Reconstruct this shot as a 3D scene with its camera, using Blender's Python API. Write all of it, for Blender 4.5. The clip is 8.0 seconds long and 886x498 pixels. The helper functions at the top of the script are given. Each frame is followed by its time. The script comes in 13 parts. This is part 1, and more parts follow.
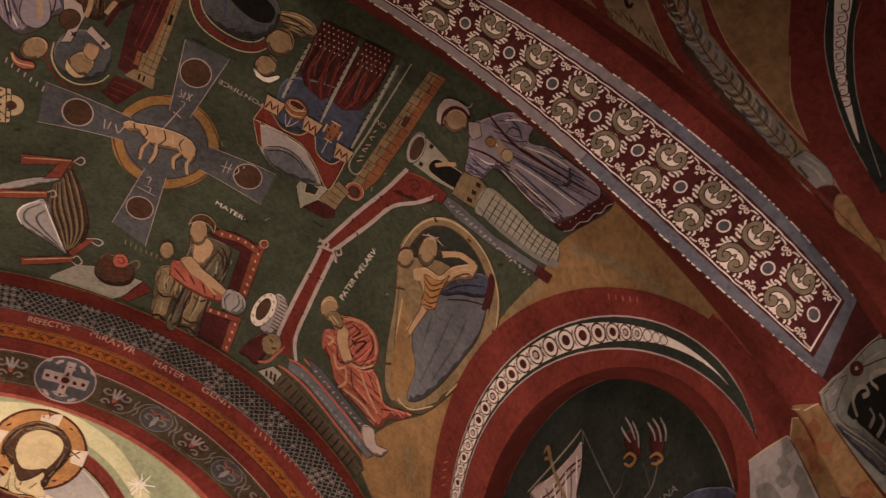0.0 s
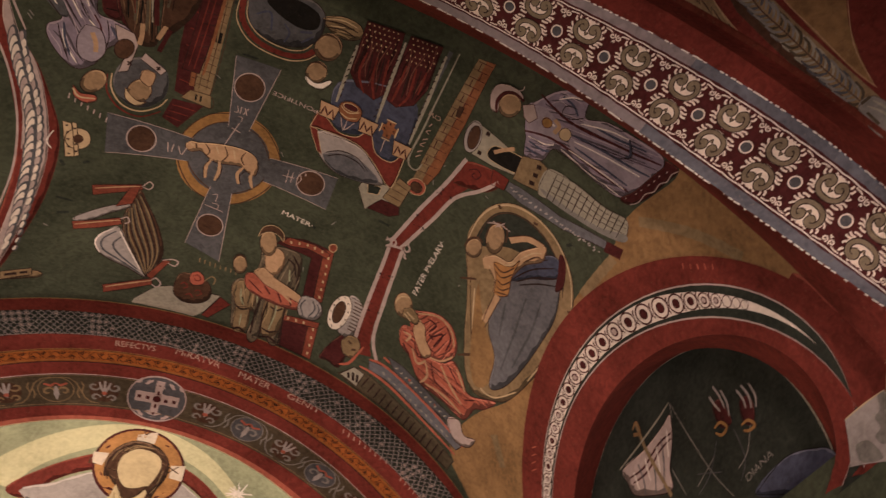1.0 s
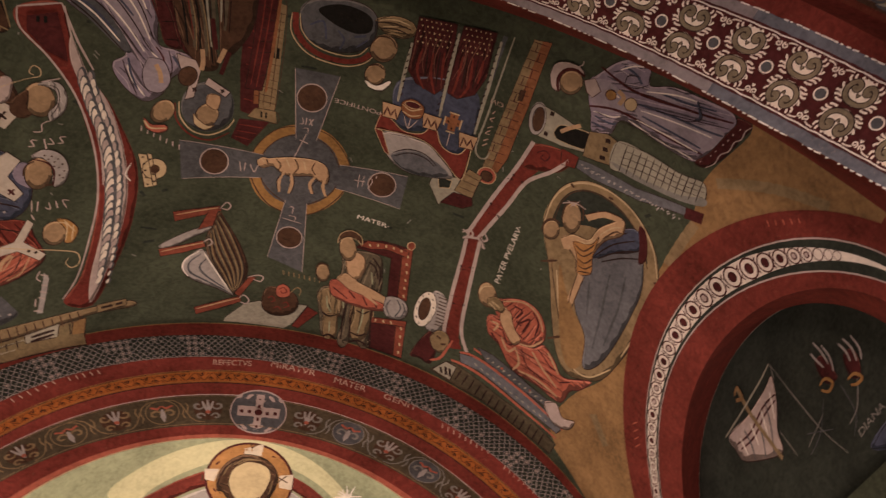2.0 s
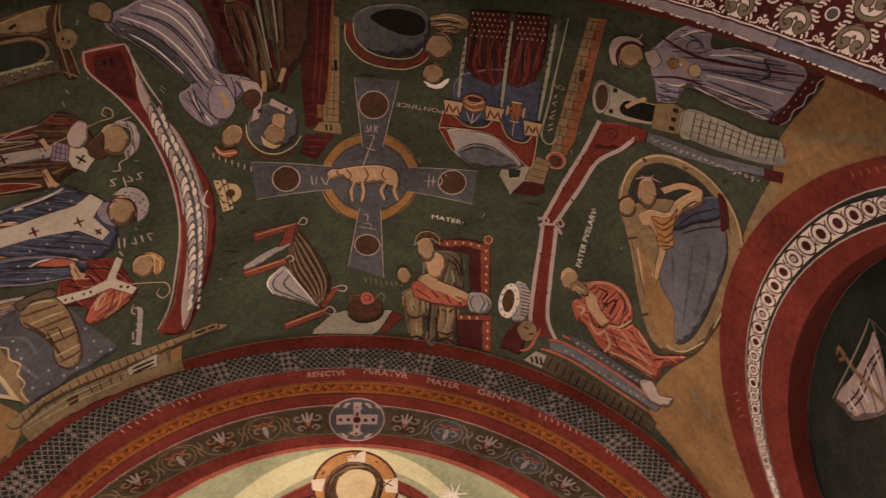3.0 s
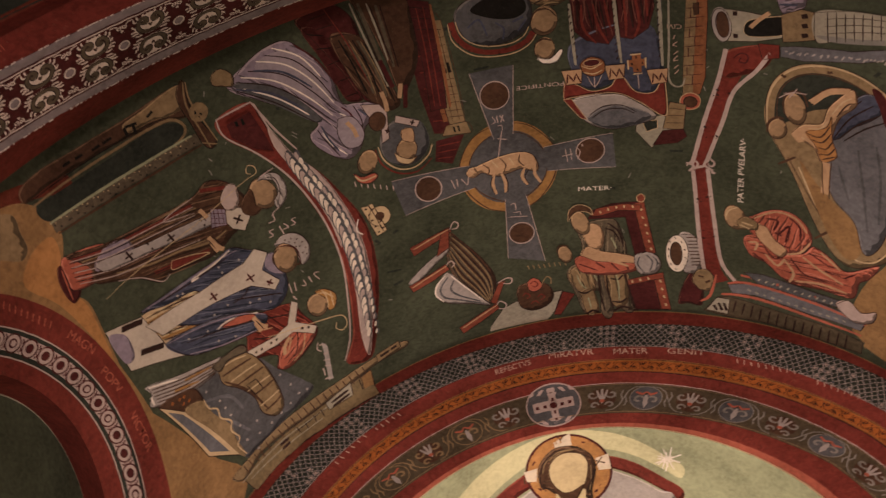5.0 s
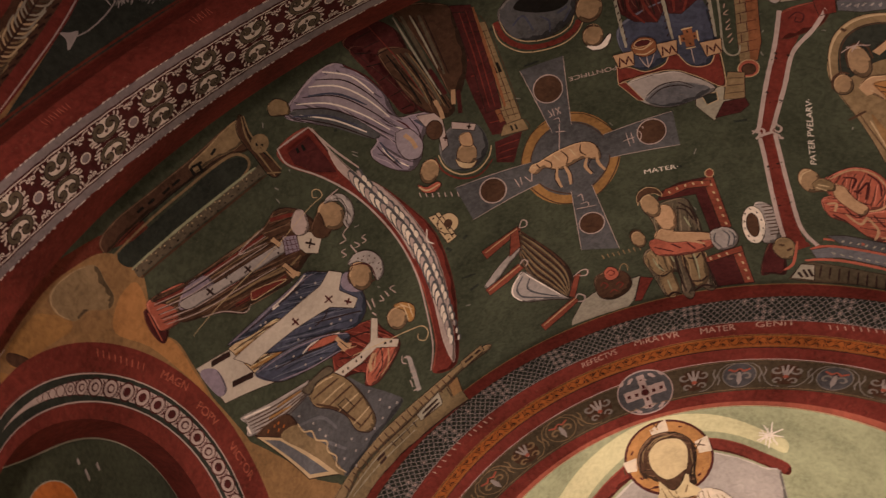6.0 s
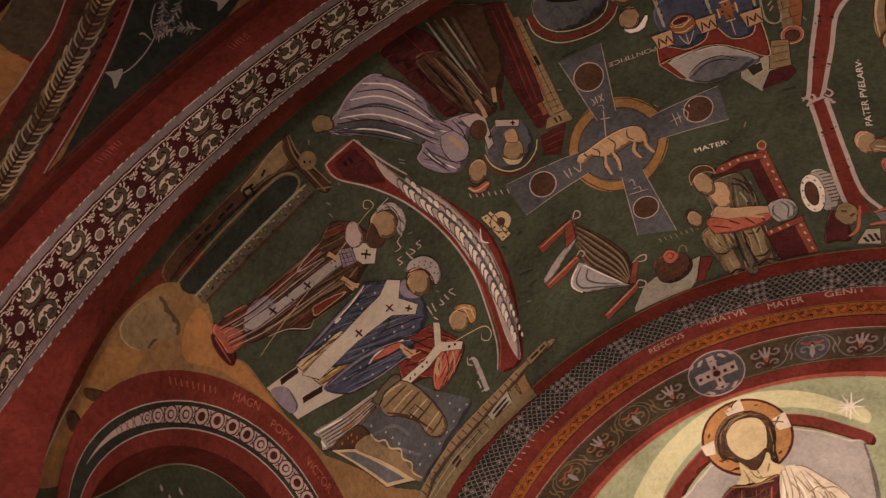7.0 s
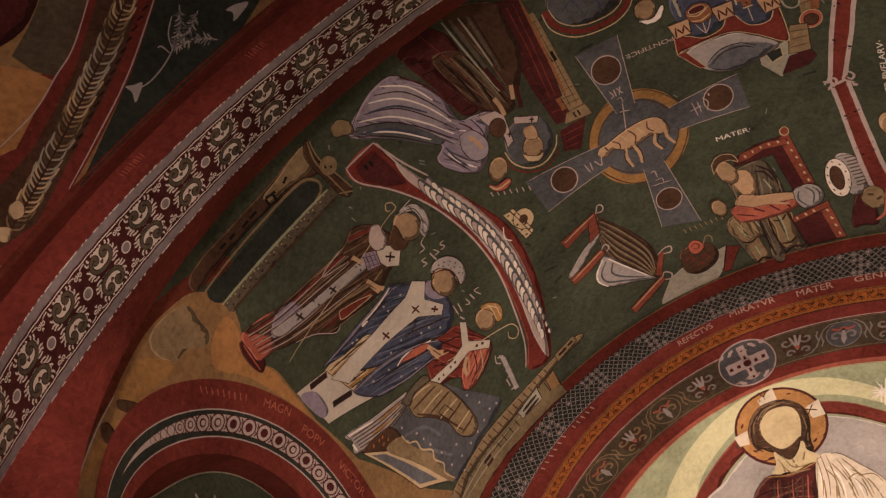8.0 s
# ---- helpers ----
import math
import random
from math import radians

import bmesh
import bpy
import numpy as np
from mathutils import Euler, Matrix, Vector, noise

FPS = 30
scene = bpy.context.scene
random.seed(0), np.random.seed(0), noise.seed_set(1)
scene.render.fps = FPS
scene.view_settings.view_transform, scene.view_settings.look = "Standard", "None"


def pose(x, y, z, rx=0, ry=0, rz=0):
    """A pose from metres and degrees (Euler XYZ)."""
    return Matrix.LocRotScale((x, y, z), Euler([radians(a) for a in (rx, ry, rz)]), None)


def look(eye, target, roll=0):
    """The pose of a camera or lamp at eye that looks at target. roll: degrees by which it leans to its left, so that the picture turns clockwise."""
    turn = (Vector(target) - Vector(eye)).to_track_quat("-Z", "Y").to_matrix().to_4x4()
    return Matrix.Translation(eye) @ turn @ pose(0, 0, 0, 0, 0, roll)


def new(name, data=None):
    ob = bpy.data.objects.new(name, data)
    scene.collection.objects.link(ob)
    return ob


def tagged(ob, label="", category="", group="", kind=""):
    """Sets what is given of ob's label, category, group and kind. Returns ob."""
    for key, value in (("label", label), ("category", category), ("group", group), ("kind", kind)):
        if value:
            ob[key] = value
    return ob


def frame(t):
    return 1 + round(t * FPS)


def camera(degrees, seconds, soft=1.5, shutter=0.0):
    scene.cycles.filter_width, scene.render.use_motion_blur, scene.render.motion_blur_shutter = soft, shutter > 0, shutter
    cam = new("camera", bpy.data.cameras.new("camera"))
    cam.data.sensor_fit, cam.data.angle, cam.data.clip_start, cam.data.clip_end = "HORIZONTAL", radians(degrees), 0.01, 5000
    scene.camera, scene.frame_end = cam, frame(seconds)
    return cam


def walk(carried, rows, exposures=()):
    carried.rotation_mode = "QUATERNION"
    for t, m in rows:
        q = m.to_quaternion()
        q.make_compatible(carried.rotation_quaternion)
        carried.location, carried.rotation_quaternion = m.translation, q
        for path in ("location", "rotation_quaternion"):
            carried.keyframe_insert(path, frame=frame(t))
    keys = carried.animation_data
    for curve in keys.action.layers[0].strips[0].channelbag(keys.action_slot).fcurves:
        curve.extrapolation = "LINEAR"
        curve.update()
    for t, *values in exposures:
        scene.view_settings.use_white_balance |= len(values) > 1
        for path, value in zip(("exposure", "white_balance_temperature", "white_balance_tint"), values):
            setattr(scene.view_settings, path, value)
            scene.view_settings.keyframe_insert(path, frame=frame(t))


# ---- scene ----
cam = camera(51.5, 8.0, soft=1.35, shutter=0.5)
walk(cam, [
    (0.0, pose(0, 0, 1.6, 145.7, 2.73, -28.83)),
    (0.5, pose(0, 0, 1.6, 145.58, 2.63, -25.58)),
    (1.0, pose(0, 0, 1.6, 145.37, 2.53, -21.66)),
    (1.5, pose(0, 0, 1.6, 145.18, 2.43, -17.57)),
    (3.0, pose(0, 0, 1.6, 145.04, 2.04, -5.38)),
    (3.5, pose(0, 0, 1.6, 145.0, 2.0, -1.24)),
    (4.0, pose(0, 0, 1.6, 144.87, 1.92, 3.4)),
    (4.5, pose(0, 0, 1.6, 144.82, 1.94, 7.44)),
    (6.0, pose(0, 0, 1.6, 145.46, 2.26, 19.69)),
    (6.5, pose(0, 0, 1.6, 145.68, 2.36, 23.16)),
    (7.0, pose(0, 0, 1.6, 145.79, 2.44, 26.05)),
    (7.5, pose(0, 0, 1.6, 145.84, 2.47, 27.8)),
    (8.0, pose(0, 0, 1.6, 145.9, 2.47, 28.73)),
], exposures=[(0.0, 0.0), (8.0, 0.0)])

# ---- light: warm unseen lamps low in the chapel, the apse lit brightest ----
world = bpy.data.worlds.new("world")
scene.world = world
world.use_nodes = True
world.node_tree.nodes["Background"].inputs[0].default_value = (0.9, 0.95, 1.0, 1)
world.node_tree.nodes["Background"].inputs[1].default_value = 0.002


def area_lamp(name, eye, target, power, size, colour, spread=180):
    data = bpy.data.lights.new(name, "AREA")
    data.energy, data.size, data.color, data.shape = power, size, colour, "DISK"
    data.spread = radians(spread)
    ob = new(name, data)
    ob.matrix_world = look(eye, target)
    return ob


area_lamp("apse_lamp", (0.35, 3.75, 2.3), (0.1, 4.9, 4.9), 30, 0.35, (1.0, 0.84, 0.68))
# nave, west and side lamps are fills, added to lift the dim parts
area_lamp("nave_fill", (0.7, 2.85, 2.0), (1.75, 3.0, 4.2), 11, 0.4, (1.0, 0.755, 0.62), 105)
area_lamp("nave_fill", (-0.7, 2.85, 2.0), (-1.25, 3.5, 4.6), 9, 0.4, (1.0, 0.755, 0.62), 95)
area_lamp("floor_lamp", (0.2, -1.5, 1.2), (0.0, 3.4, 3.1), 69, 0.4, (1.0, 0.745, 0.605), 80)
area_lamp("west_fill", (-0.2, -0.9, 1.4), (-1.2, -0.6, 4.2), 6, 0.5, (1.0, 0.77, 0.64), 84)
area_lamp("side_fill", (0.9, 0.2, 1.2), (-1.7, 0.55, 3.3), 4.6, 0.4, (1.0, 0.70, 0.56), 50)
area_lamp("side_fill", (-0.9, 0.2, 1.2), (1.8, 0.95, 3.4), 6.5, 0.4, (1.0, 0.78, 0.70), 66)

# ---- materials ----
RND = random.Random(4)


def pigment(name, rgb, wear=0.35, rough=0.85, bump=0.25, scale=1.0):
    """Old fresco paint: a base colour with clouded tone, fine grain, lost flecks and soft relief."""
    m = bpy.data.materials.new(name)
    m.use_nodes = True
    nt = m.node_tree
    bsdf = nt.nodes["Principled BSDF"]
    bsdf.inputs["Roughness"].default_value = rough
    bsdf.inputs["Specular IOR Level"].default_value = 0.12
    pos = nt.nodes.new("ShaderNodeNewGeometry").outputs["Position"]

    def noise_tex(s, detail, rough_):
        n = nt.nodes.new("ShaderNodeTexNoise")
        n.inputs["Scale"].default_value, n.inputs["Detail"].default_value, n.inputs["Roughness"].default_value = s * scale, detail, rough_
        nt.links.new(pos, n.inputs["Vector"])
        return n.outputs["Fac"]

    def ramp(fac, lo, hi, a, b):
        r = nt.nodes.new("ShaderNodeMapRange")
        r.inputs[1].default_value, r.inputs[2].default_value, r.inputs[3].default_value, r.inputs[4].default_value = lo, hi, a, b
        nt.links.new(fac, r.inputs[0])
        return r.outputs[0]

    def mix(fac, a, b, kind="MIX"):
        n = nt.nodes.new("ShaderNodeMix")
        n.data_type, n.blend_type = "RGBA", kind
        for sock, val in ((n.inputs[0], fac), (n.inputs[6], a), (n.inputs[7], b)):
            if isinstance(val, (tuple, float, int)):
                sock.default_value = val
            else:
                nt.links.new(val, sock)
        return n.outputs[2]

    cloud = noise_tex(3.2, 5, 0.6)
    grain = noise_tex(46, 4, 0.65)
    fleck = noise_tex(95, 3, 0.5)
    rich = 1 - 0.62 * min(1.0, sum(rgb) / 3 / 0.38)
    dark = tuple(c * (1 - 0.55 * rich) for c in rgb) + (1,)
    light = tuple(min(0.9, c * (1 + 0.42 * rich) + 0.004) for c in rgb) + (1,)
    col = mix(ramp(cloud, 0.33, 0.67, 0.0, 1.0), dark, light)
    brush = nt.nodes.new("ShaderNodeTexNoise")
    brush.inputs["Scale"].default_value, brush.inputs["Detail"].default_value, brush.inputs["Distortion"].default_value = 21 * scale, 4, 1.8
    nt.links.new(pos, brush.inputs["Vector"])
    col = mix(ramp(brush.outputs["Fac"], 0.36, 0.66, 0.62 * rich, 0.0), col, tuple(c * 0.40 for c in rgb) + (1,))
    col = mix(ramp(grain, 0.38, 0.68, 0.0, 0.45), col, tuple(min(0.9, c * (1 + 0.40 * rich) + 0.004) for c in rgb) + (1,))
    plaster = tuple(0.55 * c + 0.45 * g for c, g in zip(rgb, (0.36, 0.27, 0.18))) + (1,)
    col = mix(ramp(fleck, 0.62, 0.74, 0.0, wear * min(1.0, 0.3 + 6 * sum(rgb) / 3)), col, plaster)
    nt.links.new(col, bsdf.inputs["Base Color"])
    b = nt.nodes.new("ShaderNodeBump")
    b.inputs["Strength"].default_value, b.inputs["Distance"].default_value = bump, 0.004
    nt.links.new(noise_tex(22, 6, 0.6), b.inputs["Height"])
    nt.links.new(b.outputs[0], bsdf.inputs["Normal"])
    return m


GREEN = pigment("fresco_green", (0.052, 0.058, 0.037), 0.3)
DEEP = pigment("fresco_deep_green", (0.026, 0.029, 0.023), 0.25)
RED = pigment("fresco_red", (0.15, 0.026, 0.019), 0.3)
REDBROWN = pigment("fresco_red_brown", (0.115, 0.024, 0.014), 0.4)
MAROON = pigment("fresco_maroon", (0.064, 0.012, 0.012), 0.3)
ROSE = pigment("fresco_rose", (0.37, 0.1, 0.065), 0.4)
OCHRE = pigment("fresco_ochre", (0.25, 0.14, 0.062), 0.4)
ORANGE = pigment("fresco_orange", (0.42, 0.125, 0.03), 0.3)
GOLD = pigment("fresco_gold", (0.3, 0.155, 0.055), 0.3)
WHITE = pigment("fresco_white", (0.76, 0.66, 0.60), 0.2)
PINK = pigment("fresco_pink_grey", (0.42, 0.32, 0.30), 0.35)
CREAM = pigment("fresco_cream", (0.5, 0.36, 0.22), 0.25)
TAN = pigment("fresco_tan", (0.23, 0.155, 0.085), 0.3)
FLESH = pigment("fresco_flesh", (0.44, 0.27, 0.16), 0.25)
BLUE = pigment("fresco_blue", (0.058, 0.062, 0.098), 0.3)
GREY = pigment("fresco_grey", (0.21, 0.19, 0.175), 0.3)
SLATE = pigment("fresco_slate", (0.085, 0.082, 0.09), 0.3)
LILAC = pigment("fresco_lilac", (0.24, 0.19, 0.245), 0.3)
BROWN = pigment("fresco_brown", (0.072, 0.034, 0.02), 0.3)
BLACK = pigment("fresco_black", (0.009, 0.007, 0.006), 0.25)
OLIVE = pigment("fresco_olive", (0.105, 0.080, 0.055), 0.3)
BORDER = pigment("fresco_border_grey", (0.235, 0.195, 0.205), 0.45)
HALO = pigment("fresco_halo", (0.37, 0.175, 0.065), 0.3)
MANTLE = pigment("fresco_mantle", (0.58, 0.47, 0.38), 0.3)
VEIL = pigment("fresco_veil_grey", (0.33, 0.285, 0.275), 0.4)
COVER = pigment("fresco_cover_grey", (0.125, 0.12, 0.135), 0.3)
PALESTONE = pigment("fresco_pale_stone", (0.31, 0.275, 0.22), 0.3)
LILACPALE = pigment("fresco_pale_lilac", (0.30, 0.245, 0.285), 0.3)
SAND = pigment("fresco_sand", (0.17, 0.122, 0.066), 0.35)
BLUEGREY = pigment("fresco_blue_grey", (0.125, 0.125, 0.15), 0.35)
BRICK = pigment("fresco_brick", (0.23, 0.088, 0.04), 0.35)
BRICKROSE = pigment("fresco_brick_rose", (0.21, 0.052, 0.032), 0.35)
LINEN = pigment("fresco_linen", (0.47, 0.395, 0.335), 0.3)
SKIN = pigment("fresco_brown_flesh", (0.30, 0.19, 0.11), 0.3)
FACE = pigment("fresco_pale_flesh", (0.52, 0.40, 0.24), 0.2)
PALEGREEN = pigment("fresco_pale_green", (0.29, 0.295, 0.19), 0.3)
SCROLLPALE = pigment("fresco_pale_scroll", (0.20, 0.155, 0.105), 0.3)
SCROLLWHITE = pigment("fresco_scroll_white", (0.66, 0.56, 0.50), 0.25)
CREAMWHITE = pigment("fresco_cream_white", (0.70, 0.59, 0.51), 0.25)
DARKLINE = pigment("fresco_dark_line", (0.028, 0.012, 0.010), 0.15)
LEAFGREEN = pigment("fresco_frieze_green", (0.078, 0.058, 0.036), 0.3)
LETTER = pigment("fresco_letter", (0.40, 0.27, 0.22), 0.3)
PALEYELLOW = pigment("fresco_pale_yellow", (0.53, 0.48, 0.30), 0.25)



def tones(name, rgb):
    """A shade and a highlight pigment for painted folds."""
    return (pigment(name + "_shade", tuple(c * 0.36 for c in rgb), 0.2),
            pigment(name + "_light", tuple(min(0.62, c * 1.4 + d) for c, d in zip(rgb, (0.05, 0.038, 0.025))), 0.2))


FOLDS = {m.name: tones(m.name, c) for m, c in (
    (TAN, (0.23, 0.155, 0.085)), (LILAC, (0.24, 0.19, 0.23)), (ROSE, (0.36, 0.105, 0.075)), (BROWN, (0.085, 0.042, 0.025)), (CREAM, (0.50, 0.36, 0.22)),
    (BLUE, (0.062, 0.072, 0.115)), (SLATE, (0.085, 0.082, 0.09)), (MAROON, (0.075, 0.016, 0.014)), (PINK, (0.40, 0.29, 0.26)), (FLESH, (0.44, 0.27, 0.16)), (WHITE, (0.62, 0.53, 0.46)), (RED, (0.160, 0.024, 0.017)),
    (OLIVE, (0.105, 0.080, 0.055)), (COVER, (0.125, 0.12, 0.135)), (VEIL, (0.33, 0.285, 0.275)), (SKIN, (0.30, 0.19, 0.11)))}
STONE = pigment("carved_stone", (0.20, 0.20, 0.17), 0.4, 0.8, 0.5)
PLASTER = pigment("old_plaster", (0.34, 0.30, 0.25), 0.4, 0.9, 0.5)
FLOORSTONE = pigment("floor_stone", (0.22, 0.19, 0.16), 0.4, 0.6, 0.3)


# ---- mesh helpers ----
def link_mesh(name, verts, faces, mat, parent=None, label="", smooth=True):
    me = bpy.data.meshes.new(name)
    me.from_pydata([tuple(v) for v in verts], [], faces)
    me.materials.append(mat)
    if smooth:
        me.polygons.foreach_set("use_smooth", [True] * len(me.polygons))
    me.update()
    ob = new(name, me)
    if parent is not None:
        ob.parent = parent
    if label:
        ob["label"] = label
    return ob


def grid_faces(nu, nv, flip=False):
    f = []
    for i in range(nu - 1):
        for j in range(nv - 1):
            q = (i * nv + j, (i + 1) * nv + j, (i + 1) * nv + j + 1, i * nv + j + 1)
            f.append(q[::-1] if flip else q)
    return f


def loft(name, curves, mat, parent=None, label="", flip=False, smooth=True):
    """One sheet through a row of curves that all have the same number of points."""
    n = len(curves[0])
    verts = [p for c in curves for p in c]
    return link_mesh(name, verts, grid_faces(len(curves), n, flip), mat, parent, label, smooth)


def between(a, b, n=7):
    """The two curves with more of them between."""
    return [[p.lerp(q, i / n) for p, q in zip(a, b)] for i in range(n + 1)]


def poly(co, a):
    return sum(c * a ** k for k, c in enumerate(co))


# ---- plan: y runs along the nave to the apse, the eye stands at x = 0, y = 0 ----
Y_APSE, Y_T1, Y_T2 = 3.42, 1.007, 0.76
SKEW = -0.06
Z_A, Z_T = 3.69, 3.025
ARCH_A = [
    [1.937, 0.066, 0.014, -0.023, -0.036],
    [1.828, 0.046, 0.089, 0.009, -0.065],
    [1.654, 0.033, 0.035, 0.03, -0.025],
    [1.584, 0.049, 0.001, 0.025],
    [1.497, 0.04, 0.018, 0.029],
    [1.435, 0.048, 0.029],
    [1.224, 0.043, 0.082],
    [1.153, 0.03, 0.013],
]
ARCH_T = [
    [2.023, -0.229, -0.154, 0.122, 0.007],
    [1.783, -0.3, -0.168, 0.127, 0.097],
    [1.589, -0.087, 0.226, 0.028, -0.094],
    [1.783, -0.117, -0.025, 0.017, -0.013],
]


def apse_curve(k, deep=0.0, n=97, out=0.0, lim=1.62):
    """An arch line of the apse wall: k counts from the outer red border inwards."""
    pts = []
    for i in range(n):
        a = -lim + 2 * lim * i / (n - 1)
        ac = max(-1.05, min(1.05, a))
        r = poly(ARCH_A[k], ac) + out
        pts.append(Vector((r * math.sin(a), Y_APSE + deep, Z_A + r * math.cos(a))))
    return pts


def band_curve(k, y, n=97, out=0.0, lim=1.42):
    """A line along the transverse arch, on a slightly skewed upright plane."""
    pts = []
    for i in range(n):
        a = -lim + 2 * lim * i / (n - 1)
        r = poly(ARCH_T[k], a) + out
        x = r * math.sin(a)
        pts.append(Vector((x, y + SKEW * x, Z_T + r * math.cos(a))))
    return pts


def dropped(curve, z=0.0, steps=5):
    """The curve carried straight down to height z at both ends."""
    a, b = curve[0], curve[-1]
    left = [Vector((a.x, a.y, z + (a.z - z) * i / steps)) for i in range(steps)]
    right = [Vector((b.x, b.y, b.z + (z - b.z) * (i + 1) / steps)) for i in range(steps)]
    return left + curve + right


# ---- structure ----
from mathutils.bvhtree import BVHTree

CENTRE = Vector((0, 2.2, 3.3))
N = 161
web_curves = []
for v in [i / 56 for i in range(57)]:
    a = band_curve(0, Y_T1 + 0.13, N, 0.10, 1.42)
    b = apse_curve(0, 0.0, N, 0.0, 1.50)
    web_curves.append(dropped([p.lerp(q, v) for p, q in zip(a, b)]))

# niches in the side walls: lines are drawn on a plane one metre beside the bay's centre
NICHE = {"right": (1, [
    [-0.08, 0.05, -1.75, 1.75, 0.798, 0.107, -0.081, -0.048, -0.018],
    [-0.08, 0.05, -1.75, 1.75, 0.68, 0.086, -0.018, -0.041, -0.039],
    [-0.08, 0.05, -1.75, 1.75, 0.596, 0.124, 0.011, -0.057, -0.035],
    [-0.08, 0.05, -1.7, 1.7, 0.51, 0.074, 0.046, -0.036, -0.047],
    [-0.08, 0.05, -1.7, 1.7, 0.563, 0.248, -0.097, -0.156, -0.045],
]), "left": (-1, [
    [-0.08, 0.05, -1.75, 1.75, 0.575, 0.168, 0.056, 0.05, -0.011, -0.019],
    [-0.08, 0.05, -1.75, 1.75, 0.5, 0.159, 0.038, 0.002, -0.008, -0.006],
    [-0.08, 0.05, -1.75, 1.75, 0.426, 0.143, 0.043, -0.009, -0.008, -0.003],
    [-0.08, 0.05, -1.7, 1.7, 0.38, 0.116, 0.03, -0.016, -0.005],
    [-0.08, 0.05, -1.7, 1.7, 0.367, 0.239, 0.028, -0.11, -0.007, 0.02],
])}


def side_point(side, p, q):
    s = NICHE[side][0]
    return Vector((s, p, q)).normalized()


def niche_radius(side, k, a):
    co = NICHE[side][1][k]
    lo, hi = co[2], co[3]
    return poly(co[4:], max(lo, min(hi, a)))


def niche_line(side, k, n=81, surf=None, lift=0.0):
    """Line k of a niche's border, thrown on the vault from the bay's centre."""
    co = NICHE[side][1][k]
    pts = []
    for i in range(n):
        a = co[2] + (co[3] - co[2]) * i / (n - 1)
        r = niche_radius(side, k, a)
        pts.append(throw(side_point(side, co[0] + r * math.sin(a), co[1] + r * math.cos(a)), surf, lift))
    return pts


def inside_niche(side, point):
    d = point - CENTRE
    s = NICHE[side][0]
    if d.x * s <= 0.05:
        return False
    p, q = d.y / abs(d.x), d.z / abs(d.x)
    co = NICHE[side][1][3]
    h, w = p - co[0], q - co[1]
    a = math.atan2(h, w)
    if not co[2] - 0.02 <= a <= co[3] + 0.02:
        return False
    return math.hypot(h, w) < 0.55 * niche_radius(side, 3, a) + 0.45 * niche_radius(side, 2, a)


def tree_of(parts):
    verts, faces = [], []
    for curves in parts:
        base = len(verts)
        n = len(curves[0])
        verts += [p for c in curves for p in c]
        faces += [tuple(i + base for i in f) for f in grid_faces(len(curves), n)]
    return BVHTree.FromPolygons(verts, faces)


# the conch of the apse, a quarter dome behind the innermost arch line
conch_curves = []
rim = apse_curve(7, 0.08, N, 0.0, 1.60)
for i in range(25):
    s = i / 24 * math.pi / 2
    conch_curves.append(dropped([Vector((p.x * math.cos(s), p.y + 1.30 * math.sin(s), Z_A + (p.z - Z_A) * math.cos(s))) for p in rim], 0.0))

RING_DEEP = (0.0, 0.0, 0.0, 0.03, 0.03, 0.06, 0.06, 0.08)
ring_curves = [dropped(apse_curve(k, RING_DEEP[k], N, 0.0, 1.56)) for k in range(8)]
SURF = tree_of([web_curves, ring_curves, conch_curves])


def throw(way, surf=None, lift=0.0, heart=CENTRE):
    """The point of the vault that lies in that direction from the bay's centre, raised towards it by lift."""
    hit = (surf or SURF).ray_cast(heart, way)[0]
    if hit is None:
        hit = heart + way * 2.2
    return hit - way * lift


# vault web with its two niche openings
verts = [p for c in web_curves for p in c]
n = len(web_curves[0])
faces = []
for f in grid_faces(len(web_curves), n):
    mid = sum((verts[i] for i in f), Vector()) / 4
    if not (inside_niche("right", mid) or inside_niche("left", mid)):
        faces.append(f)
vault = link_mesh("vault_east", verts, faces, GREEN)
tagged(vault, "dark green painted plaster vault over the east bay", "vault", kind="structure")



def shell(name, curves, parent, thick=0.7, low=2.9):
    """The outer face of the masonry, behind a vault's painted face."""
    out = [[p + (p - Vector((0, p.y, min(p.z, low)))).normalized() * thick for p in c] for c in curves[::4] + [curves[-1]]]
    return loft(name, out, PLASTER, parent)


shell("masonry", web_curves, vault)

# apse wall: rings of painted arch borders, stepped back towards the conch
apse_arch = tagged(new("apse_arch"), "painted arch borders in red, black and ochre round the apse", "arch", kind="structure")
RING_MATS = (RED, DEEP, RED, ORANGE, RED, LEAFGREEN, RED)
RING_NAMES = ("outer_border", "lattice_band", "inscription_band", "orange_band", "inner_border", "frieze_band", "rim")
for k in range(7):
    loft(RING_NAMES[k], [ring_curves[k], ring_curves[k + 1]], RING_MATS[k], apse_arch)
conch = loft("conch", conch_curves, PALEGREEN)
tagged(conch, "pale green painted half dome of the apse", "half dome", kind="structure")

back = [[p + Vector((p.x * 0.16, 0.28 * i / 24, 0.16 * (p.z - Z_A) if p.z > Z_A else 0)) for p in c] for i, c in enumerate(conch_curves)]
loft("masonry", back[::3], PLASTER, conch)

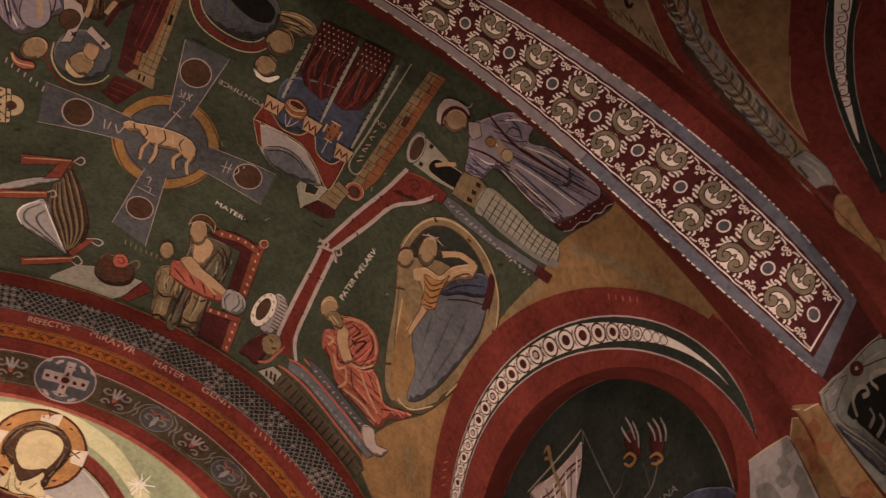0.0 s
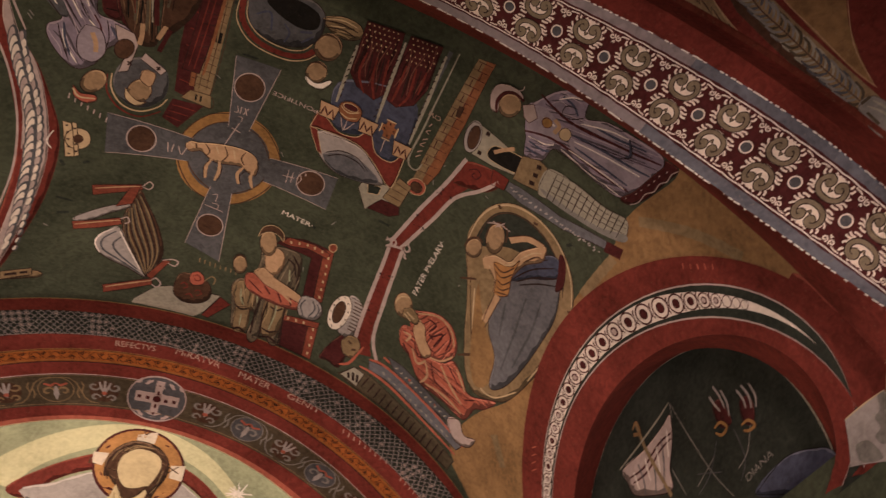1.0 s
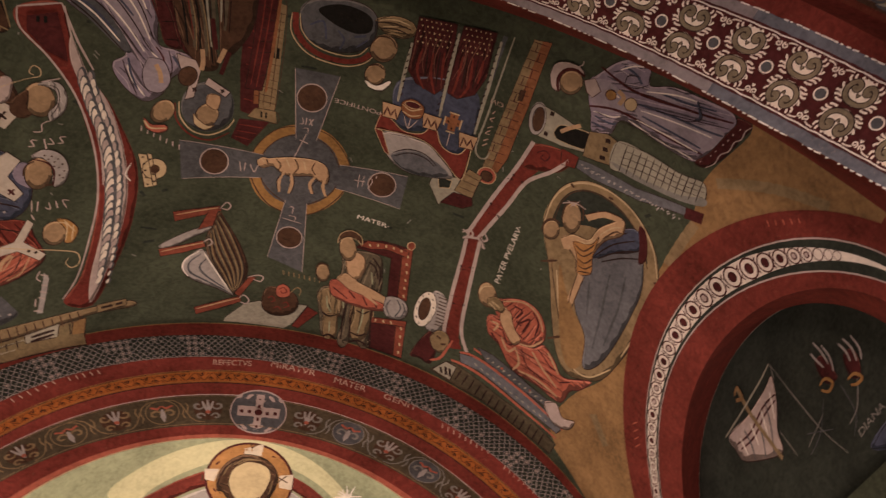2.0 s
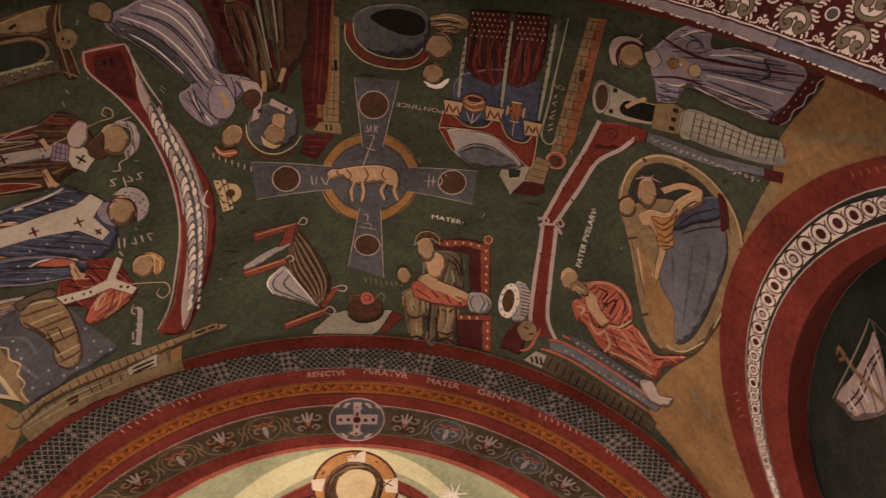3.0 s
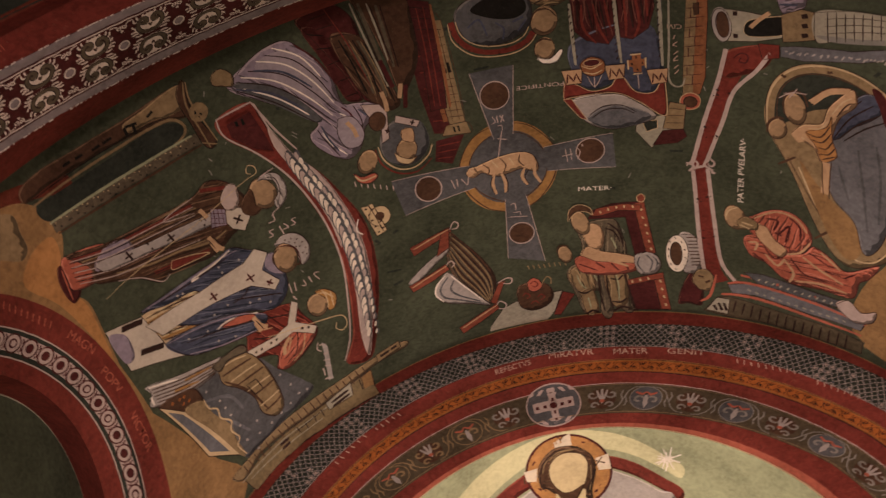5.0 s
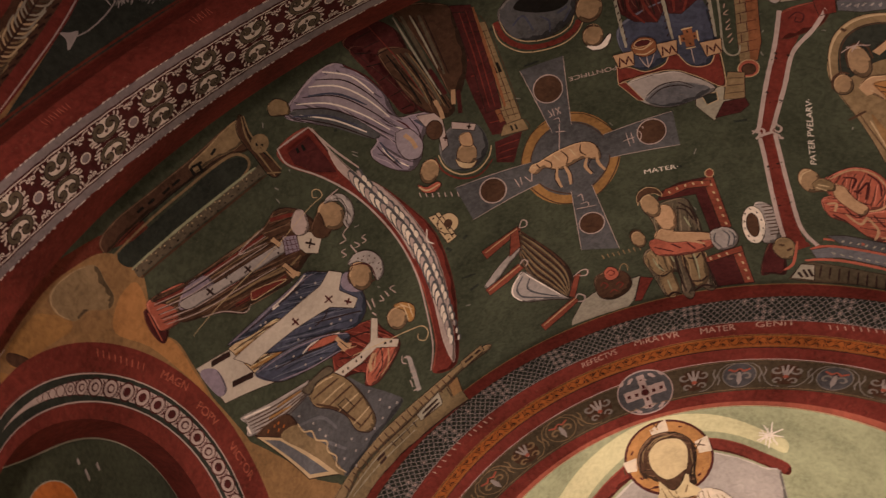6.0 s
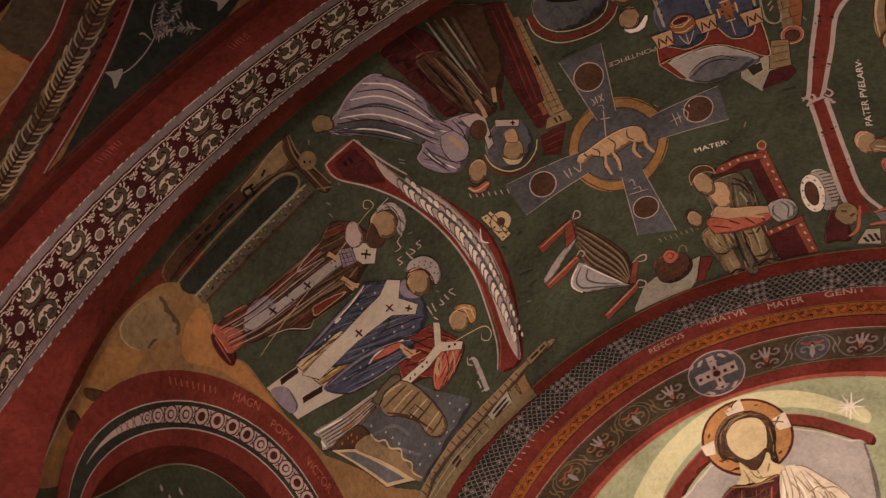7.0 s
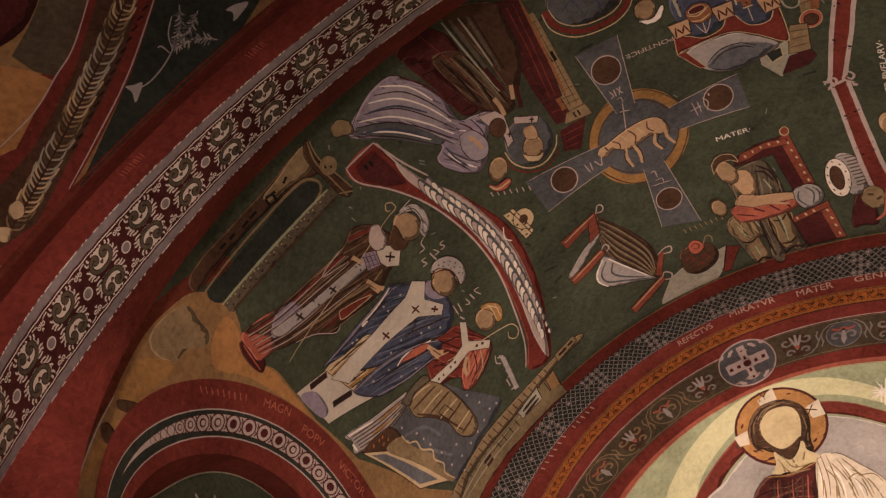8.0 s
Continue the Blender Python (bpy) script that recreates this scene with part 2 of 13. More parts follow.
# transverse arch: soffit with margins, and its upright sides
t_arch = tagged(new("transverse_arch"), "red painted transverse arch with a scroll band on its soffit", "arch", kind="structure")
T_Y = (Y_T1 + 0.13, Y_T1, Y_T2, Y_T2 - 0.06)
t0, t1, t2, t3 = (dropped(band_curve(k, T_Y[k], N)) for k in range(4))
loft("margin", between(t0, t1), RED, t_arch)
loft("soffit", between(t1, t2), MAROON, t_arch)
loft("margin", between(t2, t3), RED, t_arch)
loft("side", [dropped(band_curve(0, T_Y[0], N, 0.28)), t0], RED, t_arch)
# the west arris is rounded off and runs out in a red band on the next vault
ARRIS = [dropped(band_curve(3, y, N, o)) for y, o in ((0.70, 0.0), (0.699, 0.03), (0.697, 0.06), (0.694, 0.095), (0.689, 0.110), (0.680, 0.113), (0.672, 0.116), (0.671, 0.14))]
loft("arris", ARRIS[:5], RED, t_arch)
loft("outer_margin", ARRIS[4:], REDBROWN, t_arch)

# west bay
west_curves = [dropped(band_curve(3, y, N, o)) for y, o in ((0.98, 0.36), (0.70, 0.11), (0.2, 0.34), (-0.5, 0.5), (-1.3, 0.55), (-2.4, 0.55), (-3.2, 0.5))]
west = loft("vault_west", west_curves, OCHRE)
tagged(west, "ochre and red painted vault over the west bay", "vault", kind="structure")
WEST = tree_of([west_curves])
shell("masonry", west_curves[1:], west)

# floor and west wall close the room
link_mesh("floor", [(-4, -4, 0), (4, -4, 0), (4, 6, 0), (-4, 6, 0)], [(0, 1, 2, 3)], FLOORSTONE, None, "", False)
tagged(bpy.data.objects["floor"], "worn grey stone floor of the chapel", "floor", kind="structure")
wall = link_mesh("wall_west", [(-4, -3.2, 0), (4, -3.2, 0), (4, -3.2, 7), (-4, -3.2, 7), (-4, -3.4, 0), (4, -3.4, 0), (4, -3.4, 7), (-4, -3.4, 7)],
                 [(0, 1, 2, 3), (7, 6, 5, 4), (3, 2, 6, 7), (0, 3, 7, 4), (1, 5, 6, 2)], PLASTER, None, "", False)
tagged(wall, "old plaster end wall of the chapel", "wall", kind="structure")

# niches: border rings on the vault, a soffit, and a painted back wall
for side in ("right", "left"):
    s = NICHE[side][0]
    niche = tagged(new("side_niche"), "arched wall niche with red borders and a scroll crescent", "niche", kind="structure")
    lines = [niche_line(side, k, 81, None, 0.006) for k in range(4)]
    loft("outer_border", [lines[0], lines[1]], RED, niche)
    loft("crescent", [lines[1], lines[2]], DEEP, niche)
    loft("inner_border", [lines[2], lines[3]], RED, niche)
    back_x = s * 1.98
    co = NICHE[side][1][4]
    back = []
    for i in range(81):
        a = co[2] + (co[3] - co[2]) * i / 80
        r = niche_radius(side, 4, a)
        d = side_point(side, co[0] + r * math.sin(a), co[1] + r * math.cos(a))
        back.append(CENTRE + d * (back_x / d.x))
    loft("soffit", [lines[3], back], RED, niche)
    foot = [Vector((back_x, p.y, 2.0)) for p in back]
    loft("back_wall", [back, foot], DEEP if s > 0 else GREEN, niche, "", False, False)
    heart_ = sum(back, Vector()) / len(back)
    loft("edge", [[q + Vector((-s * 0.004, 0, 0)) for q in back], [q + (heart_ - q).normalized() * 0.007 + Vector((-s * 0.004, 0, 0)) for q in back]], PALESTONE, niche)
BACK = {s: tree_of([[[Vector((s * 1.976, y, z)) for y in (-2.0, 6.0)] for z in (0.0, 7.0)]]) for s in (1, -1)}


# ---- painted motifs: flat paint laid on the vault, drawn in angles round the bay's centre ----
TREES = {"": SURF, "R": BACK[1], "L": BACK[-1], "W": WEST, "T": tree_of([[t0, t1, t2, t3], web_curves])}
HEART = {"W": Vector((0, -0.6, 3.2)), "T": Vector((0.4, 0.95, 3.1))}
LAYER = {"now": 0, "owner": None, "tree": ""}


def spot(u, v, lift):
    if callable(TREES[LAYER["tree"]]):
        return TREES[LAYER["tree"]](u, v, lift)
    t = math.hypot(u, v)
    k = math.sin(t) / t if t > 1e-6 else 1.0
    return throw(Vector((u * k, v * k, math.cos(t))), TREES[LAYER["tree"]], lift, HEART.get(LAYER["tree"], CENTRE))


def motif(name, label, category, u, v, tree="", group="", kind=""):
    """A painted motif: an Empty on the surface, to which the painted pieces belong."""
    LAYER["tree"], LAYER["now"] = tree, 0 if kind else 5
    LAYER["owner"] = tagged(new(name), label, category, group, kind)
    LAYER["at"] = spot(u, v, 0.001)
    LAYER["owner"].location = LAYER["at"]


def lay(name, bm, mat):
    LAYER["now"] += 1
    lift = 0.0009 + 0.00016 * LAYER["now"]
    for v in bm.verts:
        v.co = spot(v.co.x, v.co.y, lift) - LAYER["at"]
    bmesh.ops.triangulate(bm, faces=bm.faces)
    me = bpy.data.meshes.new(name)
    bm.to_mesh(me)
    bm.free()
    me.polygons.foreach_set("use_smooth", [True] * len(me.polygons))
    me.materials.append(mat)
    ob = new(name, me)
    ob.parent = LAYER["owner"]
    return ob


def rounded(pts, closed=True, sub=5):
    """Catmull-Rom through the points."""
    n, out = len(pts), []
    for i in range(n if closed else n - 1):
        p = [pts[(i + k) % n] if closed else pts[max(0, min(n - 1, i + k))] for k in (-1, 0, 1, 2)]
        for j in range(sub):
            t = j / sub
            out.append(tuple(0.5 * (2 * p[1][c] + (p[2][c] - p[0][c]) * t + (2 * p[0][c] - 5 * p[1][c] + 4 * p[2][c] - p[3][c]) * t * t
                                    + (3 * p[1][c] - p[0][c] - 3 * p[2][c] + p[3][c]) * t ** 3) for c in (0, 1)))
    if not closed:
        out.append(tuple(pts[-1]))
    return out


def sliced(bm, step=0.013):
    xs = [v.co.x for v in bm.verts]
    ys = [v.co.y for v in bm.verts]
    for axis, lo, hi in ((0, min(xs), max(xs)), (1, min(ys), max(ys))):
        k = math.floor(lo / step) + 1
        while k * step < hi:
            co, no = [0, 0, 0], [0, 0, 0]
            co[axis], no[axis] = k * step, 1
            bmesh.ops.bisect_plane(bm, geom=bm.verts[:] + bm.edges[:] + bm.faces[:], plane_co=co, plane_no=no)
            k += 1


def fill(name, mat, soft, pts):
    """A painted field with that outline."""
    bm = bmesh.new()
    line = rounded(pts) if soft else pts
    bm.faces.new([bm.verts.new((u, v, 0)) for u, v in line])
    sliced(bm)
    ob = lay(name, bm, mat)
    if mat.name in FOLDS and soft:
        modelling(line, mat)
    if name in FOLDED and mat.name in FOLDS:
        folds(line, mat)
    return ob


def modelling(line, mat):
    """A painted shade along one flank of a field and a thinner light along the other, both inside its outline."""
    n = len(line)
    area = sum(a[0] * b[1] - b[0] * a[1] for a, b in zip(line, line[1:] + line[:1])) / 2
    around = sum(math.hypot(b[0] - a[0], b[1] - a[1]) for a, b in zip(line, line[1:] + line[:1]))
    if around < 0.12 or abs(area) < 4e-4:
        return
    deep = min(0.013, 0.5 * abs(area) / around)
    g = 1 if area > 0 else -1
    for kind_, mat_, way, k in (("shade", FOLDS[mat.name][0], 1, 1.0), ("light", FOLDS[mat.name][1], -1, 0.42)):
        bm = bmesh.new()
        row = None
        for i in range(n + 1):
            p, a, b = line[i % n], line[i % n - 1], line[(i + 1) % n]
            dx, dy = b[0] - a[0], b[1] - a[1]
            L = math.hypot(dx, dy) or 1.0
            nx, ny = dy / L * g, -dx / L * g
            w = max(0.0, way * (0.55 * nx + 0.83 * ny)) * deep * k * (1 + 0.3 * math.sin(i * 1.9))
            if w < 0.0008:
                row = None
                continue
            ends = (bm.verts.new((p[0] - nx * 0.0008, p[1] - ny * 0.0008, 0)), bm.verts.new((p[0] - nx * w, p[1] - ny * w, 0)))
            if row:
                bm.faces.new((row[0], row[1], ends[1], ends[0]))
            row = ends
        if bm.faces:
            tagged(lay(kind_, bm, mat_), kind="stuff")
        else:
            bm.free()


FOLDED = {"robe", "robe_lower", "cape", "cloak", "cope", "drapery", "curtain", "sack", "sleeve", "small_robe", "cloth", "hood",
          "hair", "bowl", "basin", "cushion", "tan_fold",
          "vestment", "gown", "mantle", "cope_lower", "robe_shape", "knee", "under_robe", "rose_side"}


def folds(line, mat):
    """Painted folds that run along the longer way of a field, dark ones and light ones."""
    cx, cy = sum(p[0] for p in line) / len(line), sum(p[1] for p in line) / len(line)
    sxx = sum((p[0] - cx) ** 2 for p in line)
    syy = sum((p[1] - cy) ** 2 for p in line)
    sxy = sum((p[0] - cx) * (p[1] - cy) for p in line)
    t = 0.5 * math.atan2(2 * sxy, sxx - syy)
    c, s = math.cos(t), math.sin(t)
    q = [((p[0] - cx) * c + (p[1] - cy) * s, -(p[0] - cx) * s + (p[1] - cy) * c) for p in line]
    lo, hi = min(p[1] for p in q), max(p[1] for p in q)
    n = max(3, int((hi - lo) / 0.0135))
    rnd = random.Random(int(1e5 * (abs(cx) + abs(cy))))
    for kind_, mat_, shift, w in (("fold_shade", FOLDS[mat.name][0], 0.3, 0.0046), ("fold_light", FOLDS[mat.name][1], 0.72, 0.0024)):
        bm = bmesh.new()
        for i in range(n):
            y = lo + (hi - lo) * (i + shift + rnd.uniform(-0.2, 0.2)) / n
            xs = sorted(a[0] + (b[0] - a[0]) * (y - a[1]) / (b[1] - a[1]) for a, b in zip(q, q[1:] + q[:1]) if (a[1] > y) != (b[1] > y))
            for x0, x1 in zip(xs[::2], xs[1::2]):
                L = x1 - x0
                if L < 0.018:
                    continue
                a0, a1 = x0 + L * rnd.uniform(0.03, 0.28), x1 - L * rnd.uniform(0.03, 0.3)
                m = max(3, int((a1 - a0) / 0.010))
                bend, ph, row = rnd.uniform(-0.10, 0.10) * min(0.1, L), rnd.uniform(0, 6), None
                for j in range(m + 1):
                    f = j / m
                    x = a0 + (a1 - a0) * f
                    yy = y + bend * 4 * f * (1 - f) + 0.0016 * math.sin(ph + 7 * f)
                    k = w * (0.25 + 0.75 * math.sin(math.pi * (0.08 + 0.84 * f))) * rnd.uniform(0.8, 1.2) / 2
                    ends = [bm.verts.new((cx + x * c - z * s, cy + x * s + z * c, 0)) for z in (yy - k, yy + k)]
                    if row:
                        bm.faces.new((row[0], row[1], ends[1], ends[0]))
                    row = ends
        if bm.faces:
            tagged(lay(kind_, bm, mat_), kind="stuff")
        else:
            bm.free()


def strokes(name, mat, width, lines, soft=1):
    """Brush strokes of one colour; width in angle."""
    if name == "outline":
        width *= 0.7
    big = [p for p in lines if math.hypot(p[-1][0] - p[0][0], p[-1][1] - p[0][1]) > 0.018 or len(p) > 3]
    if len(lines) > 1 and len(big) == len(lines):
        for pts in lines:
            LAYER["now"] -= pts is not lines[0]
            last = strokes(name, mat, width / 0.7 if name == "outline" else width, [pts], soft)
        return last
    bm = bmesh.new()
    for pts in lines:
        path = rounded(pts, False, 6) if soft and len(pts) > 2 else list(pts)
        fine = []
        for a, b in zip(path, path[1:]):
            m = max(1, int(math.hypot(b[0] - a[0], b[1] - a[1]) / 0.010))
            fine += [(a[0] + (b[0] - a[0]) * i / m, a[1] + (b[1] - a[1]) * i / m) for i in range(m)]
        fine.append(path[-1])
        row = None
        for i, p in enumerate(fine):
            q0, q1 = fine[max(0, i - 1)], fine[min(len(fine) - 1, i + 1)]
            dx, dy = q1[0] - q0[0], q1[1] - q0[1]
            L = math.hypot(dx, dy) or 1.0
            f = i / max(1, len(fine) - 1)
            w = width * 0.5 * ((1.1 if len(fine) < 4 or width > 0.008 else 0.35 + 0.65 * math.sin(math.pi * (0.06 + 0.88 * f)) ** 0.6) + 0.08 * math.sin(i * 2.3 + p[0] * 40))
            a, b = bm.verts.new((p[0] - dy / L * w, p[1] + dx / L * w, 0)), bm.verts.new((p[0] + dy / L * w, p[1] - dx / L * w, 0))
            if row:
                bm.faces.new((row[0], row[1], b, a))
            row = (a, b)
    ob = lay(name, bm, mat)
    return tagged(ob, kind="stuff") if len(lines) > 1 else ob


def oval(name, mat, c, a, b, hole=0.0, turn=(0.0, 1.0), n=36):
    """A painted oval with half axes a and b, or a ring where hole is set; turn is a stretch of it."""
    bm = bmesh.new()
    rings = []
    m_ = max(2, int(max(math.hypot(*a), math.hypot(*b)) / 0.012))
    rr = [hole, 1.0] if hole else [i / m_ for i in range(m_ + 1)]
    whole = turn == (0.0, 1.0)
    for r in rr:
        rings.append([bm.verts.new((c[0] + r * (a[0] * math.cos(t) + b[0] * math.sin(t)), c[1] + r * (a[1] * math.cos(t) + b[1] * math.sin(t)), 0))
                      for t in [2 * math.pi * (turn[0] + (turn[1] - turn[0]) * i / n) for i in range(n + (0 if whole else 1))]])
    m = len(rings[0])
    for r0, r1 in zip(rings, rings[1:]):
        for i in range(m if whole else m - 1):
            j = (i + 1) % m
            bm.faces.new((r0[i], r1[i], r1[j], r0[j]))
    if not hole:
        bmesh.ops.remove_doubles(bm, verts=bm.verts, dist=1e-6)
    ob = lay(name, bm, mat)
    if name == "head_shape" and not hole and mat.name in FOLDS:
        oval("shade", FOLDS[mat.name][0], c, a, b, 0.74, (0.02, 0.42), 18)
        oval("light", FOLDS[mat.name][1], c, a, b, 0.82, (0.55, 0.85), 12)
    return ob


def words(name, mat, text, a, b, height):
    """Painted lettering that runs from a to b."""
    data = bpy.data.curves.new(name, "FONT")
    data.body = text
    tmp = new(name, data)
    me = bpy.data.meshes.new_from_object(tmp.evaluated_get(bpy.context.evaluated_depsgraph_get()))
    bpy.data.objects.remove(tmp)
    bm = bmesh.new()
    bm.from_mesh(me)
    bpy.data.meshes.remove(me)
    xs = [v.co.x for v in bm.verts]
    lo, hi = min(xs), max(xs)
    dx, dy = b[0] - a[0], b[1] - a[1]
    L = math.hypot(dx, dy)
    for v in bm.verts:
        t, h = (v.co.x - lo) / (hi - lo), v.co.y / 0.7 * height
        v.co = (a[0] + dx * t + dy / L * h, a[1] + dy * t - dx / L * h, 0)
    return lay(name, bm, mat)


# ---- the paintings ----
motif('painted_ground', 'bare ochre plaster in the corner of the vault', 'plaster patch', 0.898, -0.451, kind='structure')
fill('ochre_field', OCHRE, 0, [(0.7, 0.514), (0.763, 0.394), (0.891, 0.271), (0.948, 0.363), (1.019, 0.495), (1.075, 0.567), (0.959, 0.637), (0.824, 0.586)])
fill('ochre_field', OCHRE, 1, [(0.684, 0.471), (0.737, 0.345), (0.828, 0.208), (0.867, 0.02), (0.867, -0.196), (0.874, -0.363), (0.847, -0.485), (0.858, -0.634), (0.827, -0.673), (0.894, -0.682), (1.065, -0.731), (1.206, -0.767), (1.182, -0.659), (1.041, -0.3), (0.987, 0.033), (1.026, 0.308), (0.828, 0.504), (0.76, 0.531)])
fill('red_field', RED, 1, [(1.109, -0.72), (1.187, -0.759), (1.297, -0.804), (1.343, -0.782), (1.386, -0.65), (1.313, -0.666), (1.238, -0.68), (1.183, -0.665)])
strokes('stain', TAN, 0.0212, [[(0.87, -0.499), (0.957, -0.586), (1.045, -0.648)], [(0.803, 0.348), (0.852, 0.403)], [(0.878, -0.225), (0.883, -0.377)]])
motif('painted_ground', 'yellow ochre patched plaster in the vault corner', 'plaster patch', -1.072, -0.461, kind='structure')
# red strip in a darker tone, with the shade beside the arch painted in
fill('red_field', REDBROWN, 0, [(-1.372, -0.669), (-1.191, -0.561), (-1.052, -0.516), (-0.956, -0.466), (-0.867, -0.405), (-0.861, -0.442), (-0.937, -0.493), (-1.013, -0.533), (-1.133, -0.576)])
fill('ochre_field', OCHRE, 1, [(-1.372, -0.673), (-1.301, -0.623), (-1.237, -0.587), (-1.189, -0.562), (-1.123, -0.542), (-1.057, -0.523), (-1.003, -0.497), (-0.96, -0.47), (-0.937, -0.424), (-0.936, -0.365), (-0.966, -0.313), (-1.004, -0.261), (-0.98, -0.189), (-0.986, -0.101), (-0.992, 0.005), (-0.996, 0.121), (-1.031, 0.07), (-1.043, -0.1), (-1.06, -0.22), (-1.099, -0.33), (-1.143, -0.412), (-1.191, -0.458), (-1.265, -0.504), (-1.344, -0.566), (-1.367, -0.603)])
fill('ochre_field', OCHRE, 0, [(-0.998, -0.042), (-0.982, 0.081), (-0.964, 0.202), (-0.919, 0.325), (-0.854, 0.427), (-0.779, 0.493), (-0.759, 0.552), (-0.785, 0.599), (-1.012, 0.435), (-1.009, 0.343), (-1.01, 0.244), (-1.017, 0.133), (-1.024, 0.019)])
fill('ochre_field', OCHRE, 0, [(-0.979, 0.164), (-0.899, 0.318), (-0.833, 0.439), (-0.766, 0.509), (-0.762, 0.549), (-0.801, 0.592), (-0.847, 0.642), (-1.011, 0.543)])
fill('brown_part', HALO, 1, [(-1.01, -0.374), (-0.958, -0.369), (-0.969, -0.318), (-1.007, -0.267), (-0.985, -0.193), (-0.992, -0.096), (-0.999, -0.015), (-1.014, -0.124), (-1.03, -0.242), (-1.056, -0.338)])
fill('pale_patch', GOLD, 1, [(-1.187, -0.554), (-1.118, -0.527), (-1.103, -0.502), (-1.087, -0.453), (-1.103, -0.436), (-1.131, -0.455), (-1.172, -0.486), (-1.201, -0.507), (-1.213, -0.539)])
fill('pale_patch', GOLD, 1, [(-1.261, -0.582), (-1.231, -0.559), (-1.229, -0.531), (-1.259, -0.541), (-1.288, -0.572), (-1.326, -0.605), (-1.342, -0.629)])
fill('pale_patch', TAN, 1, [(-1.071, -0.516), (-1.021, -0.501), (-0.982, -0.465), (-0.993, -0.425), (-1.005, -0.388), (-1.029, -0.383), (-1.056, -0.423), (-1.085, -0.438), (-1.093, -0.486)])
fill('stain', BROWN, 1, [(-1.194, -0.552), (-1.188, -0.528), (-1.187, -0.496), (-1.201, -0.501), (-1.21, -0.526), (-1.207, -0.549)])
fill('stain', BROWN, 1, [(-1.246, -0.586), (-1.237, -0.567), (-1.255, -0.542), (-1.275, -0.555), (-1.268, -0.579)])
strokes('pale_line', PINK, 0.0028, [[(-1.37, -0.669), (-1.299, -0.62), (-1.235, -0.584), (-1.191, -0.561)]])
motif('paint_wear', 'thin pale scratches in the green paint', 'worn paint', -0.204, 0.411, kind='structure')
strokes('scratch', GREY, 0.0021, [[(-0.078, 0.051), (-0.088, 0.052)], [(0.71, -0.248), (0.705, -0.241)], [(0.017, 0.075), (0.014, 0.074)], [(-0.514, -0.075), (-0.503, -0.072)], [(0.229, 0.244), (0.231, 0.256)], [(-0.617, -0.277), (-0.621, -0.287)], [(-0.69, 0.1), (-0.681, 0.114)], [(0.3, -0.422), (0.293, -0.427)], [(0.866, 0.123), (0.874, 0.132)], [(0.271, 0.07), (0.263, 0.086)], [(-0.486, -0.43), (-0.479, -0.426)], [(0.047, -0.364), (0.046, -0.375)], [(-0.474, -0.275), (-0.486, -0.266)], [(-0.731, -0.208), (-0.738, -0.206)], [(-0.098, 0.304), (-0.105, 0.313)], [(0.036, 0.123), (0.039, 0.118)], [(0.004, 0.145), (-0.006, 0.152)], [(-0.065, -0.193), (-0.076, -0.199)], [(0.897, 0.131), (0.899, 0.14)], [(0.6, 0.041), (0.602, 0.033)], [(-0.288, -0.245), (-0.277, -0.252)], [(-0.312, -0.363), (-0.322, -0.37)], [(0.451, -0.182), (0.447, -0.194)], [(0.578, -0.247), (0.57, -0.248)], [(0.816, 0.047), (0.816, 0.034)], [(-0.717, -0.386), (-0.723, -0.38)], [(0.69, -0.232), (0.702, -0.234)], [(0.779, -0.352), (0.784, -0.353)], [(-0.697, -0.056), (-0.703, -0.073)], [(0.456, -0.296), (0.446, -0.281)], [(-0.631, -0.262), (-0.63, -0.248)], [(0.817, -0.04), (0.805, -0.028)], [(-0.575, -0.302), (-0.577, -0.297)], [(-0.566, -0.424), (-0.572, -0.415)], [(0.472, -0.377), (0.463, -0.372)], [(0.104, -0.057), (0.111, -0.046)], [(-0.522, 0.11), (-0.517, 0.118)], [(-0.61, -0.003), (-0.605, 0.012)], [(-0.604, -0.183), (-0.608, -0.18)], [(-0.445, -0.246), (-0.437, -0.234)], [(0.834, -0.008), (0.832, 0.003)], [(-0.334, 0.302), (-0.324, 0.307)], [(-0.462, -0.154), (-0.458, -0.156)], [(0.62, -0.032), (0.622, -0.03)], [(-0.686, 0.254), (-0.697, 0.253)], [(-0.443, -0.254), (-0.434, -0.242)], [(0.454, -0.246), (0.459, -0.251)], [(-0.303, -0.359), (-0.297, -0.357)]], 0)
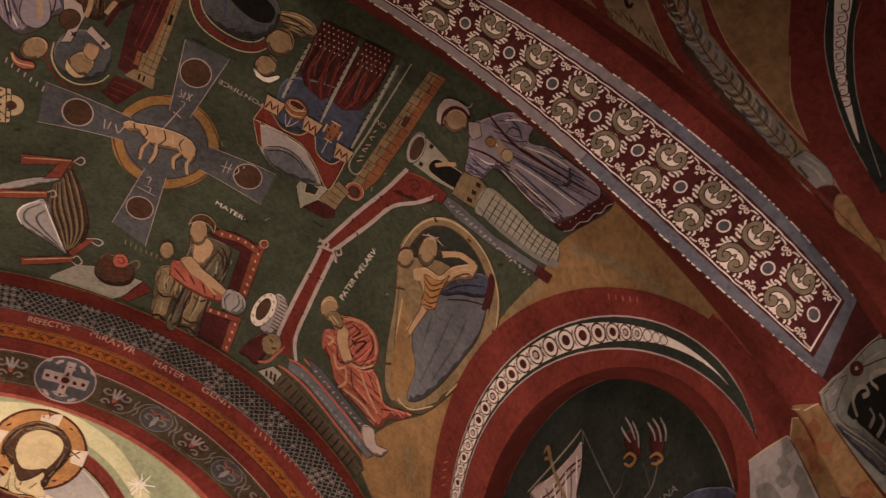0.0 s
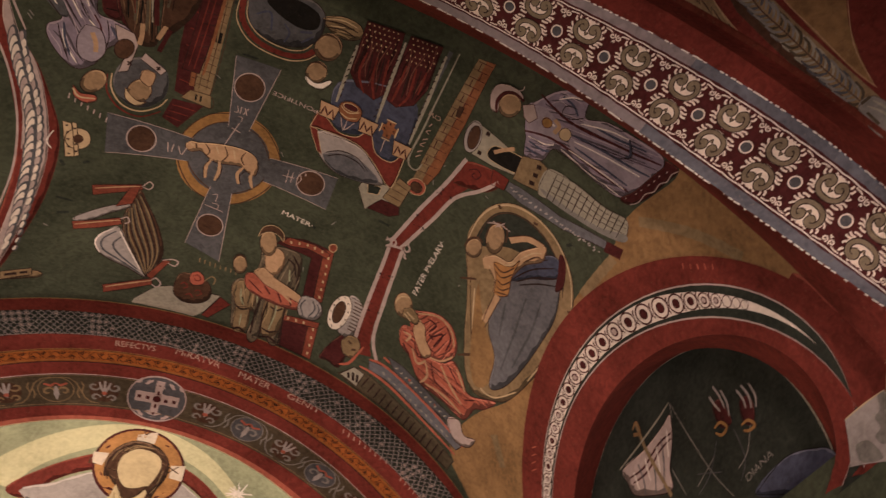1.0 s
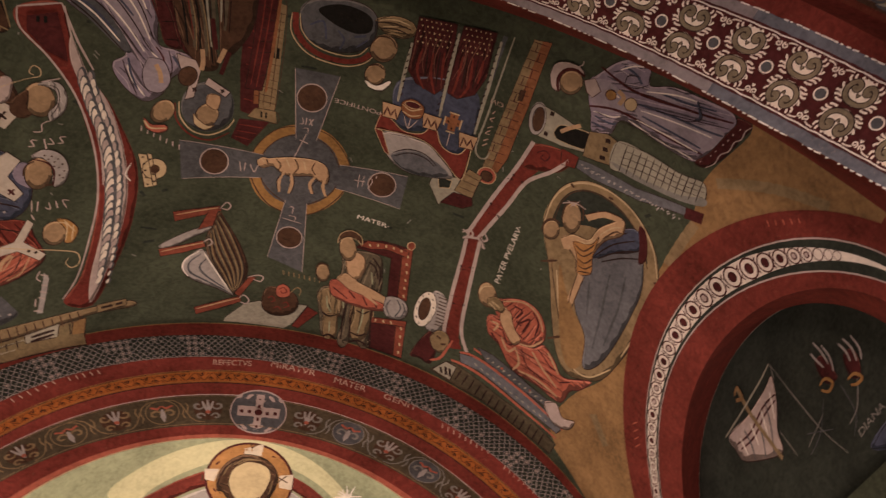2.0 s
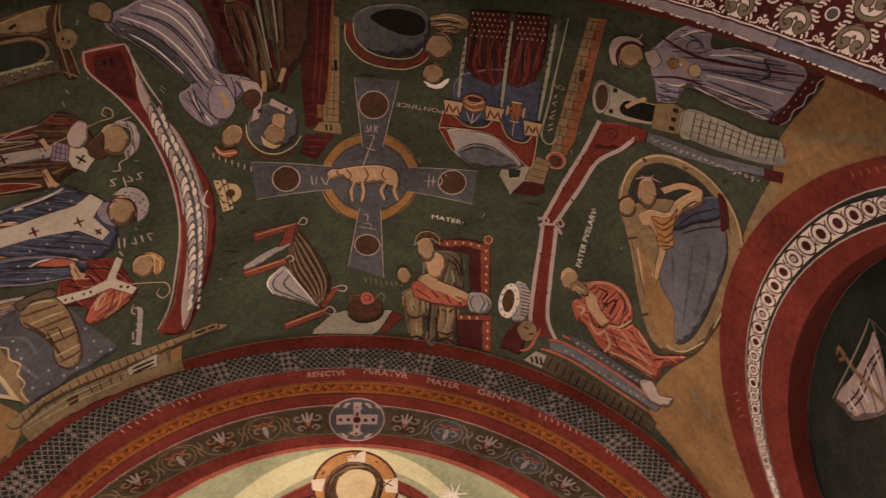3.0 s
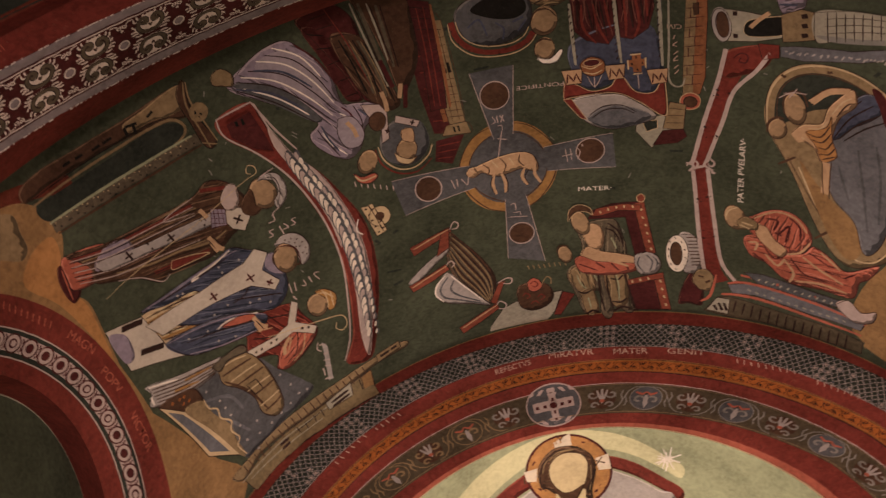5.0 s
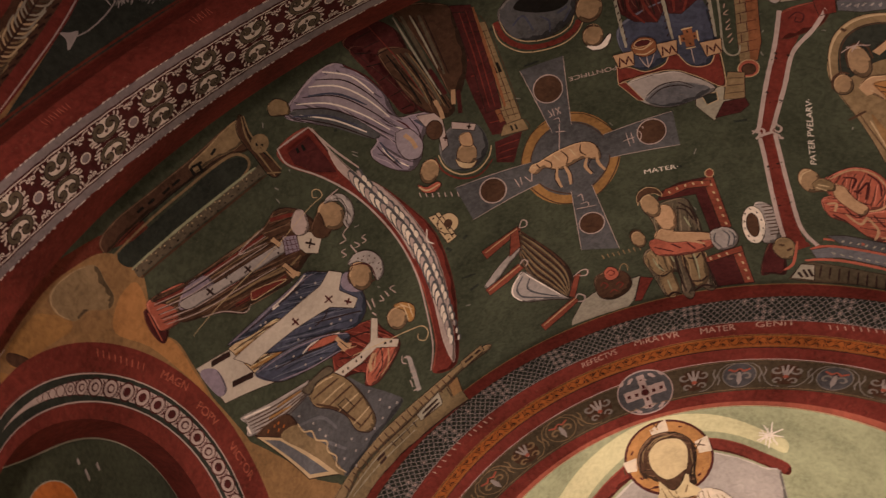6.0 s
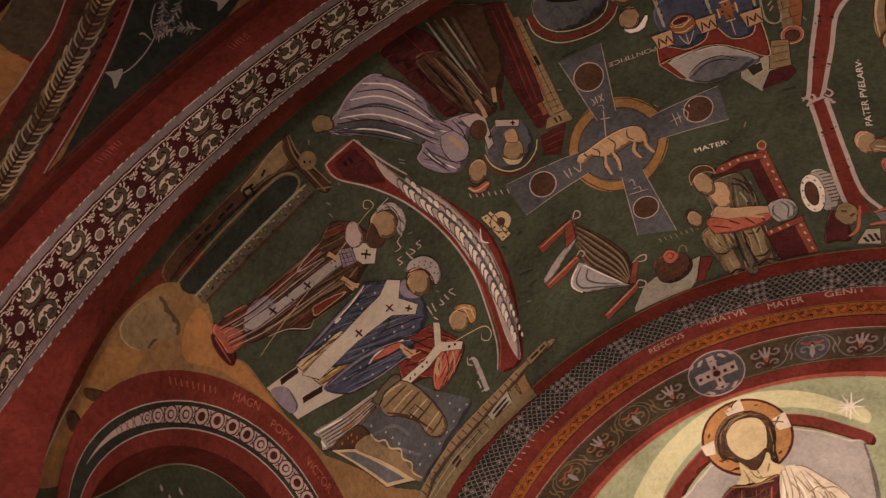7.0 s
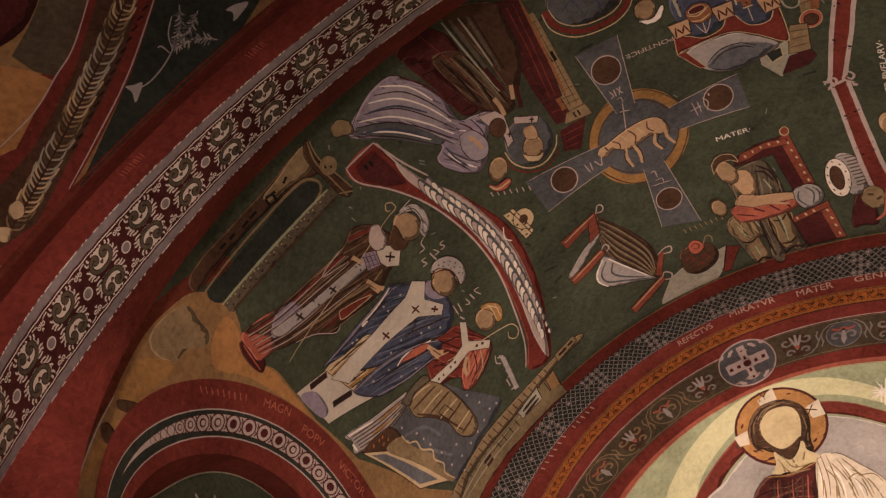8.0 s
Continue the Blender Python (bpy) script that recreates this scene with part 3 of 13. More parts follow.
strokes('scratch', DEEP, 0.0064, [[(-0.1, 0.3), (-0.117, 0.296)], [(-0.695, 0.047), (-0.682, 0.054)], [(-0.756, -0.112), (-0.749, -0.102)], [(-0.026, -0.232), (-0.035, -0.224)], [(0.344, -0.058), (0.374, -0.08)], [(0.2, 0.365), (0.234, 0.367)], [(-0.353, -0.407), (-0.377, -0.412)], [(-0.337, 0.12), (-0.327, 0.135)], [(-0.448, -0.319), (-0.455, -0.32)], [(0.709, -0.064), (0.738, -0.072)], [(-0.097, 0.349), (-0.062, 0.35)], [(-0.292, 0.12), (-0.28, 0.114)], [(-0.484, -0.132), (-0.47, -0.119)], [(0.542, 0.264), (0.553, 0.264)], [(0.63, -0.275), (0.612, -0.254)], [(0.142, -0.176), (0.179, -0.169)], [(-0.585, -0.115), (-0.584, -0.107)], [(0.599, 0.176), (0.584, 0.196)], [(0.37, 0.356), (0.398, 0.343)], [(-0.341, -0.298), (-0.368, -0.304)], [(-0.076, -0.195), (-0.073, -0.187)], [(-0.458, -0.138), (-0.458, -0.15)], [(0.219, -0.032), (0.243, -0.05)], [(-0.315, 0.268), (-0.291, 0.263)], [(0.793, -0.313), (0.784, -0.298)], [(-0.593, -0.45), (-0.61, -0.464)], [(0.559, -0.512), (0.561, -0.508)], [(0.364, 0.003), (0.392, 0.002)], [(-0.325, 0.224), (-0.29, 0.231)], [(-0.68, -0.418), (-0.653, -0.415)], [(-0.065, -0.382), (-0.083, -0.38)], [(0.53, -0.352), (0.517, -0.34)], [(-0.513, -0.417), (-0.505, -0.415)], [(0.224, -0.075), (0.25, -0.079)], [(0.23, 0.116), (0.214, 0.115)], [(0.544, 0.302), (0.571, 0.302)], [(0.301, -0.304), (0.28, -0.29)], [(-0.036, -0.271), (-0.002, -0.273)], [(-0.758, -0.217), (-0.751, -0.221)], [(0.346, -0.332), (0.348, -0.333)]], 0)
motif('painted_cross', 'grey cross with dark roundels and a gold ring', 'fresco motif', -0.001, 0.014)
oval('gold_ring', GOLD, (-0.001, 0.014), (0.113, -0.007), (-0.001, 0.134))
oval('disc', SLATE, (-0.001, 0.014), (0.09, -0.005), (-0.001, 0.107))
strokes('ring_outline', BROWN, 0.0032, [[(-0.001, -0.116), (0.057, -0.101), (0.103, -0.044), (0.112, 0.007), (0.095, 0.069), (0.05, 0.13), (-0.002, 0.148), (-0.059, 0.13), (-0.1, 0.072), (-0.113, 0.012), (-0.101, -0.041), (-0.062, -0.094), (-0.001, -0.116)], [(-0.001, -0.09), (0.045, -0.077), (0.079, -0.033), (0.089, 0.009), (0.077, 0.06), (0.043, 0.1), (-0.002, 0.121), (-0.046, 0.102), (-0.081, 0.063), (-0.091, 0.013), (-0.081, -0.032), (-0.047, -0.074), (-0.001, -0.09)]])
fill('arm', SLATE, 0, [(-0.022, -0.075), (0.023, -0.079), (0.049, -0.269), (-0.047, -0.264)])
fill('arm', SLATE, 0, [(-0.022, 0.109), (0.027, 0.108), (0.043, 0.315), (-0.04, 0.287)])
fill('arm', SLATE, 0, [(-0.083, -0.012), (-0.084, 0.056), (-0.151, 0.065), (-0.255, 0.081), (-0.269, -0.029)])
fill('arm', SLATE, 0, [(0.084, -0.028), (0.085, 0.044), (0.24, 0.05), (0.243, -0.054)])
strokes('outline', PINK, 0.0023, [[(-0.022, -0.075), (-0.047, -0.264)], [(0.023, -0.079), (0.049, -0.269)], [(-0.022, 0.109), (-0.04, 0.287)], [(0.027, 0.108), (0.043, 0.315)], [(-0.086, -0.012), (-0.269, -0.029)], [(-0.087, 0.056), (-0.151, 0.065), (-0.255, 0.081)], [(0.084, -0.028), (0.243, -0.054)], [(0.085, 0.044), (0.24, 0.05)]])
oval('roundel_rim', PINK, (-0.002, -0.196), (0.033, -0.002), (0.0, 0.039))
oval('roundel', BROWN, (-0.002, -0.196), (0.031, -0.002), (0.0, 0.036))
oval('roundel_rim', PINK, (-0.19, 0.024), (0.032, 0.003), (-0.001, 0.038))
oval('roundel', BROWN, (-0.19, 0.024), (0.029, 0.003), (-0.001, 0.035))
oval('roundel_rim', PINK, (0.188, -0.005), (0.033, -0.006), (0.001, 0.038))
oval('roundel', BROWN, (0.188, -0.005), (0.031, -0.006), (0.001, 0.035))
oval('roundel_rim', PINK, (0.001, 0.219), (0.03, 0.0), (0.0, 0.033))
oval('roundel', BROWN, (0.001, 0.219), (0.028, 0.0), (0.0, 0.03))
fill('lamb_shape', FLESH, 1, [(-0.099, 0.008), (-0.089, -0.005), (-0.073, -0.006), (-0.058, -0.011), (-0.022, -0.021), (0.023, -0.026), (0.053, -0.017), (0.066, 0.009), (0.064, 0.037), (0.045, 0.034), (0.027, 0.025), (0.001, 0.031), (-0.022, 0.036), (-0.043, 0.03), (-0.063, 0.016), (-0.081, 0.025), (-0.094, 0.021)])
strokes('outline', DARKLINE, 0.0030, [[(-0.099, 0.008), (-0.089, -0.005), (-0.073, -0.006), (-0.058, -0.011), (-0.022, -0.021), (0.023, -0.026), (0.053, -0.017), (0.066, 0.009), (0.064, 0.037), (0.045, 0.034), (0.027, 0.025), (0.001, 0.031), (-0.022, 0.036), (-0.043, 0.03), (-0.063, 0.016), (-0.081, 0.025), (-0.094, 0.021), (-0.099, 0.008)]], 1)
strokes('leg', FLESH, 0.0075, [[(-0.035, 0.026), (-0.043, 0.053), (-0.039, 0.088)], [(-0.019, 0.03), (-0.014, 0.057), (-0.018, 0.088)], [(0.035, 0.025), (0.026, 0.049), (0.035, 0.076)], [(0.058, 0.027), (0.056, 0.048), (0.066, 0.075)]])
strokes('leg_line', DARKLINE, 0.0024, [[(-0.04, 0.033), (-0.048, 0.057), (-0.043, 0.088)], [(-0.012, 0.033), (-0.009, 0.06), (-0.013, 0.088)], [(0.043, 0.031), (0.032, 0.052), (0.04, 0.076)]])
strokes('fleece_line', BROWN, 0.0033, [[(-0.058, -0.008), (-0.045, 0.009), (-0.05, 0.026)], [(-0.017, -0.018), (-0.006, 0.006), (-0.014, 0.026)], [(0.03, -0.019), (0.025, 0.001), (0.035, 0.018)], [(-0.078, -0.002), (-0.073, 0.012)]])
strokes('fleece_light', CREAM, 0.0030, [[(-0.035, -0.011), (-0.025, 0.009)], [(0.004, -0.015), (0.012, 0.009)], [(-0.089, 0.001), (-0.081, 0.008)]])
strokes('staff', PINK, 0.0026, [[(-0.019, -0.021), (-0.001, -0.095)], [(-0.014, -0.075), (0.006, -0.069)]])
strokes('glyph', PINK, 0.0021, [[(-0.016, -0.14), (-0.011, -0.124), (-0.019, -0.12)], [(-0.006, -0.14), (-0.006, -0.121)], [(0.001, -0.14), (0.009, -0.121)], [(0.009, -0.141), (0.001, -0.121)], [(-0.009, -0.111), (0.001, -0.111), (0.001, -0.098)], [(0.133, -0.018), (0.134, 0.023)], [(0.144, -0.016), (0.144, 0.018)], [(0.157, -0.021), (0.165, -0.005), (0.157, 0.017)], [(0.172, -0.027), (0.172, -0.02)], [(0.123, 0.004), (0.149, 0.0)], [(-0.135, 0.016), (-0.13, 0.043)], [(-0.122, 0.017), (-0.123, 0.04)], [(-0.112, 0.02), (-0.102, 0.041)], [(-0.094, 0.018), (-0.1, 0.041)], [(-0.012, 0.129), (-0.002, 0.126), (-0.002, 0.147)], [(-0.009, 0.154), (0.006, 0.154), (0.006, 0.167)], [(-0.023, 0.164), (0.022, 0.171)]])
words('inscription', WHITE, 'MATER·', (0.147, 0.116), (0.222, 0.119), 0.0131)
strokes('worn_lettering', PINK, 0.0022, [[(-0.349, -0.065), (-0.349, -0.051)], [(-0.336, -0.056), (-0.336, -0.043)], [(-0.322, -0.048), (-0.323, -0.035)], [(-0.309, -0.04), (-0.309, -0.027)], [(-0.295, -0.032), (-0.296, -0.019)], [(-0.282, -0.025), (-0.282, -0.011)], [(-0.268, -0.017), (-0.268, -0.003)]], 0)
words('inscription', PINK, 'PONTIFICE', (0.151, -0.212), (0.047, -0.212), 0.0112)
strokes('worn_lettering', TAN, 0.0021, [[(0.001, 0.319), (0.003, 0.331)], [(0.013, 0.32), (0.015, 0.332)], [(0.025, 0.321), (0.027, 0.333)], [(0.037, 0.322), (0.039, 0.334)], [(0.049, 0.322), (0.051, 0.334)], [(0.061, 0.323), (0.063, 0.335)], [(0.073, 0.323), (0.075, 0.335)], [(0.085, 0.324), (0.087, 0.336)]], 0)
motif('painted_bed', 'tilted painted couch with red posts and striped drapery', 'fresco motif', -0.153, 0.288)
fill('cloth_dark', BROWN, 1, [(-0.163, 0.169), (-0.138, 0.206), (-0.101, 0.268), (-0.078, 0.329), (-0.085, 0.378), (-0.1, 0.405), (-0.153, 0.355), (-0.179, 0.268), (-0.177, 0.218)])
strokes('outline', DARKLINE, 0.0028, [[(-0.163, 0.169), (-0.138, 0.206), (-0.101, 0.268), (-0.078, 0.329), (-0.085, 0.378), (-0.1, 0.405), (-0.153, 0.355), (-0.179, 0.268), (-0.177, 0.218), (-0.163, 0.169)]], 1)
strokes('cloth_fold', OLIVE, 0.0075, [[(-0.162, 0.182), (-0.13, 0.237), (-0.091, 0.322), (-0.088, 0.387)], [(-0.166, 0.196), (-0.138, 0.252), (-0.102, 0.33), (-0.091, 0.39)], [(-0.17, 0.211), (-0.147, 0.268), (-0.113, 0.338), (-0.094, 0.394)], [(-0.174, 0.225), (-0.155, 0.284), (-0.123, 0.346), (-0.097, 0.398)], [(-0.178, 0.239), (-0.164, 0.299), (-0.134, 0.354), (-0.1, 0.401)]])
strokes('cloth_line', DARKLINE, 0.0034, [[(-0.159, 0.181), (-0.124, 0.239), (-0.086, 0.327), (-0.091, 0.391)], [(-0.163, 0.194), (-0.132, 0.253), (-0.095, 0.334), (-0.094, 0.393)], [(-0.166, 0.208), (-0.139, 0.266), (-0.104, 0.34), (-0.097, 0.395)], [(-0.169, 0.221), (-0.147, 0.28), (-0.113, 0.346), (-0.099, 0.397)], [(-0.172, 0.234), (-0.154, 0.293), (-0.122, 0.352), (-0.102, 0.399)], [(-0.176, 0.247), (-0.161, 0.306), (-0.131, 0.358), (-0.105, 0.401)]])
strokes('cloth_light', TAN, 0.0030, [[(-0.159, 0.187), (-0.127, 0.241), (-0.091, 0.329), (-0.093, 0.388)], [(-0.163, 0.199), (-0.135, 0.256), (-0.1, 0.335), (-0.096, 0.39)], [(-0.166, 0.211), (-0.143, 0.27), (-0.11, 0.34), (-0.098, 0.393)], [(-0.17, 0.223), (-0.151, 0.283), (-0.12, 0.344), (-0.1, 0.395)], [(-0.173, 0.235), (-0.159, 0.297), (-0.129, 0.349), (-0.102, 0.398)]])
fill('sheet', VEIL, 1, [(-0.182, 0.285), (-0.205, 0.298), (-0.221, 0.328), (-0.215, 0.354), (-0.189, 0.374), (-0.139, 0.392), (-0.098, 0.409), (-0.124, 0.374), (-0.153, 0.33)])
strokes('outline', DARKLINE, 0.0030, [[(-0.182, 0.285), (-0.205, 0.298), (-0.221, 0.328), (-0.215, 0.354), (-0.189, 0.374), (-0.139, 0.392), (-0.098, 0.409), (-0.124, 0.374), (-0.153, 0.33), (-0.182, 0.285)]], 1)
strokes('sheet_line', SLATE, 0.0046, [[(-0.186, 0.297), (-0.208, 0.324), (-0.202, 0.351), (-0.166, 0.372), (-0.113, 0.399)], [(-0.173, 0.311), (-0.184, 0.334), (-0.166, 0.359), (-0.12, 0.391)]])
strokes('sheet_light', WHITE, 0.0030, [[(-0.192, 0.29), (-0.216, 0.313), (-0.221, 0.338), (-0.205, 0.363)], [(-0.179, 0.295), (-0.148, 0.342), (-0.113, 0.391)]])
fill('pillow', VEIL, 1, [(-0.278, 0.274), (-0.244, 0.248), (-0.205, 0.224), (-0.174, 0.215), (-0.179, 0.228), (-0.211, 0.25), (-0.239, 0.272), (-0.27, 0.286)])
strokes('outline', DARKLINE, 0.0030, [[(-0.278, 0.274), (-0.244, 0.248), (-0.205, 0.224), (-0.174, 0.215), (-0.179, 0.228), (-0.211, 0.25), (-0.239, 0.272), (-0.27, 0.286), (-0.278, 0.274)]], 1)
fill('post', BRICKROSE, 0, [(-0.262, 0.178), (-0.205, 0.164), (-0.163, 0.152), (-0.158, 0.166), (-0.192, 0.182), (-0.255, 0.206)])
strokes('outline', DARKLINE, 0.0030, [[(-0.262, 0.178), (-0.205, 0.164), (-0.163, 0.152), (-0.158, 0.166), (-0.192, 0.182), (-0.255, 0.206), (-0.262, 0.178)]], 0)
fill('post', BRICKROSE, 0, [(-0.184, 0.166), (-0.163, 0.155), (-0.171, 0.212), (-0.203, 0.228)])
strokes('outline', DARKLINE, 0.0032, [[(-0.184, 0.166), (-0.163, 0.155), (-0.171, 0.212), (-0.203, 0.228), (-0.184, 0.166)]], 0)
fill('post', BRICKROSE, 0, [(-0.28, 0.287), (-0.231, 0.274), (-0.187, 0.257), (-0.179, 0.275), (-0.224, 0.295), (-0.273, 0.308)])
strokes('outline', DARKLINE, 0.0030, [[(-0.28, 0.287), (-0.231, 0.274), (-0.187, 0.257), (-0.179, 0.275), (-0.224, 0.295), (-0.273, 0.308), (-0.28, 0.287)]], 0)
fill('post', BRICKROSE, 0, [(-0.179, 0.447), (-0.126, 0.425), (-0.085, 0.407), (-0.08, 0.423), (-0.126, 0.447), (-0.172, 0.466)])
strokes('outline', DARKLINE, 0.0029, [[(-0.179, 0.447), (-0.126, 0.425), (-0.085, 0.407), (-0.08, 0.423), (-0.126, 0.447), (-0.172, 0.466), (-0.179, 0.447)]], 0)
fill('post', BRICKROSE, 0, [(-0.098, 0.401), (-0.072, 0.349), (-0.057, 0.35), (-0.075, 0.387), (-0.085, 0.41)])
strokes('outline', DARKLINE, 0.0028, [[(-0.098, 0.401), (-0.072, 0.349), (-0.057, 0.35), (-0.075, 0.387), (-0.085, 0.41), (-0.098, 0.401)]], 0)
strokes('post_light', FLESH, 0.0036, [[(-0.254, 0.186), (-0.166, 0.158)], [(-0.273, 0.294), (-0.186, 0.264)], [(-0.172, 0.451), (-0.085, 0.413)]], 0)
strokes('post_knob', PINK, 0.0033, [[(-0.161, 0.159), (-0.15, 0.14), (-0.14, 0.148), (-0.145, 0.161), (-0.158, 0.159)], [(-0.185, 0.261), (-0.174, 0.252), (-0.166, 0.263), (-0.174, 0.272)], [(-0.075, 0.352), (-0.054, 0.343), (-0.041, 0.347), (-0.046, 0.36), (-0.062, 0.356)], [(-0.085, 0.413), (-0.077, 0.404), (-0.064, 0.415), (-0.069, 0.427), (-0.082, 0.423)]])
motif('painted_table', 'white cloth with a dark round loaf', 'fresco motif', -0.023, 0.437)
fill('cloth_white', PALESTONE, 0, [(-0.107, 0.468), (-0.072, 0.427), (-0.043, 0.416), (0.068, 0.407), (0.042, 0.462), (0.021, 0.477)])
strokes('outline', DARKLINE, 0.0027, [[(-0.107, 0.468), (-0.072, 0.427), (-0.043, 0.416), (0.068, 0.407), (0.042, 0.462), (0.021, 0.477), (-0.107, 0.468)]], 0)
fill('cloth_shade', PALESTONE, 0, [(-0.107, 0.468), (0.021, 0.471), (0.039, 0.465), (0.023, 0.48), (-0.11, 0.48)])
fill('red_board', RED, 0, [(0.039, 0.471), (0.068, 0.41), (0.094, 0.422), (0.054, 0.474)])
strokes('outline', DARKLINE, 0.0028, [[(0.039, 0.471), (0.068, 0.41), (0.094, 0.422), (0.054, 0.474), (0.039, 0.471)]], 0)
fill('loaf', BROWN, 1, [(-0.033, 0.381), (-0.007, 0.368), (0.034, 0.381), (0.047, 0.414), (0.031, 0.44), (-0.005, 0.449), (-0.033, 0.429)])
strokes('outline', DARKLINE, 0.0028, [[(-0.033, 0.381), (-0.007, 0.368), (0.034, 0.381), (0.047, 0.414), (0.031, 0.44), (-0.005, 0.449), (-0.033, 0.429), (-0.033, 0.381)]], 1)
fill('loaf_top', ROSE, 1, [(-0.007, 0.368), (0.006, 0.358), (0.021, 0.368), (0.024, 0.388), (0.006, 0.398), (-0.007, 0.388)])
strokes('outline', DARKLINE, 0.0030, [[(-0.007, 0.368), (0.006, 0.358), (0.021, 0.368), (0.024, 0.388), (0.006, 0.398), (-0.007, 0.388), (-0.007, 0.368)]], 1)
strokes('loaf_mark', RED, 0.0033, [[(-0.023, 0.405), (-0.015, 0.397), (-0.007, 0.407), (-0.015, 0.414)], [(0.01, 0.414), (0.019, 0.408), (0.026, 0.417), (0.016, 0.424)], [(-0.007, 0.43), (0.003, 0.424), (0.011, 0.433)], [(-0.002, 0.375), (0.008, 0.368), (0.016, 0.378), (0.008, 0.385), (0.002, 0.378)]])
strokes('string', TAN, 0.0027, [[(0.024, 0.381), (0.037, 0.362), (0.047, 0.368), (0.045, 0.384)]])
motif('painted_throne', 'red throne with beaded posts and a seated robed shape', 'fresco figure', 0.174, 0.322)
fill('throne_back', MAROON, 0, [(0.156, 0.206), (0.169, 0.18), (0.215, 0.163), (0.286, 0.159), (0.281, 0.337), (0.246, 0.338), (0.241, 0.207)])
strokes('outline', DARKLINE, 0.0032, [[(0.156, 0.206), (0.169, 0.18), (0.215, 0.163), (0.286, 0.159), (0.281, 0.337), (0.246, 0.338), (0.241, 0.207), (0.156, 0.206)]], 0)
fill('throne_post', BRICKROSE, 0, [(0.265, 0.167), (0.289, 0.155), (0.293, 0.318), (0.271, 0.329)])
strokes('outline', DARKLINE, 0.0032, [[(0.265, 0.167), (0.289, 0.155), (0.293, 0.318), (0.271, 0.329), (0.265, 0.167)]], 0)
fill('throne_rail', BRICKROSE, 0, [(0.164, 0.198), (0.18, 0.175), (0.241, 0.165), (0.281, 0.171), (0.278, 0.189), (0.228, 0.185), (0.188, 0.198)])
strokes('outline', DARKLINE, 0.0032, [[(0.164, 0.198), (0.18, 0.175), (0.241, 0.165), (0.281, 0.171), (0.278, 0.189), (0.228, 0.185), (0.188, 0.198), (0.164, 0.198)]], 0)
fill('throne_base', MAROON, 0, [(0.211, 0.4), (0.298, 0.381), (0.293, 0.484), (0.211, 0.48)])
strokes('outline', DARKLINE, 0.0030, [[(0.211, 0.4), (0.298, 0.381), (0.293, 0.484), (0.211, 0.48), (0.211, 0.4)]], 0)
fill('base_post', BRICKROSE, 0, [(0.275, 0.386), (0.298, 0.381), (0.296, 0.484), (0.275, 0.482)])
strokes('outline', DARKLINE, 0.0030, [[(0.275, 0.386), (0.298, 0.381), (0.296, 0.484), (0.275, 0.482), (0.275, 0.386)]], 0)
fill('base_rail', BRICKROSE, 0, [(0.211, 0.397), (0.299, 0.377), (0.298, 0.394), (0.211, 0.413)])
strokes('outline', DARKLINE, 0.0030, [[(0.211, 0.397), (0.299, 0.377), (0.298, 0.394), (0.211, 0.413), (0.211, 0.397)]], 0)
strokes('bead', CREAM, 0.0068, [[(0.185, 0.187), (0.189, 0.186)], [(0.204, 0.18), (0.208, 0.18)], [(0.223, 0.175), (0.227, 0.175)], [(0.241, 0.174), (0.245, 0.173)], [(0.26, 0.175), (0.264, 0.174)], [(0.278, 0.185), (0.282, 0.185)], [(0.278, 0.21), (0.282, 0.209)], [(0.281, 0.234), (0.285, 0.233)], [(0.281, 0.259), (0.285, 0.258)], [(0.281, 0.283), (0.285, 0.282)], [(0.282, 0.307), (0.286, 0.306)], [(0.224, 0.401), (0.228, 0.401)], [(0.243, 0.398), (0.247, 0.397)], [(0.261, 0.395), (0.265, 0.394)], [(0.286, 0.403), (0.29, 0.402)], [(0.286, 0.426), (0.29, 0.425)], [(0.286, 0.448), (0.29, 0.447)], [(0.285, 0.47), (0.289, 0.47)]], 0)
oval('post_knob', BRICKROSE, (0.284, 0.149), (0.009, -0.002), (0.000, 0.012))
strokes('outline', CREAM, 0.0030, [[(0.293, 0.147), (0.291, 0.154), (0.287, 0.16), (0.281, 0.161), (0.276, 0.158), (0.274, 0.151), (0.276, 0.143), (0.281, 0.138), (0.286, 0.136), (0.291, 0.14), (0.293, 0.147)]])
fill('robe_shape', OLIVE, 1, [(0.084, 0.37), (0.095, 0.343), (0.124, 0.327), (0.132, 0.275), (0.13, 0.241), (0.162, 0.213), (0.215, 0.212), (0.227, 0.262), (0.229, 0.313), (0.213, 0.35), (0.216, 0.416), (0.218, 0.479), (0.19, 0.476), (0.183, 0.387), (0.169, 0.485), (0.144, 0.481), (0.151, 0.424), (0.122, 0.426), (0.118, 0.474), (0.106, 0.475), (0.096, 0.421)])
strokes('outline', DARKLINE, 0.0030, [[(0.084, 0.37), (0.095, 0.343), (0.124, 0.327), (0.132, 0.275), (0.13, 0.241), (0.162, 0.213), (0.215, 0.212), (0.227, 0.262), (0.229, 0.313), (0.213, 0.35), (0.216, 0.416), (0.218, 0.479), (0.19, 0.476), (0.183, 0.387), (0.169, 0.485), (0.144, 0.481), (0.151, 0.424), (0.122, 0.426), (0.118, 0.474), (0.106, 0.475), (0.096, 0.421), (0.084, 0.37)]], 1)
fill('knee', TAN, 1, [(0.087, 0.37), (0.103, 0.345), (0.137, 0.346), (0.146, 0.385), (0.138, 0.418), (0.117, 0.427), (0.102, 0.411)])
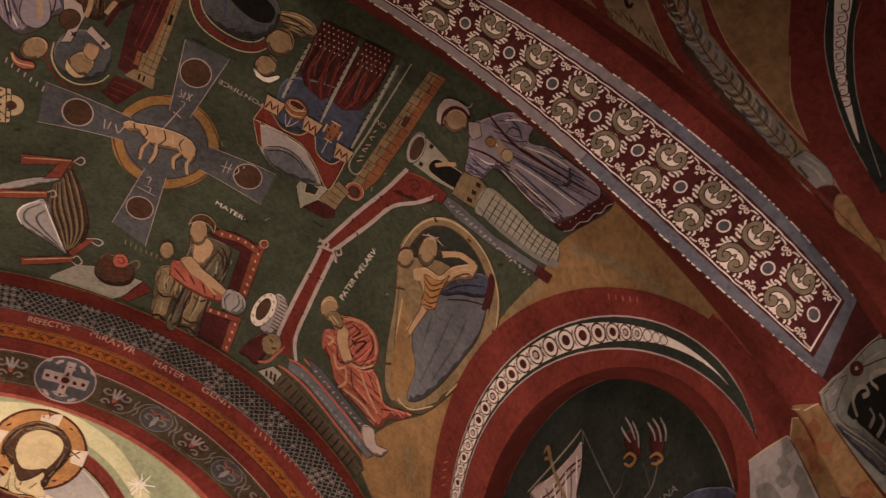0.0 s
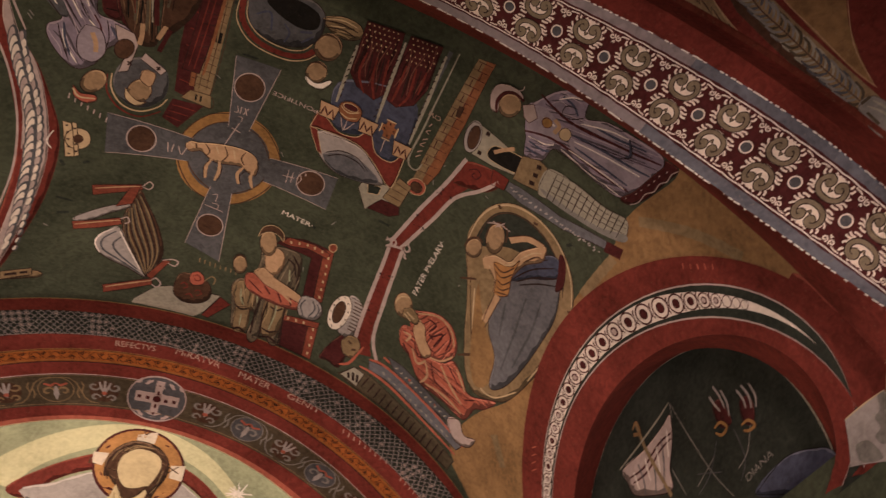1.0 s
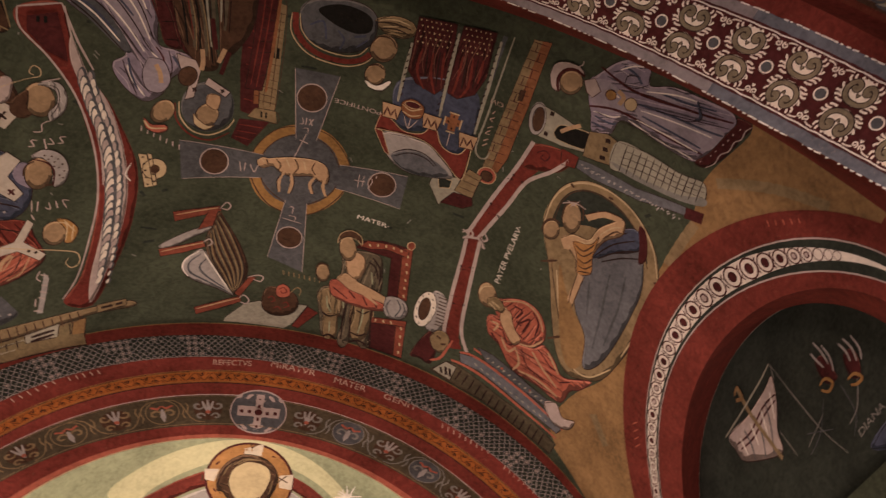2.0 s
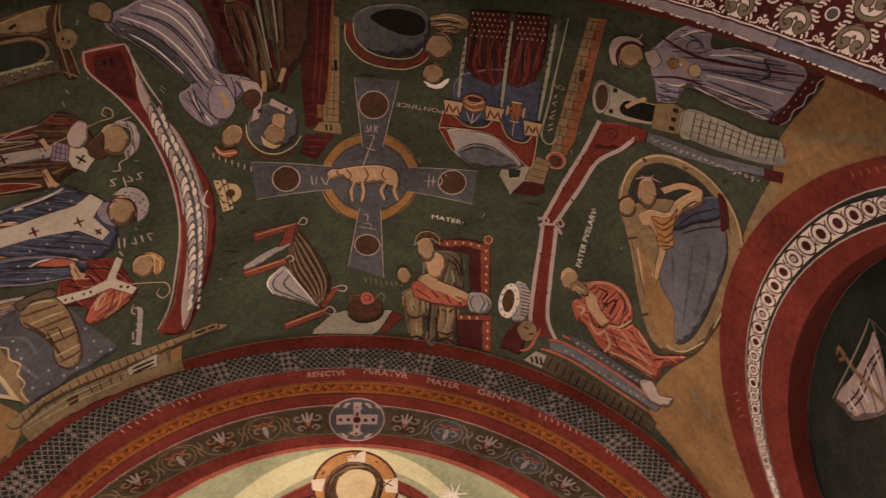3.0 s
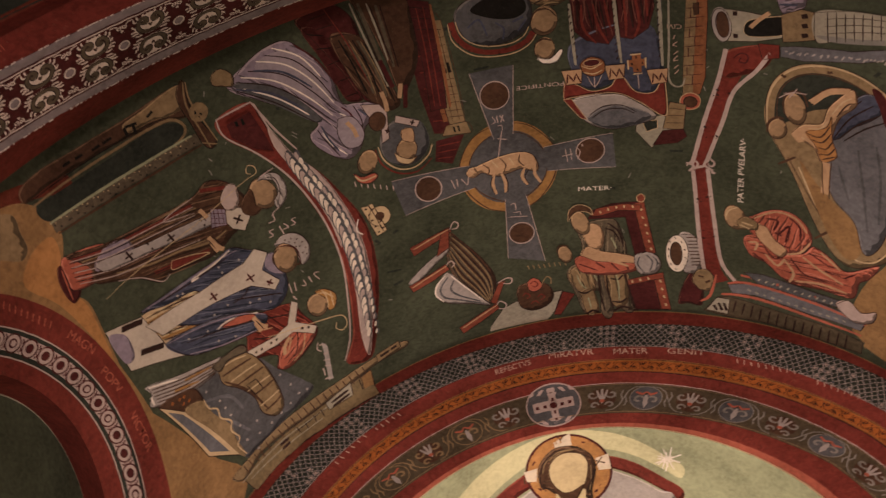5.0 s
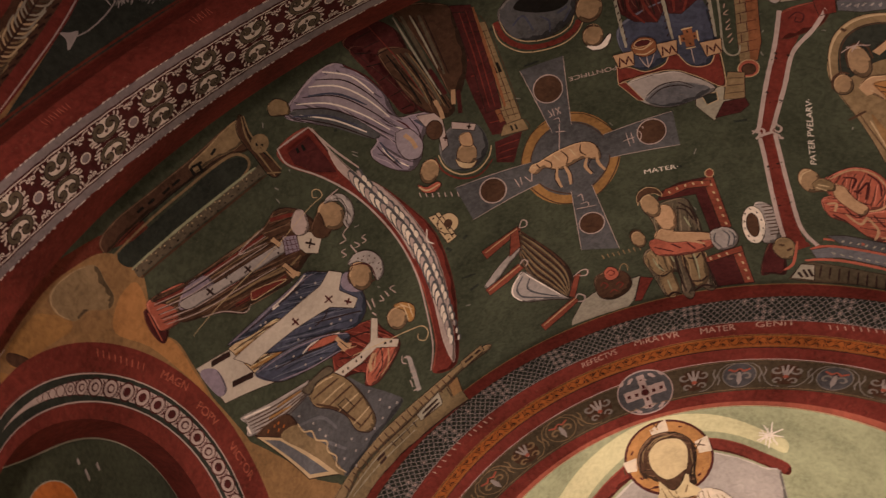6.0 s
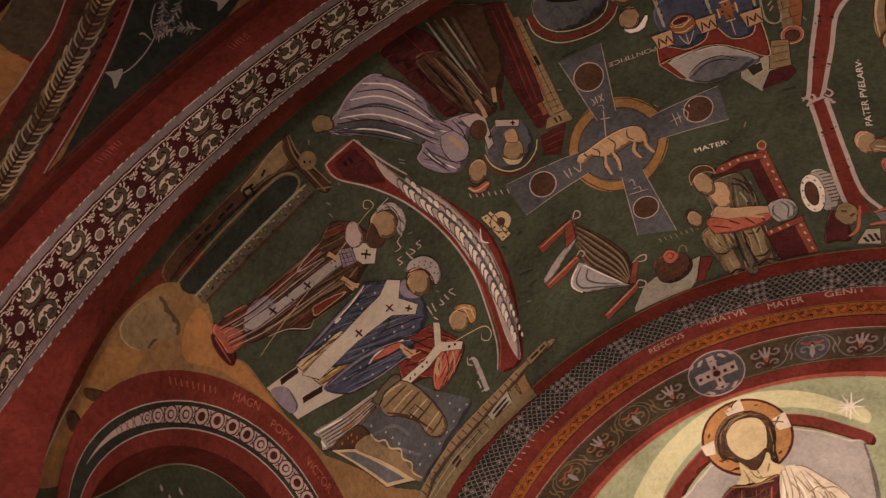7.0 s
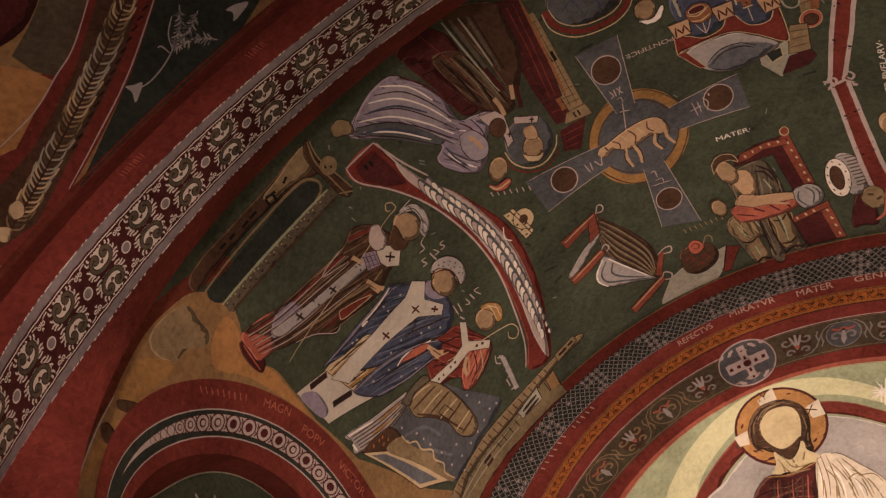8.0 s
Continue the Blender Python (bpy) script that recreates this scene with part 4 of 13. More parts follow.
strokes('outline', BROWN, 0.0029, [[(0.087, 0.37), (0.103, 0.345), (0.137, 0.346), (0.146, 0.385), (0.138, 0.418), (0.117, 0.427), (0.102, 0.411), (0.087, 0.37)]], 1)
fill('knee', TAN, 1, [(0.168, 0.356), (0.189, 0.34), (0.213, 0.35), (0.216, 0.402), (0.204, 0.459), (0.178, 0.469), (0.166, 0.416)])
strokes('outline', BROWN, 0.0030, [[(0.168, 0.356), (0.189, 0.34), (0.213, 0.35), (0.216, 0.402), (0.204, 0.459), (0.178, 0.469), (0.166, 0.416), (0.168, 0.356)]], 1)
fill('shin', TAN, 1, [(0.107, 0.421), (0.135, 0.415), (0.139, 0.472), (0.113, 0.481)])
strokes('outline', BROWN, 0.0029, [[(0.107, 0.421), (0.135, 0.415), (0.139, 0.472), (0.113, 0.481), (0.107, 0.421)]], 1)
strokes('robe_dark', DARKLINE, 0.0045, [[(0.157, 0.357), (0.151, 0.417), (0.152, 0.478)], [(0.173, 0.369), (0.169, 0.422), (0.172, 0.472)], [(0.212, 0.367), (0.216, 0.425), (0.216, 0.476)], [(0.102, 0.415), (0.117, 0.423), (0.133, 0.416)], [(0.191, 0.237), (0.209, 0.248), (0.219, 0.281)], [(0.199, 0.221), (0.22, 0.249), (0.224, 0.297)], [(0.18, 0.388), (0.196, 0.392), (0.209, 0.38)], [(0.173, 0.453), (0.191, 0.457), (0.207, 0.446)]])
strokes('robe_pale', PALEGREEN, 0.0033, [[(0.107, 0.368), (0.112, 0.394), (0.122, 0.41)], [(0.191, 0.36), (0.195, 0.402), (0.189, 0.451)], [(0.122, 0.436), (0.124, 0.467)], [(0.201, 0.266), (0.208, 0.3)], [(0.142, 0.352), (0.149, 0.391)]])
fill('chest', FLESH, 1, [(0.138, 0.247), (0.156, 0.22), (0.177, 0.225), (0.185, 0.255), (0.174, 0.294), (0.15, 0.294)])
strokes('outline', BROWN, 0.0030, [[(0.138, 0.247), (0.156, 0.22), (0.177, 0.225), (0.185, 0.255), (0.174, 0.294), (0.15, 0.294), (0.138, 0.247)]], 1)
fill('sleeve_part', FLESH, 1, [(0.124, 0.313), (0.143, 0.288), (0.174, 0.305), (0.213, 0.316), (0.247, 0.331), (0.244, 0.355), (0.197, 0.352), (0.155, 0.341)])
strokes('outline', BROWN, 0.0032, [[(0.124, 0.313), (0.143, 0.288), (0.174, 0.305), (0.213, 0.316), (0.247, 0.331), (0.244, 0.355), (0.197, 0.352), (0.155, 0.341), (0.124, 0.313)]], 1)
fill('child_body', ROSE, 1, [(0.108, 0.328), (0.124, 0.313), (0.158, 0.334), (0.213, 0.343), (0.247, 0.351), (0.238, 0.369), (0.186, 0.377), (0.123, 0.364)])
strokes('outline', MAROON, 0.0030, [[(0.108, 0.328), (0.124, 0.313), (0.158, 0.334), (0.213, 0.343), (0.247, 0.351), (0.238, 0.369), (0.186, 0.377), (0.123, 0.364), (0.108, 0.328)]], 1)
strokes('child_fold', MAROON, 0.0035, [[(0.118, 0.337), (0.136, 0.349), (0.155, 0.361)], [(0.155, 0.337), (0.173, 0.355)], [(0.189, 0.343), (0.202, 0.365)], [(0.218, 0.346), (0.225, 0.365)]])
strokes('arm_shape', FLESH, 0.0075, [[(0.169, 0.302), (0.148, 0.301), (0.134, 0.312)], [(0.142, 0.318), (0.181, 0.331), (0.226, 0.355)]])
fill('feet_cloth', VEIL, 1, [(0.245, 0.324), (0.274, 0.315), (0.295, 0.328), (0.299, 0.354), (0.283, 0.377), (0.251, 0.38), (0.241, 0.355)])
strokes('outline', DARKLINE, 0.0030, [[(0.245, 0.324), (0.274, 0.315), (0.295, 0.328), (0.299, 0.354), (0.283, 0.377), (0.251, 0.38), (0.241, 0.355), (0.245, 0.324)]], 1)
strokes('feet_line', SLATE, 0.0036, [[(0.255, 0.329), (0.247, 0.351), (0.257, 0.373)], [(0.271, 0.323), (0.281, 0.344), (0.27, 0.373)], [(0.284, 0.327), (0.292, 0.345), (0.283, 0.371)]])
strokes('shoe', DARKLINE, 0.0054, [[(0.111, 0.481), (0.126, 0.473), (0.141, 0.482)], [(0.172, 0.479), (0.193, 0.47), (0.211, 0.477)], [(0.218, 0.479), (0.226, 0.481)]])
oval('head_shape', SKIN, (0.138, 0.212), (0.020, -0.002), (0.005, 0.038))
strokes('outline', DARKLINE, 0.0030, [[(0.158, 0.21), (0.157, 0.232), (0.149, 0.247), (0.136, 0.248), (0.125, 0.236), (0.118, 0.214), (0.119, 0.191), (0.127, 0.176), (0.139, 0.175), (0.151, 0.188), (0.158, 0.21)]])
fill('cap', BROWN, 1, [(0.111, 0.204), (0.117, 0.172), (0.14, 0.156), (0.164, 0.167), (0.169, 0.191), (0.154, 0.179), (0.13, 0.181)])
strokes('outline', CREAM, 0.0023, [[(0.111, 0.204), (0.117, 0.172), (0.14, 0.156), (0.164, 0.167), (0.169, 0.191), (0.154, 0.179), (0.13, 0.181), (0.111, 0.204)]], 1)
oval('head_shape', SKIN, (0.09, 0.302), (0.016, -0.001), (0.002, 0.026))
strokes('outline', DARKLINE, 0.0030, [[(0.106, 0.301), (0.104, 0.316), (0.097, 0.326), (0.087, 0.327), (0.079, 0.318), (0.074, 0.303), (0.076, 0.288), (0.083, 0.278), (0.092, 0.278), (0.101, 0.286), (0.106, 0.301)]])
strokes('hair', BROWN, 0.0036, [[(0.072, 0.293), (0.082, 0.275), (0.101, 0.278)]])
motif('painted_drum', 'white beaded drum beside the red painted rib', 'fresco motif', 0.346, 0.322)
fill('drum_side', VEIL, 1, [(0.353, 0.262), (0.387, 0.266), (0.394, 0.309), (0.381, 0.37), (0.344, 0.37)])
strokes('outline', DARKLINE, 0.0030, [[(0.353, 0.262), (0.387, 0.266), (0.394, 0.309), (0.381, 0.37), (0.344, 0.37), (0.353, 0.262)]], 1)
oval('drum_rim', CREAMWHITE, (0.339, 0.321), (0.026, -0.004), (-0.007, 0.055))
strokes('outline', DARKLINE, 0.0030, [[(0.365, 0.317), (0.355, 0.351), (0.34, 0.373), (0.324, 0.374), (0.314, 0.356), (0.314, 0.324), (0.323, 0.29), (0.338, 0.268), (0.353, 0.266), (0.364, 0.285), (0.365, 0.317)]])
oval('drum_mouth', BROWN, (0.338, 0.321), (0.013, -0.002), (-0.004, 0.035))
strokes('outline', DARKLINE, 0.0030, [[(0.351, 0.319), (0.346, 0.34), (0.338, 0.354), (0.33, 0.355), (0.325, 0.343), (0.324, 0.323), (0.329, 0.302), (0.337, 0.288), (0.345, 0.287), (0.351, 0.299), (0.351, 0.319)]])
strokes('drum_bead', DARKLINE, 0.0052, [[(0.321, 0.308), (0.324, 0.308)], [(0.318, 0.329), (0.32, 0.329)], [(0.319, 0.353), (0.322, 0.352)], [(0.327, 0.368), (0.329, 0.367)], [(0.353, 0.286), (0.356, 0.285)], [(0.357, 0.309), (0.36, 0.308)], [(0.355, 0.334), (0.357, 0.333)], [(0.349, 0.355), (0.351, 0.355)], [(0.328, 0.286), (0.331, 0.285)], [(0.342, 0.274), (0.344, 0.273)]], 0)
strokes('drum_tick', BROWN, 0.0030, [[(0.368, 0.271), (0.39, 0.27)], [(0.37, 0.282), (0.39, 0.281)], [(0.368, 0.292), (0.389, 0.291)], [(0.369, 0.302), (0.389, 0.302)], [(0.367, 0.313), (0.389, 0.312)], [(0.368, 0.323), (0.388, 0.322)], [(0.367, 0.334), (0.388, 0.333)], [(0.368, 0.344), (0.388, 0.343)], [(0.366, 0.354), (0.387, 0.353)]], 0)
fill('basket', MAROON, 1, [(0.315, 0.461), (0.354, 0.381), (0.372, 0.399), (0.378, 0.423), (0.365, 0.468), (0.339, 0.465)])
strokes('outline', DARKLINE, 0.0029, [[(0.315, 0.461), (0.354, 0.381), (0.372, 0.399), (0.378, 0.423), (0.365, 0.468), (0.339, 0.465), (0.315, 0.461)]], 1)
fill('loaf', TAN, 1, [(0.359, 0.396), (0.376, 0.368), (0.4, 0.368), (0.409, 0.395), (0.394, 0.425), (0.37, 0.425)])
strokes('outline', DARKLINE, 0.0030, [[(0.359, 0.396), (0.376, 0.368), (0.4, 0.368), (0.409, 0.395), (0.394, 0.425), (0.37, 0.425), (0.359, 0.396)]], 1)
strokes('loaf_mark', BROWN, 0.0046, [[(0.375, 0.385), (0.386, 0.388)], [(0.387, 0.404), (0.398, 0.398)]])
strokes('board', ROSE, 0.0061, [[(0.365, 0.458), (0.39, 0.439), (0.415, 0.379)]])
motif('painted_rib', 'red painted rib with white edges and knots', 'fresco motif', 0.425, 0.033)
strokes('shaft', RED, 0.0312, [[(0.541, -0.296), (0.502, -0.222), (0.469, -0.107), (0.439, -0.007), (0.426, 0.042), (0.423, 0.124), (0.418, 0.232), (0.411, 0.354), (0.422, 0.4)]])
fill('capital', RED, 1, [(0.494, -0.297), (0.586, -0.324), (0.575, -0.268), (0.532, -0.238), (0.488, -0.229)])
strokes('outline', BROWN, 0.0024, [[(0.494, -0.297), (0.586, -0.324), (0.575, -0.268), (0.532, -0.238), (0.488, -0.229), (0.494, -0.297)]])
strokes('edge', PINK, 0.0084, [[(0.493, -0.302), (0.477, -0.212), (0.446, -0.098), (0.418, 0.009), (0.406, 0.044)], [(0.409, 0.06), (0.407, 0.129), (0.399, 0.238), (0.391, 0.352), (0.394, 0.376)], [(0.588, -0.318), (0.555, -0.252), (0.51, -0.188), (0.484, -0.095), (0.453, -0.002), (0.441, 0.031)], [(0.442, 0.052), (0.441, 0.117), (0.437, 0.226), (0.433, 0.339), (0.452, 0.394)]])
strokes('dot', BLACK, 0.0039, [[(0.408, 0.146), (0.409, 0.148)], [(0.416, 0.144), (0.417, 0.146)], [(0.43, 0.141), (0.432, 0.142)], [(0.438, 0.138), (0.44, 0.14)], [(0.407, 0.159), (0.409, 0.16)], [(0.415, 0.157), (0.417, 0.158)], [(0.43, 0.153), (0.431, 0.155)], [(0.438, 0.151), (0.439, 0.152)], [(0.4, 0.248), (0.401, 0.25)], [(0.408, 0.246), (0.409, 0.248)], [(0.427, 0.242), (0.428, 0.243)], [(0.435, 0.24), (0.436, 0.241)], [(0.44, -0.051), (0.441, -0.05)], [(0.446, -0.046), (0.447, -0.044)], [(0.46, -0.05), (0.461, -0.048)], [(0.467, -0.044), (0.468, -0.043)], [(0.466, -0.171), (0.468, -0.17)], [(0.473, -0.166), (0.474, -0.165)]], 0)
strokes('knot', PINK, 0.0052, [[(0.396, 0.046), (0.412, 0.03), (0.422, 0.038), (0.414, 0.054), (0.401, 0.057)], [(0.445, 0.016), (0.458, 0.032), (0.451, 0.045), (0.443, 0.036)], [(0.448, 0.056), (0.456, 0.065), (0.448, 0.063)]])
strokes('knot', PINK, 0.0065, [[(0.396, 0.036), (0.412, 0.045), (0.4, 0.063)], [(0.451, 0.017), (0.436, 0.04), (0.453, 0.056)], [(0.413, 0.052), (0.439, 0.043)]])
strokes('dot', BLACK, 0.004, [[(0.473, -0.177), (0.478, -0.172)], [(0.443, -0.079), (0.448, -0.074)], [(0.498, -0.183), (0.503, -0.179)], [(0.467, -0.053), (0.473, -0.048)], [(0.407, 0.151), (0.412, 0.149)], [(0.428, 0.143), (0.434, 0.141)], [(0.403, 0.271), (0.409, 0.27)], [(0.428, 0.264), (0.433, 0.262)], [(0.474, -0.19), (0.479, -0.186)]], 0)
strokes('spiral', MAROON, 0.0036, [[(0.509, -0.281), (0.524, -0.296), (0.538, -0.29), (0.534, -0.272), (0.521, -0.273), (0.524, -0.284)]])
motif('painted_cornice', 'red edged painted cornice with a dark hatched frieze', 'fresco motif', 0.554, 0.448)
fill('hatched_frieze', LEAFGREEN, 0, [(0.366, 0.483), (0.406, 0.444), (0.428, 0.44), (0.538, 0.47), (0.647, 0.487), (0.702, 0.504), (0.689, 0.536), (0.6, 0.525), (0.494, 0.504), (0.415, 0.497)])
strokes('outline', DARKLINE, 0.0029, [[(0.366, 0.483), (0.406, 0.444), (0.428, 0.44), (0.538, 0.47), (0.647, 0.487), (0.702, 0.504), (0.689, 0.536), (0.6, 0.525), (0.494, 0.504), (0.415, 0.497), (0.366, 0.483)]], 0)
strokes('hatch', DARKLINE, 0.0040, [[(0.443, 0.451), (0.429, 0.483)], [(0.46, 0.457), (0.446, 0.489)], [(0.477, 0.461), (0.463, 0.495)], [(0.494, 0.466), (0.48, 0.5)], [(0.511, 0.471), (0.497, 0.505)], [(0.528, 0.475), (0.514, 0.509)], [(0.545, 0.478), (0.531, 0.514)], [(0.563, 0.482), (0.548, 0.518)], [(0.58, 0.485), (0.565, 0.521)], [(0.598, 0.488), (0.582, 0.525)], [(0.616, 0.49), (0.6, 0.528)], [(0.633, 0.493), (0.618, 0.531)], [(0.652, 0.495), (0.636, 0.533)], [(0.67, 0.496), (0.654, 0.535)]], 0)
fill('end_block', PALESTONE, 0, [(0.372, 0.481), (0.403, 0.445), (0.43, 0.449), (0.416, 0.491)])
strokes('outline', DARKLINE, 0.0030, [[(0.372, 0.481), (0.403, 0.445), (0.43, 0.449), (0.416, 0.491), (0.372, 0.481)]], 0)
strokes('block_mark', DARKLINE, 0.0058, [[(0.391, 0.467), (0.395, 0.481)], [(0.403, 0.46), (0.406, 0.481)], [(0.414, 0.46), (0.416, 0.481)]], 0)
fill('marble_band', COVER, 0, [(0.435, 0.406), (0.479, 0.398), (0.611, 0.417), (0.725, 0.444), (0.705, 0.473), (0.594, 0.459), (0.487, 0.43), (0.439, 0.43)])
strokes('outline', DARKLINE, 0.0031, [[(0.435, 0.406), (0.479, 0.398), (0.611, 0.417), (0.725, 0.444), (0.705, 0.473), (0.594, 0.459), (0.487, 0.43), (0.439, 0.43), (0.435, 0.406)]], 0)
strokes('red_line', ROSE, 0.0077, [[(0.415, 0.435), (0.447, 0.434), (0.5, 0.441), (0.607, 0.469), (0.704, 0.486)], [(0.469, 0.375), (0.504, 0.382), (0.612, 0.404), (0.72, 0.438)], [(0.435, 0.403), (0.482, 0.397), (0.611, 0.424), (0.722, 0.452)]])
fill('upper_band', SLATE, 0, [(0.478, 0.365), (0.519, 0.366), (0.627, 0.394), (0.683, 0.401), (0.667, 0.422), (0.598, 0.417), (0.503, 0.395)])
strokes('outline', DARKLINE, 0.0031, [[(0.478, 0.365), (0.519, 0.366), (0.627, 0.394), (0.683, 0.401), (0.667, 0.422), (0.598, 0.417), (0.503, 0.395), (0.478, 0.365)]], 0)
fill('step_end', PINK, 1, [(0.665, 0.414), (0.698, 0.394), (0.719, 0.42), (0.754, 0.407), (0.737, 0.441), (0.693, 0.452)])
strokes('outline', DARKLINE, 0.0032, [[(0.665, 0.414), (0.698, 0.394), (0.719, 0.42), (0.754, 0.407), (0.737, 0.441), (0.693, 0.452), (0.665, 0.414)]], 1)
strokes('fleck', PALESTONE, 0.0031, [[(0.475, 0.415), (0.481, 0.419)], [(0.491, 0.42), (0.497, 0.424)], [(0.507, 0.425), (0.513, 0.428)], [(0.523, 0.429), (0.529, 0.433)], [(0.538, 0.433), (0.545, 0.437)], [(0.555, 0.437), (0.561, 0.441)], [(0.571, 0.441), (0.577, 0.444)], [(0.587, 0.444), (0.594, 0.447)], [(0.603, 0.447), (0.61, 0.45)], [(0.62, 0.45), (0.626, 0.453)], [(0.636, 0.452), (0.643, 0.455)], [(0.653, 0.454), (0.66, 0.457)], [(0.67, 0.456), (0.676, 0.459)], [(0.504, 0.385), (0.51, 0.38)], [(0.519, 0.389), (0.524, 0.384)], [(0.533, 0.393), (0.539, 0.387)], [(0.548, 0.397), (0.554, 0.391)], [(0.563, 0.4), (0.569, 0.394)], [(0.578, 0.403), (0.584, 0.398)], [(0.593, 0.406), (0.599, 0.401)], [(0.608, 0.409), (0.614, 0.403)], [(0.623, 0.412), (0.629, 0.406)]], 0)
strokes('fleck', PALESTONE, 0.0033, [[(0.638, 0.414), (0.644, 0.408)], [(0.653, 0.416), (0.66, 0.41)]], 0)
motif('painted_figure', 'bent figure shape in a rose red robe', 'fresco figure', 0.592, 0.25)
fill('mantle', ROSE, 1, [(0.507, 0.21), (0.532, 0.182), (0.578, 0.158), (0.62, 0.166), (0.645, 0.206), (0.642, 0.25), (0.605, 0.289), (0.563, 0.294), (0.531, 0.277)])
strokes('outline', MAROON, 0.0031, [[(0.507, 0.21), (0.532, 0.182), (0.578, 0.158), (0.62, 0.166), (0.645, 0.206), (0.642, 0.25), (0.605, 0.289), (0.563, 0.294), (0.531, 0.277), (0.507, 0.21)]], 1)
fill('gown', ROSE, 1, [(0.496, 0.256), (0.537, 0.25), (0.563, 0.294), (0.619, 0.282), (0.647, 0.254), (0.68, 0.278), (0.711, 0.308), (0.786, 0.263), (0.759, 0.31), (0.733, 0.332), (0.707, 0.384), (0.642, 0.38), (0.586, 0.38), (0.56, 0.366), (0.532, 0.328), (0.5, 0.307)])
strokes('outline', MAROON, 0.0033, [[(0.496, 0.256), (0.537, 0.25), (0.563, 0.294), (0.619, 0.282), (0.647, 0.254), (0.68, 0.278), (0.711, 0.308), (0.786, 0.263), (0.759, 0.31), (0.733, 0.332), (0.707, 0.384), (0.642, 0.38), (0.586, 0.38), (0.56, 0.366), (0.532, 0.328), (0.5, 0.307), (0.496, 0.256)]], 1)
strokes('mantle_light', FLESH, 0.0052, [[(0.526, 0.195), (0.578, 0.165), (0.62, 0.177), (0.639, 0.216)], [(0.569, 0.295), (0.613, 0.281), (0.642, 0.243)], [(0.537, 0.208), (0.526, 0.244), (0.547, 0.27)]])
strokes('mantle_dark', MAROON, 0.0055, [[(0.554, 0.19), (0.579, 0.193), (0.565, 0.224)], [(0.576, 0.233), (0.603, 0.203), (0.586, 0.256)], [(0.548, 0.221), (0.564, 0.259), (0.591, 0.271)], [(0.606, 0.176), (0.625, 0.202), (0.62, 0.244)], [(0.567, 0.23), (0.581, 0.238)]])
strokes('gown_light', FLESH, 0.0063, [[(0.504, 0.271), (0.523, 0.27), (0.514, 0.294)], [(0.576, 0.312), (0.588, 0.347), (0.573, 0.377)], [(0.618, 0.292), (0.651, 0.323), (0.695, 0.35)], [(0.535, 0.301), (0.556, 0.331), (0.576, 0.308)], [(0.661, 0.267), (0.696, 0.309)], [(0.587, 0.37), (0.643, 0.364), (0.699, 0.374)]])
strokes('gown_dark', MAROON, 0.0042, [[(0.536, 0.278), (0.554, 0.311), (0.582, 0.292)], [(0.59, 0.302), (0.611, 0.343), (0.658, 0.353)], [(0.633, 0.275), (0.669, 0.301)], [(0.662, 0.321), (0.679, 0.326)], [(0.668, 0.304), (0.688, 0.304)], [(0.508, 0.303), (0.529, 0.322)], [(0.701, 0.33), (0.731, 0.307)]])
fill('sleeve_fold', FLESH, 1, [(0.526, 0.213), (0.551, 0.216), (0.564, 0.252), (0.586, 0.28), (0.568, 0.305), (0.544, 0.282), (0.526, 0.251)])
strokes('outline', MAROON, 0.0033, [[(0.526, 0.213), (0.551, 0.216), (0.564, 0.252), (0.586, 0.28), (0.568, 0.305), (0.544, 0.282), (0.526, 0.251), (0.526, 0.213)]], 1)
oval('head_shape', SKIN, (0.486, 0.197), (0.019, -0.021), (0.013, 0.030))
strokes('outline', BROWN, 0.0033, [[(0.505, 0.176), (0.509, 0.197), (0.504, 0.219), (0.492, 0.232), (0.478, 0.232), (0.466, 0.219), (0.462, 0.197), (0.467, 0.175), (0.478, 0.162), (0.493, 0.162), (0.505, 0.176)]])
fill('beard', TAN, 1, [(0.488, 0.207), (0.51, 0.191), (0.532, 0.207), (0.529, 0.229), (0.507, 0.231), (0.491, 0.23)])
strokes('outline', BROWN, 0.0031, [[(0.488, 0.207), (0.51, 0.191), (0.532, 0.207), (0.529, 0.229), (0.507, 0.231), (0.491, 0.23), (0.488, 0.207)]], 1)
strokes('hair', CREAM, 0.0033, [[(0.464, 0.202), (0.475, 0.177), (0.496, 0.165)], [(0.499, 0.21), (0.521, 0.218)], [(0.494, 0.219), (0.513, 0.229)]])
words('inscription', WHITE, 'PATER PVELARV·', (0.51, 0.148), (0.533, -0.052), 0.0130)
motif('painted_bed', 'almond shaped tan bed with a grey coverlet', 'fresco figure', 0.749, 0.002)
fill('frame', TAN, 1, [(0.576, -0.1), (0.577, -0.179), (0.595, -0.241), (0.638, -0.286), (0.699, -0.3), (0.766, -0.288), (0.832, -0.243), (0.874, -0.174), (0.885, -0.094), (0.879, 0.021), (0.857, 0.124), (0.818, 0.226), (0.772, 0.269), (0.72, 0.29), (0.684, 0.255), (0.656, 0.165), (0.626, 0.037)])
strokes('outline', DARKLINE, 0.0030, [[(0.576, -0.1), (0.577, -0.179), (0.595, -0.241), (0.638, -0.286), (0.699, -0.3), (0.766, -0.288), (0.832, -0.243), (0.874, -0.174), (0.885, -0.094), (0.879, 0.021), (0.857, 0.124), (0.818, 0.226), (0.772, 0.269), (0.72, 0.29), (0.684, 0.255), (0.656, 0.165), (0.626, 0.037), (0.576, -0.1)]], 1)
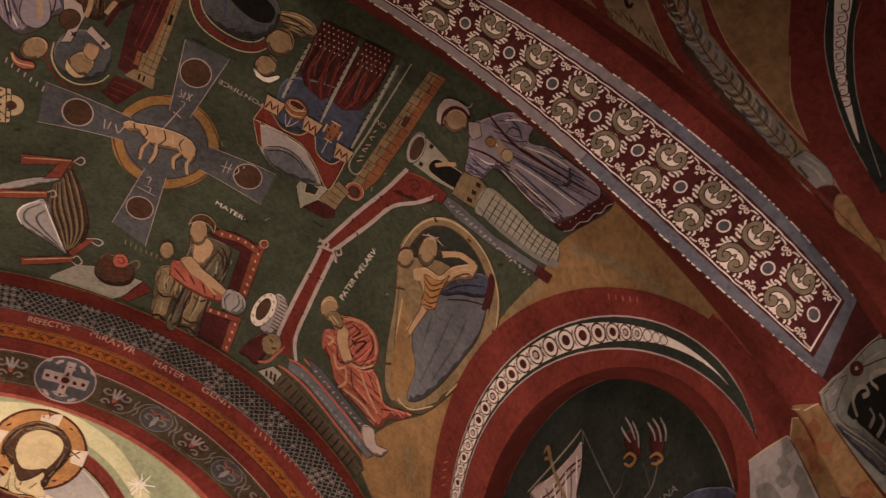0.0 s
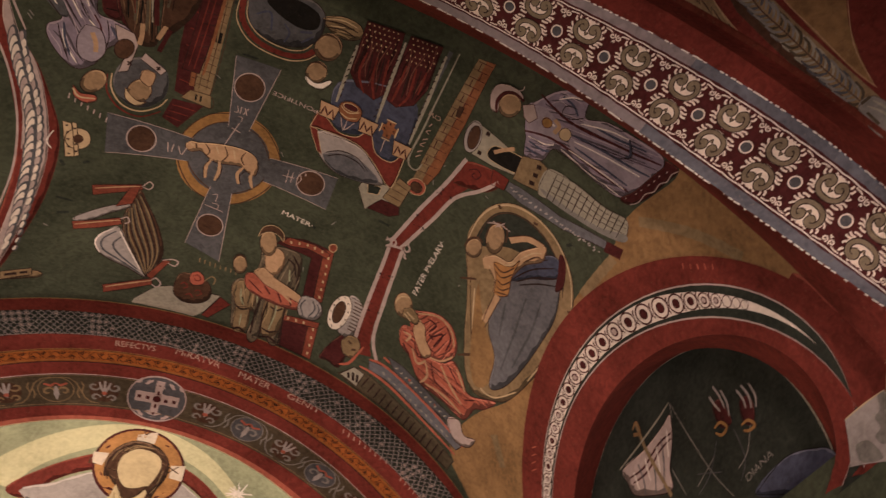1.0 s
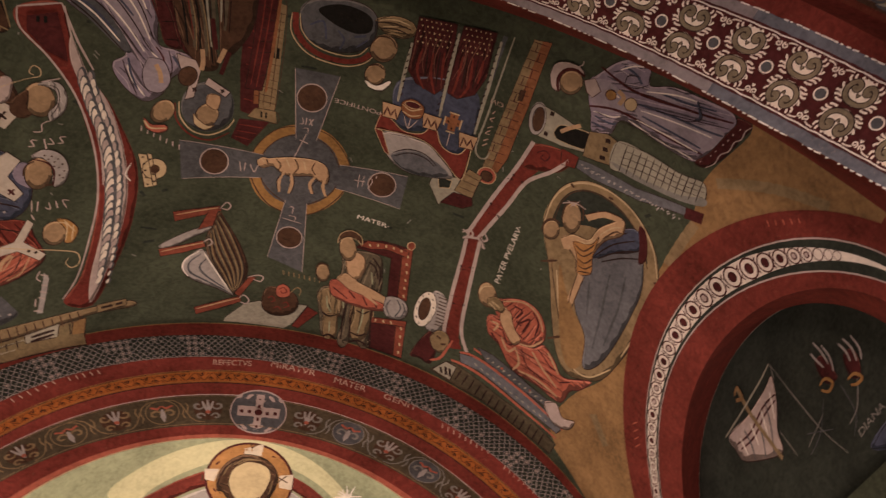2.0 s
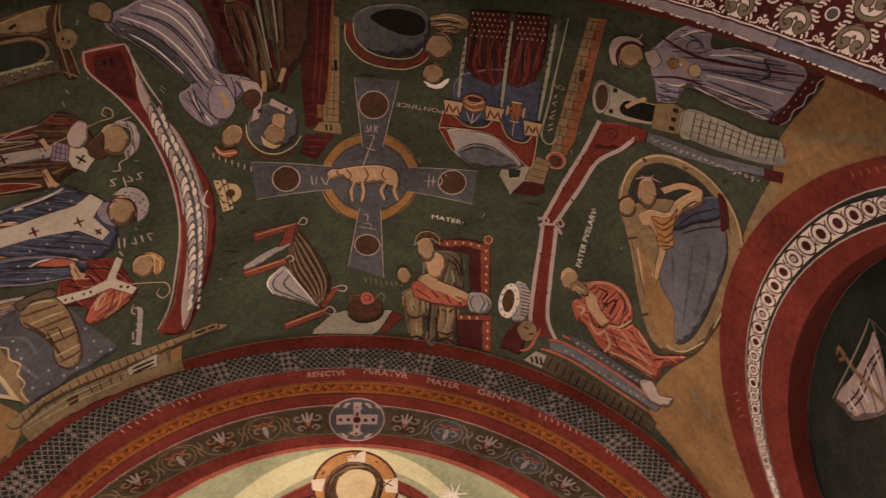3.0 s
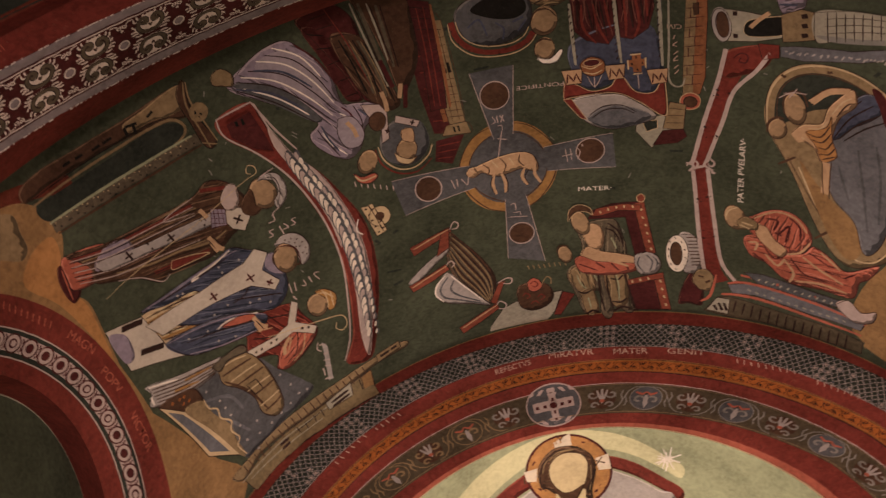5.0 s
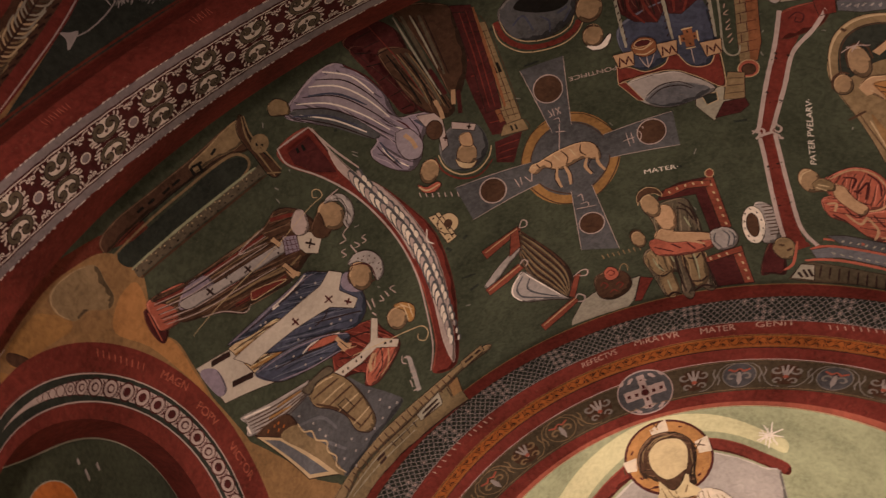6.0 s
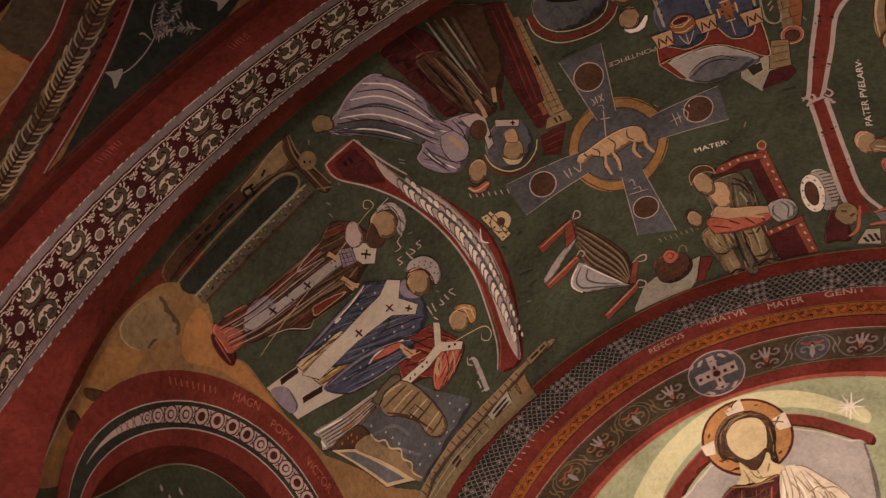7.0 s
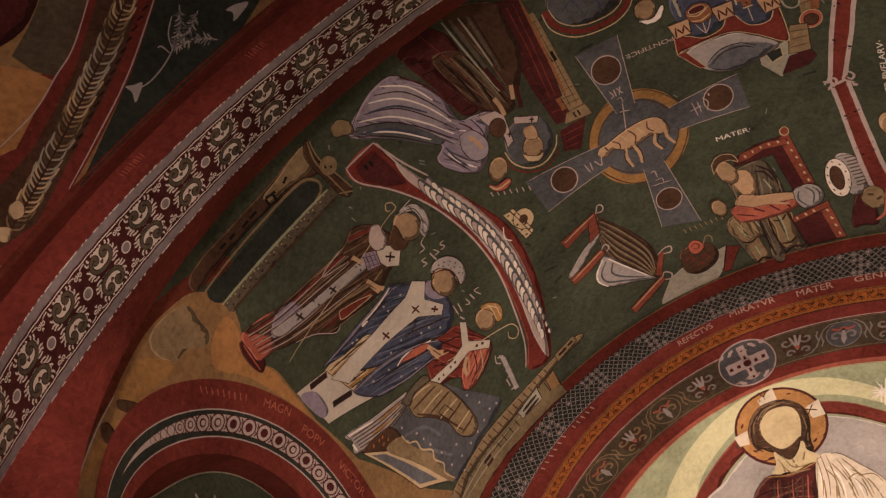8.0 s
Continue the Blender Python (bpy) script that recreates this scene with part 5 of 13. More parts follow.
fill('inner', DEEP, 1, [(0.596, -0.11), (0.598, -0.191), (0.621, -0.243), (0.667, -0.272), (0.731, -0.272), (0.79, -0.241), (0.837, -0.186), (0.782, -0.218), (0.747, -0.195), (0.673, -0.168), (0.626, -0.125)])
strokes('frame_light', CREAM, 0.0044, [[(0.578, -0.108), (0.581, -0.183), (0.603, -0.244), (0.644, -0.282), (0.705, -0.297), (0.772, -0.282), (0.834, -0.234), (0.872, -0.169)], [(0.64, 0.011), (0.678, 0.153), (0.718, 0.253), (0.775, 0.257), (0.832, 0.185)], [(0.874, -0.122), (0.875, 0.006), (0.852, 0.125)]])
strokes('frame_line', BROWN, 0.0030, [[(0.599, -0.111), (0.601, -0.189), (0.624, -0.242), (0.67, -0.27), (0.735, -0.268), (0.797, -0.236), (0.842, -0.172)], [(0.619, -0.014), (0.66, 0.109), (0.698, 0.213), (0.735, 0.268)]])
strokes('peg', BROWN, 0.0063, [[(0.597, 0.012), (0.635, -0.018)], [(0.653, 0.227), (0.703, 0.181)], [(0.868, -0.151), (0.885, -0.161)], [(0.606, -0.253), (0.615, -0.247)], [(0.695, -0.281), (0.705, -0.284)]], 0)
fill('mattress', OCHRE, 1, [(0.644, -0.009), (0.673, 0.048), (0.706, 0.098), (0.745, 0.15), (0.752, 0.233), (0.72, 0.269), (0.692, 0.226), (0.668, 0.123)])
fill('coverlet', COVER, 1, [(0.71, -0.1), (0.736, -0.185), (0.778, -0.237), (0.822, -0.193), (0.85, -0.104), (0.847, -0.01), (0.832, 0.092), (0.806, 0.182), (0.775, 0.233), (0.755, 0.231), (0.748, 0.148), (0.709, 0.089), (0.698, 0.015)])
strokes('outline', DARKLINE, 0.0031, [[(0.71, -0.1), (0.736, -0.185), (0.778, -0.237), (0.822, -0.193), (0.85, -0.104), (0.847, -0.01), (0.832, 0.092), (0.806, 0.182), (0.775, 0.233), (0.755, 0.231), (0.748, 0.148), (0.709, 0.089), (0.698, 0.015), (0.71, -0.1)]], 1)
fill('coverlet_top', BLUE, 1, [(0.703, -0.086), (0.723, -0.155), (0.76, -0.235), (0.791, -0.249), (0.811, -0.217), (0.79, -0.178), (0.756, -0.144), (0.73, -0.106)])
strokes('outline', DARKLINE, 0.0032, [[(0.703, -0.086), (0.723, -0.155), (0.76, -0.235), (0.791, -0.249), (0.811, -0.217), (0.79, -0.178), (0.756, -0.144), (0.73, -0.106), (0.703, -0.086)]], 1)
strokes('coverlet_fold', DARKLINE, 0.0038, [[(0.717, -0.102), (0.747, -0.167), (0.79, -0.22)], [(0.726, -0.1), (0.763, -0.155), (0.807, -0.2)], [(0.711, -0.109), (0.732, -0.175), (0.767, -0.226)], [(0.737, -0.099), (0.777, -0.147), (0.816, -0.182)]])
strokes('coverlet_light', SLATE, 0.0065, [[(0.766, -0.082), (0.775, 0.04), (0.774, 0.167)], [(0.803, -0.107), (0.812, -0.003), (0.801, 0.132)], [(0.725, -0.019), (0.741, 0.08)]])
fill('red_patch', MAROON, 1, [(0.784, -0.266), (0.806, -0.26), (0.831, -0.2), (0.819, -0.169), (0.804, -0.216)])
fill('body_cloth', FLESH, 1, [(0.63, -0.092), (0.653, -0.122), (0.691, -0.136), (0.704, -0.186), (0.738, -0.242), (0.752, -0.248), (0.758, -0.209), (0.727, -0.161), (0.713, -0.099), (0.714, -0.064), (0.722, -0.043), (0.689, -0.02), (0.677, -0.056), (0.651, -0.074)])
strokes('outline', BROWN, 0.0033, [[(0.63, -0.092), (0.653, -0.122), (0.691, -0.136), (0.704, -0.186), (0.738, -0.242), (0.752, -0.248), (0.758, -0.209), (0.727, -0.161), (0.713, -0.099), (0.714, -0.064), (0.722, -0.043), (0.689, -0.02), (0.677, -0.056), (0.651, -0.074), (0.63, -0.092)]], 1)
fill('orange_wrap', HALO, 1, [(0.658, -0.103), (0.7, -0.127), (0.711, -0.162), (0.713, -0.099), (0.722, -0.046), (0.692, -0.021), (0.679, -0.064)])
strokes('outline', BROWN, 0.0032, [[(0.658, -0.103), (0.7, -0.127), (0.711, -0.162), (0.713, -0.099), (0.722, -0.046), (0.692, -0.021), (0.679, -0.064), (0.658, -0.103)]], 1)
strokes('wrap_fold', BROWN, 0.0039, [[(0.662, -0.098), (0.689, -0.095), (0.708, -0.132)], [(0.672, -0.082), (0.693, -0.08), (0.711, -0.112)], [(0.682, -0.063), (0.701, -0.063), (0.714, -0.089)], [(0.687, -0.044), (0.705, -0.047), (0.719, -0.07)], [(0.691, -0.028), (0.722, -0.046)], [(0.721, -0.165), (0.74, -0.205), (0.754, -0.214)]])
strokes('wrap_light', CREAM, 0.0033, [[(0.665, -0.114), (0.688, -0.12), (0.705, -0.148)], [(0.712, -0.17), (0.731, -0.21), (0.749, -0.228)], [(0.639, -0.089), (0.656, -0.08)]])
strokes('arm_shape', FLESH, 0.0146, [[(0.7, -0.022), (0.696, 0.027), (0.691, 0.077)], [(0.669, -0.191), (0.701, -0.23), (0.745, -0.246)], [(0.635, -0.094), (0.649, -0.069)]])
strokes('arm_line', BROWN, 0.0025, [[(0.711, -0.025), (0.705, 0.03), (0.7, 0.09)], [(0.692, -0.018), (0.689, 0.039), (0.689, 0.082)], [(0.665, -0.199), (0.702, -0.241), (0.748, -0.255)]])
oval('head_shape', SKIN, (0.636, -0.166), (0.022, -0.011), (0.010, 0.044))
strokes('outline', DARKLINE, 0.0032, [[(0.658, -0.177), (0.66, -0.15), (0.653, -0.128), (0.639, -0.12), (0.624, -0.13), (0.614, -0.154), (0.612, -0.182), (0.619, -0.203), (0.633, -0.21), (0.648, -0.2), (0.658, -0.177)]])
oval('head_shape', SKIN, (0.6, -0.098), (0.018, -0.016), (0.008, 0.027))
strokes('outline', DARKLINE, 0.0033, [[(0.618, -0.114), (0.62, -0.095), (0.614, -0.078), (0.602, -0.068), (0.59, -0.069), (0.582, -0.081), (0.581, -0.1), (0.587, -0.117), (0.598, -0.127), (0.61, -0.126), (0.618, -0.114)]])
strokes('hair', BROWN, 0.0050, [[(0.615, -0.148), (0.614, -0.189), (0.631, -0.215), (0.653, -0.209), (0.663, -0.177)], [(0.578, -0.083), (0.582, -0.114), (0.599, -0.132), (0.615, -0.13)]])
strokes('wreath', PINK, 0.0026, [[(0.604, -0.19), (0.629, -0.21), (0.66, -0.213)], [(0.614, -0.206), (0.635, -0.203)], [(0.624, -0.194), (0.64, -0.223)]])
motif('painted_tower', 'grey round painted tower lying beside a robed figure', 'fresco motif', 0.677, -0.387)
fill('blue_step', COVER, 0, [(0.6, -0.325), (0.628, -0.333), (0.737, -0.349), (0.848, -0.396), (0.859, -0.378), (0.756, -0.325), (0.648, -0.298), (0.602, -0.3)])
strokes('outline', DARKLINE, 0.0026, [[(0.6, -0.325), (0.628, -0.333), (0.737, -0.349), (0.848, -0.396), (0.859, -0.378), (0.756, -0.325), (0.648, -0.298), (0.602, -0.3), (0.6, -0.325)]], 0)
strokes('spatter', VEIL, 0.0030, [[(0.609, -0.316), (0.614, -0.317)], [(0.623, -0.313), (0.627, -0.319)], [(0.638, -0.31), (0.641, -0.32)], [(0.65, -0.32), (0.655, -0.321)], [(0.664, -0.317), (0.668, -0.323)], [(0.679, -0.315), (0.682, -0.325)], [(0.69, -0.325), (0.695, -0.326)], [(0.705, -0.323), (0.708, -0.329)], [(0.719, -0.321), (0.722, -0.331)], [(0.73, -0.332), (0.735, -0.333)], [(0.745, -0.33), (0.748, -0.335)], [(0.759, -0.328), (0.762, -0.338)], [(0.77, -0.339), (0.775, -0.341)], [(0.784, -0.338), (0.788, -0.343)], [(0.799, -0.336), (0.801, -0.346)], [(0.809, -0.348), (0.814, -0.349)], [(0.823, -0.347), (0.827, -0.353)], [(0.838, -0.346), (0.84, -0.356)], [(0.848, -0.358), (0.852, -0.359)], [(0.618, -0.31), (0.622, -0.315)], [(0.633, -0.312), (0.637, -0.317)], [(0.647, -0.314), (0.651, -0.319)]], 0)
strokes('spatter', VEIL, 0.0031, [[(0.662, -0.316), (0.666, -0.321)], [(0.677, -0.318), (0.681, -0.323)], [(0.691, -0.32), (0.695, -0.326)], [(0.706, -0.323), (0.71, -0.329)], [(0.72, -0.326), (0.724, -0.331)], [(0.735, -0.329), (0.738, -0.334)], [(0.749, -0.332), (0.753, -0.337)], [(0.764, -0.335), (0.767, -0.341)], [(0.778, -0.339), (0.781, -0.344)], [(0.792, -0.342), (0.795, -0.348)], [(0.806, -0.346), (0.809, -0.352)], [(0.82, -0.35), (0.823, -0.356)], [(0.834, -0.354), (0.837, -0.36)]], 0)
fill('end_block', MAROON, 0, [(0.85, -0.397), (0.887, -0.416), (0.895, -0.389), (0.857, -0.369)])
fill('red_end', RED, 0, [(0.556, -0.326), (0.598, -0.33), (0.6, -0.296), (0.567, -0.286)])
strokes('outline', DARKLINE, 0.0027, [[(0.556, -0.326), (0.598, -0.33), (0.6, -0.296), (0.567, -0.286), (0.556, -0.326)]], 0)
fill('arcade', PALESTONE, 0, [(0.487, -0.402), (0.526, -0.401), (0.576, -0.397), (0.605, -0.408), (0.611, -0.352), (0.553, -0.331), (0.497, -0.323)])
strokes('outline', DARKLINE, 0.0025, [[(0.487, -0.402), (0.526, -0.401), (0.576, -0.397), (0.605, -0.408), (0.611, -0.352), (0.553, -0.331), (0.497, -0.323), (0.487, -0.402)]], 0)
oval('mouth', VEIL, (0.482, -0.363), (0.019, -0.007), (0.008, 0.042))
strokes('outline', DARKLINE, 0.0027, [[(0.501, -0.37), (0.502, -0.345), (0.495, -0.326), (0.484, -0.321), (0.472, -0.333), (0.464, -0.356), (0.463, -0.38), (0.469, -0.398), (0.48, -0.402), (0.492, -0.392), (0.501, -0.37)]])
oval('mouth_dark', BROWN, (0.485, -0.364), (0.012, -0.005), (0.005, 0.032))
strokes('outline', DARKLINE, 0.0026, [[(0.497, -0.369), (0.498, -0.349), (0.494, -0.336), (0.486, -0.332), (0.478, -0.341), (0.472, -0.359), (0.471, -0.377), (0.475, -0.391), (0.483, -0.394), (0.491, -0.385), (0.497, -0.369)]])
fill('opening', BLACK, 1, [(0.526, -0.353), (0.531, -0.377), (0.553, -0.389), (0.602, -0.4), (0.604, -0.359), (0.543, -0.342)])
strokes('outline', CREAM, 0.0026, [[(0.526, -0.353), (0.531, -0.377), (0.553, -0.389), (0.602, -0.4), (0.604, -0.359), (0.543, -0.342), (0.526, -0.353)]], 1)
fill('gallery', TAN, 0, [(0.595, -0.406), (0.631, -0.427), (0.656, -0.425), (0.667, -0.36), (0.632, -0.347), (0.604, -0.34)])
strokes('outline', DARKLINE, 0.0026, [[(0.595, -0.406), (0.631, -0.427), (0.656, -0.425), (0.667, -0.36), (0.632, -0.347), (0.604, -0.34), (0.595, -0.406)]], 0)
strokes('gap', DARKLINE, 0.0094, [[(0.633, -0.41), (0.644, -0.414)], [(0.636, -0.387), (0.647, -0.391)], [(0.638, -0.363), (0.65, -0.368)], [(0.503, -0.394), (0.512, -0.395)], [(0.507, -0.339), (0.516, -0.34)]], 0)
strokes('gallery_band', BROWN, 0.0027, [[(0.654, -0.424), (0.664, -0.361)], [(0.661, -0.425), (0.672, -0.359)], [(0.67, -0.427), (0.681, -0.361)]], 0)
fill('shaft', PALESTONE, 1, [(0.656, -0.425), (0.72, -0.446), (0.8, -0.458), (0.852, -0.479), (0.875, -0.44), (0.863, -0.421), (0.8, -0.391), (0.707, -0.367), (0.667, -0.357)])
strokes('outline', DARKLINE, 0.0025, [[(0.656, -0.425), (0.72, -0.446), (0.8, -0.458), (0.852, -0.479), (0.875, -0.44), (0.863, -0.421), (0.8, -0.391), (0.707, -0.367), (0.667, -0.357), (0.656, -0.425)]], 1)
fill('shaft_shade', GREY, 1, [(0.666, -0.372), (0.74, -0.384), (0.818, -0.41), (0.871, -0.45), (0.875, -0.429), (0.811, -0.392), (0.708, -0.364)])
strokes('course', DARKLINE, 0.0025, [[(0.679, -0.43), (0.689, -0.361)], [(0.695, -0.433), (0.705, -0.366)], [(0.711, -0.437), (0.721, -0.371)], [(0.726, -0.441), (0.737, -0.377)], [(0.742, -0.445), (0.752, -0.382)], [(0.758, -0.449), (0.768, -0.388)], [(0.773, -0.454), (0.784, -0.394)], [(0.788, -0.458), (0.799, -0.4)], [(0.803, -0.463), (0.814, -0.406)], [(0.818, -0.468), (0.829, -0.413)], [(0.833, -0.473), (0.844, -0.419)], [(0.848, -0.478), (0.859, -0.426)]], 0)
strokes('course', DARKLINE, 0.0017, [[(0.676, -0.415), (0.736, -0.434), (0.804, -0.448), (0.858, -0.471)], [(0.679, -0.398), (0.741, -0.419), (0.809, -0.435), (0.862, -0.462)], [(0.681, -0.38), (0.746, -0.403), (0.813, -0.423), (0.867, -0.449)]])
motif('painted_figure', 'standing figure shape in striped lilac robe and red cap', 'fresco figure', 0.687, -0.538)
fill('gown', LILAC, 1, [(0.546, -0.509), (0.556, -0.535), (0.579, -0.582), (0.613, -0.612), (0.64, -0.606), (0.655, -0.579), (0.693, -0.607), (0.75, -0.627), (0.81, -0.644), (0.83, -0.624), (0.831, -0.601), (0.822, -0.538), (0.811, -0.504), (0.753, -0.487), (0.672, -0.481), (0.64, -0.472), (0.635, -0.429), (0.6, -0.408), (0.579, -0.448), (0.564, -0.469)])
strokes('outline', DARKLINE, 0.0023, [[(0.546, -0.509), (0.556, -0.535), (0.579, -0.582), (0.613, -0.612), (0.64, -0.606), (0.655, -0.579), (0.693, -0.607), (0.75, -0.627), (0.81, -0.644), (0.83, -0.624), (0.831, -0.601), (0.822, -0.538), (0.811, -0.504), (0.753, -0.487), (0.672, -0.481), (0.64, -0.472), (0.635, -0.429), (0.6, -0.408), (0.579, -0.448), (0.564, -0.469), (0.546, -0.509)]], 1)
fill('gown_panel', LILACPALE, 1, [(0.554, -0.505), (0.569, -0.532), (0.611, -0.531), (0.646, -0.525), (0.634, -0.489), (0.577, -0.466)])
fill('gown_light', LILACPALE, 1, [(0.659, -0.521), (0.737, -0.557), (0.819, -0.601), (0.814, -0.539), (0.751, -0.523), (0.677, -0.503)])
fill('gown_light', LILACPALE, 1, [(0.657, -0.575), (0.705, -0.606), (0.746, -0.612), (0.724, -0.588), (0.672, -0.565)])
strokes('red_stripe', MAROON, 0.0060, [[(0.555, -0.552), (0.591, -0.548), (0.637, -0.549), (0.707, -0.574), (0.773, -0.603), (0.822, -0.63)], [(0.569, -0.46), (0.622, -0.488), (0.689, -0.501), (0.756, -0.512), (0.814, -0.53)], [(0.648, -0.55), (0.688, -0.565), (0.745, -0.591)]])
strokes('blue_stripe', BLUE, 0.0054, [[(0.655, -0.53), (0.716, -0.552), (0.786, -0.576), (0.823, -0.593)], [(0.672, -0.577), (0.731, -0.598), (0.784, -0.625)], [(0.673, -0.512), (0.739, -0.524), (0.804, -0.538)], [(0.593, -0.581), (0.62, -0.581), (0.64, -0.571)], [(0.589, -0.447), (0.622, -0.451), (0.636, -0.461)], [(0.589, -0.429), (0.622, -0.434)], [(0.745, -0.616), (0.767, -0.593), (0.762, -0.58)]])
strokes('white_stripe', WHITE, 0.0031, [[(0.654, -0.563), (0.708, -0.598), (0.745, -0.614)], [(0.665, -0.521), (0.74, -0.55), (0.809, -0.575)], [(0.654, -0.485), (0.729, -0.49), (0.805, -0.506)], [(0.667, -0.497), (0.743, -0.513), (0.804, -0.526)], [(0.59, -0.57), (0.609, -0.593), (0.627, -0.604)], [(0.582, -0.455), (0.619, -0.467), (0.636, -0.481)], [(0.586, -0.514), (0.615, -0.517)]])
strokes('dark_line', DARKLINE, 0.0020, [[(0.651, -0.577), (0.634, -0.556), (0.612, -0.547)], [(0.612, -0.547), (0.609, -0.569), (0.631, -0.582)], [(0.667, -0.53), (0.753, -0.574), (0.823, -0.615)], [(0.64, -0.472), (0.706, -0.488), (0.785, -0.499)], [(0.737, -0.557), (0.763, -0.577), (0.77, -0.595), (0.746, -0.617)], [(0.587, -0.457), (0.625, -0.464)]])
fill('hem', MAROON, 1, [(0.825, -0.599), (0.827, -0.633), (0.822, -0.645), (0.851, -0.652), (0.852, -0.616), (0.85, -0.558), (0.834, -0.512), (0.811, -0.504), (0.822, -0.544)])
strokes('outline', DARKLINE, 0.0022, [[(0.825, -0.599), (0.827, -0.633), (0.822, -0.645), (0.851, -0.652), (0.852, -0.616), (0.85, -0.558), (0.834, -0.512), (0.811, -0.504), (0.822, -0.544), (0.825, -0.599)]], 1)
strokes('hem_edge', PINK, 0.0022, [[(0.852, -0.651), (0.848, -0.635), (0.852, -0.616), (0.846, -0.601), (0.849, -0.578), (0.841, -0.558), (0.843, -0.533), (0.834, -0.512)]])
strokes('hem_dot', PINK, 0.0037, [[(0.834, -0.611), (0.836, -0.612)], [(0.834, -0.595), (0.836, -0.595)], [(0.832, -0.58), (0.834, -0.58)], [(0.829, -0.558), (0.831, -0.558)], [(0.827, -0.542), (0.829, -0.542)], [(0.818, -0.515), (0.82, -0.515)], [(0.838, -0.63), (0.84, -0.63)]], 0)
fill('collar', PINK, 0, [(0.537, -0.506), (0.555, -0.524), (0.577, -0.505), (0.568, -0.482), (0.552, -0.486)])
strokes('outline', MAROON, 0.0023, [[(0.537, -0.506), (0.555, -0.524), (0.577, -0.505), (0.568, -0.482), (0.552, -0.486), (0.537, -0.506)]], 0)
strokes('hand_shape', FLESH, 0.0082, [[(0.607, -0.529), (0.623, -0.524), (0.622, -0.504)], [(0.573, -0.407), (0.554, -0.386), (0.539, -0.365)]])
oval('bag', CREAM, (0.642, -0.52), (0.012, -0.006), (0.005, 0.014))
strokes('outline', BROWN, 0.0024, [[(0.654, -0.526), (0.655, -0.517), (0.651, -0.509), (0.643, -0.505), (0.635, -0.507), (0.63, -0.514), (0.63, -0.523), (0.634, -0.531), (0.641, -0.535), (0.649, -0.533), (0.654, -0.526)]])
oval('pouch', GOLD, (0.598, -0.512), (0.011, -0.005), (0.004, 0.011))
strokes('outline', MAROON, 0.0024, [[(0.609, -0.517), (0.609, -0.51), (0.605, -0.503), (0.598, -0.5), (0.592, -0.502), (0.588, -0.507), (0.588, -0.514), (0.592, -0.52), (0.598, -0.523), (0.605, -0.522), (0.609, -0.517)]])
oval('head_shape', SKIN, (0.515, -0.486), (0.024, -0.007), (0.003, 0.028))
strokes('outline', DARKLINE, 0.0024, [[(0.539, -0.493), (0.536, -0.475), (0.526, -0.461), (0.511, -0.457), (0.497, -0.464), (0.491, -0.479), (0.493, -0.496), (0.504, -0.51), (0.518, -0.514), (0.532, -0.508), (0.539, -0.493)]])
fill('cap', PINK, 1, [(0.469, -0.479), (0.47, -0.505), (0.487, -0.521), (0.517, -0.528), (0.534, -0.517), (0.516, -0.515), (0.498, -0.505), (0.492, -0.482), (0.501, -0.456), (0.485, -0.452)])
strokes('outline', DARKLINE, 0.0026, [[(0.469, -0.479), (0.47, -0.505), (0.487, -0.521), (0.517, -0.528), (0.534, -0.517), (0.516, -0.515), (0.498, -0.505), (0.492, -0.482), (0.501, -0.456), (0.485, -0.452), (0.469, -0.479)]], 1)
strokes('cap_band', MAROON, 0.0078, [[(0.499, -0.453), (0.488, -0.478), (0.494, -0.504), (0.513, -0.517), (0.535, -0.515)]])
strokes('cap_tail', PINK, 0.0020, [[(0.493, -0.524), (0.507, -0.522), (0.52, -0.534), (0.519, -0.544)]])
motif('painted_tower', 'slim painted brick tower with a round mouth', 'fresco motif', 0.422, -0.289)
fill('shaft', BRICK, 0, [(0.412, -0.527), (0.447, -0.539), (0.455, -0.376), (0.452, -0.222), (0.439, -0.171), (0.403, -0.168), (0.408, -0.284), (0.411, -0.389)])
strokes('outline', DARKLINE, 0.0022, [[(0.412, -0.527), (0.447, -0.539), (0.455, -0.376), (0.452, -0.222), (0.439, -0.171), (0.403, -0.168), (0.408, -0.284), (0.411, -0.389), (0.412, -0.527)]], 0)
fill('light_side', TAN, 0, [(0.412, -0.527), (0.429, -0.532), (0.432, -0.396), (0.429, -0.259), (0.424, -0.172), (0.403, -0.168), (0.408, -0.284), (0.411, -0.389)])
strokes('course', MAROON, 0.0018, [[(0.412, -0.522), (0.446, -0.529)], [(0.412, -0.502), (0.446, -0.509)], [(0.412, -0.482), (0.447, -0.489)], [(0.411, -0.461), (0.447, -0.468)], [(0.411, -0.439), (0.448, -0.447)], [(0.411, -0.417), (0.448, -0.425)], [(0.41, -0.395), (0.448, -0.402)], [(0.409, -0.371), (0.448, -0.379)], [(0.408, -0.348), (0.448, -0.356)], [(0.407, -0.323), (0.448, -0.331)], [(0.406, -0.298), (0.447, -0.307)], [(0.404, -0.273), (0.447, -0.281)], [(0.403, -0.247), (0.446, -0.256)], [(0.401, -0.221), (0.444, -0.229)], [(0.399, -0.194), (0.443, -0.202)]], 0)
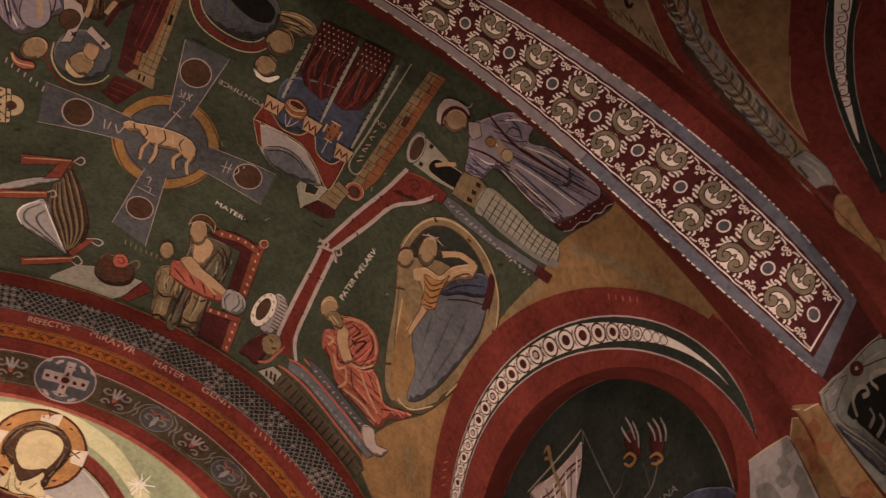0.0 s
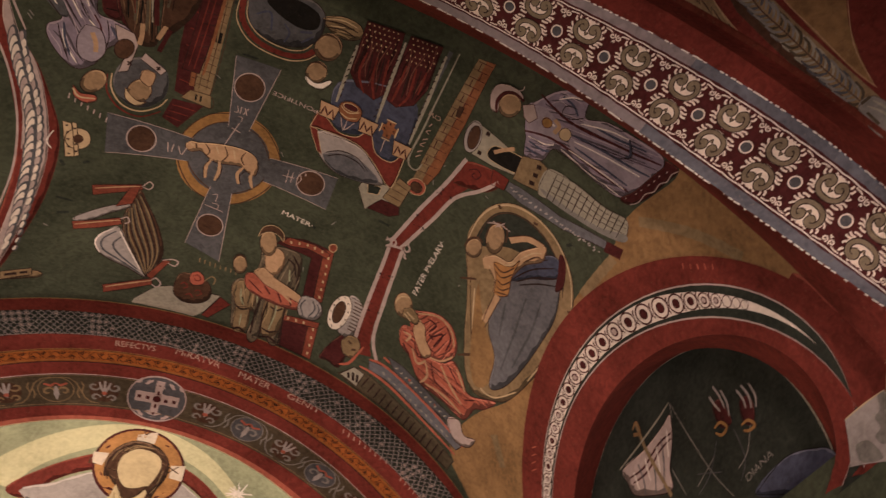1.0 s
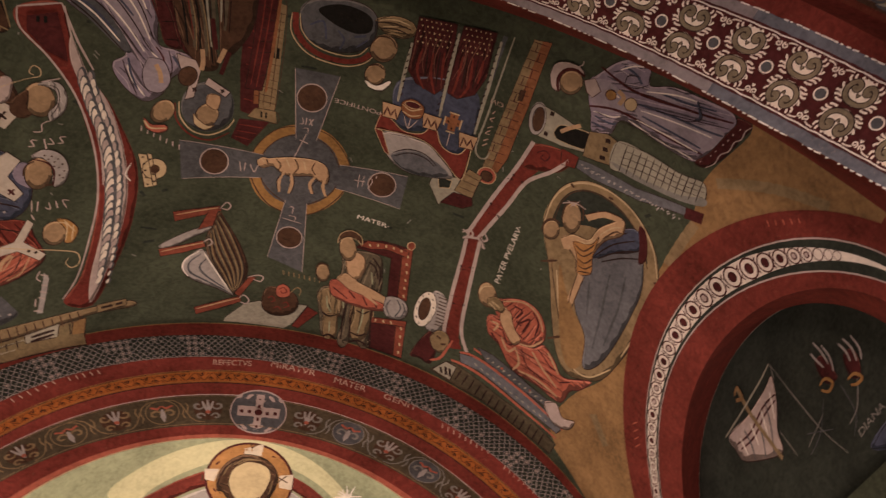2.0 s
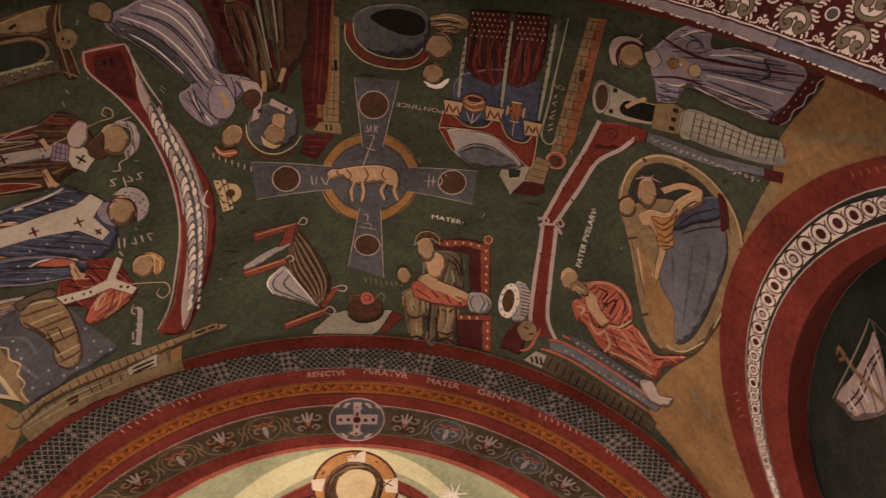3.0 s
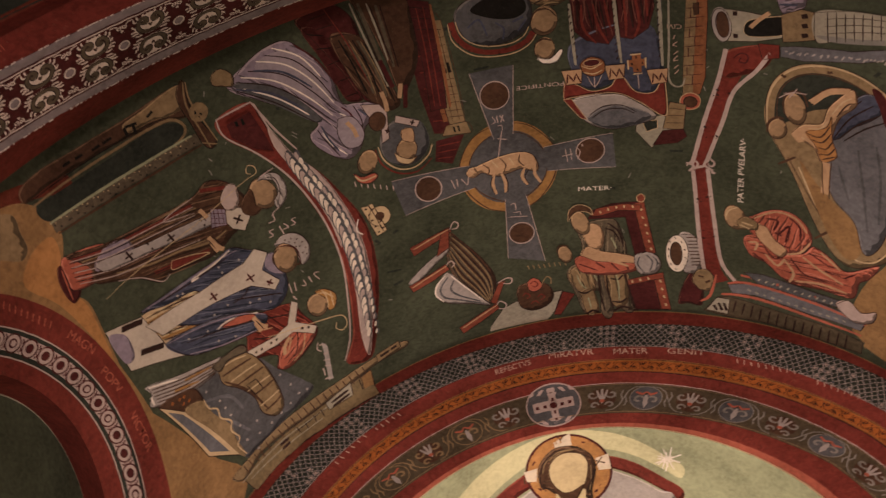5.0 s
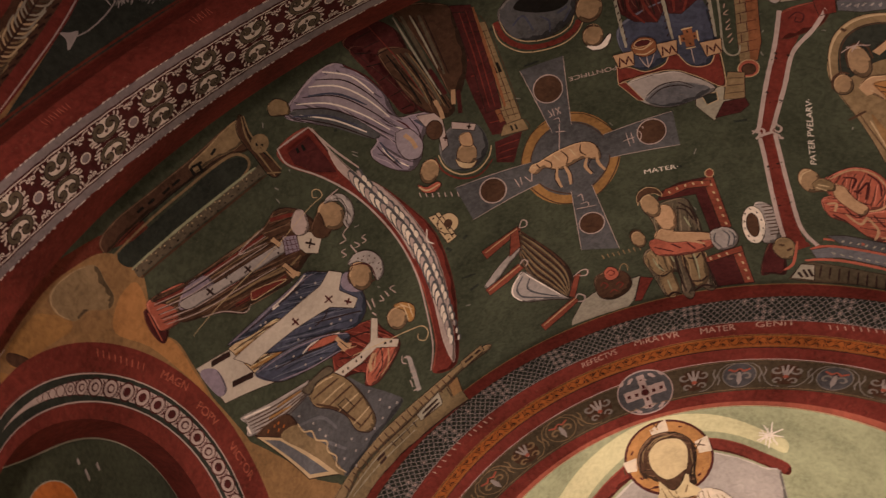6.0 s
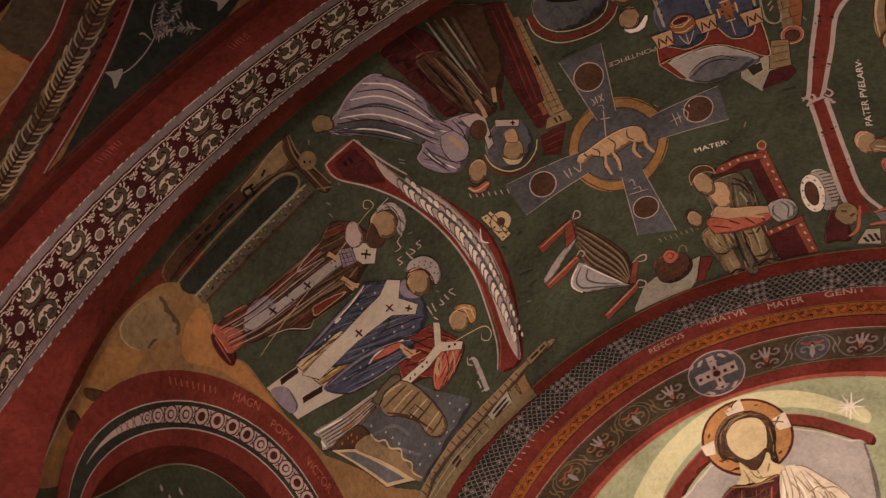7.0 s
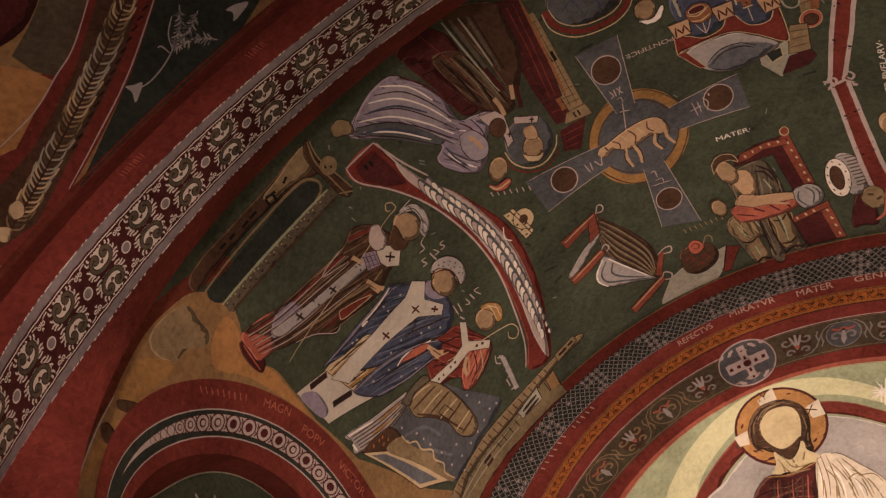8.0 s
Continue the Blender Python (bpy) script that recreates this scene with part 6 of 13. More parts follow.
strokes('joint', MAROON, 0.0016, [[(0.422, -0.522), (0.423, -0.503)], [(0.433, -0.505), (0.434, -0.487)], [(0.422, -0.481), (0.423, -0.462)], [(0.433, -0.464), (0.434, -0.444)], [(0.422, -0.439), (0.422, -0.418)], [(0.433, -0.421), (0.433, -0.4)], [(0.421, -0.394), (0.421, -0.373)], [(0.432, -0.375), (0.432, -0.353)], [(0.42, -0.347), (0.419, -0.324)], [(0.43, -0.327), (0.43, -0.304)], [(0.417, -0.298), (0.417, -0.274)], [(0.428, -0.276), (0.427, -0.252)], [(0.414, -0.246), (0.413, -0.222)], [(0.425, -0.224), (0.424, -0.199)]], 0)
fill('window', BROWN, 0, [(0.425, -0.408), (0.436, -0.412), (0.437, -0.384), (0.428, -0.381)])
strokes('outline', DARKLINE, 0.0026, [[(0.425, -0.408), (0.436, -0.412), (0.437, -0.384), (0.428, -0.381), (0.425, -0.408)]], 0)
oval('mouth', ROSE, (0.418, -0.15), (0.022, -0.001), (-0.002, 0.025))
strokes('outline', CREAM, 0.0030, [[(0.44, -0.151), (0.435, -0.136), (0.423, -0.127), (0.41, -0.126), (0.399, -0.135), (0.396, -0.149), (0.401, -0.163), (0.413, -0.173), (0.426, -0.173), (0.437, -0.165), (0.44, -0.151)]])
oval('mouth_dark', BROWN, (0.418, -0.148), (0.015, 0.000), (-0.001, 0.016))
strokes('outline', DARKLINE, 0.0031, [[(0.433, -0.148), (0.429, -0.139), (0.422, -0.133), (0.413, -0.133), (0.406, -0.139), (0.404, -0.148), (0.407, -0.158), (0.415, -0.163), (0.424, -0.163), (0.431, -0.157), (0.433, -0.148)]])
fill('house', PALESTONE, 0, [(0.3, -0.094), (0.359, -0.107), (0.377, -0.074), (0.368, -0.058), (0.325, -0.007), (0.294, -0.058)])
strokes('outline', DARKLINE, 0.0030, [[(0.3, -0.094), (0.359, -0.107), (0.377, -0.074), (0.368, -0.058), (0.325, -0.007), (0.294, -0.058), (0.3, -0.094)]], 0)
fill('turret', TAN, 0, [(0.354, -0.067), (0.374, -0.146), (0.409, -0.14), (0.399, -0.064)])
strokes('outline', DARKLINE, 0.0031, [[(0.354, -0.067), (0.374, -0.146), (0.409, -0.14), (0.399, -0.064), (0.354, -0.067)]], 0)
fill('roof', MAROON, 0, [(0.328, -0.015), (0.354, -0.061), (0.399, -0.067), (0.405, -0.045), (0.383, -0.024)])
strokes('outline', DARKLINE, 0.0030, [[(0.328, -0.015), (0.354, -0.061), (0.399, -0.067), (0.405, -0.045), (0.383, -0.024), (0.328, -0.015)]], 0)
strokes('course', BROWN, 0.0022, [[(0.371, -0.128), (0.405, -0.125)], [(0.367, -0.106), (0.404, -0.107)], [(0.363, -0.084), (0.4, -0.085)]], 0)
fill('pane', DEEP, 0, [(0.311, -0.087), (0.344, -0.092), (0.343, -0.068), (0.318, -0.057)])
strokes('outline', CREAM, 0.0030, [[(0.311, -0.087), (0.344, -0.092), (0.343, -0.068), (0.318, -0.057), (0.311, -0.087)]], 0)
strokes('pale_line', PALESTONE, 0.0045, [[(0.374, -0.512), (0.377, -0.42), (0.378, -0.305), (0.375, -0.219), (0.386, -0.193), (0.403, -0.195), (0.409, -0.217)]])
strokes('pale_line', SLATE, 0.0084, [[(0.357, -0.505), (0.359, -0.415), (0.361, -0.299), (0.359, -0.23)]])
fill('blue_ground', BLUE, 1, [(0.18, -0.316), (0.333, -0.36), (0.365, -0.238), (0.344, -0.173), (0.307, -0.176), (0.273, -0.22), (0.25, -0.198), (0.205, -0.186), (0.175, -0.225)])
fill('curtain', MAROON, 0, [(0.18, -0.467), (0.258, -0.484), (0.27, -0.404), (0.273, -0.335), (0.254, -0.304), (0.209, -0.315), (0.185, -0.34)])
strokes('outline', DARKLINE, 0.0022, [[(0.18, -0.467), (0.258, -0.484), (0.27, -0.404), (0.273, -0.335), (0.254, -0.304), (0.209, -0.315), (0.185, -0.34), (0.18, -0.467)]], 0)
fill('curtain', MAROON, 0, [(0.271, -0.487), (0.339, -0.504), (0.35, -0.398), (0.338, -0.346), (0.304, -0.317), (0.279, -0.322), (0.273, -0.418)])
strokes('outline', DARKLINE, 0.0022, [[(0.271, -0.487), (0.339, -0.504), (0.35, -0.398), (0.338, -0.346), (0.304, -0.317), (0.279, -0.322), (0.273, -0.418), (0.271, -0.487)]], 0)
strokes('fold', RED, 0.0058, [[(0.204, -0.403), (0.204, -0.349), (0.229, -0.308)], [(0.228, -0.403), (0.235, -0.35), (0.254, -0.307)], [(0.25, -0.413), (0.26, -0.346)], [(0.289, -0.422), (0.292, -0.363), (0.291, -0.325)], [(0.31, -0.428), (0.319, -0.361), (0.309, -0.324)], [(0.332, -0.434), (0.336, -0.375)]])
strokes('fold_dark', DARKLINE, 0.0038, [[(0.195, -0.402), (0.194, -0.347)], [(0.215, -0.406), (0.224, -0.339)], [(0.241, -0.411), (0.252, -0.325)], [(0.298, -0.425), (0.306, -0.346)], [(0.321, -0.431), (0.329, -0.356)]])
strokes('dot', CREAM, 0.0031, [[(0.184, -0.463), (0.187, -0.464)], [(0.195, -0.465), (0.197, -0.466)], [(0.205, -0.467), (0.207, -0.468)], [(0.215, -0.469), (0.217, -0.47)], [(0.225, -0.471), (0.227, -0.472)], [(0.235, -0.474), (0.237, -0.474)], [(0.245, -0.476), (0.247, -0.476)], [(0.19, -0.452), (0.192, -0.453)], [(0.2, -0.454), (0.203, -0.454)], [(0.21, -0.456), (0.213, -0.457)], [(0.221, -0.458), (0.223, -0.459)], [(0.231, -0.46), (0.233, -0.461)], [(0.241, -0.462), (0.243, -0.463)], [(0.251, -0.465), (0.253, -0.465)], [(0.187, -0.439), (0.189, -0.439)], [(0.197, -0.441), (0.199, -0.441)], [(0.207, -0.443), (0.209, -0.443)], [(0.217, -0.445), (0.22, -0.445)], [(0.228, -0.447), (0.23, -0.448)], [(0.238, -0.449), (0.24, -0.45)], [(0.248, -0.452), (0.25, -0.452)], [(0.192, -0.427), (0.195, -0.428)]], 0)
strokes('dot', CREAM, 0.0031, [[(0.203, -0.429), (0.205, -0.43)], [(0.213, -0.431), (0.215, -0.432)], [(0.223, -0.433), (0.226, -0.434)], [(0.233, -0.436), (0.236, -0.436)], [(0.244, -0.438), (0.246, -0.438)], [(0.254, -0.44), (0.256, -0.441)], [(0.189, -0.414), (0.191, -0.414)], [(0.199, -0.416), (0.202, -0.416)], [(0.21, -0.418), (0.212, -0.418)], [(0.22, -0.42), (0.222, -0.42)], [(0.23, -0.422), (0.233, -0.422)], [(0.241, -0.424), (0.243, -0.425)], [(0.251, -0.426), (0.253, -0.427)], [(0.276, -0.483), (0.278, -0.484)], [(0.286, -0.485), (0.288, -0.486)], [(0.296, -0.488), (0.298, -0.489)], [(0.306, -0.491), (0.308, -0.491)], [(0.316, -0.493), (0.318, -0.494)], [(0.325, -0.496), (0.328, -0.496)], [(0.282, -0.472), (0.284, -0.473)], [(0.292, -0.475), (0.294, -0.475)], [(0.302, -0.477), (0.304, -0.478)]], 0)
strokes('dot', CREAM, 0.0031, [[(0.312, -0.48), (0.314, -0.48)], [(0.322, -0.483), (0.324, -0.483)], [(0.332, -0.485), (0.334, -0.486)], [(0.279, -0.459), (0.282, -0.459)], [(0.289, -0.461), (0.292, -0.462)], [(0.3, -0.464), (0.302, -0.465)], [(0.31, -0.467), (0.312, -0.467)], [(0.32, -0.469), (0.322, -0.47)], [(0.33, -0.472), (0.332, -0.473)], [(0.286, -0.448), (0.288, -0.448)], [(0.296, -0.45), (0.298, -0.451)], [(0.306, -0.453), (0.308, -0.453)], [(0.316, -0.456), (0.318, -0.456)], [(0.326, -0.458), (0.328, -0.459)], [(0.336, -0.461), (0.338, -0.462)], [(0.283, -0.434), (0.285, -0.435)], [(0.293, -0.437), (0.295, -0.437)], [(0.303, -0.439), (0.305, -0.44)], [(0.313, -0.442), (0.316, -0.442)], [(0.324, -0.445), (0.326, -0.445)], [(0.334, -0.447), (0.336, -0.448)]], 0)
strokes('column', PALESTONE, 0.0076, [[(0.18, -0.407), (0.18, -0.344), (0.181, -0.254)], [(0.267, -0.468), (0.272, -0.364), (0.278, -0.255)], [(0.353, -0.491), (0.361, -0.373), (0.364, -0.248)]], 0)
strokes('column_fleck', DARKLINE, 0.0025, [[(0.179, -0.396), (0.176, -0.39)], [(0.18, -0.38), (0.177, -0.374)], [(0.181, -0.364), (0.178, -0.358)], [(0.182, -0.347), (0.179, -0.341)], [(0.183, -0.331), (0.18, -0.324)], [(0.185, -0.314), (0.181, -0.307)], [(0.186, -0.296), (0.183, -0.29)], [(0.187, -0.279), (0.184, -0.272)], [(0.266, -0.456), (0.262, -0.45)], [(0.267, -0.441), (0.263, -0.434)], [(0.268, -0.425), (0.264, -0.419)], [(0.268, -0.409), (0.264, -0.403)], [(0.269, -0.393), (0.265, -0.387)], [(0.27, -0.377), (0.266, -0.37)], [(0.27, -0.36), (0.266, -0.354)], [(0.271, -0.343), (0.267, -0.337)], [(0.271, -0.326), (0.267, -0.319)], [(0.272, -0.309), (0.268, -0.302)], [(0.272, -0.291), (0.268, -0.284)], [(0.273, -0.273), (0.268, -0.265)], [(0.353, -0.479), (0.349, -0.473)], [(0.354, -0.462), (0.35, -0.456)]], 0)
strokes('column_fleck', DARKLINE, 0.0026, [[(0.355, -0.446), (0.351, -0.439)], [(0.356, -0.429), (0.352, -0.422)], [(0.357, -0.411), (0.353, -0.405)], [(0.358, -0.394), (0.354, -0.387)], [(0.358, -0.375), (0.355, -0.369)], [(0.359, -0.357), (0.355, -0.35)], [(0.36, -0.338), (0.356, -0.331)], [(0.36, -0.319), (0.356, -0.312)], [(0.361, -0.299), (0.357, -0.292)], [(0.361, -0.28), (0.357, -0.272)]], 0)
fill('roof_edge', RED, 1, [(0.153, -0.209), (0.179, -0.2), (0.21, -0.181), (0.25, -0.192), (0.273, -0.226), (0.302, -0.178), (0.343, -0.176), (0.365, -0.219), (0.368, -0.123), (0.354, -0.109), (0.309, -0.147), (0.256, -0.174), (0.163, -0.166), (0.147, -0.164)])
strokes('outline', CREAM, 0.0029, [[(0.153, -0.209), (0.179, -0.2), (0.21, -0.181), (0.25, -0.192), (0.273, -0.226), (0.302, -0.178), (0.343, -0.176), (0.365, -0.219), (0.368, -0.123), (0.354, -0.109), (0.309, -0.147), (0.256, -0.174), (0.163, -0.166), (0.147, -0.164), (0.153, -0.209)]], 1)
fill('canopy', VEIL, 1, [(0.163, -0.159), (0.257, -0.171), (0.304, -0.146), (0.344, -0.106), (0.301, -0.081), (0.236, -0.069), (0.186, -0.097)])
strokes('outline', DARKLINE, 0.0027, [[(0.163, -0.159), (0.257, -0.171), (0.304, -0.146), (0.344, -0.106), (0.301, -0.081), (0.236, -0.069), (0.186, -0.097), (0.163, -0.159)]], 1)
fill('canopy_shade', COVER, 1, [(0.193, -0.105), (0.246, -0.139), (0.306, -0.126), (0.333, -0.103), (0.288, -0.077), (0.231, -0.072)])
strokes('canopy_line', DARKLINE, 0.0030, [[(0.198, -0.113), (0.23, -0.136), (0.271, -0.138), (0.301, -0.118)], [(0.203, -0.104), (0.233, -0.126), (0.272, -0.128), (0.296, -0.114)]])
fill('canopy_band', RED, 0, [(0.145, -0.163), (0.163, -0.163), (0.191, -0.101), (0.178, -0.106)])
strokes('outline', CREAM, 0.0021, [[(0.145, -0.163), (0.163, -0.163), (0.191, -0.101), (0.178, -0.106), (0.145, -0.163)]], 0)
fill('capital', FLESH, 0, [(0.149, -0.242), (0.194, -0.244), (0.189, -0.205), (0.156, -0.203)])
strokes('outline', DARKLINE, 0.0029, [[(0.149, -0.242), (0.194, -0.244), (0.189, -0.205), (0.156, -0.203), (0.149, -0.242)]], 0)
strokes('capital_line', MAROON, 0.0048, [[(0.158, -0.207), (0.162, -0.232), (0.173, -0.212), (0.18, -0.232), (0.188, -0.208)]], 0)
fill('capital', FLESH, 0, [(0.241, -0.25), (0.286, -0.254), (0.281, -0.215), (0.249, -0.211)])
strokes('outline', DARKLINE, 0.0027, [[(0.241, -0.25), (0.286, -0.254), (0.281, -0.215), (0.249, -0.211), (0.241, -0.25)]], 0)
strokes('capital_line', MAROON, 0.0048, [[(0.251, -0.215), (0.254, -0.241), (0.266, -0.221), (0.272, -0.241), (0.281, -0.218)]], 0)
fill('capital', FLESH, 0, [(0.33, -0.238), (0.375, -0.244), (0.372, -0.205), (0.339, -0.198)])
strokes('outline', DARKLINE, 0.0029, [[(0.33, -0.238), (0.375, -0.244), (0.372, -0.205), (0.339, -0.198), (0.33, -0.238)]], 0)
strokes('capital_line', MAROON, 0.0046, [[(0.341, -0.202), (0.344, -0.229), (0.356, -0.21), (0.361, -0.231), (0.371, -0.208)]], 0)
fill('crown', BRICK, 1, [(0.191, -0.258), (0.212, -0.275), (0.24, -0.265), (0.24, -0.234), (0.215, -0.223), (0.195, -0.235)])
strokes('outline', DARKLINE, 0.0027, [[(0.191, -0.258), (0.212, -0.275), (0.24, -0.265), (0.24, -0.234), (0.215, -0.223), (0.195, -0.235), (0.191, -0.258)]], 1)
strokes('crown_line', CREAM, 0.0029, [[(0.193, -0.253), (0.214, -0.244), (0.238, -0.259)], [(0.197, -0.235), (0.217, -0.23), (0.237, -0.24)]])
oval('crown_mouth', MAROON, (0.215, -0.26), (0.018, -0.002), (0.001, 0.009))
strokes('outline', CREAM, 0.0023, [[(0.233, -0.262), (0.23, -0.256), (0.221, -0.252), (0.211, -0.251), (0.202, -0.253), (0.198, -0.258), (0.201, -0.264), (0.209, -0.268), (0.22, -0.269), (0.229, -0.267), (0.233, -0.262)]])
strokes('small_cross', BRICK, 0.0163, [[(0.291, -0.255), (0.33, -0.26)], [(0.31, -0.282), (0.311, -0.232)]], 0)
strokes('small_cross_line', CREAM, 0.0029, [[(0.298, -0.279), (0.321, -0.282)], [(0.301, -0.227), (0.321, -0.229)], [(0.292, -0.265), (0.292, -0.24)], [(0.329, -0.272), (0.329, -0.244)]], 0)
strokes('small_cross_gem', DARKLINE, 0.0054, [[(0.308, -0.272), (0.311, -0.273)], [(0.31, -0.238), (0.313, -0.239)], [(0.298, -0.254), (0.302, -0.255)], [(0.321, -0.257), (0.324, -0.258)]], 0)
strokes('chain', PINK, 0.0022, [[(0.218, -0.223), (0.217, -0.192)], [(0.203, -0.224), (0.217, -0.195), (0.235, -0.227)], [(0.311, -0.229), (0.312, -0.187)]])
words('worn_lettering', LETTER, 'CIVI', (0.404, -0.361), (0.375, -0.36), 0.0115)
strokes('worn_lettering', LETTER, 0.0027, [[(0.391, -0.333), (0.388, -0.323)], [(0.396, -0.317), (0.387, -0.308), (0.395, -0.304)], [(0.397, -0.292), (0.388, -0.283)], [(0.396, -0.28), (0.387, -0.267), (0.397, -0.268)], [(0.397, -0.255), (0.388, -0.245)], [(0.398, -0.242), (0.389, -0.23)]])
motif('painted_bowl', 'large dark blue bowl with a red studded rim', 'fresco motif', 0.027, -0.378)
fill('bowl_body', SLATE, 1, [(-0.055, -0.399), (-0.03, -0.432), (0.049, -0.451), (0.095, -0.437), (0.104, -0.392), (0.087, -0.352), (0.04, -0.328), (-0.008, -0.328), (-0.038, -0.348)])
strokes('outline', DARKLINE, 0.0025, [[(-0.055, -0.399), (-0.03, -0.432), (0.049, -0.451), (0.095, -0.437), (0.104, -0.392), (0.087, -0.352), (0.04, -0.328), (-0.008, -0.328), (-0.038, -0.348), (-0.055, -0.399)]], 1)
fill('bowl_dark', BLACK, 1, [(-0.019, -0.413), (0.027, -0.437), (0.084, -0.43), (0.092, -0.398), (0.062, -0.382), (0.016, -0.39)])
strokes('bowl_light', BLUE, 0.0047, [[(-0.031, -0.374), (-0.005, -0.389), (0.006, -0.35)], [(0.027, -0.378), (0.042, -0.361), (0.037, -0.336)], [(0.062, -0.374), (0.085, -0.384)], [(0.07, -0.351), (0.09, -0.377)]])
strokes('rim', RED, 0.0113, [[(-0.062, -0.394), (-0.056, -0.355), (-0.031, -0.324), (0.006, -0.309), (0.052, -0.31), (0.085, -0.325), (0.101, -0.346)]])
strokes('rim_edge', CREAM, 0.0028, [[(-0.069, -0.391), (-0.066, -0.349), (-0.036, -0.312), (0.004, -0.298), (0.055, -0.299), (0.09, -0.317), (0.108, -0.341)], [(-0.053, -0.394), (-0.047, -0.361), (-0.024, -0.335), (0.011, -0.323), (0.052, -0.324), (0.08, -0.338), (0.093, -0.359)]])
strokes('stud', DARKLINE, 0.0038, [[(-0.065, -0.373), (-0.063, -0.373)], [(-0.057, -0.342), (-0.054, -0.342)], [(-0.038, -0.32), (-0.036, -0.321)], [(-0.01, -0.302), (-0.008, -0.302)], [(0.023, -0.302), (0.026, -0.302)], [(0.057, -0.305), (0.059, -0.305)], [(0.083, -0.319), (0.085, -0.319)], [(-0.031, -0.337), (-0.029, -0.337)], [(0.004, -0.325), (0.006, -0.326)], [(0.042, -0.326), (0.044, -0.326)], [(0.075, -0.337), (0.078, -0.338)]], 0)
motif('painted_figure', 'bent pale figure shape above the bowl', 'fresco figure', 0.128, -0.377)
fill('gown', TAN, 1, [(0.095, -0.424), (0.129, -0.447), (0.17, -0.448), (0.183, -0.426), (0.157, -0.405), (0.12, -0.405)])
strokes('outline', DARKLINE, 0.0024, [[(0.095, -0.424), (0.129, -0.447), (0.17, -0.448), (0.183, -0.426), (0.157, -0.405), (0.12, -0.405), (0.095, -0.424)]], 1)
strokes('gown_fold', DARKLINE, 0.0030, [[(0.102, -0.423), (0.134, -0.432), (0.171, -0.431)], [(0.11, -0.411), (0.142, -0.421), (0.17, -0.418)]])
strokes('gown_light', CREAM, 0.0028, [[(0.104, -0.428), (0.134, -0.44), (0.166, -0.44)], [(0.114, -0.417), (0.144, -0.428)]])
oval('head_shape', SKIN, (0.126, -0.369), (0.028, -0.001), (-0.003, 0.034))
strokes('outline', DARKLINE, 0.0025, [[(0.154, -0.37), (0.147, -0.35), (0.132, -0.337), (0.114, -0.336), (0.101, -0.348), (0.098, -0.367), (0.105, -0.387), (0.12, -0.399), (0.138, -0.4), (0.151, -0.389), (0.154, -0.37)]])
oval('head_shape', SKIN, (0.12, -0.301), (0.022, 0.000), (-0.003, 0.029))
strokes('outline', DARKLINE, 0.0027, [[(0.142, -0.301), (0.136, -0.284), (0.124, -0.274), (0.111, -0.274), (0.101, -0.284), (0.098, -0.301), (0.104, -0.317), (0.115, -0.327), (0.129, -0.327), (0.139, -0.317), (0.142, -0.301)]])
fill('cap', WHITE, 1, [(0.101, -0.281), (0.128, -0.275), (0.152, -0.297), (0.157, -0.289), (0.141, -0.265), (0.114, -0.264)])
strokes('outline', DARKLINE, 0.0027, [[(0.101, -0.281), (0.128, -0.275), (0.152, -0.297), (0.157, -0.289), (0.141, -0.265), (0.114, -0.264), (0.101, -0.281)]], 1)
strokes('hair', BROWN, 0.0033, [[(0.1, -0.373), (0.111, -0.393), (0.136, -0.397), (0.152, -0.378)], [(0.108, -0.352), (0.125, -0.341), (0.144, -0.349)], [(0.1, -0.315), (0.119, -0.326), (0.138, -0.32)]])
motif('painted_building', 'dark red painted brick building behind the robed figures', 'fresco motif', -0.283, -0.381)
fill('red_wall', MAROON, 1, [(-0.354, -0.482), (-0.29, -0.497), (-0.248, -0.45), (-0.244, -0.364), (-0.217, -0.244), (-0.274, -0.262), (-0.302, -0.348), (-0.329, -0.418)])
strokes('outline', DARKLINE, 0.0022, [[(-0.354, -0.482), (-0.29, -0.497), (-0.248, -0.45), (-0.244, -0.364), (-0.217, -0.244), (-0.274, -0.262), (-0.302, -0.348), (-0.329, -0.418), (-0.354, -0.482)]], 1)
fill('dark_wall', BROWN, 1, [(-0.241, -0.5), (-0.14, -0.464), (-0.138, -0.396), (-0.147, -0.321), (-0.196, -0.252), (-0.209, -0.344), (-0.223, -0.434)])
strokes('outline', DARKLINE, 0.0020, [[(-0.241, -0.5), (-0.14, -0.464), (-0.138, -0.396), (-0.147, -0.321), (-0.196, -0.252), (-0.209, -0.344), (-0.223, -0.434), (-0.241, -0.5)]], 1)
fill('brick_wall', MAROON, 0, [(-0.136, -0.461), (-0.096, -0.448), (-0.097, -0.337), (-0.109, -0.188), (-0.145, -0.189), (-0.138, -0.31)])
strokes('outline', DARKLINE, 0.0024, [[(-0.136, -0.461), (-0.096, -0.448), (-0.097, -0.337), (-0.109, -0.188), (-0.145, -0.189), (-0.138, -0.31), (-0.136, -0.461)]], 0)
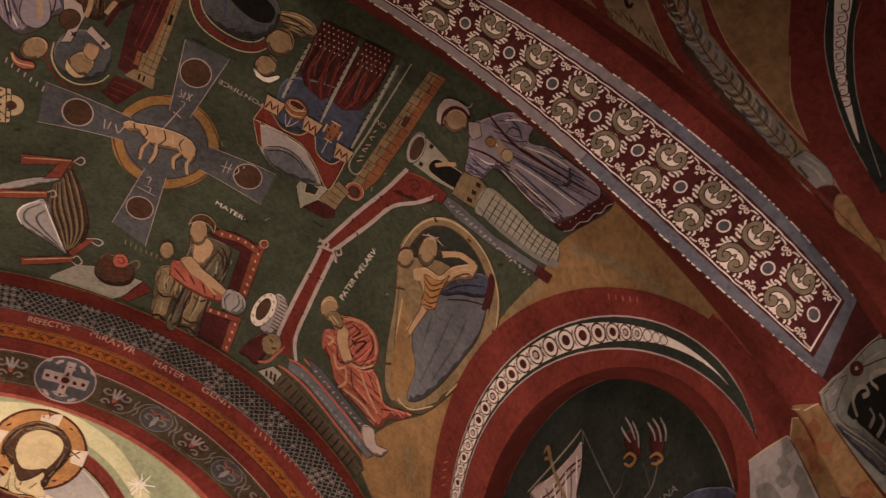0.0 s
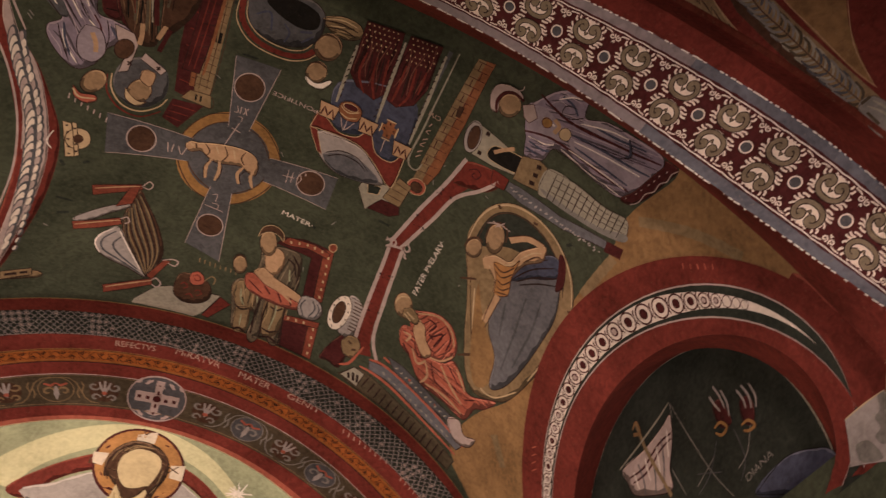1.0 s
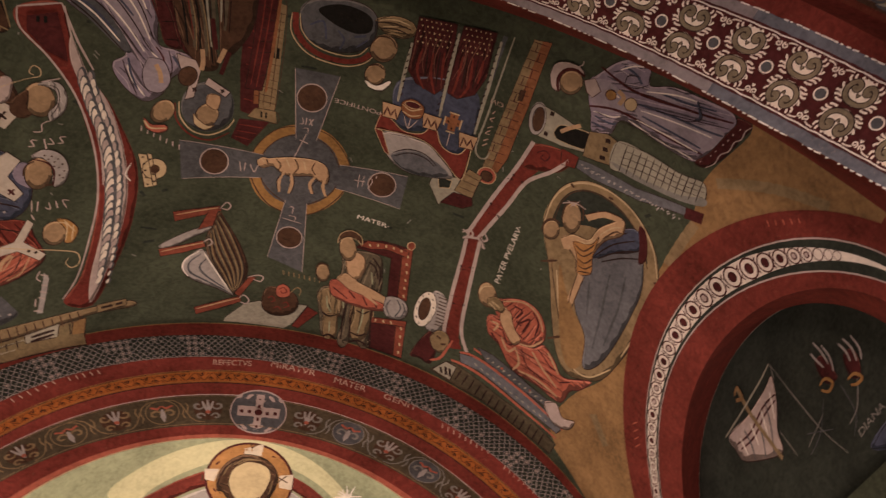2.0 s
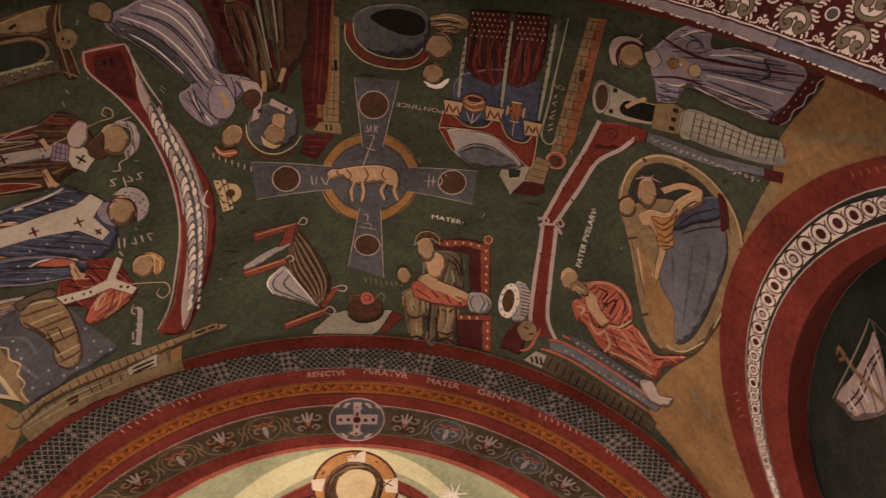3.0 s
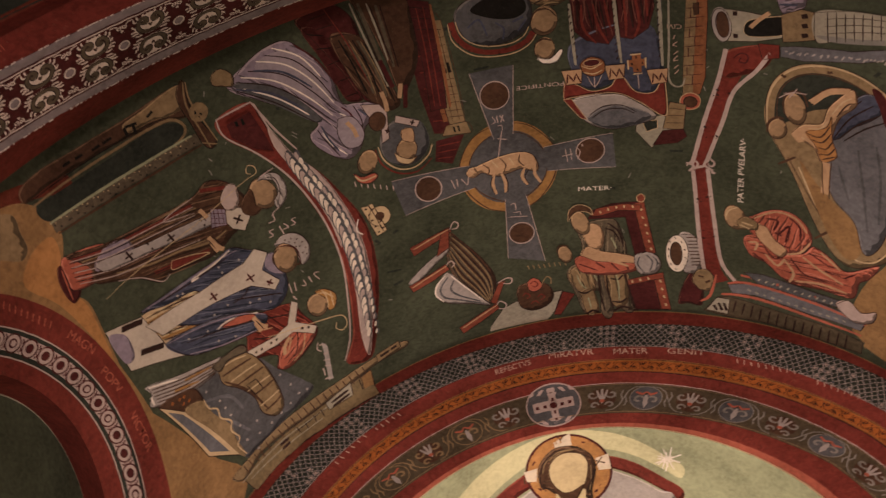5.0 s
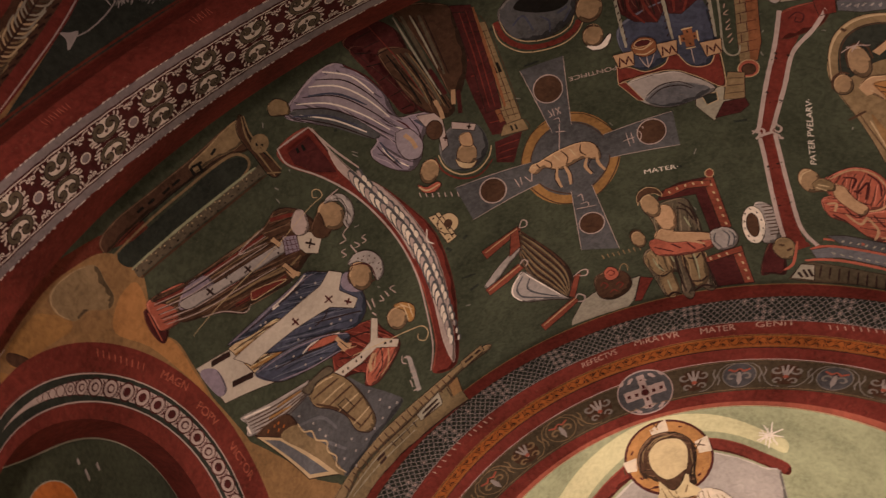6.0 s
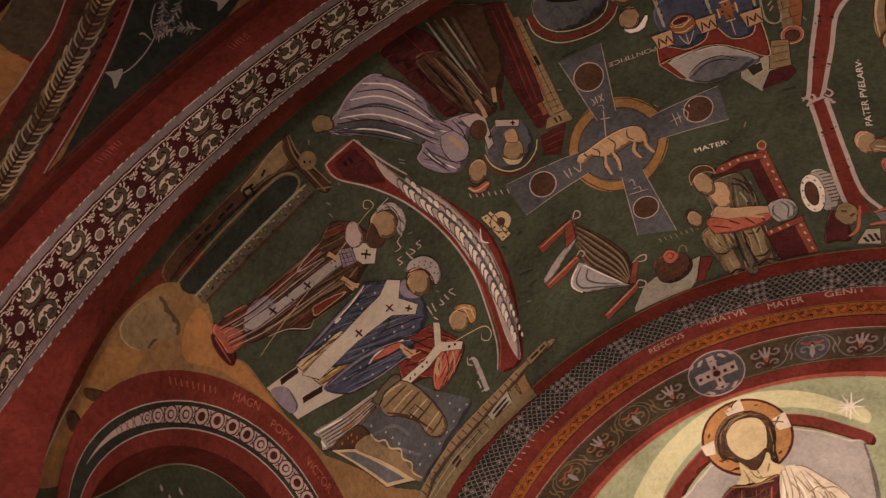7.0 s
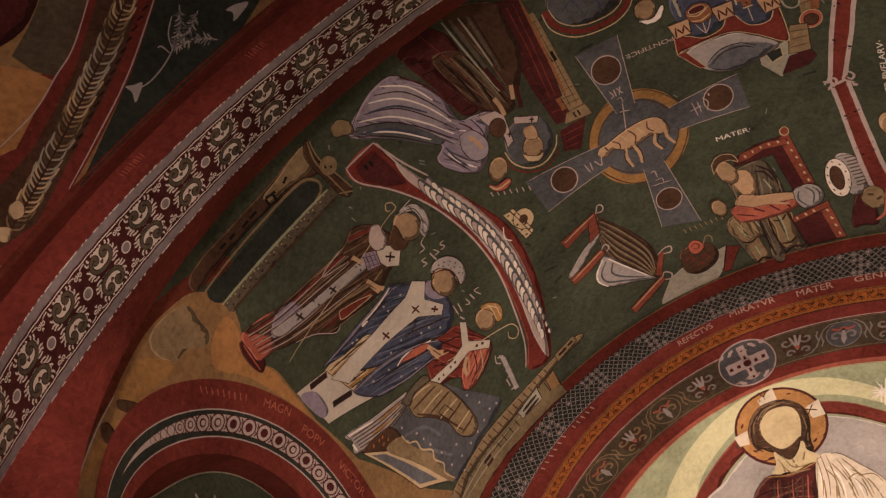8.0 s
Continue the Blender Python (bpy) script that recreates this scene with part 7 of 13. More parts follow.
strokes('brick_line', DARKLINE, 0.0021, [[(-0.135, -0.445), (-0.097, -0.432)], [(-0.134, -0.42), (-0.097, -0.41)], [(-0.133, -0.394), (-0.097, -0.387)], [(-0.132, -0.367), (-0.097, -0.364)], [(-0.131, -0.34), (-0.098, -0.34)], [(-0.13, -0.311), (-0.098, -0.315)], [(-0.128, -0.282), (-0.098, -0.29)], [(-0.127, -0.252), (-0.098, -0.264)], [(-0.125, -0.221), (-0.098, -0.237)], [(-0.331, -0.474), (-0.294, -0.476)], [(-0.321, -0.451), (-0.284, -0.451)], [(-0.31, -0.426), (-0.273, -0.426)], [(-0.299, -0.401), (-0.262, -0.4)], [(-0.288, -0.375), (-0.251, -0.373)], [(-0.276, -0.349), (-0.239, -0.346)], [(-0.264, -0.322), (-0.227, -0.317)]], 0)
strokes('brick_line', RED, 0.0027, [[(-0.123, -0.44), (-0.125, -0.349), (-0.134, -0.2)], [(-0.109, -0.44), (-0.114, -0.329), (-0.122, -0.197)], [(-0.295, -0.487), (-0.273, -0.404), (-0.255, -0.292)]], 0)
strokes('ochre_edge', BRICK, 0.0070, [[(-0.094, -0.442), (-0.097, -0.322), (-0.101, -0.188)]], 0)
motif('painted_figure', 'striped lilac robed figure shape with red cap', 'fresco figure', -0.382, -0.275)
fill('gown', LILAC, 1, [(-0.525, -0.409), (-0.474, -0.438), (-0.428, -0.453), (-0.385, -0.451), (-0.356, -0.413), (-0.327, -0.347), (-0.323, -0.277), (-0.293, -0.264), (-0.257, -0.25), (-0.259, -0.224), (-0.293, -0.195), (-0.311, -0.152), (-0.342, -0.13), (-0.373, -0.149), (-0.404, -0.194), (-0.409, -0.228), (-0.385, -0.25), (-0.425, -0.302), (-0.48, -0.356)])
strokes('outline', DARKLINE, 0.0025, [[(-0.525, -0.409), (-0.474, -0.438), (-0.428, -0.453), (-0.385, -0.451), (-0.356, -0.413), (-0.327, -0.347), (-0.323, -0.277), (-0.293, -0.264), (-0.257, -0.25), (-0.259, -0.224), (-0.293, -0.195), (-0.311, -0.152), (-0.342, -0.13), (-0.373, -0.149), (-0.404, -0.194), (-0.409, -0.228), (-0.385, -0.25), (-0.425, -0.302), (-0.48, -0.356), (-0.525, -0.409)]], 1)
fill('gown_light', LILACPALE, 1, [(-0.46, -0.425), (-0.397, -0.434), (-0.354, -0.371), (-0.34, -0.298), (-0.37, -0.296), (-0.42, -0.358)])
fill('gown_blue', SLATE, 1, [(-0.514, -0.408), (-0.459, -0.386), (-0.409, -0.329), (-0.374, -0.258), (-0.393, -0.257), (-0.445, -0.32)])
strokes('white_stripe', WHITE, 0.0035, [[(-0.492, -0.417), (-0.434, -0.38), (-0.386, -0.319), (-0.35, -0.255)], [(-0.453, -0.435), (-0.403, -0.405), (-0.366, -0.352), (-0.339, -0.284)], [(-0.415, -0.448), (-0.371, -0.41), (-0.346, -0.352)], [(-0.498, -0.393), (-0.444, -0.343), (-0.396, -0.277)], [(-0.336, -0.254), (-0.309, -0.221), (-0.303, -0.181)], [(-0.382, -0.222), (-0.372, -0.185), (-0.347, -0.145)]])
strokes('dark_stripe', DARKLINE, 0.0026, [[(-0.505, -0.412), (-0.441, -0.37), (-0.393, -0.308), (-0.357, -0.247)], [(-0.475, -0.423), (-0.415, -0.387), (-0.374, -0.329), (-0.343, -0.267)], [(-0.434, -0.44), (-0.386, -0.409), (-0.354, -0.352), (-0.333, -0.285)], [(-0.511, -0.395), (-0.45, -0.334), (-0.389, -0.253)], [(-0.391, -0.234), (-0.381, -0.196), (-0.362, -0.147)], [(-0.303, -0.261), (-0.295, -0.221), (-0.299, -0.189)]])
strokes('blue_stripe', BLUE, 0.0048, [[(-0.464, -0.419), (-0.412, -0.391), (-0.37, -0.336)], [(-0.512, -0.399), (-0.449, -0.357), (-0.401, -0.294)], [(-0.38, -0.238), (-0.375, -0.202), (-0.361, -0.161)], [(-0.295, -0.249), (-0.279, -0.222)]])
strokes('red_stripe', MAROON, 0.0036, [[(-0.374, -0.439), (-0.342, -0.39), (-0.321, -0.322)], [(-0.328, -0.268), (-0.313, -0.242), (-0.308, -0.206)]])
fill('chest_cloth', LILACPALE, 1, [(-0.342, -0.242), (-0.311, -0.234), (-0.297, -0.187), (-0.315, -0.155), (-0.344, -0.164), (-0.353, -0.205)])
strokes('outline', DARKLINE, 0.0029, [[(-0.342, -0.242), (-0.311, -0.234), (-0.297, -0.187), (-0.315, -0.155), (-0.344, -0.164), (-0.353, -0.205), (-0.342, -0.242)]], 1)
fill('foot', TAN, 1, [(-0.54, -0.449), (-0.52, -0.452), (-0.505, -0.431), (-0.513, -0.409), (-0.531, -0.417), (-0.547, -0.43)])
strokes('outline', DARKLINE, 0.0024, [[(-0.54, -0.449), (-0.52, -0.452), (-0.505, -0.431), (-0.513, -0.409), (-0.531, -0.417), (-0.547, -0.43), (-0.54, -0.449)]], 1)
strokes('arm_shape', FLESH, 0.0084, [[(-0.327, -0.226), (-0.318, -0.204), (-0.315, -0.18)]])
oval('head_shape', SKIN, (-0.309, -0.106), (0.015, 0.020), (-0.019, 0.025))
strokes('outline', DARKLINE, 0.0029, [[(-0.294, -0.086), (-0.308, -0.075), (-0.322, -0.076), (-0.332, -0.088), (-0.332, -0.107), (-0.323, -0.126), (-0.309, -0.136), (-0.295, -0.135), (-0.286, -0.124), (-0.285, -0.105), (-0.294, -0.086)]])
fill('cap', ROSE, 1, [(-0.345, -0.088), (-0.328, -0.07), (-0.301, -0.07), (-0.296, -0.055), (-0.318, -0.046), (-0.341, -0.062)])
strokes('outline', DARKLINE, 0.0030, [[(-0.345, -0.088), (-0.328, -0.07), (-0.301, -0.07), (-0.296, -0.055), (-0.318, -0.046), (-0.341, -0.062), (-0.345, -0.088)]], 1)
strokes('cap_edge', CREAM, 0.0044, [[(-0.345, -0.08), (-0.33, -0.06), (-0.299, -0.061)]])
motif('painted_figure', 'brown cloaked figure shape in a blue arch', 'fresco figure', -0.245, -0.234)
fill('red_building', MAROON, 1, [(-0.35, -0.462), (-0.31, -0.441), (-0.288, -0.365), (-0.278, -0.293), (-0.278, -0.266), (-0.308, -0.273), (-0.32, -0.309), (-0.333, -0.383)])
strokes('brick_line', BLACK, 0.0020, [[(-0.343, -0.448), (-0.314, -0.435)], [(-0.334, -0.412), (-0.306, -0.405)], [(-0.326, -0.371), (-0.295, -0.373)], [(-0.318, -0.327), (-0.287, -0.329)], [(-0.309, -0.287), (-0.284, -0.287)]], 0)
fill('cloak', BROWN, 1, [(-0.302, -0.429), (-0.248, -0.412), (-0.227, -0.352), (-0.211, -0.277), (-0.205, -0.229), (-0.237, -0.221), (-0.261, -0.253), (-0.279, -0.29), (-0.291, -0.335)])
strokes('outline', DARKLINE, 0.0024, [[(-0.302, -0.429), (-0.248, -0.412), (-0.227, -0.352), (-0.211, -0.277), (-0.205, -0.229), (-0.237, -0.221), (-0.261, -0.253), (-0.279, -0.29), (-0.291, -0.335), (-0.302, -0.429)]], 1)
strokes('cloak_fold', OLIVE, 0.0074, [[(-0.276, -0.411), (-0.259, -0.344), (-0.253, -0.274)], [(-0.253, -0.404), (-0.236, -0.336), (-0.229, -0.256)]])
strokes('cloak_dark', BLACK, 0.0038, [[(-0.288, -0.417), (-0.275, -0.345), (-0.266, -0.277)], [(-0.262, -0.407), (-0.247, -0.335), (-0.242, -0.259)], [(-0.242, -0.396), (-0.227, -0.321), (-0.215, -0.239)]])
strokes('cloak_light', TAN, 0.0025, [[(-0.269, -0.409), (-0.254, -0.337), (-0.249, -0.267)], [(-0.247, -0.4), (-0.232, -0.327), (-0.222, -0.248)]])
strokes('robe_pale', PALESTONE, 0.0043, [[(-0.245, -0.482), (-0.239, -0.42), (-0.229, -0.339), (-0.22, -0.28)], [(-0.214, -0.473), (-0.209, -0.414), (-0.205, -0.342)]])
strokes('robe_pale', OLIVE, 0.0078, [[(-0.23, -0.478), (-0.225, -0.413), (-0.218, -0.334)], [(-0.198, -0.466), (-0.197, -0.395), (-0.197, -0.323)]])
strokes('robe_dark', DARKLINE, 0.0029, [[(-0.239, -0.48), (-0.232, -0.414), (-0.224, -0.333), (-0.221, -0.293)], [(-0.209, -0.468), (-0.204, -0.403), (-0.198, -0.333)], [(-0.19, -0.463), (-0.189, -0.391), (-0.188, -0.319)]])
fill('blue_arch', SLATE, 1, [(-0.262, -0.167), (-0.222, -0.193), (-0.174, -0.173), (-0.163, -0.112), (-0.189, -0.069), (-0.228, -0.06), (-0.261, -0.086), (-0.273, -0.125)])
strokes('arch_rim', CREAM, 0.0036, [[(-0.277, -0.135), (-0.272, -0.095), (-0.246, -0.059), (-0.209, -0.05), (-0.174, -0.072), (-0.159, -0.101)]])
strokes('arch_line', RED, 0.0042, [[(-0.285, -0.131), (-0.279, -0.086), (-0.248, -0.047), (-0.205, -0.036), (-0.166, -0.063)]])
fill('white_scarf', PINK, 0, [(-0.288, -0.257), (-0.249, -0.244), (-0.238, -0.219), (-0.248, -0.149), (-0.266, -0.141), (-0.257, -0.198), (-0.279, -0.222)])
strokes('outline', DARKLINE, 0.0028, [[(-0.288, -0.257), (-0.249, -0.244), (-0.238, -0.219), (-0.248, -0.149), (-0.266, -0.141), (-0.257, -0.198), (-0.279, -0.222), (-0.288, -0.257)]], 0)
fill('scarf_end', PINK, 0, [(-0.222, -0.204), (-0.174, -0.173), (-0.183, -0.158), (-0.228, -0.187)])
strokes('outline', DARKLINE, 0.0028, [[(-0.222, -0.204), (-0.174, -0.173), (-0.183, -0.158), (-0.228, -0.187), (-0.222, -0.204)]], 0)
strokes('scarf_cross', DARKLINE, 0.0034, [[(-0.253, -0.174), (-0.243, -0.166)], [(-0.245, -0.177), (-0.251, -0.164)], [(-0.195, -0.177), (-0.186, -0.171)], [(-0.188, -0.179), (-0.193, -0.168)]], 0)
oval('bag', BROWN, (-0.263, -0.203), (0.016, 0.012), (-0.010, 0.022))
strokes('outline', DARKLINE, 0.0028, [[(-0.247, -0.191), (-0.256, -0.18), (-0.268, -0.178), (-0.278, -0.186), (-0.282, -0.2), (-0.279, -0.215), (-0.269, -0.225), (-0.258, -0.227), (-0.248, -0.22), (-0.244, -0.206), (-0.247, -0.191)]])
strokes('hand_shape', FLESH, 0.0086, [[(-0.238, -0.273), (-0.235, -0.244), (-0.237, -0.221)], [(-0.193, -0.28), (-0.204, -0.245)]])
oval('head_shape', SKIN, (-0.218, -0.104), (0.019, 0.017), (-0.016, 0.028))
strokes('outline', DARKLINE, 0.0029, [[(-0.199, -0.087), (-0.212, -0.074), (-0.227, -0.072), (-0.239, -0.083), (-0.242, -0.102), (-0.236, -0.122), (-0.223, -0.135), (-0.208, -0.136), (-0.197, -0.125), (-0.193, -0.107), (-0.199, -0.087)]])
fill('beard', CREAM, 1, [(-0.246, -0.107), (-0.241, -0.078), (-0.217, -0.064), (-0.199, -0.08), (-0.215, -0.077), (-0.235, -0.092)])
strokes('outline', BROWN, 0.0029, [[(-0.246, -0.107), (-0.241, -0.078), (-0.217, -0.064), (-0.199, -0.08), (-0.215, -0.077), (-0.235, -0.092), (-0.246, -0.107)]], 1)
fill('neck', FLESH, 1, [(-0.218, -0.162), (-0.194, -0.159), (-0.198, -0.123), (-0.221, -0.136)])
strokes('outline', BROWN, 0.0027, [[(-0.218, -0.162), (-0.194, -0.159), (-0.198, -0.123), (-0.221, -0.136), (-0.218, -0.162)]], 1)
strokes('robe_side', MAROON, 0.0086, [[(-0.222, -0.348), (-0.211, -0.277)], [(-0.184, -0.275), (-0.197, -0.217)]])
motif('painted_tower', 'pale brick painted tower with red flank', 'fresco motif', -0.103, -0.292)
fill('red_flank', MAROON, 0, [(-0.162, -0.446), (-0.123, -0.446), (-0.113, -0.189), (-0.097, -0.111), (-0.149, -0.126), (-0.159, -0.236)])
strokes('brick_line', RED, 0.0029, [[(-0.154, -0.41), (-0.126, -0.407)], [(-0.152, -0.373), (-0.125, -0.37)], [(-0.15, -0.333), (-0.125, -0.33)], [(-0.148, -0.292), (-0.123, -0.289)], [(-0.148, -0.25), (-0.122, -0.246)], [(-0.146, -0.206), (-0.121, -0.202)], [(-0.145, -0.16), (-0.118, -0.156)]], 0)
strokes('ochre_edge', BRICK, 0.01, [[(-0.131, -0.446), (-0.125, -0.319), (-0.118, -0.151)]])
strokes('course', BROWN, 0.0018, [[(-0.137, -0.422), (-0.124, -0.422)], [(-0.137, -0.398), (-0.123, -0.398)], [(-0.134, -0.372), (-0.121, -0.372)], [(-0.132, -0.346), (-0.12, -0.346)], [(-0.131, -0.32), (-0.119, -0.319)], [(-0.129, -0.292), (-0.118, -0.292)], [(-0.128, -0.264), (-0.117, -0.263)], [(-0.127, -0.235), (-0.116, -0.234)], [(-0.125, -0.205), (-0.116, -0.205)], [(-0.123, -0.174), (-0.115, -0.174)]], 0)
fill('shaft', TAN, 0, [(-0.122, -0.41), (-0.081, -0.403), (-0.077, -0.142), (-0.111, -0.14)])
strokes('outline', BROWN, 0.0024, [[(-0.122, -0.41), (-0.081, -0.403), (-0.077, -0.142), (-0.111, -0.14), (-0.122, -0.41)]])
strokes('course', BROWN, 0.0018, [[(-0.119, -0.385), (-0.082, -0.383)], [(-0.119, -0.367), (-0.082, -0.365)], [(-0.118, -0.349), (-0.081, -0.346)], [(-0.118, -0.33), (-0.081, -0.328)], [(-0.119, -0.263), (-0.079, -0.26)], [(-0.117, -0.243), (-0.079, -0.24)], [(-0.115, -0.222), (-0.079, -0.219)], [(-0.115, -0.201), (-0.078, -0.198)], [(-0.113, -0.18), (-0.078, -0.176)], [(-0.111, -0.162), (-0.077, -0.158)], [(-0.106, -0.385), (-0.103, -0.15)], [(-0.09, -0.385), (-0.088, -0.15)]], 0)
strokes('window', BLACK, 0.006, [[(-0.109, -0.303), (-0.106, -0.278)], [(-0.098, -0.303), (-0.095, -0.277)], [(-0.087, -0.303), (-0.086, -0.277)]], 0)
fill('base', TAN, 0, [(-0.118, -0.14), (-0.074, -0.139), (-0.069, -0.107), (-0.132, -0.115)])
strokes('outline', BROWN, 0.0024, [[(-0.118, -0.14), (-0.074, -0.139), (-0.069, -0.107), (-0.132, -0.115), (-0.118, -0.14)]])
strokes('base_line', BLACK, 0.0038, [[(-0.104, -0.133), (-0.103, -0.117)], [(-0.094, -0.133), (-0.093, -0.117)]], 0)
fill('plinth', MAROON, 0, [(-0.149, -0.105), (-0.084, -0.107), (-0.124, -0.03), (-0.161, -0.049)])
strokes('plinth_line', RED, 0.0033, [[(-0.147, -0.089), (-0.097, -0.088)], [(-0.151, -0.071), (-0.108, -0.069)], [(-0.154, -0.055), (-0.121, -0.05)]], 0)
motif('painted_rib', 'red painted rib with a band of white feathers', 'fresco motif', -0.42, 0.066)
fill('rib', RED, 1, [(-0.573, -0.358), (-0.496, -0.36), (-0.484, -0.288), (-0.463, -0.212), (-0.415, -0.125), (-0.386, -0.054), (-0.354, 0.034), (-0.343, 0.12), (-0.348, 0.235), (-0.368, 0.343), (-0.396, 0.436), (-0.458, 0.421), (-0.433, 0.355), (-0.423, 0.23), (-0.423, 0.131), (-0.433, 0.046), (-0.457, -0.058), (-0.484, -0.152), (-0.528, -0.239), (-0.574, -0.31)])
fill('feather_band', PINK, 1, [(-0.484, -0.288), (-0.458, -0.204), (-0.416, -0.122), (-0.386, -0.022), (-0.367, 0.081), (-0.363, 0.181), (-0.375, 0.309), (-0.399, 0.428), (-0.413, 0.361), (-0.407, 0.235), (-0.41, 0.135), (-0.421, 0.049), (-0.441, -0.054), (-0.466, -0.154), (-0.488, -0.234)])
strokes('white_edge', PINK, 0.0045, [[(-0.573, -0.358), (-0.496, -0.36)], [(-0.573, -0.358), (-0.572, -0.313), (-0.527, -0.242), (-0.484, -0.155), (-0.453, -0.057), (-0.433, 0.042), (-0.424, 0.147), (-0.429, 0.244), (-0.44, 0.353), (-0.462, 0.413)], [(-0.492, -0.354), (-0.484, -0.288), (-0.47, -0.207), (-0.447, -0.11), (-0.429, -0.018), (-0.416, 0.1)], [(-0.496, -0.36), (-0.474, -0.279), (-0.446, -0.208)]])
oval('feather_line', SLATE, (-0.467, -0.188), (0.000, 0.029), (-0.010, -0.001), n=12)
oval('feather', PINK, (-0.469, -0.188), (0.000, 0.024), (-0.006, -0.001), n=12)
oval('feather_line', SLATE, (-0.45, -0.193), (0.000, 0.016), (-0.007, 0.000), n=12)
oval('feather', PINK, (-0.452, -0.192), (0.000, 0.012), (-0.004, -0.001), n=12)
oval('feather_line', SLATE, (-0.462, -0.168), (0.000, 0.029), (-0.011, -0.002), n=12)
oval('feather', CREAMWHITE, (-0.464, -0.168), (0.000, 0.024), (-0.007, -0.001), n=12)
oval('feather_line', SLATE, (-0.446, -0.173), (0.000, 0.016), (-0.006, -0.001), n=12)
oval('feather', CREAMWHITE, (-0.447, -0.173), (0.000, 0.013), (-0.005, 0.000), n=12)
oval('feather_line', SLATE, (-0.457, -0.149), (0.000, 0.031), (-0.011, -0.001), n=12)
oval('feather', CREAMWHITE, (-0.459, -0.148), (0.000, 0.024), (-0.007, -0.001), n=12)
oval('feather_line', SLATE, (-0.441, -0.153), (0.000, 0.016), (-0.007, -0.001), n=12)
oval('feather', CREAMWHITE, (-0.443, -0.153), (0.001, 0.013), (-0.004, 0.000), n=12)
oval('feather_line', SLATE, (-0.452, -0.128), (0.000, 0.030), (-0.011, -0.002), n=12)
oval('feather', PINK, (-0.454, -0.128), (0.000, 0.024), (-0.007, -0.001), n=12)
oval('feather_line', SLATE, (-0.436, -0.133), (0.001, 0.016), (-0.007, -0.001), n=12)
oval('feather', PINK, (-0.437, -0.133), (0.000, 0.013), (-0.005, 0.000), n=12)
oval('feather_line', SLATE, (-0.446, -0.108), (0.002, 0.031), (-0.011, 0.000), n=12)
oval('feather', CREAMWHITE, (-0.448, -0.108), (0.002, 0.025), (-0.007, 0.000), n=12)
oval('feather_line', SLATE, (-0.43, -0.114), (0.001, 0.016), (-0.007, 0.000), n=12)
oval('feather', CREAMWHITE, (-0.432, -0.114), (0.001, 0.013), (-0.004, 0.000), n=12)
oval('feather_line', SLATE, (-0.44, -0.088), (0.003, 0.031), (-0.011, 0.000), n=12)
oval('feather', CREAMWHITE, (-0.442, -0.087), (0.002, 0.025), (-0.006, -0.001), n=12)
oval('feather_line', SLATE, (-0.424, -0.094), (0.002, 0.016), (-0.007, 0.000), n=12)
oval('feather', CREAMWHITE, (-0.425, -0.094), (0.001, 0.013), (-0.005, 0.000), n=12)
oval('feather_line', SLATE, (-0.434, -0.067), (0.003, 0.031), (-0.010, -0.001), n=12)
oval('feather', PINK, (-0.435, -0.067), (0.002, 0.025), (-0.007, 0.000), n=12)
oval('feather_line', SLATE, (-0.417, -0.074), (0.001, 0.017), (-0.007, 0.000), n=12)
oval('feather', PINK, (-0.419, -0.074), (0.001, 0.014), (-0.004, 0.000), n=12)
oval('feather_line', SLATE, (-0.427, -0.047), (0.001, 0.031), (-0.011, -0.002), n=12)
oval('feather', CREAMWHITE, (-0.429, -0.047), (0.001, 0.025), (-0.007, -0.001), n=12)
oval('feather_line', SLATE, (-0.41, -0.052), (0.000, 0.017), (-0.007, -0.001), n=12)
oval('feather', CREAMWHITE, (-0.412, -0.052), (0.000, 0.014), (-0.004, 0.000), n=12)
oval('feather_line', SLATE, (-0.422, -0.026), (0.001, 0.032), (-0.011, -0.001), n=12)
oval('feather', CREAMWHITE, (-0.424, -0.026), (0.001, 0.026), (-0.006, -0.001), n=12)
oval('feather_line', SLATE, (-0.405, -0.031), (0.001, 0.017), (-0.007, -0.001), n=12)
oval('feather', CREAMWHITE, (-0.406, -0.031), (0.000, 0.014), (-0.005, 0.000), n=12)
oval('feather_line', SLATE, (-0.416, -0.005), (0.001, 0.032), (-0.011, -0.001), n=12)
oval('feather', PINK, (-0.418, -0.004), (0.001, 0.025), (-0.007, -0.001), n=12)
oval('feather_line', SLATE, (-0.399, -0.01), (0.001, 0.017), (-0.007, 0.000), n=12)
oval('feather', PINK, (-0.401, -0.009), (0.001, 0.013), (-0.004, -0.001), n=12)
oval('feather_line', SLATE, (-0.412, 0.016), (-0.002, 0.031), (-0.011, -0.003), n=12)
oval('feather', CREAMWHITE, (-0.413, 0.016), (-0.002, 0.026), (-0.007, -0.002), n=12)
oval('feather_line', SLATE, (-0.394, 0.015), (-0.001, 0.016), (-0.007, -0.002), n=12)
oval('feather', CREAMWHITE, (-0.396, 0.015), (-0.001, 0.013), (-0.004, -0.001), n=12)
oval('feather_line', SLATE, (-0.408, 0.038), (-0.003, 0.032), (-0.011, -0.003), n=12)
oval('feather', CREAMWHITE, (-0.41, 0.038), (-0.002, 0.026), (-0.007, -0.002), n=12)
oval('feather_line', SLATE, (-0.39, 0.037), (-0.002, 0.016), (-0.007, -0.002), n=12)
oval('feather', CREAMWHITE, (-0.392, 0.037), (-0.001, 0.013), (-0.005, -0.001), n=12)
oval('feather_line', SLATE, (-0.405, 0.06), (-0.002, 0.032), (-0.011, -0.003), n=12)
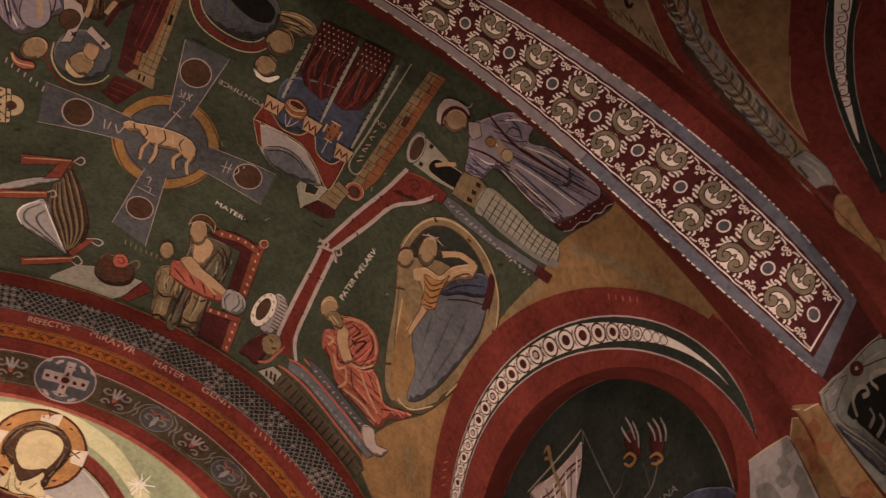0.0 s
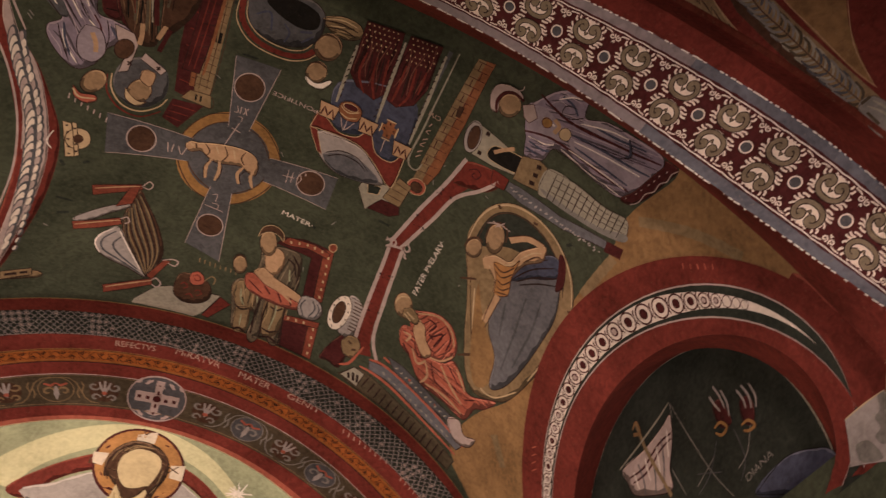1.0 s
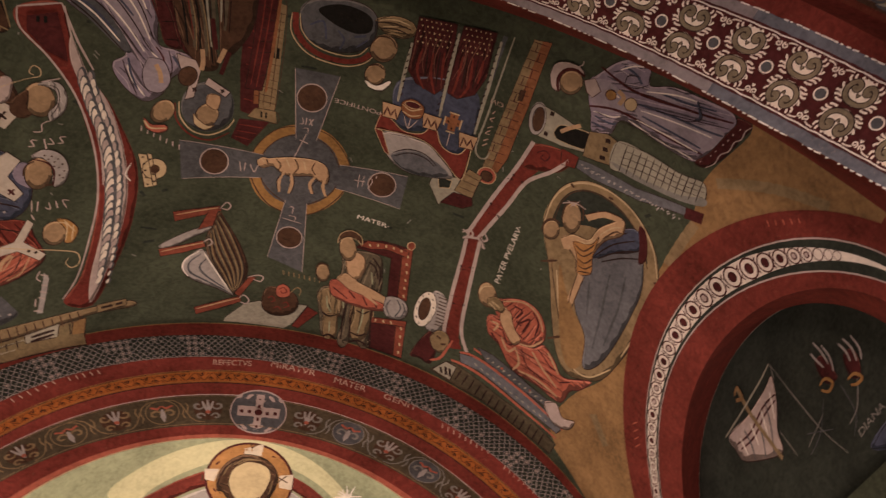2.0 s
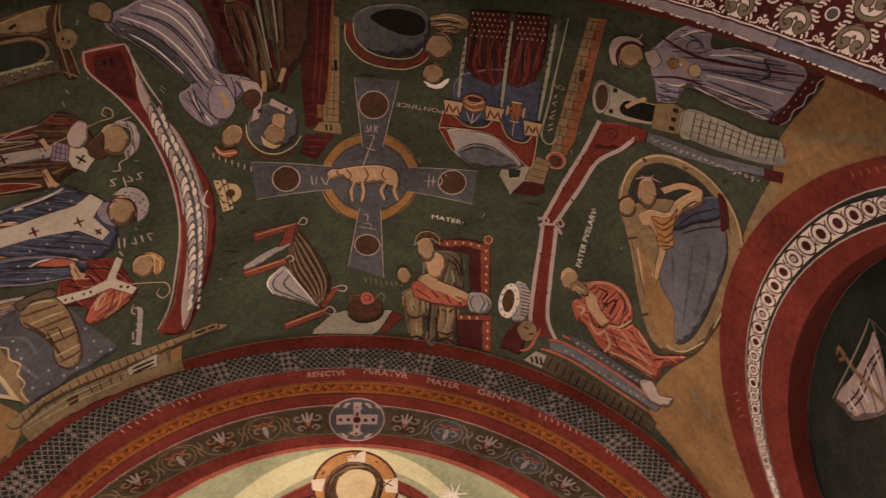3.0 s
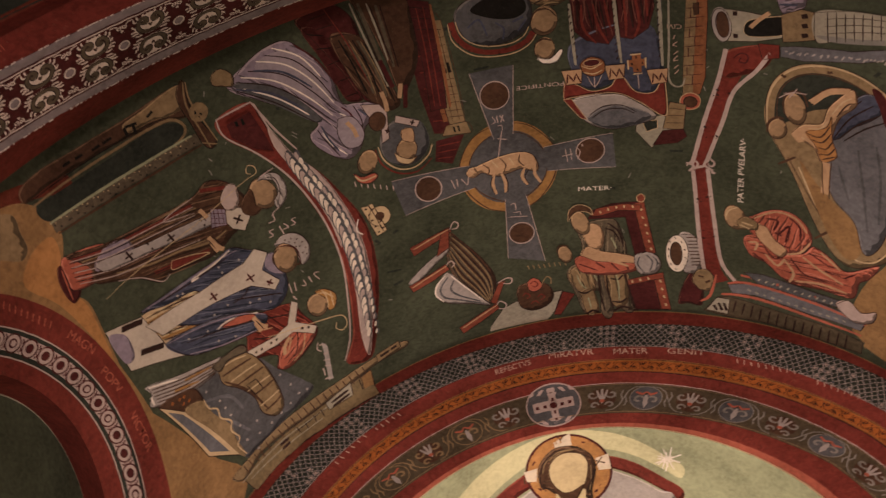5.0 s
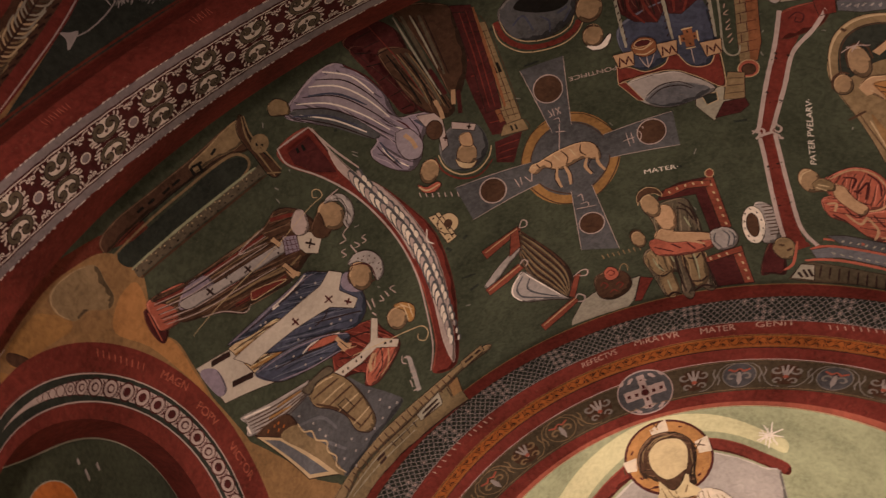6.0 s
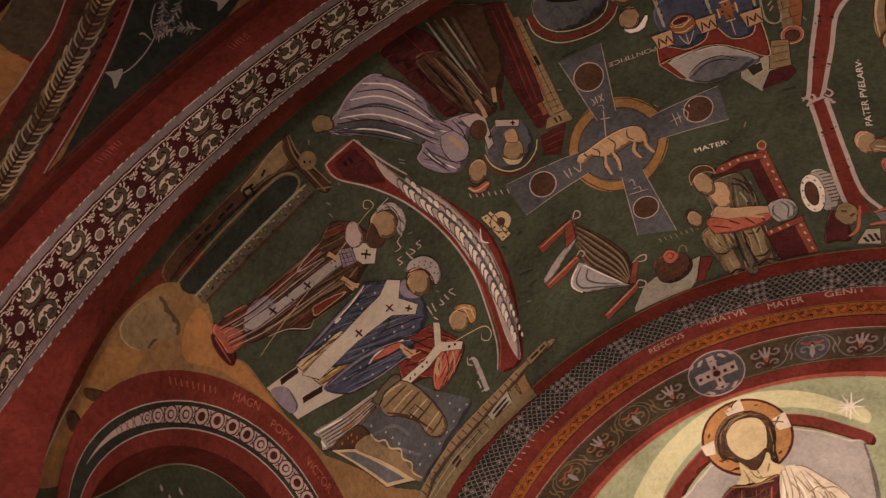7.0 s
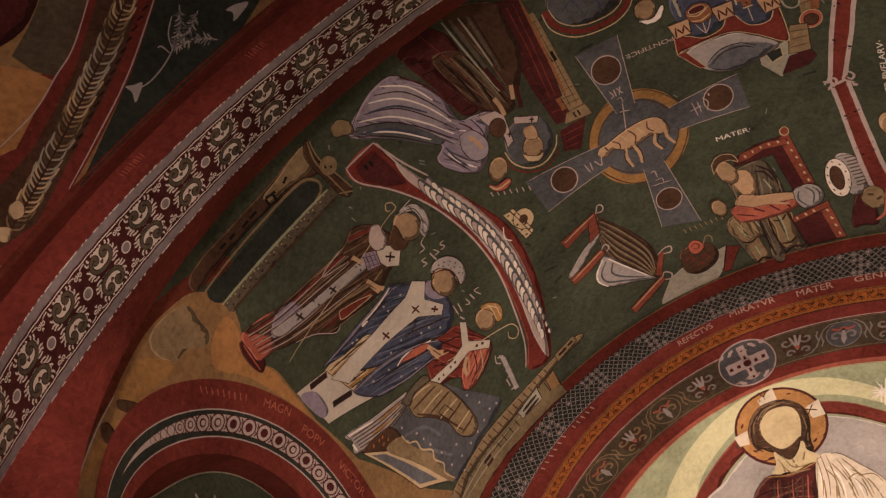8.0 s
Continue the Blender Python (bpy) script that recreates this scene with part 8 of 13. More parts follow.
oval('feather', PINK, (-0.407, 0.061), (-0.001, 0.025), (-0.006, -0.003), n=12)
oval('feather_line', SLATE, (-0.387, 0.059), (-0.001, 0.016), (-0.007, -0.002), n=12)
oval('feather', PINK, (-0.389, 0.059), (0.000, 0.014), (-0.004, -0.001), n=12)
oval('feather_line', SLATE, (-0.403, 0.082), (-0.005, 0.030), (-0.011, -0.005), n=12)
oval('feather', CREAMWHITE, (-0.405, 0.082), (-0.003, 0.025), (-0.006, -0.003), n=12)
oval('feather_line', SLATE, (-0.384, 0.083), (-0.003, 0.016), (-0.007, -0.003), n=12)
oval('feather', CREAMWHITE, (-0.386, 0.083), (-0.002, 0.013), (-0.004, -0.002), n=12)
oval('feather_line', SLATE, (-0.401, 0.104), (-0.005, 0.031), (-0.011, -0.005), n=12)
oval('feather', CREAMWHITE, (-0.403, 0.104), (-0.004, 0.025), (-0.007, -0.003), n=12)
oval('feather_line', SLATE, (-0.382, 0.105), (-0.003, 0.017), (-0.008, -0.003), n=12)
oval('feather', CREAMWHITE, (-0.384, 0.106), (-0.002, 0.013), (-0.005, -0.002), n=12)
oval('feather_line', SLATE, (-0.399, 0.126), (-0.005, 0.031), (-0.011, -0.005), n=12)
oval('feather', PINK, (-0.401, 0.127), (-0.003, 0.024), (-0.007, -0.004), n=12)
oval('feather_line', SLATE, (-0.38, 0.128), (-0.003, 0.016), (-0.008, -0.004), n=12)
oval('feather', PINK, (-0.382, 0.128), (-0.002, 0.013), (-0.005, -0.002), n=12)
oval('feather_line', SLATE, (-0.398, 0.148), (-0.006, 0.030), (-0.011, -0.006), n=12)
oval('feather', CREAMWHITE, (-0.4, 0.149), (-0.005, 0.023), (-0.006, -0.004), n=12)
oval('feather_line', SLATE, (-0.379, 0.151), (-0.003, 0.016), (-0.007, -0.004), n=12)
oval('feather', CREAMWHITE, (-0.381, 0.151), (-0.002, 0.013), (-0.004, -0.002), n=12)
oval('feather_line', SLATE, (-0.397, 0.17), (-0.006, 0.030), (-0.011, -0.006), n=12)
oval('feather', CREAMWHITE, (-0.399, 0.171), (-0.004, 0.024), (-0.006, -0.004), n=12)
oval('feather_line', SLATE, (-0.378, 0.173), (-0.003, 0.016), (-0.007, -0.004), n=12)
oval('feather', CREAMWHITE, (-0.38, 0.174), (-0.002, 0.012), (-0.004, -0.003), n=12)
oval('feather_line', SLATE, (-0.396, 0.192), (-0.005, 0.030), (-0.011, -0.006), n=12)
oval('feather', PINK, (-0.397, 0.193), (-0.005, 0.024), (-0.007, -0.004), n=12)
oval('feather_line', SLATE, (-0.377, 0.195), (-0.003, 0.016), (-0.007, -0.003), n=12)
oval('feather', PINK, (-0.379, 0.196), (-0.002, 0.012), (-0.004, -0.003), n=12)
oval('feather_line', SLATE, (-0.395, 0.214), (-0.006, 0.029), (-0.011, -0.006), n=12)
oval('feather', CREAMWHITE, (-0.397, 0.215), (-0.005, 0.022), (-0.006, -0.004), n=12)
oval('feather_line', SLATE, (-0.376, 0.218), (-0.003, 0.015), (-0.007, -0.004), n=12)
oval('feather', CREAMWHITE, (-0.378, 0.219), (-0.003, 0.012), (-0.004, -0.003), n=12)
oval('feather_line', SLATE, (-0.394, 0.236), (-0.006, 0.027), (-0.010, -0.006), n=12)
oval('feather', CREAMWHITE, (-0.396, 0.237), (-0.005, 0.021), (-0.006, -0.004), n=12)
oval('feather_line', SLATE, (-0.375, 0.24), (-0.004, 0.014), (-0.007, -0.004), n=12)
oval('feather', CREAMWHITE, (-0.377, 0.241), (-0.003, 0.011), (-0.004, -0.003), n=12)
oval('feather_line', SLATE, (-0.394, 0.258), (-0.005, 0.025), (-0.009, -0.006), n=12)
oval('feather', PINK, (-0.395, 0.258), (-0.005, 0.020), (-0.006, -0.003), n=12)
oval('feather_line', SLATE, (-0.375, 0.262), (-0.003, 0.013), (-0.006, -0.004), n=12)
oval('feather', PINK, (-0.376, 0.262), (-0.003, 0.011), (-0.004, -0.002), n=12)
oval('feather_line', SLATE, (-0.393, 0.279), (-0.006, 0.023), (-0.009, -0.005), n=12)
oval('feather', CREAMWHITE, (-0.395, 0.28), (-0.005, 0.018), (-0.005, -0.004), n=12)
oval('feather_line', SLATE, (-0.374, 0.284), (-0.003, 0.012), (-0.006, -0.003), n=12)
oval('feather', CREAMWHITE, (-0.376, 0.285), (-0.002, 0.009), (-0.003, -0.002), n=12)
oval('feather_line', SLATE, (-0.393, 0.301), (-0.005, 0.020), (-0.008, -0.005), n=12)
oval('feather', CREAMWHITE, (-0.395, 0.301), (-0.004, 0.017), (-0.005, -0.003), n=12)
oval('feather_line', SLATE, (-0.374, 0.306), (-0.003, 0.011), (-0.005, -0.003), n=12)
oval('feather', CREAMWHITE, (-0.376, 0.306), (-0.002, 0.009), (-0.003, -0.002), n=12)
oval('feather_line', SLATE, (-0.393, 0.322), (-0.005, 0.019), (-0.007, -0.005), n=12)
oval('feather', PINK, (-0.395, 0.323), (-0.004, 0.014), (-0.004, -0.003), n=12)
oval('feather_line', SLATE, (-0.374, 0.327), (-0.002, 0.010), (-0.005, -0.003), n=12)
oval('feather', PINK, (-0.376, 0.327), (-0.002, 0.008), (-0.002, -0.001), n=12)
oval('feather_line', SLATE, (-0.393, 0.343), (-0.005, 0.016), (-0.007, -0.005), n=12)
oval('feather', CREAMWHITE, (-0.395, 0.343), (-0.004, 0.013), (-0.004, -0.003), n=12)
oval('feather_line', SLATE, (-0.374, 0.349), (-0.003, 0.009), (-0.004, -0.003), n=12)
oval('feather', CREAMWHITE, (-0.376, 0.349), (-0.002, 0.007), (-0.002, -0.001), n=12)
oval('feather_line', SLATE, (-0.393, 0.364), (-0.005, 0.014), (-0.006, -0.004), n=12)
oval('feather', CREAMWHITE, (-0.395, 0.364), (-0.004, 0.012), (-0.004, -0.003), n=12)
oval('feather_line', SLATE, (-0.374, 0.37), (-0.003, 0.007), (-0.004, -0.003), n=12)
oval('feather', CREAMWHITE, (-0.376, 0.37), (-0.002, 0.006), (-0.002, -0.002), n=12)
fill('capital_field', MAROON, 0, [(-0.56, -0.344), (-0.507, -0.348), (-0.499, -0.293), (-0.494, -0.236), (-0.532, -0.264), (-0.563, -0.313)])
strokes('mark', BLACK, 0.0056, [[(-0.541, -0.342), (-0.542, -0.329)], [(-0.528, -0.341), (-0.529, -0.326)]], 0)
strokes('ridge', WHITE, 0.0031, [[(-0.365, 0.035), (-0.374, 0.066), (-0.362, 0.085)]])
motif('painted_diadem', 'small cream painted crown with beaded band', 'fresco motif', -0.325, 0.061)
fill('crown_band', CREAM, 0, [(-0.351, 0.013), (-0.333, 0.016), (-0.312, 0.106), (-0.33, 0.11)])
strokes('outline', DARKLINE, 0.0030, [[(-0.351, 0.013), (-0.333, 0.016), (-0.312, 0.106), (-0.33, 0.11), (-0.351, 0.013)]], 0)
oval('crown_dome', CREAM, (-0.313, 0.056), (0.024, -0.007), (0.007, 0.028))
strokes('outline', DARKLINE, 0.0030, [[(-0.289, 0.049), (-0.289, 0.067), (-0.299, 0.081), (-0.314, 0.085), (-0.329, 0.078), (-0.338, 0.062), (-0.337, 0.044), (-0.327, 0.031), (-0.312, 0.027), (-0.297, 0.034), (-0.289, 0.049)]])
fill('crown_band', CREAM, 0, [(-0.332, 0.013), (-0.323, 0.014), (-0.304, 0.101), (-0.312, 0.106)])
strokes('outline', DARKLINE, 0.0032, [[(-0.332, 0.013), (-0.323, 0.014), (-0.304, 0.101), (-0.312, 0.106), (-0.332, 0.013)]], 0)
strokes('band_dot', DARKLINE, 0.0049, [[(-0.342, 0.021), (-0.34, 0.025)], [(-0.337, 0.039), (-0.336, 0.044)], [(-0.333, 0.058), (-0.332, 0.063)], [(-0.329, 0.079), (-0.328, 0.083)], [(-0.324, 0.098), (-0.323, 0.102)], [(-0.325, 0.027), (-0.324, 0.031)], [(-0.32, 0.05), (-0.319, 0.055)], [(-0.315, 0.069), (-0.314, 0.074)], [(-0.312, 0.089), (-0.31, 0.094)]], 0)
oval('dome_mark', BROWN, (-0.313, 0.056), (0.010, -0.003), (0.003, 0.012))
motif('painted_column', 'pale speckled painted column with a carved capital', 'fresco motif', -0.715, -0.384)
fill('facade', BROWN, 1, [(-0.603, -0.462), (-0.604, -0.425), (-0.611, -0.395), (-0.652, -0.405), (-0.718, -0.421), (-0.807, -0.435), (-0.9, -0.451), (-0.951, -0.458), (-0.943, -0.486), (-0.893, -0.486), (-0.819, -0.471), (-0.713, -0.46)])
fill('facade_top', TAN, 1, [(-0.603, -0.462), (-0.608, -0.421), (-0.643, -0.415), (-0.681, -0.426), (-0.725, -0.431), (-0.729, -0.452), (-0.686, -0.455)])
strokes('facade_window', BLACK, 0.0052, [[(-0.727, -0.446), (-0.705, -0.44)], [(-0.732, -0.43), (-0.729, -0.447)], [(-0.718, -0.421), (-0.712, -0.441)], [(-0.777, -0.446), (-0.758, -0.445)], [(-0.8, -0.448), (-0.783, -0.447)], [(-0.833, -0.456), (-0.818, -0.454)], [(-0.858, -0.461), (-0.843, -0.459)], [(-0.669, -0.443), (-0.683, -0.438)]])
fill('slot', DEEP, 1, [(-0.654, -0.403), (-0.636, -0.383), (-0.648, -0.36), (-0.693, -0.356), (-0.79, -0.364), (-0.877, -0.378), (-0.94, -0.394), (-0.942, -0.437), (-0.874, -0.424), (-0.769, -0.412), (-0.694, -0.412)])
strokes('arch', TAN, 0.0061, [[(-0.946, -0.443), (-0.87, -0.433), (-0.769, -0.421), (-0.694, -0.416), (-0.649, -0.408), (-0.632, -0.383), (-0.645, -0.362), (-0.687, -0.354)]])
strokes('arch_line', BLACK, 0.0024, [[(-0.944, -0.454), (-0.869, -0.444), (-0.767, -0.431), (-0.695, -0.425), (-0.646, -0.415)]])
strokes('shaft', OLIVE, 0.0233, [[(-0.944, -0.379), (-0.849, -0.36), (-0.736, -0.346), (-0.62, -0.342)]])
strokes('shaft_light', PALEGREEN, 0.0063, [[(-0.944, -0.392), (-0.85, -0.374), (-0.738, -0.36), (-0.629, -0.355)]])
strokes('shaft_shade', BROWN, 0.0053, [[(-0.943, -0.362), (-0.848, -0.342), (-0.734, -0.328), (-0.621, -0.325)]])
strokes('fleck', BLACK, 0.0023, [[(-0.94, -0.382), (-0.937, -0.38)], [(-0.932, -0.371), (-0.928, -0.369)], [(-0.914, -0.369), (-0.91, -0.367)], [(-0.91, -0.369), (-0.906, -0.367)], [(-0.893, -0.366), (-0.889, -0.364)], [(-0.884, -0.356), (-0.88, -0.355)], [(-0.873, -0.365), (-0.869, -0.363)], [(-0.864, -0.355), (-0.86, -0.353)], [(-0.844, -0.353), (-0.84, -0.352)], [(-0.842, -0.354), (-0.838, -0.352)], [(-0.824, -0.353), (-0.82, -0.351)], [(-0.815, -0.344), (-0.811, -0.342)], [(-0.804, -0.353), (-0.8, -0.351)], [(-0.793, -0.344), (-0.789, -0.342)], [(-0.775, -0.344), (-0.771, -0.342)], [(-0.773, -0.344), (-0.768, -0.343)], [(-0.755, -0.345), (-0.751, -0.343)], [(-0.745, -0.336), (-0.741, -0.335)], [(-0.733, -0.346), (-0.729, -0.345)], [(-0.723, -0.338), (-0.719, -0.336)], [(-0.705, -0.339), (-0.701, -0.337)], [(-0.703, -0.339), (-0.699, -0.338)], [(-0.685, -0.341), (-0.681, -0.34)], [(-0.673, -0.333), (-0.669, -0.332)], [(-0.663, -0.343), (-0.659, -0.343)], [(-0.653, -0.336), (-0.649, -0.335)], [(-0.635, -0.338), (-0.631, -0.337)]], 0)
strokes('fleck', CREAM, 0.0021, [[(-0.943, -0.391), (-0.941, -0.39)], [(-0.936, -0.385), (-0.934, -0.384)], [(-0.922, -0.385), (-0.919, -0.384)], [(-0.913, -0.379), (-0.91, -0.377)], [(-0.898, -0.379), (-0.896, -0.378)], [(-0.891, -0.373), (-0.888, -0.372)], [(-0.876, -0.374), (-0.874, -0.373)], [(-0.868, -0.369), (-0.866, -0.367)], [(-0.852, -0.369), (-0.85, -0.368)], [(-0.845, -0.364), (-0.842, -0.363)], [(-0.83, -0.365), (-0.828, -0.364)], [(-0.822, -0.36), (-0.82, -0.359)], [(-0.808, -0.362), (-0.805, -0.361)], [(-0.798, -0.357), (-0.796, -0.356)], [(-0.784, -0.359), (-0.781, -0.358)], [(-0.776, -0.354), (-0.773, -0.353)], [(-0.761, -0.357), (-0.759, -0.356)], [(-0.753, -0.352), (-0.751, -0.351)], [(-0.737, -0.355), (-0.735, -0.354)], [(-0.729, -0.35), (-0.726, -0.349)], [(-0.714, -0.353), (-0.712, -0.352)], [(-0.706, -0.349), (-0.704, -0.348)], [(-0.692, -0.353), (-0.689, -0.351)], [(-0.682, -0.348), (-0.679, -0.347)], [(-0.667, -0.352), (-0.665, -0.351)], [(-0.659, -0.348), (-0.657, -0.347)], [(-0.645, -0.352), (-0.642, -0.351)]], 0)
fill('capital', BROWN, 1, [(-0.594, -0.469), (-0.591, -0.451), (-0.602, -0.42), (-0.6, -0.377), (-0.589, -0.32), (-0.606, -0.306), (-0.618, -0.329), (-0.619, -0.379), (-0.621, -0.419), (-0.615, -0.449)])
strokes('outline', BLACK, 0.0024, [[(-0.594, -0.469), (-0.591, -0.451), (-0.602, -0.42), (-0.6, -0.377), (-0.589, -0.32), (-0.606, -0.306), (-0.618, -0.329), (-0.619, -0.379), (-0.621, -0.419), (-0.615, -0.449), (-0.594, -0.469)]])
oval('boss', TAN, (-0.595, -0.393), (0.008, 0.018), (-0.017, 0.01))
strokes('boss_line', BLACK, 0.0044, [[(-0.597, -0.401), (-0.603, -0.393)], [(-0.592, -0.389), (-0.598, -0.382)]])
strokes('capital_line', TAN, 0.0036, [[(-0.593, -0.463), (-0.609, -0.42), (-0.609, -0.365), (-0.607, -0.311)], [(-0.589, -0.461), (-0.599, -0.423), (-0.595, -0.375), (-0.589, -0.316)], [(-0.618, -0.329), (-0.593, -0.31)]])
motif('painted_figure', 'tall bishop figure shape in red brown cope and pale pallium', 'fresco figure', -0.785, -0.177, group='painted bishops')
fill('shoe', MAROON, 1, [(-0.986, -0.308), (-0.973, -0.289), (-0.975, -0.227), (-1.002, -0.211), (-1.009, -0.241), (-1.002, -0.282)])
strokes('shoe_line', ROSE, 0.0034, [[(-0.984, -0.296), (-0.994, -0.257), (-1.002, -0.222)], [(-0.975, -0.28), (-0.987, -0.238)]])
fill('under_tunic', ROSE, 1, [(-0.978, -0.308), (-0.959, -0.312), (-0.885, -0.268), (-0.873, -0.216), (-0.944, -0.212), (-0.989, -0.237), (-0.986, -0.271)])
strokes('outline', DARKLINE, 0.0026, [[(-0.978, -0.308), (-0.959, -0.312), (-0.885, -0.268), (-0.873, -0.216), (-0.944, -0.212), (-0.989, -0.237), (-0.986, -0.271), (-0.978, -0.308)]], 1)
fill('vestment', BROWN, 1, [(-0.962, -0.313), (-0.885, -0.268), (-0.772, -0.238), (-0.692, -0.227), (-0.646, -0.242), (-0.604, -0.205), (-0.583, -0.127), (-0.605, -0.091), (-0.643, -0.083), (-0.694, -0.062), (-0.747, -0.075), (-0.802, -0.094), (-0.826, -0.088), (-0.863, -0.135), (-0.905, -0.172), (-0.946, -0.21), (-0.937, -0.25)])
strokes('outline', DARKLINE, 0.0027, [[(-0.962, -0.313), (-0.885, -0.268), (-0.772, -0.238), (-0.692, -0.227), (-0.646, -0.242), (-0.604, -0.205), (-0.583, -0.127), (-0.605, -0.091), (-0.643, -0.083), (-0.694, -0.062), (-0.747, -0.075), (-0.802, -0.094), (-0.826, -0.088), (-0.863, -0.135), (-0.905, -0.172), (-0.946, -0.21), (-0.937, -0.25), (-0.962, -0.313)]], 1)
strokes('red_fold', RED, 0.0083, [[(-0.956, -0.294), (-0.879, -0.252), (-0.776, -0.223), (-0.697, -0.212)], [(-0.925, -0.23), (-0.855, -0.19), (-0.794, -0.167)], [(-0.668, -0.231), (-0.63, -0.211), (-0.606, -0.196)], [(-0.831, -0.123), (-0.767, -0.1), (-0.703, -0.082)]])
strokes('tan_fold_line', TAN, 0.0055, [[(-0.944, -0.274), (-0.856, -0.234), (-0.759, -0.209), (-0.691, -0.2)], [(-0.899, -0.19), (-0.83, -0.149), (-0.765, -0.129), (-0.701, -0.111)], [(-0.697, -0.228), (-0.744, -0.226), (-0.796, -0.233)], [(-0.651, -0.103), (-0.691, -0.099), (-0.751, -0.121)]])
fill('lilac_panel', LILAC, 1, [(-0.891, -0.262), (-0.847, -0.243), (-0.843, -0.204), (-0.855, -0.19), (-0.916, -0.217), (-0.931, -0.241)])
strokes('dark_fold_line', DARKLINE, 0.0030, [[(-0.964, -0.305), (-0.888, -0.261), (-0.777, -0.23), (-0.694, -0.216)], [(-0.966, -0.294), (-0.89, -0.248), (-0.783, -0.215), (-0.697, -0.199)], [(-0.969, -0.283), (-0.893, -0.235), (-0.788, -0.201), (-0.701, -0.182)], [(-0.972, -0.272), (-0.895, -0.221), (-0.794, -0.187), (-0.704, -0.165)], [(-0.974, -0.261), (-0.897, -0.208), (-0.799, -0.172), (-0.707, -0.147)], [(-0.977, -0.25), (-0.898, -0.194), (-0.804, -0.157), (-0.71, -0.129)], [(-0.802, -0.094), (-0.745, -0.077), (-0.692, -0.064), (-0.643, -0.083)], [(-0.863, -0.135), (-0.799, -0.111), (-0.741, -0.103)]])
strokes('pale_fold_line', PINK, 0.0024, [[(-0.964, -0.297), (-0.889, -0.252), (-0.777, -0.221), (-0.695, -0.206)], [(-0.967, -0.283), (-0.891, -0.236), (-0.785, -0.203), (-0.7, -0.185)], [(-0.969, -0.269), (-0.894, -0.219), (-0.792, -0.186), (-0.704, -0.164)], [(-0.972, -0.254), (-0.896, -0.202), (-0.799, -0.168), (-0.708, -0.143)], [(-0.974, -0.24), (-0.898, -0.185), (-0.806, -0.15), (-0.712, -0.121)], [(-0.905, -0.172), (-0.861, -0.137), (-0.824, -0.09), (-0.802, -0.094)], [(-0.69, -0.226), (-0.743, -0.224), (-0.761, -0.215), (-0.699, -0.19)]])
fill('pallium', VEIL, 1, [(-0.701, -0.172), (-0.649, -0.16), (-0.638, -0.134), (-0.731, -0.148), (-0.813, -0.173), (-0.903, -0.207), (-0.925, -0.23), (-0.917, -0.245), (-0.838, -0.208), (-0.776, -0.189)])
strokes('outline', DARKLINE, 0.0022, [[(-0.701, -0.172), (-0.649, -0.16), (-0.638, -0.134), (-0.731, -0.148), (-0.813, -0.173), (-0.903, -0.207), (-0.925, -0.23), (-0.917, -0.245), (-0.838, -0.208), (-0.776, -0.189), (-0.701, -0.172)]], 1)
fill('pallium_collar', LINEN, 0, [(-0.635, -0.154), (-0.615, -0.147), (-0.584, -0.114), (-0.615, -0.076), (-0.639, -0.099), (-0.648, -0.129)])
strokes('outline', DARKLINE, 0.0024, [[(-0.635, -0.154), (-0.615, -0.147), (-0.584, -0.114), (-0.615, -0.076), (-0.639, -0.099), (-0.648, -0.129), (-0.635, -0.154)]], 0)
strokes('pallium_cross', DARKLINE, 0.0043, [[(-0.628, -0.124), (-0.611, -0.102)], [(-0.612, -0.122), (-0.627, -0.104)], [(-0.768, -0.185), (-0.763, -0.159)], [(-0.756, -0.173), (-0.776, -0.171)], [(-0.861, -0.217), (-0.857, -0.191)], [(-0.85, -0.204), (-0.869, -0.204)]], 0)
strokes('pallium_dots', DARKLINE, 0.0054, [[(-0.816, -0.197), (-0.812, -0.197)], [(-0.813, -0.18), (-0.809, -0.18)], [(-0.805, -0.198), (-0.802, -0.197)], [(-0.696, -0.165), (-0.692, -0.165)], [(-0.693, -0.149), (-0.689, -0.149)]], 0)
fill('book', LILAC, 0, [(-0.665, -0.177), (-0.637, -0.156), (-0.647, -0.116), (-0.68, -0.131)])
strokes('outline', MAROON, 0.0028, [[(-0.665, -0.177), (-0.637, -0.156), (-0.647, -0.116), (-0.68, -0.131), (-0.665, -0.177)]], 0)
strokes('book_line', MAROON, 0.0016, [[(-0.66, -0.171), (-0.671, -0.128)], [(-0.652, -0.166), (-0.662, -0.123)], [(-0.644, -0.16), (-0.652, -0.118)], [(-0.669, -0.166), (-0.639, -0.145)], [(-0.673, -0.154), (-0.642, -0.133)], [(-0.676, -0.142), (-0.646, -0.121)]], 0)
fill('shoulder_cloth', PINK, 1, [(-0.614, -0.209), (-0.596, -0.197), (-0.602, -0.157), (-0.618, -0.143), (-0.637, -0.156), (-0.637, -0.186)])
strokes('outline', DARKLINE, 0.0021, [[(-0.614, -0.209), (-0.596, -0.197), (-0.602, -0.157), (-0.618, -0.143), (-0.637, -0.156), (-0.637, -0.186), (-0.614, -0.209)]], 1)
strokes('hand_shape', FLESH, 0.0096, [[(-0.687, -0.191), (-0.68, -0.162)], [(-0.695, -0.115), (-0.685, -0.08), (-0.674, -0.063)], [(-0.693, -0.097), (-0.687, -0.066)]])
strokes('hand_line', DARKLINE, 0.0020, [[(-0.698, -0.111), (-0.69, -0.078)], [(-0.688, -0.114), (-0.672, -0.072)], [(-0.69, -0.183), (-0.684, -0.157)]])
